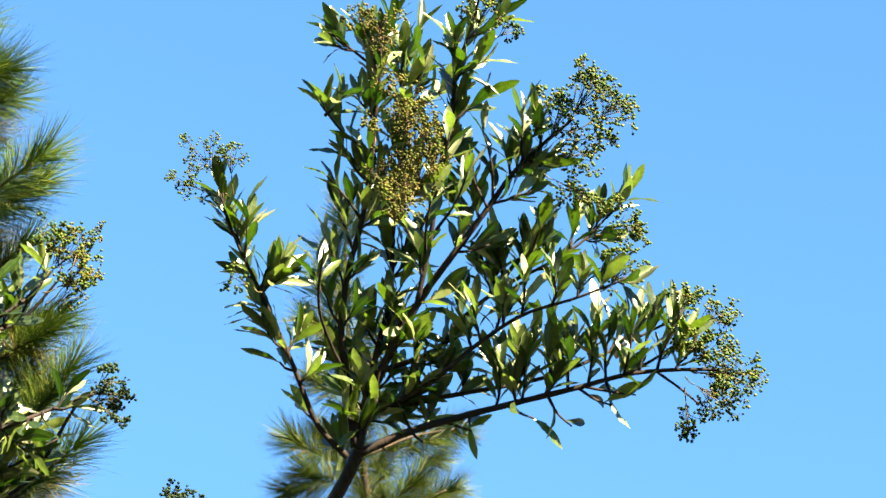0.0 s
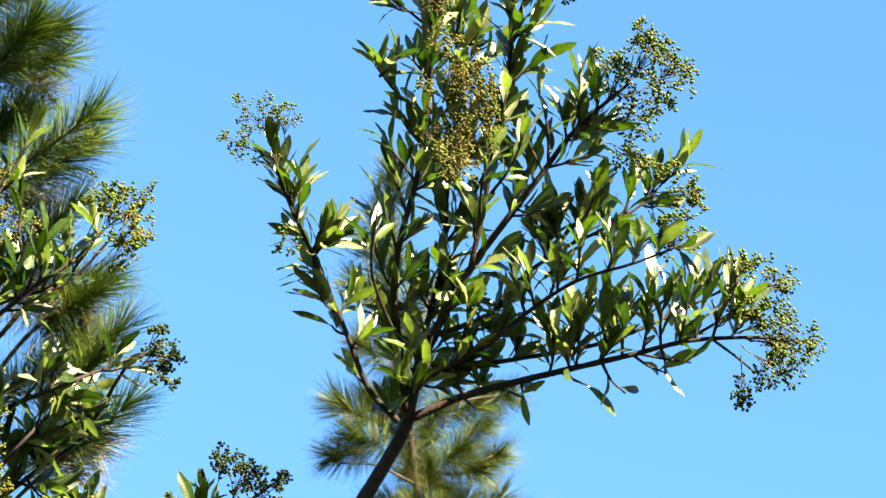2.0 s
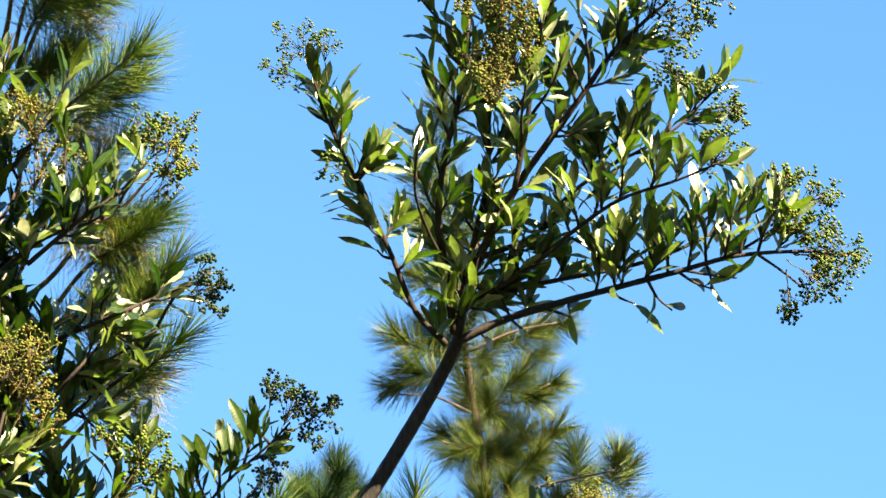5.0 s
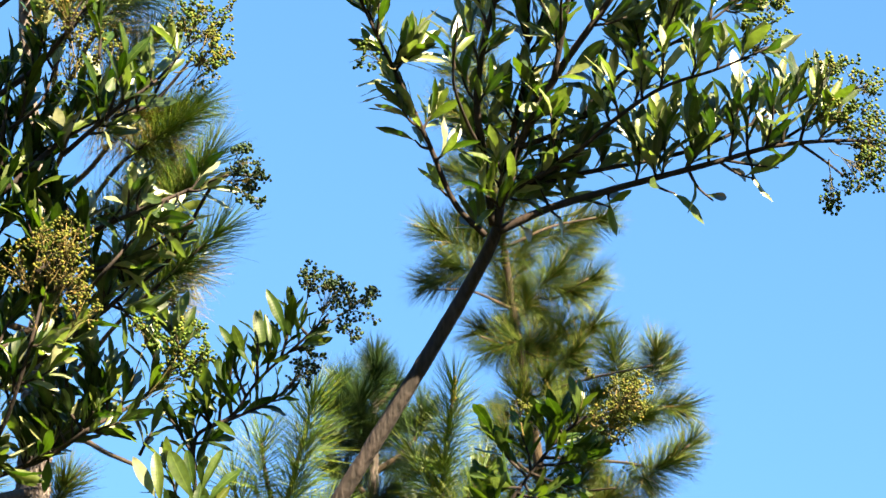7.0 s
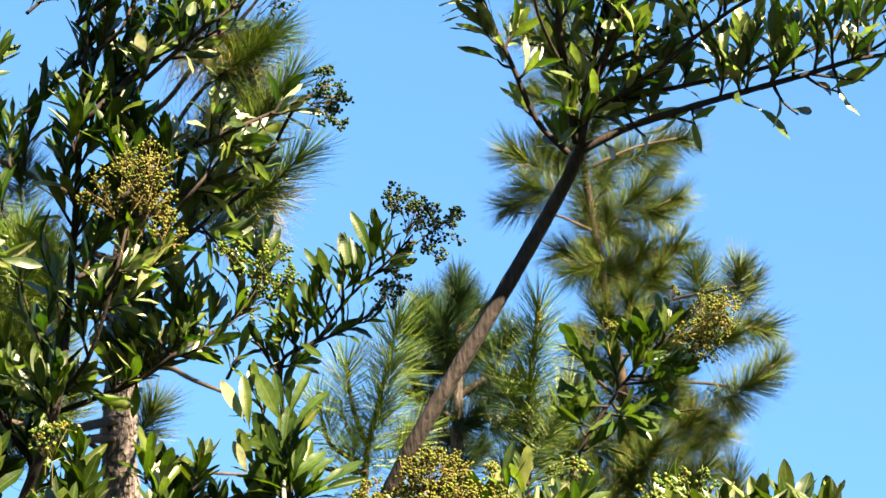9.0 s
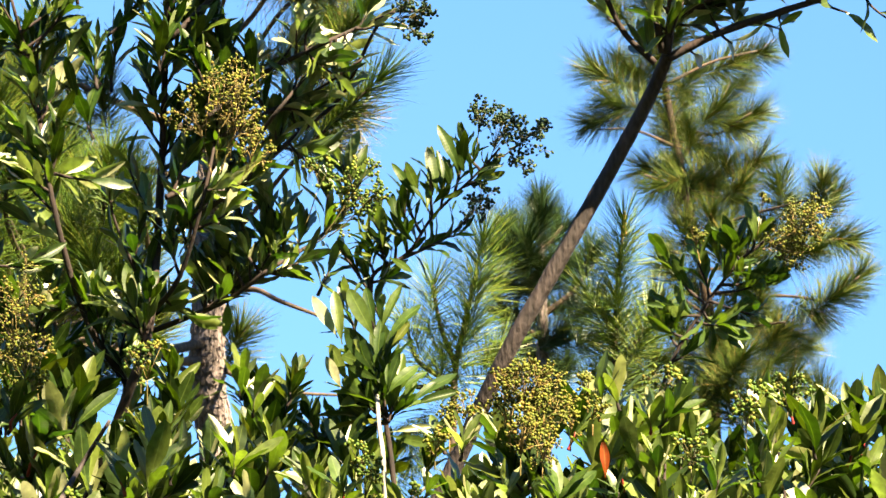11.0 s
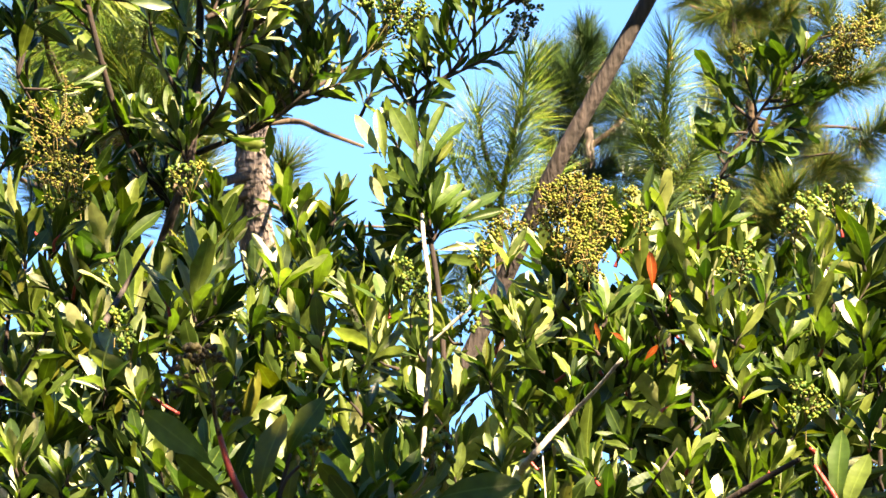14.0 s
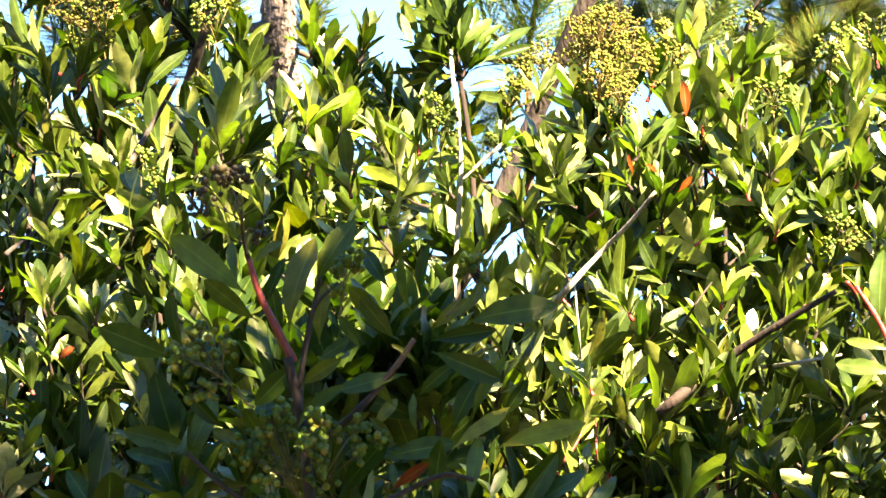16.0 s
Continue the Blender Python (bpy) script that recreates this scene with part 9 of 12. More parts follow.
put_leaf(sprig, SHADY_SLIM, Vector((-0.488, 4.479, 2.692)), Vector((0.179, 0.016, 0.984)), Vector((-0.21, -1, 0.53)), 0.028)
put_leaf(sprig, SHADY_SLIM, Vector((-0.557, 4.508, 2.640)), Vector((-0.589, -0.482, 0.649)), Vector((-0.27, -1, -0.30)), 0.080)
put_leaf(sprig, SHADY_SLIM, Vector((-0.606, 4.484, 2.613)), Vector((0.750, -0.417, -0.513)), Vector((0.39, -1, -0.03)), 0.061)
put_leaf(sprig, SHADY_SLIM, Vector((-0.488, 4.538, 2.668)), Vector((0.616, -0.787, 0.036)), Vector((0.56, -1, 0.56)), 0.033)
put_leaf(sprig, SHADY_SLIM, Vector((-0.527, 4.518, 2.631)), Vector((0.610, -0.746, -0.268)), Vector((0.65, -1, 0.19)), 0.057)
put_leaf(sprig, SHADY_SLIM, Vector((-0.575, 4.548, 2.694)), Vector((-0.634, -0.421, 0.648)), Vector((-0.17, -1, -0.15)), 0.069)
put_leaf(sprig, SHADY_SLIM, Vector((-0.590, 4.555, 2.663)), Vector((-0.806, -0.039, 0.590)), Vector((-0.60, -1, 0.41)), 0.051)
put_leaf(sprig, SHADY_SLIM, Vector((-0.505, 4.526, 2.743)), Vector((0.327, -0.487, 0.810)), Vector((0.47, -1, -0.35)), 0.050)
put_leaf(sprig, SHADY_SLIM, Vector((-0.463, 4.469, 2.762)), Vector((-0.244, -0.281, 0.928)), Vector((-0.11, -1, -0.23)), 0.040)
put_leaf(sprig, SHADY_SLIM, Vector((-0.534, 4.462, 2.706)), Vector((-0.592, -0.312, 0.743)), Vector((0.56, -1, 0.58)), 0.049)
put_leaf(sprig, SHADY_SLIM, Vector((-0.604, 4.547, 2.640)), Vector((-0.702, -0.468, 0.537)), Vector((-0.35, -1, 0.56)), 0.048)
put_leaf(sprig, SHADY_SLIM, Vector((-0.649, 4.537, 2.589)), Vector((-0.595, -0.491, -0.636)), Vector((-0.66, -1, -0.19)), 0.048)
put_leaf(sprig, SHADY_SLIM, Vector((-0.643, 4.557, 2.631)), Vector((-0.628, -0.777, 0.038)), Vector((0.53, -1, 0.20)), 0.048)
put_leaf(sprig, SHADY_SLIM, Vector((-0.621, 4.515, 2.632)), Vector((0.137, -0.591, 0.795)), Vector((0.49, -1, -0.09)), 0.055)
put_leaf(sprig, SHADY_SLIM, Vector((-0.508, 4.505, 2.727)), Vector((0.968, -0.007, 0.252)), Vector((0.38, -1, -0.39)), 0.041)
put_leaf(sprig, SHADY_SLIM, Vector((-0.425, 4.508, 2.788)), Vector((-0.289, -0.929, 0.230)), Vector((-0.67, -1, 0.19)), 0.055)
shoot(sprig, (-0.651, 4.614, 2.611), (-0.670, 4.581, 2.675), 9, 0.066, SHADY_SLIM, sunny=0.1)
shoot(sprig, (-0.628, 4.614, 2.624), (-0.641, 4.565, 2.703), 9, 0.066, SHADY_SLIM, sunny=0.1)
shoot(sprig, (-0.611, 4.614, 2.635), (-0.608, 4.598, 2.744), 9, 0.066, SHADY_SLIM, sunny=0.1)
shoot(sprig, (-0.588, 4.614, 2.648), (-0.585, 4.583, 2.815), 9, 0.066, SHADY_SLIM, sunny=0.1)
shoot(sprig, (-0.561, 4.609, 2.685), (-0.606, 4.620, 2.815), 9, 0.066, SHADY_SLIM, sunny=0.1)
shoot(sprig, (-0.539, 4.604, 2.715), (-0.535, 4.534, 2.840), 9, 0.066, SHADY_SLIM, sunny=0.1)
shoot(sprig, (-0.522, 4.602, 2.731), (-0.508, 4.567, 2.810), 9, 0.066, SHADY_SLIM, sunny=0.1)
shoot(sprig, (-0.497, 4.599, 2.754), (-0.468, 4.606, 2.890), 9, 0.066, SHADY_SLIM, sunny=0.1)
shoot(sprig, (-0.480, 4.597, 2.770), (-0.405, 4.621, 2.815), 5, 0.066, SHADY_SLIM, sunny=0.1)
shoot(sprig, (-0.471, 4.596, 2.778), (-0.407, 4.647, 2.794), 4, 0.066, SHADY_SLIM, sunny=0.1)
shoot(sprig, (-0.446, 4.593, 2.801), (-0.498, 4.585, 2.880), 7, 0.066, SHADY_SLIM, sunny=0.1)
shoot(sprig, (-0.588, 4.614, 2.648), (-0.528, 4.654, 2.666), 5, 0.066, SHADY_SLIM, sunny=0.1)
shoot(sprig, (-0.566, 4.615, 2.653), (-0.479, 4.597, 2.685), 6, 0.066, SHADY_SLIM, sunny=0.1)
shoot(sprig, (-0.513, 4.616, 2.679), (-0.461, 4.624, 2.684), 4, 0.066, SHADY_SLIM, sunny=0.1)
shoot(sprig, (-0.655, 4.617, 2.595), (-0.587, 4.607, 2.613), 9, 0.066, SHADY_SLIM, sunny=0.1)
shoot(sprig, (-0.678, 4.612, 2.603), (-0.709, 4.627, 2.676), 6, 0.066, SHADY_SLIM, sunny=0.1)
shoot(sprig, (-0.622, 4.614, 2.628), (-0.693, 4.591, 2.700), 9, 0.066, SHADY_SLIM, sunny=0.1)
berries(sprig, (-0.437, 4.612, 2.808), (-0.408, 4.596, 2.875), 0.045, 214, 0.0031, BERRY_SHADE)
berries(sprig, (-0.411, 4.560, 2.815), (-0.351, 4.556, 2.851), 0.038, 150, 0.0031, BERRY_SHADE)
berries(sprig, (-0.458, 4.615, 2.831), (-0.445, 4.597, 2.904), 0.038, 153, 0.0031, BERRY_SHADE)
berries(sprig, (-0.410, 4.556, 2.803), (-0.373, 4.558, 2.808), 0.028, 81, 0.0031, BERRY_SHADE)
berries(sprig, (-0.506, 4.654, 2.698), (-0.462, 4.648, 2.740), 0.036, 138, 0.0031, BERRY_SHADE)
berries(sprig, (-0.482, 4.624, 2.713), (-0.438, 4.617, 2.759), 0.025, 66, 0.0031, BERRY_SHADE)
berries(sprig, (-0.390, 4.566, 2.833), (-0.330, 4.561, 2.868), 0.022, 50, 0.0031, BERRY_SHADE)
finish(sprig)

rsprig = thing("berry_shrub", (-0.182, 4.924, 0.000), "leaning sprig with dark leaves and a round olive berry head", "shrub", "berry shrubs")
limb(rsprig, "stem", [(-0.182, 4.924, -0.050), (-0.146, 4.864, 2.298), (-0.103, 4.840, 2.459), (-0.029, 4.818, 2.576), (0.039, 4.801, 2.658), (0.086, 4.792, 2.693)], 0.0045, 0.003)
shoot(rsprig, (-0.029, 4.818, 2.576), (-0.124, 4.803, 2.687), 10, 0.078, FRESH, spread=0.8, reach=0.5)
shoot(rsprig, (-0.023, 4.816, 2.583), (-0.053, 4.812, 2.699), 10, 0.078, FRESH, spread=0.8, reach=0.5)
shoot(rsprig, (0.014, 4.807, 2.628), (-0.025, 4.827, 2.713), 10, 0.078, FRESH, spread=0.8, reach=0.5)
shoot(rsprig, (0.039, 4.801, 2.658), (0.018, 4.785, 2.702), 10, 0.078, FRESH, spread=0.8, reach=0.5)
shoot(rsprig, (0.052, 4.799, 2.668), (0.062, 4.799, 2.715), 5, 0.078, FRESH, spread=0.8, reach=0.5)
shoot(rsprig, (-0.042, 4.822, 2.555), (-0.116, 4.799, 2.552), 10, 0.078, FRESH, spread=0.8, reach=0.5)
shoot(rsprig, (-0.069, 4.830, 2.512), (-0.137, 4.776, 2.537), 7, 0.078, FRESH, spread=0.8, reach=0.5)
shoot(rsprig, (-0.083, 4.834, 2.491), (-0.128, 4.848, 2.585), 10, 0.078, FRESH, spread=0.8, reach=0.5)
shoot(rsprig, (-0.010, 4.813, 2.598), (0.102, 4.768, 2.607), 10, 0.078, FRESH, spread=0.8, reach=0.5)
shoot(rsprig, (-0.023, 4.816, 2.583), (0.100, 4.811, 2.538), 7, 0.078, FRESH, spread=0.8, reach=0.5)
shoot(rsprig, (0.002, 4.810, 2.613), (0.125, 4.814, 2.627), 10, 0.078, FRESH, spread=0.8, reach=0.5)
shoot(rsprig, (0.027, 4.804, 2.643), (0.081, 4.791, 2.612), 7, 0.078, FRESH, spread=0.8, reach=0.5)
shoot(rsprig, (-0.049, 4.824, 2.544), (0.025, 4.777, 2.522), 10, 0.078, FRESH, spread=0.8, reach=0.5)
shoot(rsprig, (-0.096, 4.838, 2.470), (-0.042, 4.816, 2.487), 5, 0.078, FRESH, spread=0.8, reach=0.5)
shoot(rsprig, (0.060, 4.797, 2.674), (0.079, 4.764, 2.729), 4, 0.078, FRESH, spread=0.8, reach=0.5)
shoot(rsprig, (-0.004, 4.812, 2.606), (0.029, 4.782, 2.679), 10, 0.078, FRESH, spread=0.8, reach=0.5)
shoot(rsprig, (-0.036, 4.820, 2.565), (0.002, 4.812, 2.507), 10, 0.078, FRESH, spread=0.8, reach=0.5)
berries(rsprig, (0.083, 4.779, 2.676), (0.121, 4.774, 2.691), 0.041, 227, 0.0028, BERRY_GOLD)
berries(rsprig, (0.094, 4.771, 2.685), (0.159, 4.762, 2.715), 0.043, 250, 0.0028, BERRY_GOLD)
berries(rsprig, (0.125, 4.712, 2.682), (0.179, 4.699, 2.727), 0.028, 108, 0.0028, BERRY_GOLD)
berries(rsprig, (0.093, 4.771, 2.674), (0.136, 4.773, 2.662), 0.031, 127, 0.0028, BERRY_GOLD)
berries(rsprig, (-0.037, 4.797, 2.650), (-0.047, 4.786, 2.699), 0.023, 68, 0.0028, BERRY_GOLD)
berries(rsprig, (0.071, 4.716, 2.685), (0.084, 4.700, 2.752), 0.014, 26, 0.0028, BERRY_GOLD)
finish(rsprig)

rosette = thing("berry_shrub", (-0.641, 4.299, 0.000), "pale-stemmed shrub with upright light-green leaf rosettes", "shrub", "berry shrubs")
limb(rosette, "stem", [(-0.641, 4.299, -0.050), (-0.599, 4.224, 1.830), (-0.588, 4.213, 1.969), (-0.575, 4.198, 2.108), (-0.577, 4.190, 2.205), (-0.590, 4.240, 2.262), (-0.606, 4.330, 2.330)], 0.0048, 0.0036, TWIG_PALE, 8, 6, 0.15, "pale grey stem")
limb(rosette, "branch", [(-0.609, 4.443, 2.120), (-0.563, 4.443, 2.158), (-0.523, 4.443, 2.191)], 0.004, 0.0025, TWIG_PALE)
limb(rosette, "branch", [(-0.603, 4.413, 2.315), (-0.576, 4.414, 2.324), (-0.565, 4.411, 2.348)], 0.003, 0.002)
put_leaf(rosette, FRESH, Vector((-0.660, 4.274, 2.412)), Vector((-0.115, -0.219, 0.969)), Vector((0.08, -1, 0.33)), 0.096)
put_leaf(rosette, FRESH, Vector((-0.603, 4.274, 2.422)), Vector((-0.439, -0.235, 0.867)), Vector((-0.09, -1, 0.30)), 0.098)
put_leaf(rosette, FRESH, Vector((-0.602, 4.284, 2.444)), Vector((-0.265, -0.237, 0.935)), Vector((-0.08, -1, -0.11)), 0.072)
put_leaf(rosette, FRESH, Vector((-0.598, 4.335, 2.459)), Vector((-0.065, -0.216, 0.974)), Vector((-0.37, -1, 0.01)), 0.046)
put_leaf(rosette, FRESH, Vector((-0.591, 4.273, 2.431)), Vector((0.352, -0.143, 0.925)), Vector((-0.21, -1, 0.16)), 0.091)
put_leaf(rosette, FRESH, Vector((-0.584, 4.294, 2.415)), Vector((0.509, -0.097, 0.855)), Vector((-0.85, -1, -0.24)), 0.092)
put_leaf(rosette, SHADY, Vector((-0.592, 4.353, 2.408)), Vector((0.572, -0.086, 0.816)), Vector((0.15, -1, 0.18)), 0.070)
put_leaf(rosette, FRESH, Vector((-0.608, 4.359, 2.385)), Vector((0.022, -0.190, 0.982)), Vector((-0.11, -1, -0.21)), 0.090)
put_leaf(rosette, NARROW, Vector((-0.670, 4.290, 2.427)), Vector((-0.496, -0.254, 0.830)), Vector((0.10, -1, 0.25)), 0.087)
put_leaf(rosette, FRESH, Vector((-0.664, 4.365, 2.361)), Vector((-0.375, -0.228, 0.898)), Vector((-0.04, -1, 0.16)), 0.075)
put_leaf(rosette, NARROW, Vector((-0.671, 4.343, 2.346)), Vector((-0.405, -0.218, 0.888)), Vector((0.06, -1, -0.02)), 0.064)
put_leaf(rosette, FRESH, Vector((-0.580, 4.283, 2.333)), Vector((0.314, -0.120, 0.942)), Vector((-0.57, -1, -0.29)), 0.067)
put_leaf(rosette, FRESH, Vector((-0.583, 4.307, 2.337)), Vector((-0.045, -0.179, 0.983)), Vector((-0.28, -1, -0.12)), 0.045)
put_leaf(rosette, FRESH, Vector((-0.560, 4.308, 2.332)), Vector((0.707, -0.035, 0.707)), Vector((-0.80, -1, -0.07)), 0.057)
put_leaf(rosette, FRESH, Vector((-0.557, 4.339, 2.314)), Vector((0.173, -0.151, 0.973)), Vector((-0.28, -1, 0.31)), 0.046)
put_leaf(rosette, FRESH, Vector((-0.542, 4.296, 2.307)), Vector((0.690, -0.033, 0.723)), Vector((-0.63, -1, -0.25)), 0.061)
put_leaf(rosette, SHADY, Vector((-0.563, 4.440, 2.326)), Vector((0.935, 0.042, 0.353)), Vector((-0.24, -1, 0.13)), 0.096)
put_leaf(rosette, NARROW, Vector((-0.551, 4.369, 2.322)), Vector((0.802, -0.010, 0.597)), Vector((-0.90, -1, 0.29)), 0.097)
put_leaf(rosette, NARROW, Vector((-0.582, 4.325, 2.265)), Vector((0.985, 0.092, 0.144)), Vector((-0.24, -1, -0.04)), 0.076)
put_leaf(rosette, FRESH, Vector((-0.588, 4.366, 2.265)), Vector((0.965, 0.149, -0.217)), Vector((-0.58, -1, -0.12)), 0.074)
put_leaf(rosette, FRESH, Vector((-0.606, 4.297, 2.364)), Vector((-0.497, -0.233, 0.836)), Vector((-0.14, -1, -0.00)), 0.095)
put_leaf(rosette, NARROW, Vector((-0.622, 4.280, 2.389)), Vector((-0.411, -0.226, 0.883)), Vector((-0.53, -1, 0.07)), 0.049)
put_leaf(rosette, NARROW, Vector((-0.607, 4.307, 2.378)), Vector((-0.429, -0.231, 0.874)), Vector((-0.28, -1, 0.25)), 0.061)
put_leaf(rosette, SHADY, Vector((-0.610, 4.399, 2.354)), Vector((-0.990, -0.141, 0.000)), Vector((-0.06, -1, -0.10)), 0.071)
put_leaf(rosette, SHADY, Vector((-0.613, 4.423, 2.348)), Vector((-0.814, -0.015, -0.581)), Vector((0.09, -1, 0.04)), 0.069)
put_leaf(rosette, SHADY, Vector((-0.613, 4.343, 2.314)), Vector((-0.679, 0.014, -0.734)), Vector((-0.81, -1, 0.19)), 0.074)
put_leaf(rosette, FRESH, Vector((-0.610, 4.362, 2.347)), Vector((-0.936, -0.072, -0.345)), Vector((-0.14, -1, 0.03)), 0.069)
put_leaf(rosette, FRESH, Vector((-0.601, 4.328, 2.357)), Vector((-0.895, -0.186, 0.405)), Vector((-0.78, -1, 0.09)), 0.059)
put_leaf(rosette, FRESH, Vector((-0.607, 4.378, 2.340)), Vector((-0.952, -0.190, 0.238)), Vector((-0.68, -1, 0.10)), 0.042)
put_leaf(rosette, FRESH, Vector((-0.614, 4.353, 2.386)), Vector((-0.928, -0.192, 0.320)), Vector((-0.22, -1, -0.07)), 0.063)
put_leaf(rosette, SHADY, Vector((-0.595, 4.363, 2.337)), Vector((-0.354, -0.205, 0.913)), Vector((-0.13, -1, 0.30)), 0.054)
put_leaf(rosette, SHADY, Vector((-0.609, 4.427, 2.333)), Vector((-0.904, -0.181, 0.387)), Vector((-0.48, -1, 0.18)), 0.039)
put_leaf(rosette, SHADY, Vector((-0.599, 4.426, 2.307)), Vector((-0.779, -0.014, -0.626)), Vector((-0.51, -1, 0.19)), 0.072)
put_leaf(rosette, FRESH, Vector((-0.587, 4.319, 2.330)), Vector((0.637, -0.053, 0.769)), Vector((-0.69, -1, -0.30)), 0.075)
put_leaf(rosette, SHADY, Vector((-0.610, 4.401, 2.395)), Vector((-0.246, -0.219, 0.944)), Vector((-0.11, -1, -0.27)), 0.073)
put_leaf(rosette, SHADY, Vector((-0.592, 4.337, 2.383)), Vector((0.211, -0.149, 0.966)), Vector((-0.57, -1, -0.16)), 0.081)
shoot(rosette, (-0.595, 4.394, 2.302), (-0.661, 4.332, 2.424), 9, 0.08, FRESH, spread=0.7, twist=0.5, up=0.3)
shoot(rosette, (-0.596, 4.382, 2.300), (-0.615, 4.362, 2.429), 9, 0.08, FRESH, spread=0.7, twist=0.5, up=0.3)
shoot(rosette, (-0.591, 4.366, 2.287), (-0.573, 4.387, 2.391), 9, 0.08, FRESH, spread=0.7, twist=0.5, up=0.3)
shoot(rosette, (-0.601, 4.370, 2.298), (-0.674, 4.349, 2.367), 9, 0.08, FRESH, spread=0.7, twist=0.5, up=0.3)
shoot(rosette, (-0.597, 4.390, 2.291), (-0.547, 4.377, 2.348), 7, 0.08, FRESH, spread=0.7, twist=0.5, up=0.3)
shoot(rosette, (-0.594, 4.349, 2.305), (-0.642, 4.374, 2.391), 9, 0.08, FRESH, spread=0.7, twist=0.5, up=0.3)
shoot(rosette, (-0.609, 4.389, 2.332), (-0.681, 4.363, 2.446), 8, 0.08, FRESH, spread=0.7, twist=0.5, up=0.3)
shoot(rosette, (-0.601, 4.368, 2.338), (-0.590, 4.362, 2.448), 8, 0.08, FRESH, spread=0.7, twist=0.5, up=0.3)
shoot(rosette, (-0.595, 4.395, 2.292), (-0.642, 4.336, 2.344), 9, 0.085, SHADY)
shoot(rosette, (-0.599, 4.408, 2.304), (-0.644, 4.424, 2.410), 8, 0.085, SHADY)
shoot(rosette, (-0.593, 4.383, 2.290), (-0.694, 4.415, 2.308), 8, 0.085, SHADY)
finish(rosette)

# ---- hedge of berry shrubs ----
TOPS = [[-1.42, -1.31, -1.2, -1.06, -0.98, -0.94, -0.92, -0.89, -0.84, -0.79, -0.73, -0.69, -0.65, -0.57, -0.5, -0.42, -0.3, -0.17, -0.1, -0.01, 0.07, 0.2, 0.35], [2.47, 2.46, 2.46, 2.42, 2.38, 2.32, 2.26, 2.33, 2.39, 2.36, 2.29, 2.29, 2.27, 2.27, 2.32, 2.34, 2.35, 2.39, 2.38, 2.31, 2.38, 2.39, 2.39]]


def hedge_top(x):
    return float(np.interp(x, TOPS[0], TOPS[1]))


# Both left shrubs mostly take the darker greens, standing in for shade there.
hedge_a = thing("berry_shrub", (-1.412, 4.375, 0.000), "dense leafy shrub with broad light-green leaves and sunlit berries", "shrub", "berry shrubs")
FEW[hedge_a.name] = 180
hedge(hedge_a, -1.51, -1.31, 4.22, hedge_top, 1.45, 65, kinds=[SHADY, SHADY, MIXED, SHADY], gap=(-0.61, -0.53, 1.87))
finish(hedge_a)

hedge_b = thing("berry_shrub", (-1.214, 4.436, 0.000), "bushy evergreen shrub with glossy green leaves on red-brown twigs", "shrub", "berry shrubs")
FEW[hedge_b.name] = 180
hedge(hedge_b, -1.31, -1.11, 4.40, hedge_top, 1.45, 65, kinds=[SHADY, SHADY, MIXED, SHADY], gap=(-0.61, -0.53, 1.87))
finish(hedge_b)

# From here two leaf kinds in five paint the dark gaps between.
hedge_c = thing("berry_shrub", (-1.010, 4.488, 0.000), "dense leafy shrub with broad light-green leaves and sunlit berries", "shrub", "berry shrubs")
FEW[hedge_c.name] = 180
hedge(hedge_c, -1.11, -0.91, 4.39, hedge_top, 1.45, 65, kinds=[BROAD, MIXED, BROAD, SHADY, SHADY], gap=(-0.61, -0.53, 1.87))
finish(hedge_c)

hedge_d = thing("berry_shrub", (-0.803, 4.531, 0.000), "bushy evergreen shrub with glossy green leaves on red-brown twigs", "shrub", "berry shrubs")
FEW[hedge_d.name] = 180
hedge(hedge_d, -0.91, -0.70, 4.37, hedge_top, 1.45, 78, kinds=[BROAD, MIXED, BROAD, SHADY, SHADY], gap=(-0.61, -0.53, 1.87))
finish(hedge_d)

hedge_e = thing("berry_shrub", (-0.593, 4.563, 0.000), "dense leafy shrub with broad light-green leaves and sunlit berries", "shrub", "berry shrubs")
FEW[hedge_e.name] = 180
hedge(hedge_e, -0.70, -0.49, 4.52, hedge_top, 1.45, 59, kinds=[BROAD, MIXED, BROAD, SHADY, SHADY], gap=(-0.61, -0.53, 1.87))
finish(hedge_e)

hedge_f = thing("berry_shrub", (-0.383, 4.586, 0.000), "bushy evergreen shrub with glossy green leaves on red-brown twigs", "shrub", "berry shrubs")
FEW[hedge_f.name] = 180
hedge(hedge_f, -0.49, -0.28, 4.49, hedge_top, 1.45, 65, kinds=[BROAD, MIXED, BROAD, SHADY, SHADY], gap=(-0.61, -0.53, 1.87))
finish(hedge_f)

hedge_g = thing("berry_shrub", (-0.172, 4.598, 0.000), "dense leafy shrub with broad light-green leaves and sunlit berries", "shrub", "berry shrubs")
FEW[hedge_g.name] = 180
hedge(hedge_g, -0.28, -0.07, 4.44, hedge_top, 1.45, 65, kinds=[BROAD, MIXED, BROAD, SHADY, SHADY], gap=(-0.61, -0.53, 1.87))
finish(hedge_g)

hedge_h = thing("berry_shrub", (0.037, 4.600, 0.000), "bushy evergreen shrub with glossy green leaves on red-brown twigs", "shrub", "berry shrubs")
FEW[hedge_h.name] = 180
hedge(hedge_h, -0.07, 0.14, 4.56, hedge_top, 1.45, 65, kinds=[BROAD, MIXED, BROAD, SHADY, SHADY], gap=(-0.61, -0.53, 1.87))
finish(hedge_h)

hedge_i = thing("berry_shrub", (0.242, 4.593, 0.000), "dense leafy shrub with broad light-green leaves and sunlit berries", "shrub", "berry shrubs")
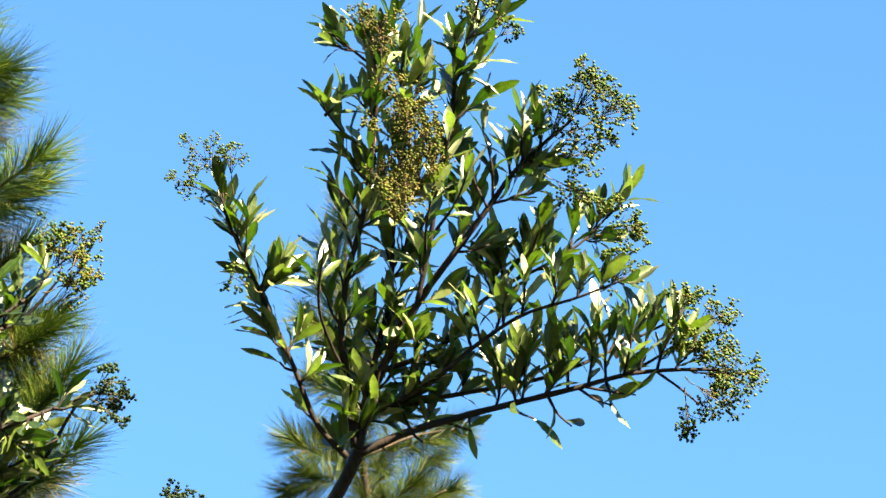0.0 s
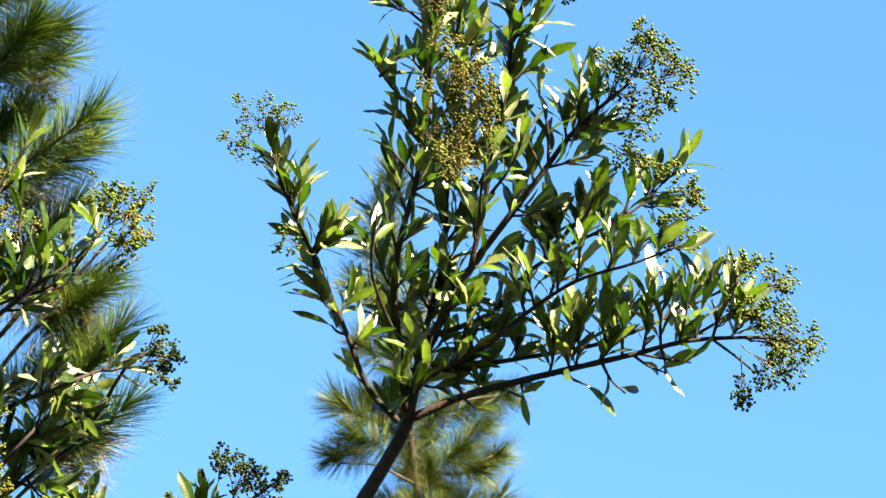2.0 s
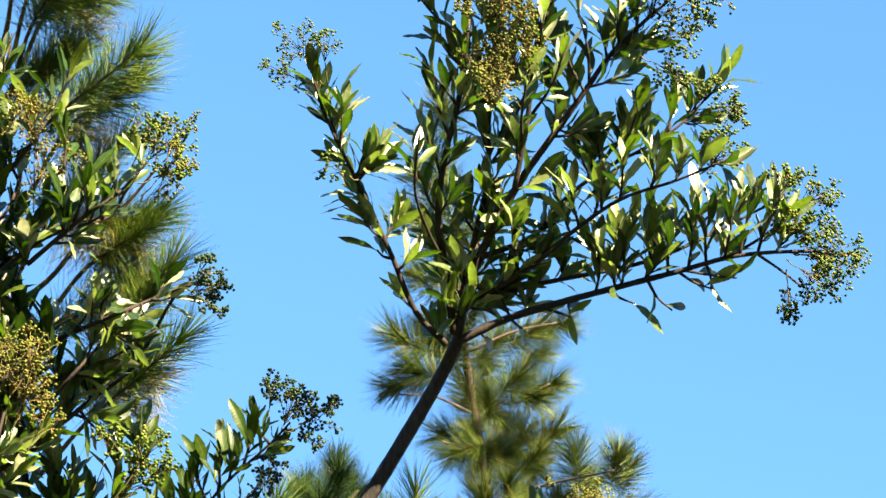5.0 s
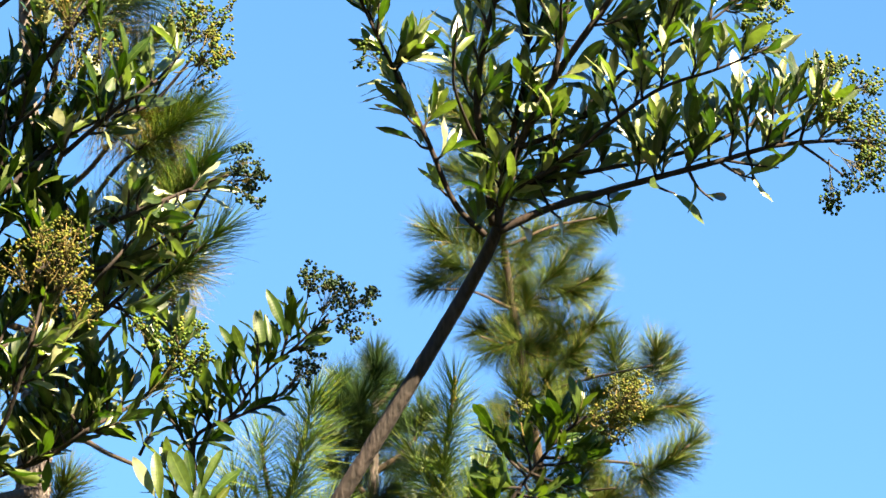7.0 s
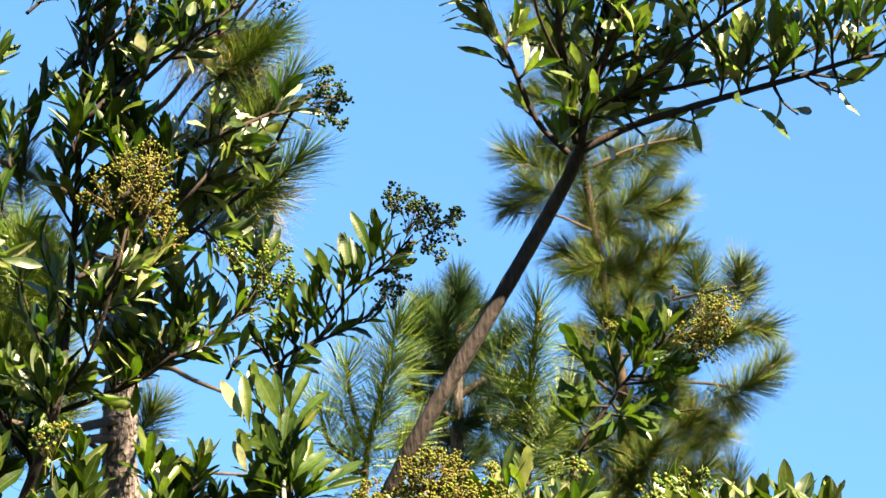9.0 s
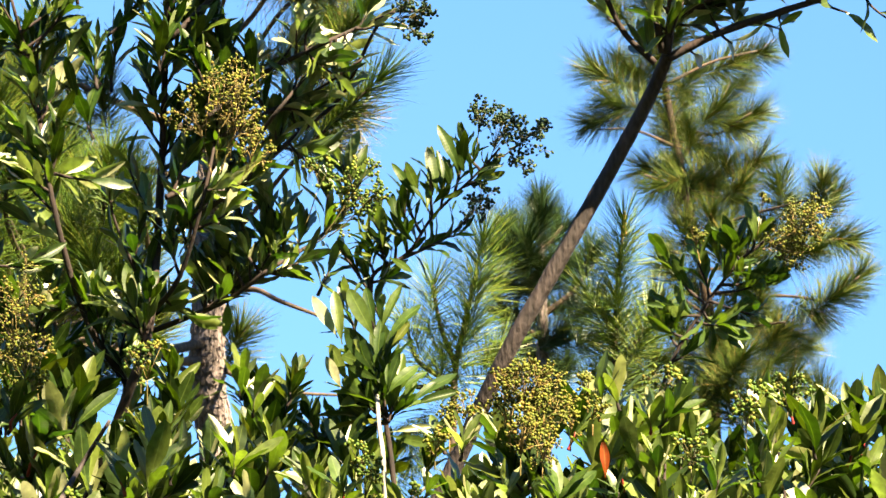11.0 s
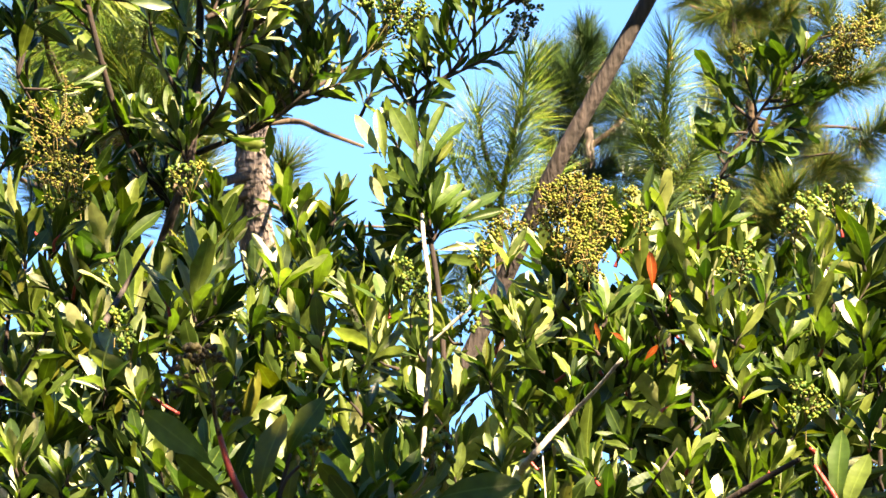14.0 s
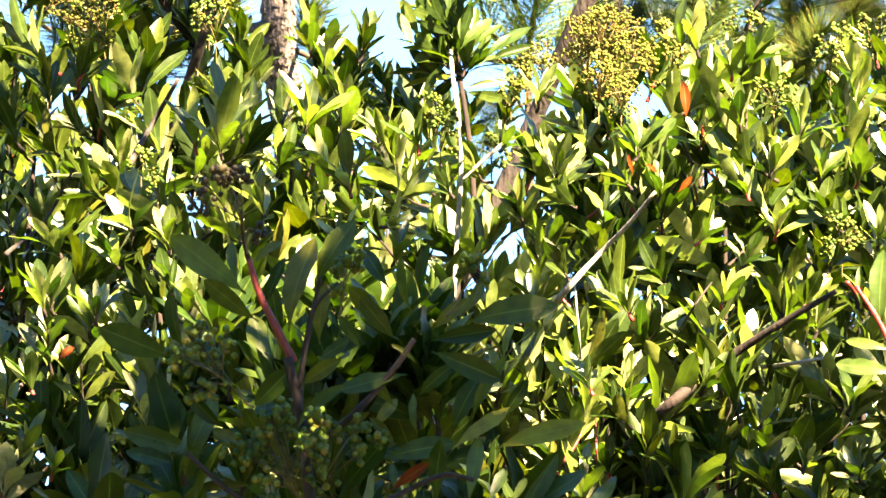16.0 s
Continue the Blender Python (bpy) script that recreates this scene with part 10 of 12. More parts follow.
FEW[hedge_i.name] = 180
hedge(hedge_i, 0.14, 0.34, 4.49, hedge_top, 1.45, 65, kinds=[BROAD, MIXED, BROAD, SHADY, SHADY], gap=(-0.61, -0.53, 1.87))
finish(hedge_i)

berries(hedge_b, (-1.128, 3.933, 2.272), (-1.125, 3.921, 2.335), 0.038, 163, 0.0028, BERRY_GOLD)
berries(hedge_b, (-1.142, 4.012, 2.250), (-1.139, 4.003, 2.301), 0.030, 102, 0.0028, BERRY_GOLD)
berries(hedge_c, (-0.957, 4.024, 2.290), (-0.955, 4.014, 2.340), 0.030, 84)
berries(hedge_f, (-0.329, 4.073, 2.217), (-0.326, 4.059, 2.295), 0.046, 244, 0.0028, BERRY_GOLD)
berries(hedge_f, (-0.308, 4.074, 2.178), (-0.305, 4.062, 2.249), 0.042, 200, 0.0028, BERRY_GOLD)
berries(hedge_f, (-0.358, 4.149, 2.200), (-0.356, 4.138, 2.265), 0.039, 169, 0.0028, BERRY_GOLD)
berries(hedge_f, (-0.432, 4.151, 2.214), (-0.430, 4.142, 2.269), 0.033, 121, 0.0028, BERRY_GOLD)
berries(hedge_f, (-0.295, 4.003, 2.127), (-0.293, 3.994, 2.183), 0.033, 122, 0.0028, BERRY_GOLD)
berries(hedge_f, (-0.328, 3.973, 2.135), (-0.325, 3.963, 2.197), 0.037, 154, 0.0028, BERRY_GOLD)
berries(hedge_f, (-0.299, 4.105, 2.236), (-0.296, 4.094, 2.300), 0.038, 166, 0.0028, BERRY_GOLD)
berries(hedge_f, (-0.365, 4.129, 2.241), (-0.362, 4.118, 2.299), 0.034, 132, 0.0028, BERRY_GOLD)
berries(hedge_f, (-0.284, 4.144, 2.214), (-0.282, 4.133, 2.279), 0.038, 168, 0.0028, BERRY_GOLD)
berries(hedge_g, (-0.228, 4.140, 2.261), (-0.226, 4.133, 2.304), 0.026, 74, 0.0028, BERRY_GOLD)
berries(hedge_f, (-0.254, 4.085, 2.190), (-0.252, 4.076, 2.240), 0.029, 98, 0.0028, BERRY_GOLD)
berries(hedge_g, (-0.101, 4.144, 2.258), (-0.099, 4.135, 2.308), 0.030, 85)
berries(hedge_g, (-0.059, 4.030, 2.124), (-0.057, 4.022, 2.177), 0.031, 93)
berries(hedge_h, (0.031, 4.125, 2.189), (0.033, 4.116, 2.243), 0.032, 98)
berries(hedge_h, (0.097, 4.051, 2.216), (0.099, 4.041, 2.271), 0.033, 105)
berries(hedge_g, (-0.217, 4.071, 2.212), (-0.215, 4.064, 2.254), 0.025, 72, 0.0028, BERRY_GOLD)
berries(hedge_e, (-0.576, 3.963, 2.072), (-0.573, 3.955, 2.131), 0.034, 112)
berries(hedge_e, (-0.494, 3.949, 2.050), (-0.493, 3.943, 2.095), 0.026, 64)
berries(hedge_e, (-0.586, 3.985, 2.136), (-0.585, 3.979, 2.175), 0.023, 50)
berries(hedge_b, (-1.008, 3.884, 2.010), (-1.006, 3.878, 2.054), 0.026, 65)
berries(hedge_b, (-1.033, 3.878, 2.054), (-1.031, 3.874, 2.090), 0.021, 43)
berries(hedge_h, (0.036, 3.962, 1.883), (0.038, 3.956, 1.945), 0.036, 125)
berries(hedge_d, (-0.766, 3.924, 2.004), (-0.765, 3.921, 2.032), 0.016, 25)
berries(hedge_h, (0.042, 4.134, 2.238), (0.044, 4.126, 2.281), 0.026, 62)
berries(hedge_e, (-0.459, 4.143, 2.200), (-0.457, 4.135, 2.250), 0.030, 102, 0.0028, BERRY_GOLD)
berries(hedge_e, (-0.467, 3.995, 2.152), (-0.465, 3.989, 2.194), 0.025, 70, 0.0028, BERRY_GOLD)
put_leaf(hedge_g, OLD, Vector((-0.177, 3.608, 2.082)), Vector((0.019, -0.149, 0.989)), Vector((0.3, -1, 0.3)), 0.054)
put_leaf(hedge_f, OLD, Vector((-0.254, 3.614, 2.007)), Vector((-0.168, -0.135, 0.976)), Vector((0.3, -1, 0.3)), 0.030)
put_leaf(hedge_f, OLD, Vector((-0.238, 3.613, 2.022)), Vector((0.904, 0.136, -0.407)), Vector((0.3, -1, 0.3)), 0.022)
put_leaf(hedge_g, OLD, Vector((-0.192, 3.621, 1.981)), Vector((0.689, -0.066, 0.722)), Vector((0.3, -1, 0.3)), 0.030)
put_leaf(hedge_b, OLD, Vector((-1.102, 3.654, 1.772)), Vector((0.685, 0.143, 0.714)), Vector((0.3, -1, 0.3)), 0.035)
limb(hedge_f, "branch", [(-0.451, 4.386, 1.872), (-0.368, 3.810, 1.868), (-0.326, 3.888, 1.925), (-0.280, 3.847, 1.962), (-0.234, 3.804, 2.006)], 0.006, 0.0024, TWIG_PALE)
limb(hedge_g, "branch", [(-0.328, 4.408, 1.639), (-0.228, 3.831, 1.690), (-0.146, 3.911, 1.759), (-0.060, 3.870, 1.809), (0.024, 3.826, 1.852)], 0.009600000000000001, 0.0042, TWIG)
limb(hedge_f, "branch", [(-0.405, 4.400, 1.717), (-0.353, 3.817, 1.793), (-0.364, 3.889, 1.884)], 0.0024000000000000002, 0.0012, TWIG_PALE)
limb(hedge_g, "branch", [(-0.095, 4.412, 1.777), (-0.028, 3.833, 1.751), (0.030, 3.912, 1.764)], 0.004, 0.0018, TWIG_PALE)
limb(hedge_b, "branch", [(-1.068, 3.942, 2.100), (-1.056, 4.038, 2.178), (-1.000, 3.989, 2.241)], 0.005600000000000001, 0.003, BARK)
limb(hedge_a, "branch", [(-1.273, 3.917, 1.722), (-1.252, 4.026, 1.780), (-1.176, 3.993, 1.839)], 0.0048000000000000004, 0.0024, BARK)
limb(hedge_a, "branch", [(-1.259, 3.903, 1.960), (-1.228, 4.011, 2.024), (-1.167, 3.966, 2.099)], 0.004, 0.0018, BARK)
limb(hedge_e, "branch", [(-0.526, 4.081, 1.780), (-0.501, 4.182, 1.831), (-0.462, 4.134, 1.854)], 0.0048000000000000004, 0.003, BARK)
limb(hedge_h, "branch", [(0.046, 4.103, 1.889), (0.074, 4.205, 1.860), (0.098, 4.157, 1.829)], 0.004, 0.0024, TWIG_RED)
limb(hedge_b, "branch", [(-1.132, 3.962, 1.684), (-1.115, 4.069, 1.742), (-1.083, 4.022, 1.793)], 0.0032, 0.0018, TWIG_PALE)
limb(hedge_g, "branch", [(-0.236, 4.405, 1.828), (-0.182, 3.824, 1.838), (-0.159, 3.902, 1.878)], 0.0024000000000000002, 0.0012, TWIG)
limb(hedge_f, "branch", [(-0.387, 4.404, 1.592), (-0.333, 3.826, 1.626), (-0.339, 3.904, 1.679)], 0.0024000000000000002, 0.0012, TWIG_RED)
limb(hedge_h, "branch", [(-0.138, 4.100, 1.922), (-0.093, 4.196, 1.975), (-0.037, 4.142, 2.013)], 0.0024000000000000002, 0.0012, TWIG)
shoot(hedge_b, (-1.158, 3.967, 2.226), (-1.113, 3.919, 2.308), 7, 0.090, SHADY, TWIG_RED, spread=0.66, bare=0.0, up=0.35, twist=0.45, pack=0.8, reach=0.95)
shoot(hedge_b, (-1.214, 3.995, 2.204), (-1.218, 3.959, 2.278), 6, 0.096, SHADY, spread=0.67, bare=0.0, up=0.35, twist=0.45, pack=0.8, reach=0.95)
shoot(hedge_b, (-1.137, 3.978, 2.148), (-1.171, 3.931, 2.170), 8, 0.085, SHADY, spread=0.70, bare=0.0, up=0.35, twist=0.45, pack=0.8, reach=0.95)
shoot(hedge_b, (-1.201, 4.004, 2.126), (-1.229, 3.970, 2.159), 7, 0.080, SHADY, spread=0.76, bare=0.0, up=0.35, twist=0.45, pack=0.8, reach=0.95)
shoot(hedge_c, (-0.917, 3.937, 2.099), (-0.906, 3.906, 2.221), 10, 0.117, BROAD, spread=0.63, bare=0.0, up=0.35, twist=0.45, pack=0.8, reach=0.95)
shoot(hedge_d, (-0.900, 4.004, 2.135), (-0.867, 3.979, 2.223), 6, 0.098, MIXED, spread=0.78, bare=0.0, up=0.35, twist=0.45, pack=0.8, reach=0.95)
shoot(hedge_c, (-0.970, 3.985, 2.116), (-0.992, 3.956, 2.196), 6, 0.093, BROAD, TWIG_RED, spread=0.73, bare=0.0, up=0.35, twist=0.45, pack=0.8, reach=0.95)
shoot(hedge_d, (-0.802, 4.022, 2.144), (-0.778, 3.975, 2.237), 9, 0.104, BROAD, spread=0.80, bare=0.0, up=0.35, twist=0.45, pack=0.8, reach=0.95)
shoot(hedge_d, (-0.840, 3.982, 2.076), (-0.810, 3.947, 2.129), 8, 0.078, FRESH, spread=0.73, bare=0.0, up=0.35, twist=0.45, pack=0.8, reach=0.95)
shoot(hedge_d, (-0.820, 4.187, 2.303), (-0.814, 4.160, 2.380), 9, 0.084, BROAD, spread=0.70, bare=0.0, up=0.35, twist=0.45, pack=0.8, reach=0.95)
shoot(hedge_d, (-0.798, 4.175, 2.271), (-0.773, 4.147, 2.333), 6, 0.083, MIXED, spread=0.65, bare=0.0, up=0.35, twist=0.45, pack=0.8, reach=0.95)
shoot(hedge_d, (-0.751, 4.241, 2.300), (-0.729, 4.228, 2.380), 10, 0.084, SHADY, spread=0.65, bare=0.0, up=0.35, twist=0.45, pack=0.8, reach=0.95)
shoot(hedge_d, (-0.720, 3.978, 2.036), (-0.728, 3.946, 2.122), 8, 0.092, BROAD, TWIG_RED, spread=0.78, bare=0.0, up=0.35, twist=0.45, pack=0.8, reach=0.95)
shoot(hedge_d, (-0.759, 3.993, 2.075), (-0.774, 3.972, 2.122), 6, 0.074, BROAD, TWIG_RED, spread=0.77, bare=0.0, up=0.35, twist=0.45, pack=0.8, reach=0.95)
shoot(hedge_e, (-0.618, 4.028, 2.107), (-0.618, 3.999, 2.162), 6, 0.074, FRESH, TWIG_RED, spread=0.80, bare=0.0, up=0.35, twist=0.45, pack=0.8, reach=0.95)
shoot(hedge_e, (-0.657, 3.981, 2.025), (-0.600, 3.968, 2.049), 9, 0.078, BROAD, spread=0.81, bare=0.0, up=0.35, twist=0.45, pack=0.8, reach=0.95)
shoot(hedge_e, (-0.675, 3.979, 1.989), (-0.617, 3.954, 1.994), 7, 0.078, BROAD, spread=0.64, bare=0.0, up=0.35, twist=0.45, pack=0.8, reach=0.95)
shoot(hedge_f, (-0.436, 4.089, 2.179), (-0.426, 4.046, 2.246), 7, 0.080, BROAD, spread=0.78, bare=0.0, up=0.35, twist=0.45, pack=0.8, reach=0.95)
shoot(hedge_f, (-0.465, 4.140, 2.197), (-0.480, 4.114, 2.250), 5, 0.071, MIXED, spread=0.77, bare=0.0, up=0.35, twist=0.45, pack=0.8, reach=0.95)
shoot(hedge_g, (-0.277, 4.016, 2.082), (-0.256, 3.991, 2.154), 6, 0.083, FRESH, spread=0.76, bare=0.0, up=0.35, twist=0.45, pack=0.8, reach=0.95)
shoot(hedge_g, (-0.241, 3.986, 2.014), (-0.223, 3.937, 2.079), 5, 0.081, FRESH, spread=0.77, bare=0.0, up=0.35, twist=0.45, pack=0.8, reach=0.95)
shoot(hedge_f, (-0.284, 4.040, 2.040), (-0.309, 4.026, 2.075), 6, 0.059, BROAD, spread=0.75, bare=0.0, up=0.35, twist=0.45, pack=0.8, reach=0.95)
shoot(hedge_g, (-0.176, 4.167, 2.268), (-0.182, 4.149, 2.350), 9, 0.086, BROAD, spread=0.79, bare=0.0, up=0.35, twist=0.45, pack=0.8, reach=0.95)
shoot(hedge_g, (-0.203, 4.163, 2.268), (-0.213, 4.116, 2.326), 5, 0.081, NARROW, spread=0.61, bare=0.0, up=0.35, twist=0.45, pack=0.8, reach=0.95)
shoot(hedge_g, (-0.111, 4.161, 2.236), (-0.059, 4.135, 2.286), 8, 0.091, FRESH, spread=0.74, bare=0.0, up=0.35, twist=0.45, pack=0.8, reach=0.95)
shoot(hedge_g, (-0.125, 4.154, 2.226), (-0.127, 4.131, 2.288), 5, 0.080, BROAD, TWIG_RED, spread=0.80, bare=0.0, up=0.35, twist=0.45, pack=0.8, reach=0.95)
shoot(hedge_g, (-0.113, 4.112, 2.135), (-0.119, 4.065, 2.202), 7, 0.085, NARROW, spread=0.67, bare=0.0, up=0.35, twist=0.45, pack=0.8, reach=0.95)
shoot(hedge_g, (-0.176, 4.089, 2.107), (-0.178, 4.047, 2.151), 6, 0.070, MIXED, spread=0.76, bare=0.0, up=0.35, twist=0.45, pack=0.8, reach=0.95)
shoot(hedge_h, (-0.023, 4.111, 2.110), (0.003, 4.074, 2.209), 8, 0.095, NARROW, spread=0.66, bare=0.0, up=0.35, twist=0.45, pack=0.8, reach=0.95)
shoot(hedge_h, (0.050, 4.133, 2.133), (0.039, 4.104, 2.212), 9, 0.085, NARROW, spread=0.71, bare=0.0, up=0.35, twist=0.45, pack=0.8, reach=0.95)
shoot(hedge_h, (0.140, 4.070, 2.167), (0.157, 4.047, 2.290), 9, 0.117, SHADY, spread=0.66, bare=0.0, up=0.35, twist=0.45, pack=0.8, reach=0.95)
shoot(hedge_h, (0.112, 4.245, 2.252), (0.099, 4.228, 2.306), 6, 0.081, MIXED, TWIG_RED, spread=0.68, bare=0.0, up=0.35, twist=0.45, pack=0.8, reach=0.95)
shoot(hedge_h, (-0.069, 4.078, 2.056), (-0.031, 4.056, 2.116), 8, 0.074, BROAD, spread=0.61, bare=0.0, up=0.35, twist=0.45, pack=0.8, reach=0.95)
shoot(hedge_g, (-0.101, 4.054, 2.018), (-0.117, 4.035, 2.070), 8, 0.063, MIXED, TWIG_RED, spread=0.62, bare=0.0, up=0.35, twist=0.45, pack=0.8, reach=0.95)
shoot(hedge_h, (0.064, 4.086, 2.035), (0.079, 4.048, 2.089), 9, 0.073, BROAD, TWIG_RED, spread=0.60, bare=0.0, up=0.35, twist=0.45, pack=0.8, reach=0.95)
shoot(hedge_h, (0.136, 4.100, 2.044), (0.124, 4.066, 2.104), 8, 0.084, BROAD, spread=0.78, bare=0.0, up=0.35, twist=0.45, pack=0.8, reach=0.95)
shoot(hedge_h, (0.011, 4.084, 2.046), (0.021, 4.054, 2.096), 8, 0.068, NARROW, spread=0.79, bare=0.0, up=0.35, twist=0.45, pack=0.8, reach=0.95)
shoot(hedge_f, (-0.451, 3.989, 1.985), (-0.463, 3.947, 2.043), 9, 0.073, SHADY, spread=0.72, bare=0.0, up=0.35, twist=0.45, pack=0.8, reach=0.95)
shoot(hedge_f, (-0.405, 4.079, 2.057), (-0.399, 4.031, 2.124), 9, 0.074, BROAD, spread=0.80, bare=0.0, up=0.35, twist=0.45, pack=0.8, reach=0.95)
shoot(hedge_f, (-0.368, 4.014, 2.012), (-0.407, 4.001, 2.030), 8, 0.073, SHADY, spread=0.68, bare=0.0, up=0.35, twist=0.45, pack=0.8, reach=0.95)
shoot(hedge_f, (-0.357, 4.115, 2.115), (-0.368, 4.098, 2.169), 7, 0.075, MIXED, spread=0.60, bare=0.0, up=0.35, twist=0.45, pack=0.8, reach=0.95)
shoot(hedge_f, (-0.325, 4.129, 2.135), (-0.307, 4.087, 2.184), 6, 0.075, SHADY, spread=0.73, bare=0.0, up=0.35, twist=0.45, pack=0.8, reach=0.95)
shoot(hedge_f, (-0.327, 4.005, 1.983), (-0.316, 3.982, 2.025), 7, 0.067, MIXED, spread=0.72, bare=0.0, up=0.35, twist=0.45, pack=0.8, reach=0.95)
shoot(hedge_c, (-0.993, 3.895, 1.949), (-0.995, 3.847, 2.019), 8, 0.081, BROAD, spread=0.75, bare=0.0, up=0.35, twist=0.45, pack=0.8, reach=0.95)
shoot(hedge_c, (-1.081, 3.881, 2.034), (-1.126, 3.833, 2.043), 5, 0.086, SHADY, spread=0.67, bare=0.0, up=0.35, twist=0.45, pack=0.8, reach=0.95)
shoot(hedge_b, (-1.141, 3.772, 1.851), (-1.129, 3.729, 1.915), 8, 0.079, MIXED, spread=0.66, bare=0.0, up=0.35, twist=0.45, pack=0.8, reach=0.95)
shoot(hedge_c, (-1.043, 3.660, 1.824), (-1.029, 3.625, 1.879), 7, 0.072, MIXED, spread=0.62, bare=0.0, up=0.35, twist=0.45, pack=0.8, reach=0.95)
shoot(hedge_c, (-0.971, 3.830, 1.877), (-0.974, 3.786, 1.934), 6, 0.075, FRESH, spread=0.81, bare=0.0, up=0.35, twist=0.45, pack=0.8, reach=0.95)
shoot(hedge_c, (-1.043, 3.876, 1.979), (-1.062, 3.844, 2.025), 5, 0.086, NARROW, spread=0.66, bare=0.0, up=0.35, twist=0.45, pack=0.8, reach=0.95)
shoot(hedge_b, (-1.159, 3.871, 1.946), (-1.181, 3.852, 1.989), 7, 0.081, MIXED, spread=0.76, bare=0.0, up=0.35, twist=0.45, pack=0.8, reach=0.95)
shoot(hedge_c, (-1.068, 3.873, 1.927), (-1.084, 3.830, 1.967), 7, 0.076, MIXED, spread=0.62, bare=0.0, up=0.35, twist=0.45, pack=0.8, reach=0.95)
shoot(hedge_g, (-0.147, 3.933, 1.841), (-0.124, 3.914, 1.877), 8, 0.066, BROAD, TWIG_RED, spread=0.67, bare=0.0, up=0.35, twist=0.45, pack=0.8, reach=0.95)
shoot(hedge_g, (-0.228, 3.942, 1.878), (-0.255, 3.895, 1.909), 9, 0.076, SHADY, spread=0.75, bare=0.0, up=0.35, twist=0.45, pack=0.8, reach=0.95)
shoot(hedge_h, (-0.031, 3.943, 1.830), (0.000, 3.914, 1.875), 9, 0.075, SHADY, TWIG_RED, spread=0.75, bare=0.0, up=0.35, twist=0.45, pack=0.8, reach=0.95)
shoot(hedge_g, (-0.186, 4.003, 1.944), (-0.145, 4.000, 1.978), 8, 0.072, MIXED, TWIG_RED, spread=0.72, bare=0.0, up=0.35, twist=0.45, pack=0.8, reach=0.95)
shoot(hedge_f, (-0.335, 3.979, 1.936), (-0.324, 3.968, 1.979), 7, 0.067, SHADY, spread=0.69, bare=0.0, up=0.35, twist=0.45, pack=0.8, reach=0.95)
shoot(hedge_h, (0.043, 4.043, 1.960), (0.009, 4.006, 2.001), 8, 0.073, SHADY, spread=0.61, bare=0.0, up=0.35, twist=0.45, pack=0.8, reach=0.95)
shoot(hedge_h, (-0.063, 4.024, 1.951), (-0.043, 3.978, 1.999), 9, 0.067, BROAD, TWIG_RED, spread=0.73, bare=0.0, up=0.35, twist=0.45, pack=0.8, reach=0.95)
shoot(hedge_h, (0.094, 4.035, 1.931), (0.104, 4.003, 1.972), 8, 0.072, BROAD, spread=0.67, bare=0.0, up=0.35, twist=0.45, pack=0.8, reach=0.95)
shoot(hedge_g, (-0.116, 3.992, 1.906), (-0.088, 3.952, 1.936), 8, 0.067, MIXED, spread=0.69, bare=0.0, up=0.35, twist=0.45, pack=0.8, reach=0.95)
shoot(hedge_g, (-0.273, 3.812, 1.818), (-0.288, 3.796, 1.859), 8, 0.068, BROAD, TWIG_RED, spread=0.67, bare=0.0, up=0.35, twist=0.45, pack=0.8, reach=0.95)
shoot(hedge_f, (-0.419, 3.912, 1.836), (-0.441, 3.888, 1.878), 8, 0.071, BROAD, spread=0.77, bare=0.0, up=0.35, twist=0.45, pack=0.8, reach=0.95)
shoot(hedge_f, (-0.377, 3.948, 1.890), (-0.400, 3.923, 1.933), 8, 0.072, SHADY, spread=0.59, bare=0.0, up=0.35, twist=0.45, pack=0.8, reach=0.95)
shoot(hedge_h, (0.014, 4.004, 1.895), (0.041, 3.997, 1.929), 8, 0.072, SHADY, spread=0.80, bare=0.0, up=0.35, twist=0.45, pack=0.8, reach=0.95)
shoot(hedge_h, (0.132, 3.929, 1.869), (0.129, 3.906, 1.927), 7, 0.084, FRESH, TWIG_RED, spread=0.64, bare=0.0, up=0.35, twist=0.45, pack=0.8, reach=0.95)
shoot(hedge_e, (-0.567, 4.048, 2.039), (-0.590, 4.025, 2.074), 6, 0.070, SHADY, spread=0.72, bare=0.0, up=0.35, twist=0.45, pack=0.8, reach=0.95)
shoot(hedge_e, (-0.498, 4.097, 2.117), (-0.477, 4.081, 2.152), 6, 0.065, BROAD, spread=0.77, bare=0.0, up=0.35, twist=0.45, pack=0.8, reach=0.95)
shoot(hedge_d, (-0.850, 3.941, 1.999), (-0.859, 3.900, 2.048), 8, 0.083, BROAD, spread=0.73, bare=0.0, up=0.35, twist=0.45, pack=0.8, reach=0.95)
shoot(hedge_c, (-0.914, 3.943, 2.019), (-0.928, 3.923, 2.062), 7, 0.078, SHADY, spread=0.66, bare=0.0, up=0.35, twist=0.45, pack=0.8, reach=0.95)
shoot(hedge_d, (-0.721, 3.928, 1.941), (-0.730, 3.884, 1.990), 8, 0.077, BROAD, spread=0.73, bare=0.0, up=0.35, twist=0.45, pack=0.8, reach=0.95)
shoot(hedge_e, (-0.649, 3.928, 1.921), (-0.627, 3.903, 1.963), 8, 0.076, BROAD, spread=0.66, bare=0.0, up=0.35, twist=0.45, pack=0.8, reach=0.95)
shoot(hedge_b, (-1.141, 3.728, 1.845), (-1.148, 3.696, 1.910), 9, 0.077, MIXED, spread=0.67, bare=0.0, up=0.35, twist=0.45, pack=0.8, reach=0.95)
shoot(hedge_c, (-1.076, 3.741, 1.811), (-1.050, 3.713, 1.875), 8, 0.073, MIXED, spread=0.69, bare=0.0, up=0.35, twist=0.45, pack=0.8, reach=0.95)
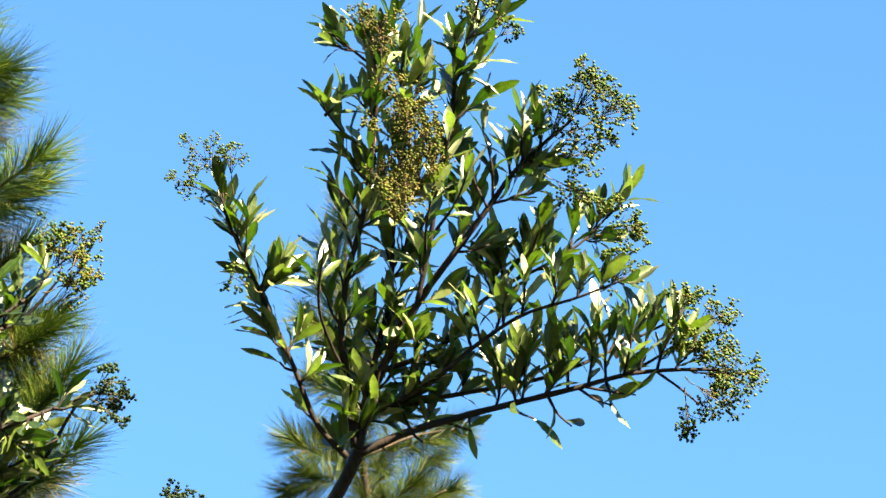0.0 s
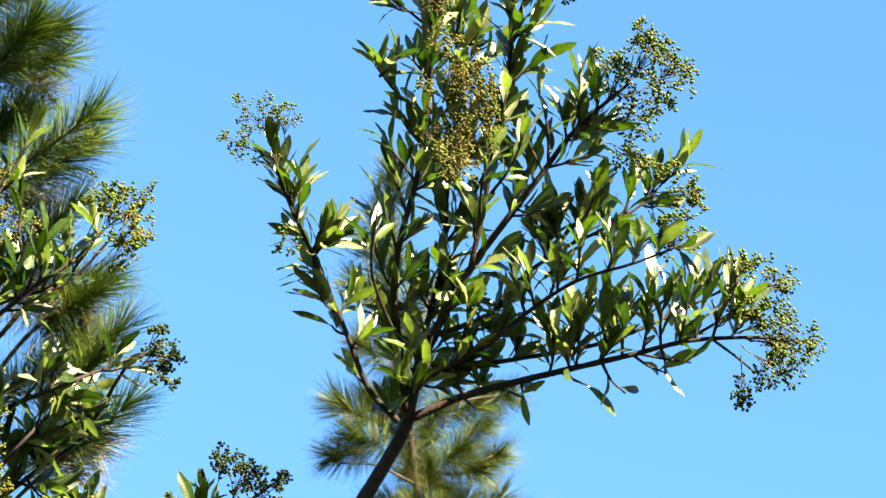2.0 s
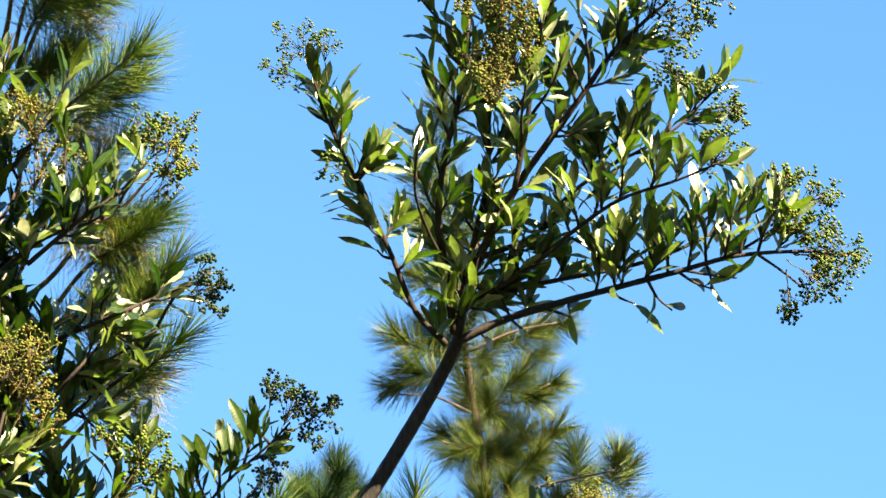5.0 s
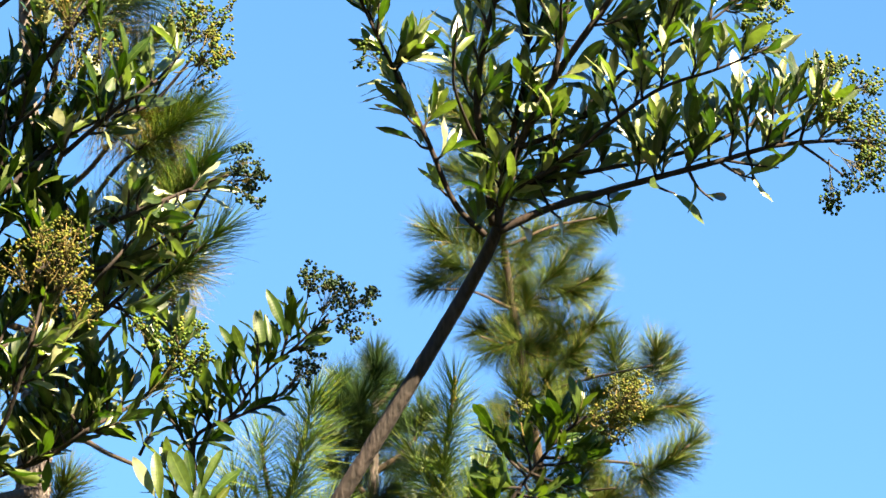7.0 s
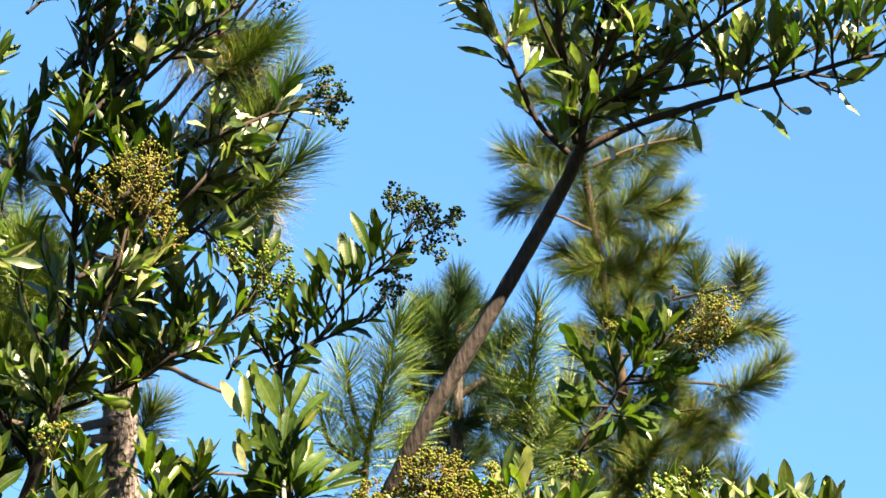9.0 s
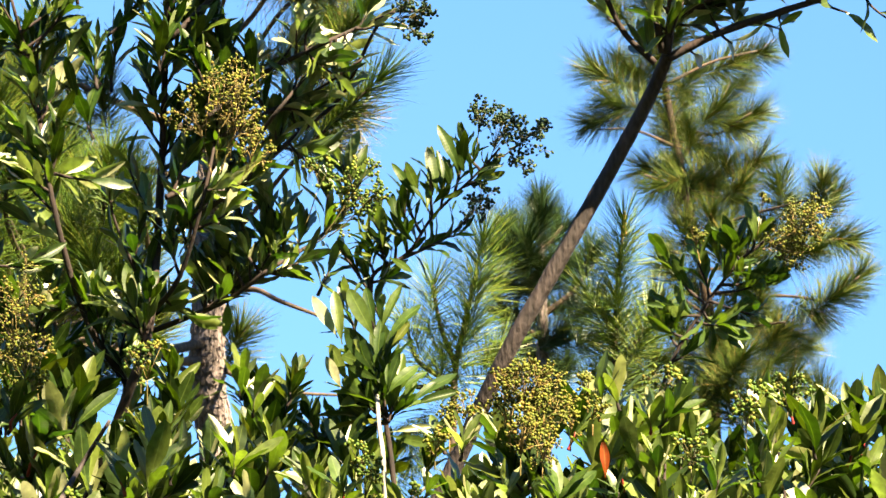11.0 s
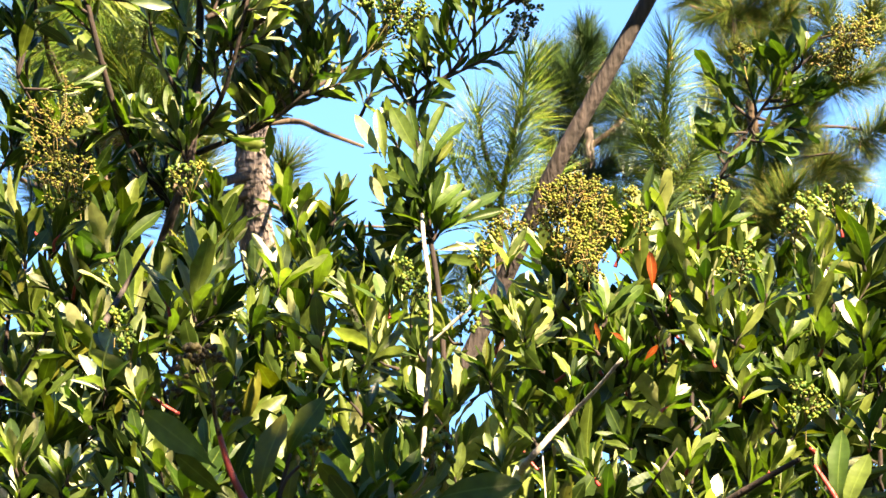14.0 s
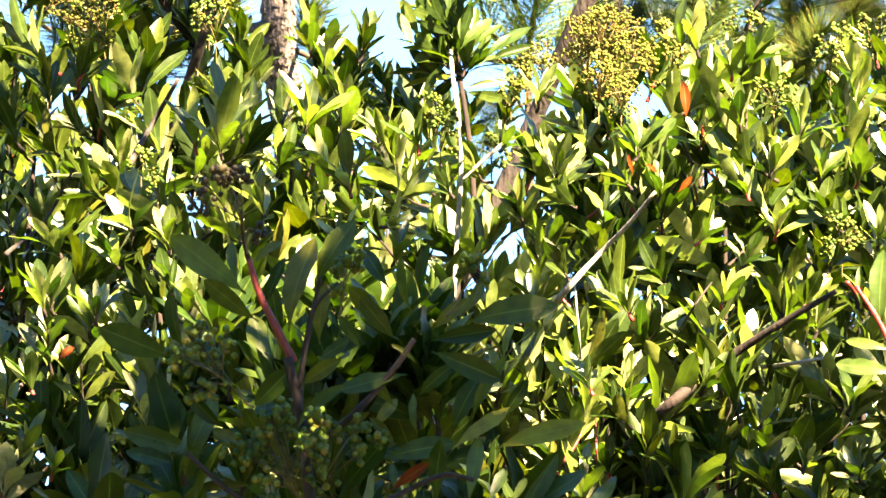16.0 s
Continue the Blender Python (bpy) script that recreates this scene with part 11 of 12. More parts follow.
shoot(hedge_c, (-1.001, 3.751, 1.809), (-1.012, 3.729, 1.858), 7, 0.073, MIXED, spread=0.75, bare=0.0, up=0.35, twist=0.45, pack=0.8, reach=0.95)
shoot(hedge_b, (-1.162, 3.737, 1.729), (-1.174, 3.722, 1.787), 8, 0.073, MIXED, TWIG_RED, spread=0.78, bare=0.0, up=0.35, twist=0.45, pack=0.8, reach=0.95)
shoot(hedge_c, (-1.103, 3.744, 1.744), (-1.109, 3.734, 1.794), 7, 0.068, SHADY, spread=0.76, bare=0.0, up=0.35, twist=0.45, pack=0.8, reach=0.95)
shoot(hedge_b, (-1.181, 3.715, 1.628), (-1.152, 3.706, 1.669), 8, 0.073, MIXED, spread=0.65, bare=0.0, up=0.35, twist=0.45, pack=0.8, reach=0.95)
shoot(hedge_b, (-1.133, 3.724, 1.602), (-1.104, 3.688, 1.642), 7, 0.063, MIXED, TWIG_RED, spread=0.61, bare=0.0, up=0.35, twist=0.45, pack=0.8, reach=0.95)
shoot(hedge_g, (-0.279, 3.839, 1.659), (-0.303, 3.830, 1.692), 8, 0.077, SHADY, spread=0.63, bare=0.0, up=0.35, twist=0.45, pack=0.8, reach=0.95)
shoot(hedge_g, (-0.216, 3.855, 1.591), (-0.230, 3.836, 1.633), 8, 0.073, SHADY, spread=0.76, bare=0.0, up=0.35, twist=0.45, pack=0.8, reach=0.95)
shoot(hedge_g, (-0.141, 3.875, 1.598), (-0.164, 3.838, 1.639), 8, 0.068, SHADY, spread=0.73, bare=0.0, up=0.35, twist=0.45, pack=0.8, reach=0.95)
shoot(hedge_g, (-0.098, 3.895, 1.656), (-0.072, 3.894, 1.697), 8, 0.068, BROAD, spread=0.66, bare=0.0, up=0.35, twist=0.45, pack=0.8, reach=0.95)
shoot(hedge_h, (0.035, 3.861, 1.676), (0.049, 3.823, 1.728), 6, 0.077, FRESH, spread=0.80, bare=0.0, up=0.35, twist=0.45, pack=0.8, reach=0.95)
shoot(hedge_h, (0.011, 3.875, 1.702), (0.013, 3.870, 1.752), 5, 0.073, NARROW, spread=0.61, bare=0.0, up=0.35, twist=0.45, pack=0.8, reach=0.95)
shoot(hedge_h, (-0.034, 3.912, 1.588), (-0.016, 3.889, 1.629), 8, 0.064, BROAD, spread=0.82, bare=0.0, up=0.35, twist=0.45, pack=0.8, reach=0.95)
shoot(hedge_h, (0.057, 3.926, 1.569), (0.033, 3.890, 1.611), 8, 0.064, MIXED, spread=0.80, bare=0.0, up=0.35, twist=0.45, pack=0.8, reach=0.95)
shoot(hedge_g, (-0.093, 3.875, 1.564), (-0.083, 3.856, 1.596), 6, 0.054, FRESH, TWIG_RED, spread=0.62, bare=0.0, up=0.35, twist=0.45, pack=0.8, reach=0.95)
shoot(hedge_g, (-0.180, 3.878, 1.708), (-0.152, 3.849, 1.748), 8, 0.064, BROAD, spread=0.74, bare=0.0, up=0.35, twist=0.45, pack=0.8, reach=0.95)
shoot(hedge_h, (-0.010, 3.894, 1.788), (0.008, 3.878, 1.828), 8, 0.068, BROAD, spread=0.74, bare=0.0, up=0.35, twist=0.45, pack=0.8, reach=0.95)
shoot(hedge_h, (0.074, 3.902, 1.820), (0.088, 3.889, 1.869), 7, 0.068, MIXED, spread=0.63, bare=0.0, up=0.35, twist=0.45, pack=0.8, reach=0.95)
shoot(hedge_f, (-0.338, 3.855, 1.711), (-0.353, 3.848, 1.753), 8, 0.064, MIXED, TWIG_RED, spread=0.70, bare=0.0, up=0.35, twist=0.45, pack=0.8, reach=0.95)
shoot(hedge_f, (-0.392, 3.860, 1.595), (-0.413, 3.825, 1.629), 8, 0.064, SHADY, TWIG_RED, spread=0.68, bare=0.0, up=0.35, twist=0.45, pack=0.8, reach=0.95)
shoot(hedge_f, (-0.317, 3.872, 1.585), (-0.330, 3.837, 1.627), 7, 0.064, SHADY, TWIG_RED, spread=0.71, bare=0.0, up=0.35, twist=0.45, pack=0.8, reach=0.95)
finish(hedge_a)
finish(hedge_b)
shoot(hedge_c, (-1.437, 4.508, 1.965), (-1.411, 4.406, 2.107), 11, 0.085, MIXED)
shoot(hedge_c, (-1.462, 4.576, 1.899), (-1.438, 4.472, 2.044), 11, 0.085, MIXED)
shoot(hedge_c, (-1.444, 4.578, 1.825), (-1.423, 4.474, 1.972), 11, 0.085, MIXED)
shoot(hedge_c, (-1.470, 4.583, 2.046), (-1.445, 4.480, 2.189), 11, 0.085, MIXED)
finish(hedge_c)
shoot(hedge_d, (-1.172, 3.872, 1.752), (-1.154, 3.770, 1.875), 11, 0.078, BROAD)
shoot(hedge_d, (-1.124, 3.877, 1.699), (-1.103, 3.776, 1.822), 11, 0.078, BROAD)
shoot(hedge_d, (-1.182, 3.999, 1.633), (-1.175, 3.895, 1.762), 11, 0.078, BROAD)
shoot(hedge_d, (-1.116, 4.024, 1.758), (-1.087, 3.923, 1.885), 11, 0.078, BROAD)
shoot(hedge_d, (-1.232, 3.898, 1.554), (-1.182, 3.800, 1.681), 11, 0.078, BROAD)
shoot(hedge_d, (-1.140, 3.975, 1.583), (-1.110, 3.874, 1.712), 11, 0.078, BROAD)
shoot(hedge_d, (-1.028, 3.894, 1.623), (-1.020, 3.790, 1.748), 11, 0.078, BROAD)
shoot(hedge_d, (-0.976, 3.971, 1.796), (-0.960, 3.869, 1.920), 11, 0.078, BROAD)
shoot(hedge_d, (-1.258, 3.885, 1.685), (-1.212, 3.786, 1.809), 11, 0.078, BROAD)
shoot(hedge_d, (-1.010, 4.548, 2.309), (-1.024, 4.522, 2.443), 11, 0.085, SHADY)
shoot(hedge_d, (-1.040, 4.554, 2.258), (-1.052, 4.529, 2.392), 11, 0.085, SHADY)
shoot(hedge_d, (-0.979, 4.434, 2.244), (-0.978, 4.411, 2.374), 11, 0.085, SHADY)
shoot(hedge_d, (-1.014, 4.480, 2.330), (-0.999, 4.459, 2.462), 11, 0.085, SHADY)
finish(hedge_d)
shoot(hedge_e, (-0.840, 4.784, 1.915), (-0.848, 4.675, 2.065), 11, 0.085, BROAD)
shoot(hedge_e, (-0.789, 4.769, 1.934), (-0.781, 4.662, 2.082), 11, 0.085, BROAD)
shoot(hedge_e, (-0.754, 4.769, 1.901), (-0.719, 4.666, 2.049), 11, 0.085, BROAD)
shoot(hedge_e, (-0.842, 4.947, 1.850), (-0.802, 4.845, 2.005), 11, 0.085, BROAD)
shoot(hedge_e, (-0.750, 4.891, 1.822), (-0.728, 4.786, 1.976), 11, 0.085, BROAD)
shoot(hedge_e, (-0.860, 4.839, 1.801), (-0.839, 4.734, 1.954), 11, 0.085, BROAD)
shoot(hedge_e, (-0.768, 4.804, 1.754), (-0.769, 4.696, 1.906), 11, 0.085, BROAD)
shoot(hedge_e, (-0.707, 4.788, 1.794), (-0.672, 4.685, 1.944), 11, 0.085, BROAD)
shoot(hedge_e, (-0.736, 4.776, 1.731), (-0.703, 4.673, 1.882), 11, 0.085, BROAD)
shoot(hedge_e, (-0.644, 4.870, 1.710), (-0.652, 4.761, 1.865), 11, 0.085, BROAD)
shoot(hedge_e, (-0.922, 4.808, 1.866), (-0.876, 4.707, 2.016), 11, 0.085, BROAD)
shoot(hedge_e, (-0.611, 4.836, 1.794), (-0.625, 4.726, 1.946), 11, 0.085, BROAD)
shoot(hedge_e, (-0.526, 4.118, 1.769), (-0.515, 4.014, 1.896), 11, 0.078, BROAD)
shoot(hedge_e, (-0.498, 3.974, 1.703), (-0.460, 3.875, 1.826), 11, 0.078, BROAD)
shoot(hedge_e, (-0.443, 4.141, 1.745), (-0.429, 4.038, 1.873), 11, 0.078, BROAD)
shoot(hedge_e, (-0.372, 4.007, 1.666), (-0.382, 3.900, 1.791), 11, 0.078, BROAD)
shoot(hedge_e, (-0.493, 4.071, 1.636), (-0.490, 3.966, 1.764), 11, 0.078, BROAD)
shoot(hedge_e, (-0.390, 4.135, 1.743), (-0.366, 4.034, 1.870), 11, 0.078, BROAD)
shoot(hedge_e, (-0.436, 4.033, 1.642), (-0.442, 3.927, 1.769), 11, 0.078, BROAD)
shoot(hedge_e, (-0.429, 4.570, 2.099), (-0.411, 4.452, 2.237), 11, 0.085, BROAD)
shoot(hedge_e, (-0.490, 4.585, 2.071), (-0.449, 4.470, 2.210), 11, 0.085, BROAD)
shoot(hedge_e, (-0.216, 4.596, 2.158), (-0.199, 4.479, 2.296), 11, 0.085, BROAD)
shoot(hedge_e, (-0.415, 4.573, 2.057), (-0.382, 4.457, 2.196), 11, 0.085, BROAD)
shoot(hedge_e, (-0.707, 5.078, 2.123), (-0.688, 5.059, 2.270), 11, 0.085, SHADY)
shoot(hedge_e, (-0.655, 5.114, 2.057), (-0.670, 5.090, 2.204), 11, 0.085, SHADY)
shoot(hedge_e, (-0.694, 4.932, 2.007), (-0.687, 4.912, 2.149), 11, 0.085, SHADY)
shoot(hedge_e, (-0.655, 5.018, 2.104), (-0.641, 4.999, 2.248), 11, 0.085, SHADY)
shoot(hedge_e, (-0.726, 5.172, 2.088), (-0.742, 5.147, 2.237), 11, 0.085, SHADY)
finish(hedge_e)
finish(hedge_f)
finish(hedge_g)
finish(hedge_h)
finish(hedge_i)

# ---- deeper growth behind the hedge ----

# Half the leaf kinds are the darker green, painting inner shade.
rear_a = thing("berry_shrub", (-1.659, 5.438, 0.000), "inner growth of leafy evergreen shrub behind the hedge", "shrub", "berry shrubs")
FEW[rear_a.name] = 40
INNER.add(rear_a.name)
hedge(rear_a, -1.96, -1.36, 5.34, lambda x: hedge_top(x * 0.8) + 0.04 - (0.33 if -0.95 < x < -0.55 else 0), 1.15, 350, 0.112, [SHADY, MIXED, SHADY, BROAD], 0.5, 7)
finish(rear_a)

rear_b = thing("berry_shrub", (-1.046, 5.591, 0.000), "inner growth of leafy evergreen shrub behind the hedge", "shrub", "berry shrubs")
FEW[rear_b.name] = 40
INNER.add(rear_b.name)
hedge(rear_b, -1.36, -0.73, 5.49, lambda x: hedge_top(x * 0.8) + 0.04 - (0.33 if -0.95 < x < -0.55 else 0), 1.15, 350, 0.112, [SHADY, MIXED, SHADY, BROAD], 0.5, 7)
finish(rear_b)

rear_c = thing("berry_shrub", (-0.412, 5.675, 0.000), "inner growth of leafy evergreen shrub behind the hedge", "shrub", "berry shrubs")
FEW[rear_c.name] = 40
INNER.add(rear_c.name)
hedge(rear_c, -0.73, -0.09, 5.57, lambda x: hedge_top(x * 0.8) + 0.04 - (0.33 if -0.95 < x < -0.55 else 0), 1.15, 350, 0.112, [SHADY, MIXED, SHADY, BROAD], 0.5, 7)
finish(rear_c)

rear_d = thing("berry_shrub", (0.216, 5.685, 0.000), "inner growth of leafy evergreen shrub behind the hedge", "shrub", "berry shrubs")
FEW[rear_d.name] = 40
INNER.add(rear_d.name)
hedge(rear_d, -0.09, 0.53, 5.58, lambda x: hedge_top(x * 0.8) + 0.04 - (0.33 if -0.95 < x < -0.55 else 0), 1.15, 350, 0.112, [SHADY, MIXED, SHADY, BROAD], 0.5, 7)
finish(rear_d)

# All leaves take the darker green; the shade is in their colour.
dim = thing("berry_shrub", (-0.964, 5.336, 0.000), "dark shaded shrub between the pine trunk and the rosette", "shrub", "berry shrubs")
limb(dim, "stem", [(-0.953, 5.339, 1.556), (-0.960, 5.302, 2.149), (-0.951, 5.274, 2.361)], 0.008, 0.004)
shoot(dim, (-0.942, 5.224, 2.377), (-0.893, 5.201, 2.555), 14, 0.09, SHADY)
shoot(dim, (-0.979, 5.361, 2.400), (-0.930, 5.308, 2.511), 14, 0.09, SHADY)
shoot(dim, (-0.936, 5.189, 2.359), (-0.956, 5.122, 2.526), 14, 0.09, SHADY)
shoot(dim, (-0.983, 5.315, 2.368), (-1.017, 5.254, 2.572), 14, 0.09, SHADY)
shoot(dim, (-0.923, 5.321, 2.367), (-0.878, 5.349, 2.442), 14, 0.09, SHADY)
shoot(dim, (-0.939, 5.340, 2.358), (-0.858, 5.300, 2.397), 14, 0.09, SHADY)
shoot(dim, (-0.982, 5.310, 2.343), (-1.032, 5.321, 2.408), 14, 0.09, SHADY)
shoot(dim, (-0.960, 5.320, 2.320), (-0.927, 5.348, 2.420), 14, 0.09, SHADY)
shoot(dim, (-1.029, 5.309, 2.455), (-1.043, 5.296, 2.575), 14, 0.09, SHADY)
shoot(dim, (-0.931, 5.360, 2.312), (-0.870, 5.368, 2.359), 14, 0.09, SHADY)
shoot(dim, (-0.987, 5.199, 2.280), (-0.934, 5.179, 2.334), 14, 0.09, SHADY)
shoot(dim, (-0.793, 5.211, 2.303), (-0.822, 5.167, 2.453), 13, 0.09, SHADY)
shoot(dim, (-0.756, 5.124, 2.291), (-0.782, 5.139, 2.423), 13, 0.09, SHADY)
shoot(dim, (-0.832, 5.155, 2.297), (-0.869, 5.161, 2.417), 13, 0.09, SHADY)
shoot(dim, (-0.802, 5.114, 2.314), (-0.764, 5.097, 2.463), 13, 0.09, SHADY)
shoot(dim, (-0.722, 5.050, 2.280), (-0.704, 5.006, 2.389), 13, 0.09, SHADY)
shoot(dim, (-0.861, 5.045, 2.283), (-0.892, 5.023, 2.419), 13, 0.09, SHADY)
shoot(dim, (-0.837, 5.116, 2.339), (-0.862, 5.047, 2.469), 9, 0.09, SHADY)
shoot(dim, (-0.771, 5.148, 2.341), (-0.822, 5.094, 2.382), 13, 0.09, SHADY)
shoot(dim, (-0.708, 5.114, 2.288), (-0.654, 5.062, 2.361), 13, 0.09, SHADY)
shoot(dim, (-0.780, 5.124, 2.268), (-0.864, 5.066, 2.332), 13, 0.09, SHADY)
shoot(dim, (-0.933, 5.190, 2.303), (-0.963, 5.151, 2.430), 13, 0.09, SHADY)
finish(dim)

# ---- near shrub in shade ----

near = thing("berry_shrub", (-0.412, 2.378, 0.000), "shaded large-leaved shrub close by with red shoot and berries", "shrub", "berry shrubs")
limb(near, "stem", [(-0.412, 2.378, -0.050), (-0.449, 2.312, 1.253), (-0.463, 2.327, 1.497), (-0.473, 2.324, 1.617), (-0.484, 2.319, 1.682)], 0.006, 0.0045)
limb(near, "branch", [(-0.480, 2.326, 1.678), (-0.493, 2.321, 1.706), (-0.508, 2.315, 1.739), (-0.517, 2.310, 1.772)], 0.0042, 0.0026, TWIG_RED, 8, 6, 0.12, "red young shoot")
limb(near, "branch", [(-0.479, 2.341, 1.628), (-0.474, 2.337, 1.679), (-0.465, 2.334, 1.719), (-0.455, 2.331, 1.754)], 0.0030, 0.0018)
limb(near, "branch", [(-0.469, 2.326, 1.597), (-0.421, 2.333, 1.636), (-0.390, 2.337, 1.671), (-0.372, 2.338, 1.696)], 0.0035, 0.0025)
limb(near, "branch", [(-0.471, 2.303, 1.652), (-0.462, 2.302, 1.696), (-0.454, 2.301, 1.726), (-0.434, 2.303, 1.746)], 0.002, 0.0015)
limb(near, "branch", [(-0.443, 2.230, 1.523), (-0.377, 2.242, 1.555), (-0.333, 2.248, 1.573), (-0.310, 2.251, 1.568)], 0.003, 0.002)
limb(near, "branch", [(-0.454, 2.258, 1.523), (-0.515, 2.245, 1.558), (-0.557, 2.234, 1.597)], 0.003, 0.002)
# Shaded, olive and fresh greens imitate dappled light leaf by leaf.
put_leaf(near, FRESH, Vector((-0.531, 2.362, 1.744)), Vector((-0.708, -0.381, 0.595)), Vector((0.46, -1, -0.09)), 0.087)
put_leaf(near, SHADY_WIDE, Vector((-0.514, 2.337, 1.716)), Vector((-0.769, -0.092, 0.632)), Vector((-0.51, -1, 0.02)), 0.063)
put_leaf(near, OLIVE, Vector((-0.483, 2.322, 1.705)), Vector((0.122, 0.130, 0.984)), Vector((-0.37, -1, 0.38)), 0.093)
put_leaf(near, SHADY_WIDE, Vector((-0.464, 2.351, 1.748)), Vector((0.454, -0.135, 0.880)), Vector((-0.10, -1, 0.25)), 0.068)
put_leaf(near, SHADY_WIDE, Vector((-0.590, 2.330, 1.685)), Vector((-0.824, -0.433, 0.365)), Vector((0.31, -1, -0.12)), 0.075)
put_leaf(near, SHADY_WIDE, Vector((-0.587, 2.360, 1.690)), Vector((-0.274, -0.437, 0.857)), Vector((-0.58, -1, 0.04)), 0.061)
put_leaf(near, SHADY_WIDE, Vector((-0.472, 2.326, 1.682)), Vector((-0.692, -0.186, -0.697)), Vector((0.39, -1, 0.14)), 0.060)
put_leaf(near, SHADY_WIDE, Vector((-0.479, 2.322, 1.615)), Vector((0.665, -0.354, 0.658)), Vector((-0.32, -1, 0.69)), 0.065)
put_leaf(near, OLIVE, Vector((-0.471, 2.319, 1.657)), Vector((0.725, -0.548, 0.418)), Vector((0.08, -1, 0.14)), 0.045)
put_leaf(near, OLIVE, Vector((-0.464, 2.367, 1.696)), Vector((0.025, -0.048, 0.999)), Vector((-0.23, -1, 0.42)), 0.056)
put_leaf(near, SHADY_WIDE, Vector((-0.514, 2.366, 1.731)), Vector((0.365, -0.152, 0.919)), Vector((0.11, -1, 0.61)), 0.049)
put_leaf(near, SHADY_WIDE, Vector((-0.503, 2.391, 1.704)), Vector((-0.174, -0.146, 0.974)), Vector((-0.44, -1, -0.14)), 0.053)
put_leaf(near, SHADY_WIDE, Vector((-0.543, 2.380, 1.757)), Vector((-0.233, 0.268, 0.935)), Vector((-0.06, -1, -0.03)), 0.044)
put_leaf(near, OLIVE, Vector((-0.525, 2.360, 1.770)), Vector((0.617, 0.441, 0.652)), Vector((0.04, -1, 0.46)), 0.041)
put_leaf(near, SHADY_WIDE, Vector((-0.568, 2.342, 1.600)), Vector((-0.962, 0.009, 0.274)), Vector((-0.29, -1, 0.12)), 0.082)
put_leaf(near, SHADY_WIDE, Vector((-0.578, 2.322, 1.585)), Vector((-0.940, 0.050, 0.338)), Vector((-0.45, -1, 0.49)), 0.064)
put_leaf(near, SHADY_WIDE, Vector((-0.599, 2.340, 1.581)), Vector((-0.822, -0.517, -0.240)), Vector((0.16, -1, 0.43)), 0.060)
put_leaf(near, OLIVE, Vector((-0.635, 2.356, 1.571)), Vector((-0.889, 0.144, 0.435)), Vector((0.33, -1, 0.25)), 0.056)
put_leaf(near, SHADY_WIDE, Vector((-0.554, 2.372, 1.621)), Vector((-0.584, -0.547, 0.600)), Vector((-0.43, -1, 0.28)), 0.051)
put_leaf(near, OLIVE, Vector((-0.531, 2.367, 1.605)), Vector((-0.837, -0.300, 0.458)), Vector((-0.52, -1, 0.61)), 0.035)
put_leaf(near, SHADY_WIDE, Vector((-0.626, 2.363, 1.607)), Vector((-0.372, -0.281, 0.885)), Vector((0.17, -1, -0.00)), 0.035)
put_leaf(near, SHADY_WIDE, Vector((-0.327, 2.344, 1.709)), Vector((0.964, -0.110, 0.243)), Vector((-0.59, -1, 0.11)), 0.082)
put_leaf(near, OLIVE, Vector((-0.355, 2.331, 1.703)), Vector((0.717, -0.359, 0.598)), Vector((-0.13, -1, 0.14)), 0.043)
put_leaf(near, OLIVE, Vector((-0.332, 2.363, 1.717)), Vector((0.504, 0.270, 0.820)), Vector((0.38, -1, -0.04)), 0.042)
put_leaf(near, SHADY_WIDE, Vector((-0.370, 2.366, 1.734)), Vector((0.122, -0.284, 0.951)), Vector((-0.42, -1, 0.40)), 0.052)
put_leaf(near, SHADY_WIDE, Vector((-0.399, 2.371, 1.745)), Vector((-0.570, 0.204, 0.796)), Vector((-0.38, -1, 0.49)), 0.052)
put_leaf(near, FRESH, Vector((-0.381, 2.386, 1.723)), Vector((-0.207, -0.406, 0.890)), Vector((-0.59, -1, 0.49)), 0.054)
put_leaf(near, SHADY_WIDE, Vector((-0.400, 2.354, 1.709)), Vector((-0.571, -0.409, 0.712)), Vector((-0.41, -1, 0.19)), 0.052)
put_leaf(near, SHADY_WIDE, Vector((-0.391, 2.346, 1.697)), Vector((-0.512, -0.518, 0.685)), Vector((-0.15, -1, 0.20)), 0.050)
put_leaf(near, SHADY_WIDE, Vector((-0.358, 2.342, 1.685)), Vector((0.923, 0.035, -0.384)), Vector((0.05, -1, 0.06)), 0.068)
put_leaf(near, SHADY_WIDE, Vector((-0.362, 2.371, 1.697)), Vector((0.951, -0.292, 0.100)), Vector((-0.51, -1, -0.10)), 0.062)
put_leaf(near, SHADY_WIDE, Vector((-0.380, 2.341, 1.665)), Vector((-0.959, -0.176, -0.224)), Vector((-0.20, -1, 0.53)), 0.063)
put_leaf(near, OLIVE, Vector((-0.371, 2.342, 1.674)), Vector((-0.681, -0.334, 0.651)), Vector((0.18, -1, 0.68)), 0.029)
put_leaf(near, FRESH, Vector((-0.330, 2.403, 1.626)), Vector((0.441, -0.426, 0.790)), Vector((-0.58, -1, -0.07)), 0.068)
put_leaf(near, SHADY_WIDE, Vector((-0.349, 2.402, 1.614)), Vector((0.396, -0.238, 0.887)), Vector((0.03, -1, 0.47)), 0.055)
put_leaf(near, SHADY_WIDE, Vector((-0.307, 2.427, 1.627)), Vector((0.660, -0.276, 0.699)), Vector((0.46, -1, -0.20)), 0.043)
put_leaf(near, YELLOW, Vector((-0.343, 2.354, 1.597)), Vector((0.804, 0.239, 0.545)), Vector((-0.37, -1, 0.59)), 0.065)
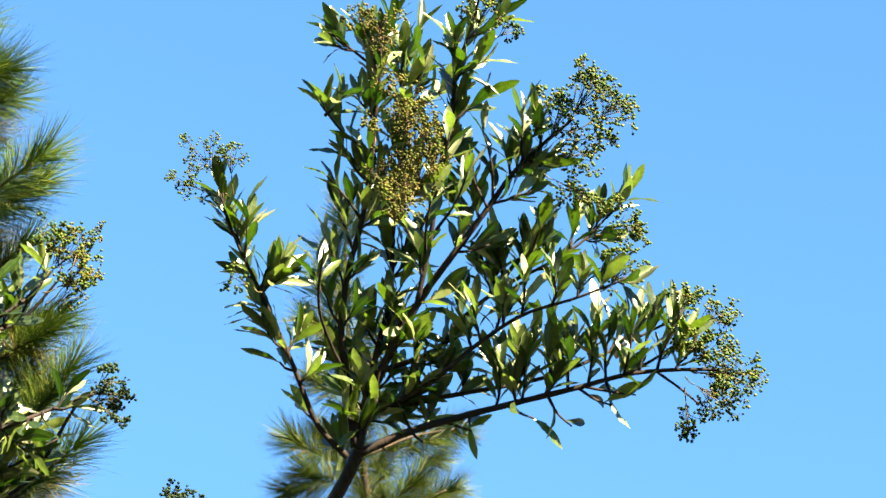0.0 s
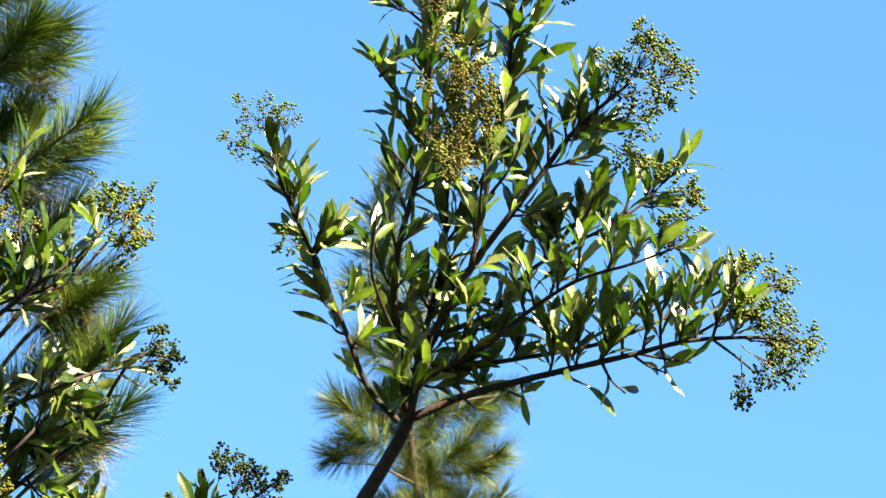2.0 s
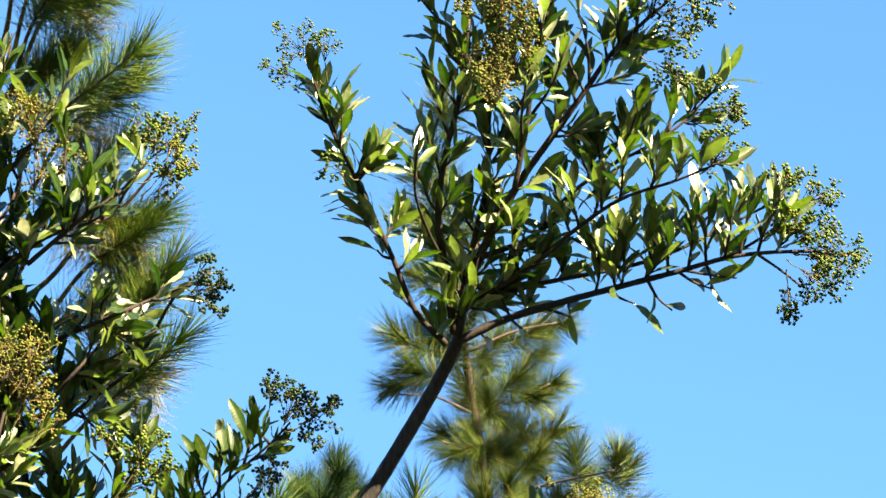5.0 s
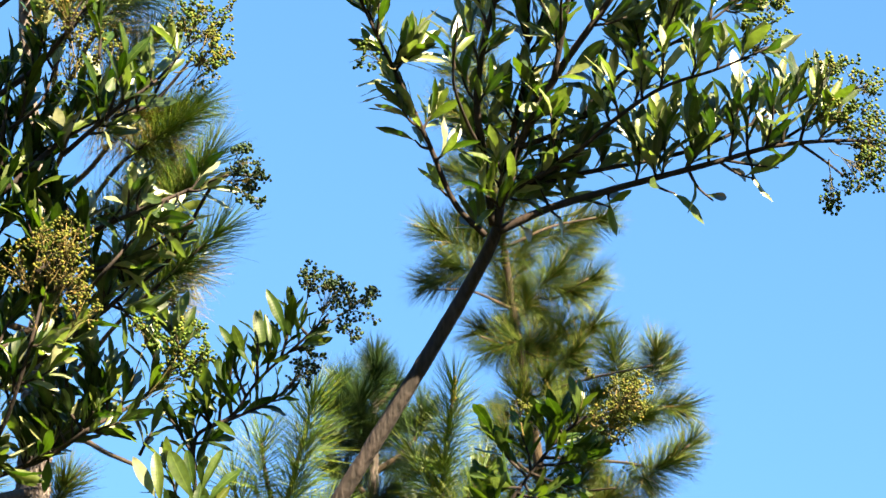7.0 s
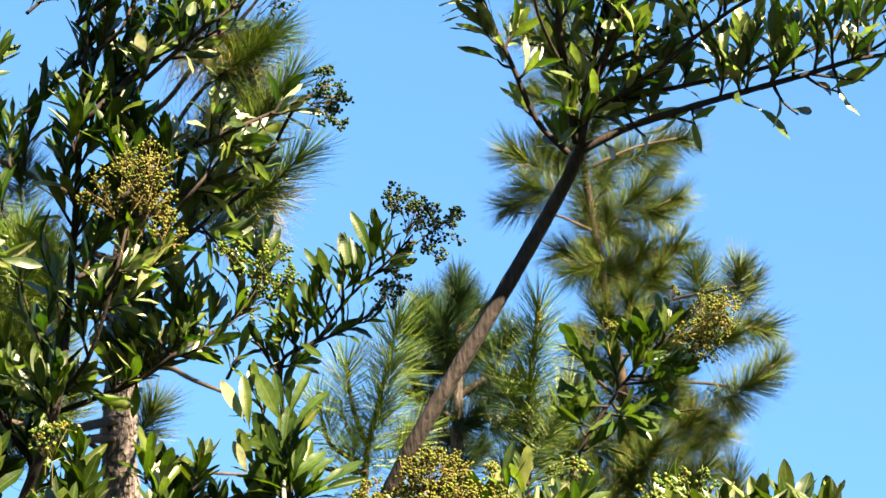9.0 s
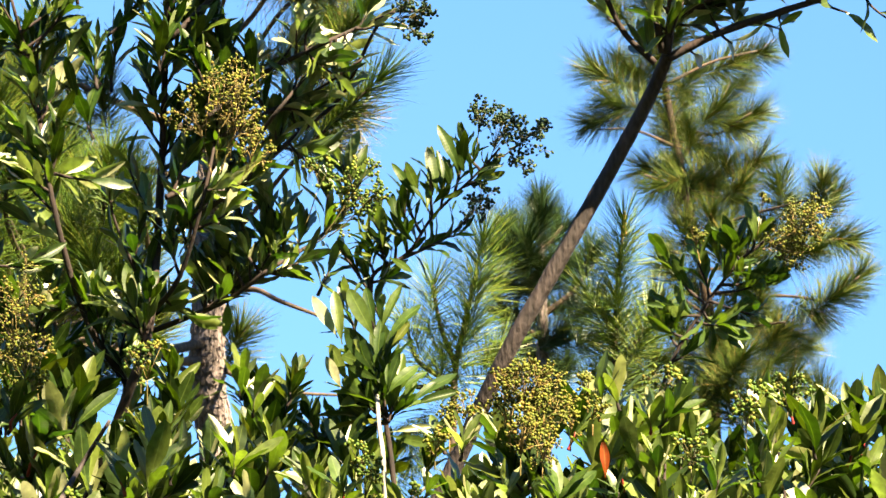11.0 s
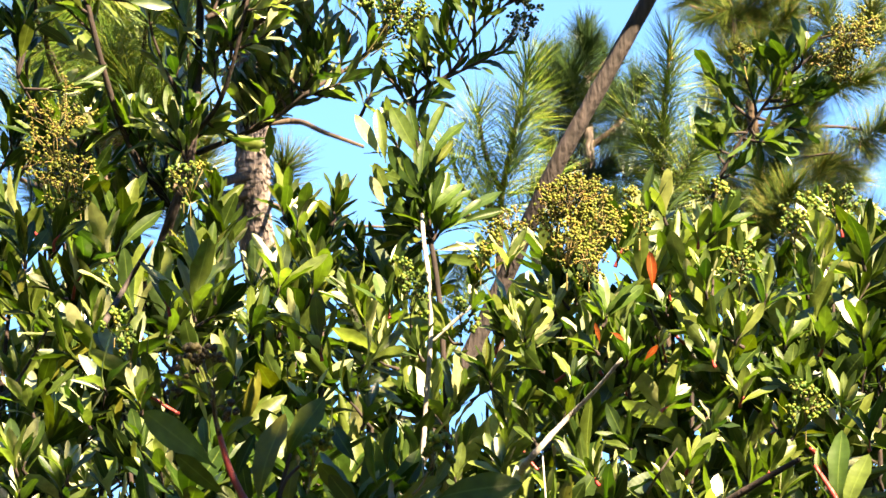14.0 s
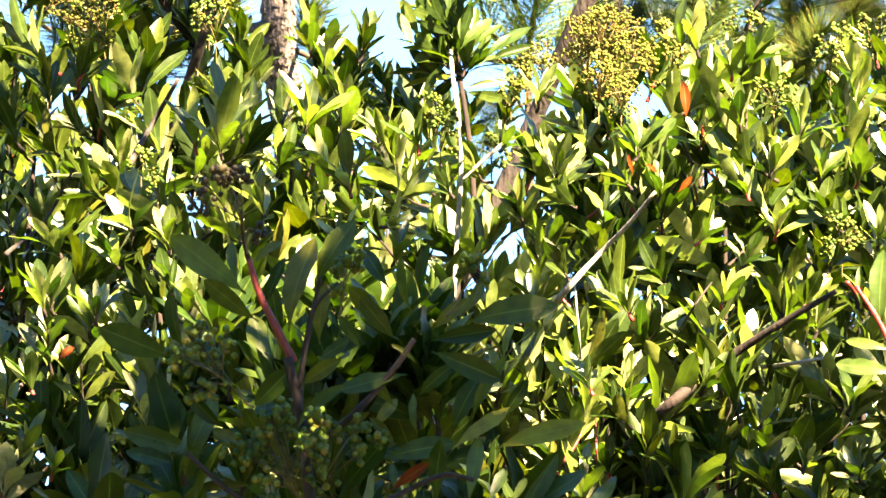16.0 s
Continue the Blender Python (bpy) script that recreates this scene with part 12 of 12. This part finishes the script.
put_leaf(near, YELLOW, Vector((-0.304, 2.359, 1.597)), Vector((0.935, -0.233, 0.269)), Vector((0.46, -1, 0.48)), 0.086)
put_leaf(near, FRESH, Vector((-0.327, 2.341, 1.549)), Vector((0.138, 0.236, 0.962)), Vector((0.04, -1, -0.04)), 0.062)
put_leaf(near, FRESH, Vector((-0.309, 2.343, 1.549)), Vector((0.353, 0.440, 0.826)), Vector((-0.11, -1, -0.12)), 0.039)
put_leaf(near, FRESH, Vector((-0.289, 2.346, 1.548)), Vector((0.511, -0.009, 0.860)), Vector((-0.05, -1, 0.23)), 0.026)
put_leaf(near, SHADY_WIDE, Vector((-0.354, 2.337, 1.550)), Vector((0.061, -0.465, 0.883)), Vector((-0.47, -1, 0.32)), 0.060)
put_leaf(near, SHADY_WIDE, Vector((-0.404, 2.346, 1.590)), Vector((0.973, -0.001, 0.230)), Vector((-0.46, -1, 0.20)), 0.065)
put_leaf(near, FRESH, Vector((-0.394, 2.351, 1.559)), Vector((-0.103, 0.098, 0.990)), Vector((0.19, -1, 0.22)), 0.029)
put_leaf(near, SHADY_WIDE, Vector((-0.398, 2.382, 1.638)), Vector((-0.542, -0.406, 0.735)), Vector((-0.20, -1, 0.00)), 0.042)
put_leaf(near, SHADY_WIDE, Vector((-0.378, 2.394, 1.648)), Vector((0.693, -0.446, 0.567)), Vector((-0.11, -1, -0.10)), 0.042)
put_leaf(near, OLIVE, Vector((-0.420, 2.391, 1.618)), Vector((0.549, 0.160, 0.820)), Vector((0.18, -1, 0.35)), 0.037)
put_leaf(near, SHADY_WIDE, Vector((-0.446, 2.357, 1.618)), Vector((0.529, -0.494, -0.690)), Vector((-0.20, -1, 0.19)), 0.046)
put_leaf(near, SHADY_WIDE, Vector((-0.467, 2.368, 1.680)), Vector((0.778, -0.491, 0.392)), Vector((0.46, -1, 0.48)), 0.046)
put_leaf(near, SHADY_WIDE, Vector((-0.428, 2.383, 1.691)), Vector((-0.491, -0.289, 0.822)), Vector((0.18, -1, -0.02)), 0.038)
put_leaf(near, SHADY_WIDE, Vector((-0.399, 2.386, 1.602)), Vector((-0.425, -0.620, 0.659)), Vector((-0.02, -1, 0.47)), 0.038)
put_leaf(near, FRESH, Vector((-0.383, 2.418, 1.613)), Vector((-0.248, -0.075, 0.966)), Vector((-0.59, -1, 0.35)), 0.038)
put_leaf(near, SHADY_WIDE, Vector((-0.485, 2.349, 1.639)), Vector((-0.723, 0.347, -0.597)), Vector((0.22, -1, 0.63)), 0.041)
put_leaf(near, OLD, Vector((-0.381, 2.241, 1.560)), Vector((0.800, 0.118, 0.588)), Vector((0.3, -1, 0.3)), 0.042)
shoot(near, (-0.586, 2.674, 1.649), (-0.532, 2.649, 1.713), 11, 0.09, SHADY_WIDE, twist=0.6, up=0.2)
shoot(near, (-0.544, 2.670, 1.599), (-0.517, 2.639, 1.656), 10, 0.09, SHADY_WIDE, twist=0.6, up=0.2)
shoot(near, (-0.599, 2.619, 1.559), (-0.577, 2.588, 1.617), 11, 0.09, SHADY_WIDE, twist=0.6, up=0.2)
shoot(near, (-0.406, 2.823, 1.484), (-0.402, 2.836, 1.567), 9, 0.09, SHADY_WIDE, twist=0.6, up=0.2)
shoot(near, (-0.419, 2.657, 1.487), (-0.396, 2.654, 1.546), 12, 0.09, SHADY_WIDE, twist=0.6, up=0.2)
shoot(near, (-0.403, 2.755, 1.572), (-0.430, 2.700, 1.641), 10, 0.09, SHADY_WIDE, twist=0.6, up=0.2)
shoot(near, (-0.468, 2.717, 1.652), (-0.430, 2.673, 1.697), 11, 0.09, SHADY_WIDE, twist=0.6, up=0.2)
shoot(near, (-0.418, 2.602, 1.574), (-0.401, 2.629, 1.632), 11, 0.09, SHADY_WIDE, twist=0.6, up=0.2)
shoot(near, (-0.516, 2.670, 1.627), (-0.512, 2.713, 1.697), 12, 0.09, SHADY_WIDE, twist=0.6, up=0.2)
shoot(near, (-0.656, 2.558, 1.545), (-0.638, 2.598, 1.593), 10, 0.09, SHADY_WIDE, twist=0.6, up=0.2)
shoot(near, (-0.343, 2.608, 1.508), (-0.370, 2.560, 1.580), 8, 0.09, SHADY_WIDE, twist=0.6, up=0.2)
shoot(near, (-0.384, 2.553, 1.615), (-0.389, 2.553, 1.677), 8, 0.09, SHADY_WIDE, twist=0.6, up=0.2)
shoot(near, (-0.467, 2.554, 1.484), (-0.480, 2.530, 1.549), 9, 0.09, SHADY_WIDE, twist=0.6, up=0.2)
shoot(near, (-0.509, 2.623, 1.610), (-0.442, 2.620, 1.663), 8, 0.09, SHADY_WIDE, twist=0.6, up=0.2)
shoot(near, (-0.482, 2.656, 1.533), (-0.510, 2.646, 1.602), 11, 0.09, SHADY_WIDE, twist=0.6, up=0.2)
shoot(near, (-0.637, 2.517, 1.480), (-0.628, 2.516, 1.553), 11, 0.09, SHADY_WIDE, twist=0.6, up=0.2)
shoot(near, (-0.541, 2.521, 1.589), (-0.541, 2.535, 1.668), 12, 0.09, SHADY_WIDE, twist=0.6, up=0.2)
berries(near, (-0.505, 2.256, 1.769), (-0.510, 2.249, 1.818), 0.035, 62, 0.0034, BERRY_DRY, True, 'dark dried berry head')
berries(near, (-0.431, 2.286, 1.714), (-0.424, 2.284, 1.749), 0.022, 42, 0.0040, BERRY, True)
berries(near, (-0.334, 2.273, 1.710), (-0.311, 2.273, 1.744), 0.018, 26, 0.0038, BERRY, True)
berries(near, (-0.504, 2.269, 1.636), (-0.542, 2.258, 1.676), 0.036, 90, 0.0035, BERRY, True)
berries(near, (-0.458, 2.254, 1.532), (-0.471, 2.251, 1.591), 0.044, 150, 0.0036, BERRY, True)
berries(near, (-0.456, 2.295, 1.547), (-0.440, 2.297, 1.596), 0.034, 80, 0.0036, BERRY, True)
shoot(near, (-0.566, 2.307, 1.524), (-0.611, 2.305, 1.585), 8, 0.085, SHADY_WIDE)
shoot(near, (-0.642, 2.305, 1.521), (-0.668, 2.271, 1.571), 8, 0.085, SHADY_WIDE)
shoot(near, (-0.518, 2.449, 1.569), (-0.537, 2.469, 1.645), 8, 0.09, SHADY_WIDE, up=0.3)
shoot(near, (-0.474, 2.500, 1.547), (-0.488, 2.467, 1.617), 9, 0.09, SHADY_WIDE, up=0.3)
shoot(near, (-0.601, 2.410, 1.571), (-0.613, 2.377, 1.633), 8, 0.09, SHADY_WIDE, up=0.3)
shoot(near, (-0.499, 2.520, 1.602), (-0.503, 2.491, 1.661), 8, 0.09, SHADY_WIDE, up=0.3)
shoot(near, (-0.308, 2.471, 1.512), (-0.272, 2.449, 1.574), 7, 0.09, SHADY_WIDE, up=0.3)
shoot(near, (-0.458, 2.579, 1.642), (-0.456, 2.541, 1.712), 9, 0.075, SHADY_WIDE, up=0.3)
shoot(near, (-0.429, 2.601, 1.636), (-0.431, 2.563, 1.707), 9, 0.075, SHADY_WIDE, up=0.3)
shoot(near, (-0.403, 2.597, 1.655), (-0.405, 2.559, 1.726), 9, 0.075, SHADY_WIDE, up=0.3)
shoot(near, (-0.466, 2.521, 1.607), (-0.457, 2.484, 1.676), 9, 0.075, SHADY_WIDE, up=0.3)
shoot(near, (-0.453, 2.615, 1.612), (-0.448, 2.578, 1.684), 9, 0.075, SHADY_WIDE, up=0.3)
shoot(near, (-0.505, 2.601, 1.633), (-0.489, 2.566, 1.704), 9, 0.075, SHADY_WIDE, up=0.3)
shoot(near, (-0.432, 2.562, 1.685), (-0.419, 2.526, 1.754), 9, 0.075, SHADY_WIDE, up=0.3)
shoot(near, (-0.481, 2.531, 1.657), (-0.480, 2.494, 1.721), 10, 0.085, SHADY_WIDE, up=0.2)
shoot(near, (-0.481, 2.568, 1.625), (-0.460, 2.534, 1.690), 10, 0.085, SHADY_WIDE, up=0.2)
shoot(near, (-0.451, 2.604, 1.654), (-0.443, 2.568, 1.719), 10, 0.085, SHADY_WIDE, up=0.2)
shoot(near, (-0.425, 2.607, 1.642), (-0.416, 2.571, 1.707), 10, 0.085, SHADY_WIDE, up=0.2)
shoot(near, (-0.405, 2.564, 1.623), (-0.387, 2.529, 1.687), 10, 0.085, SHADY_WIDE, up=0.2)
shoot(near, (-0.508, 2.647, 1.600), (-0.492, 2.612, 1.667), 10, 0.085, SHADY_WIDE, up=0.2)
shoot(near, (-0.455, 2.652, 1.593), (-0.461, 2.613, 1.660), 10, 0.085, SHADY_WIDE, up=0.2)
shoot(near, (-0.423, 2.698, 1.599), (-0.436, 2.659, 1.667), 10, 0.085, SHADY_WIDE, up=0.2)
shoot(near, (-0.398, 2.555, 1.650), (-0.380, 2.520, 1.714), 10, 0.085, SHADY_WIDE, up=0.2)
shoot(near, (-0.520, 2.652, 1.629), (-0.515, 2.615, 1.696), 10, 0.085, SHADY_WIDE, up=0.2)
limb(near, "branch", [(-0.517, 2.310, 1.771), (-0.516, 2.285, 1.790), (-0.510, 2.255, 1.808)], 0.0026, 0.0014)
shoot(near, (-0.665, 2.788, 1.717), (-0.637, 2.751, 1.793), 10, 0.09, SHADY_WIDE, up=0.2)
shoot(near, (-0.639, 2.854, 1.746), (-0.620, 2.816, 1.824), 10, 0.09, SHADY_WIDE, up=0.2)
shoot(near, (-0.620, 2.952, 1.726), (-0.595, 2.914, 1.807), 10, 0.09, SHADY_WIDE, up=0.2)
shoot(near, (-0.570, 2.891, 1.695), (-0.545, 2.853, 1.775), 10, 0.09, SHADY_WIDE, up=0.2)
shoot(near, (-0.509, 2.979, 1.725), (-0.520, 2.936, 1.807), 10, 0.09, SHADY_WIDE, up=0.2)
shoot(near, (-0.429, 2.646, 1.679), (-0.429, 2.606, 1.751), 10, 0.09, SHADY_WIDE, up=0.2)
shoot(near, (-0.413, 2.691, 1.698), (-0.406, 2.651, 1.771), 10, 0.09, SHADY_WIDE, up=0.2)
shoot(near, (-0.674, 2.916, 1.673), (-0.647, 2.878, 1.754), 10, 0.09, SHADY_WIDE, up=0.2)
shoot(near, (-0.581, 2.674, 1.649), (-0.552, 2.637, 1.722), 10, 0.09, SHADY_WIDE, up=0.2)
shoot(near, (-0.515, 2.623, 1.628), (-0.507, 2.584, 1.700), 10, 0.09, SHADY_WIDE, up=0.2)
shoot(near, (-0.505, 2.664, 1.635), (-0.480, 2.627, 1.708), 10, 0.09, SHADY_WIDE, up=0.2)
shoot(near, (-0.492, 2.883, 1.636), (-0.474, 2.845, 1.715), 10, 0.09, SHADY_WIDE, up=0.2)
shoot(near, (-0.425, 2.746, 1.636), (-0.410, 2.708, 1.711), 10, 0.09, SHADY_WIDE, up=0.2)
shoot(near, (-0.641, 2.913, 1.698), (-0.620, 2.875, 1.779), 10, 0.09, SHADY_WIDE, up=0.2)
shoot(near, (-0.546, 2.842, 1.742), (-0.559, 2.799, 1.820), 10, 0.09, SHADY_WIDE, up=0.2)
shoot(near, (-0.536, 2.812, 1.740), (-0.517, 2.774, 1.816), 10, 0.09, SHADY_WIDE, up=0.2)
finish(near)

edge = thing("berry_shrub", (0.260, 2.467, 0.000), "single leafy shoot with red stem reaching in close by", "shrub", "berry shrubs")
limb(edge, "stem", [(0.260, 2.467, -0.050), (0.074, 2.512, 1.379), (0.064, 2.515, 1.652), (0.045, 2.512, 1.708), (0.023, 2.510, 1.746)], 0.005, 0.002, TWIG_RED)
put_leaf(edge, FRESH, Vector((0.045, 2.513, 1.700)), Vector((-0.013, -0.088, 0.996)), Vector((-0.3, -1, 0.4)), 0.079)
put_leaf(edge, FRESH, Vector((0.028, 2.512, 1.724)), Vector((-0.050, -0.099, 0.994)), Vector((-0.3, -1, 0.4)), 0.040)
put_leaf(edge, FRESH, Vector((0.055, 2.514, 1.684)), Vector((-0.962, 0.000, 0.275)), Vector((-0.3, -1, 0.4)), 0.044)
put_leaf(edge, FRESH, Vector((0.059, 2.515, 1.662)), Vector((-0.975, 0.000, 0.222)), Vector((-0.3, -1, 0.4)), 0.058)
put_leaf(edge, FRESH, Vector((0.050, 2.513, 1.694)), Vector((0.274, -0.091, 0.958)), Vector((-0.3, -1, 0.4)), 0.066)
finish(edge)

# ---- unseen shrub added to cast shade on near shrub and hedge ----

shade = thing("berry_shrub", (1.900, 0.600, 0.000), "unseen tall dense evergreen shrub added over the path to cast shade", "shrub", "berry shrubs")
FEW[shade.name] = 0
INNER.add(shade.name)
for e in ((0.6, 1.1, 3.15), (0.78, 1.2, 3.25), (1.6, 2.6, 3.4), (0.9, 2.2, 3.35), (0.5, 2.55, 3.45), (-0.9, -0.3, 3.5), (0.2, -0.6, 3.5), (-0.6, 1.2, 3.2), (-0.3, 1.9, 3.45), (-1.2, 1.5, 3.4)):
    limb(shade, "branch", [(1.75, 0.75, 2.3), (1.5 + 0.1 * e[0], 0.55 + 0.35 * e[1], 2.9), (0.3 + 0.8 * e[0], 0.1 + 0.9 * e[1], 3.1), e], 0.014, 0.004, BARK)
for q in range(6):
    limb(shade, "stem", [(1.9, 0.6, -0.05), (1.85 + 0.03 * q, 0.65, 1.2), (1.6 + 0.06 * (q % 3), 0.8 + 0.05 * q, 2.5), (1.3 - 0.5 * q, 1.7 - 0.5 * ((q * 2) % 6), 3.7)], 0.02, 0.005, BARK)
rng.seed(31)
# Leaf clumps set towards the sun from the parts they are to shade.
for q in range(526):
    e = Vector((rng.uniform(0.52, 0.95), rng.uniform(1.08, 1.62), rng.uniform(3.25, 3.45))) if q >= 472 else Vector((rng.uniform(1.3, 1.9), rng.uniform(2.4, 3.0), rng.uniform(3.4, 3.9))) if 370 <= q < 420 else Vector((rng.uniform(0.28, 0.74), rng.uniform(2.2, 2.78), rng.uniform(3.5, 3.85))) if q >= 420 else Vector((rng.uniform(0.5, 1.3), rng.uniform(1.9, 2.5), rng.uniform(3.2, 3.8))) if q >= 330 else Vector((rng.uniform(0.1, 1.1), rng.uniform(0.75, 1.45), rng.uniform(2.95, 3.55))) if q < 90 else Vector((rng.uniform(-1.6, 1.7), rng.uniform(-1.2, 0.6), rng.uniform(3.4, 4.0)))
    shoot(shade, e + Vector((rng.uniform(-0.05, 0.12), rng.uniform(-0.1, 0.1), -0.16)), e, 5 if q < 90 else 4 if q >= 472 else 10 if q >= 420 else 8 if q >= 370 else 13, 0.16, MIXED)
for q in range(20):
    e = Vector((rng.uniform(-1.6, 0.7), rng.uniform(0.7, 2.15), 0))
    e.z = 2.75 + 0.42 * (e.y - 0.7) + rng.uniform(0.1, 0.6)
    shoot(shade, e + Vector((rng.uniform(-0.05, 0.12), rng.uniform(-0.1, 0.1), -0.12)), e, 12, 0.15, MIXED)
# Extra bough and leaves, added to shade the hedge's left.
limb(shade, "branch", [(1.5, 0.55, 2.9), (1.0, 1.6, 3.4), (0.5, 2.4, 3.6), (0.0, 2.9, 3.62)], 0.014, 0.004, BARK)
for q in range(16):
    e = Vector((-0.08, 2.98, 3.66)) + Vector((rng.uniform(-0.25, 0.25), rng.uniform(-0.15, 0.15), rng.uniform(-0.06, 0.16)))
    shoot(shade, e + Vector((rng.uniform(0.0, 0.12), rng.uniform(-0.1, 0.02), -0.14)), e, 8, 0.15, MIXED)
finish(shade)
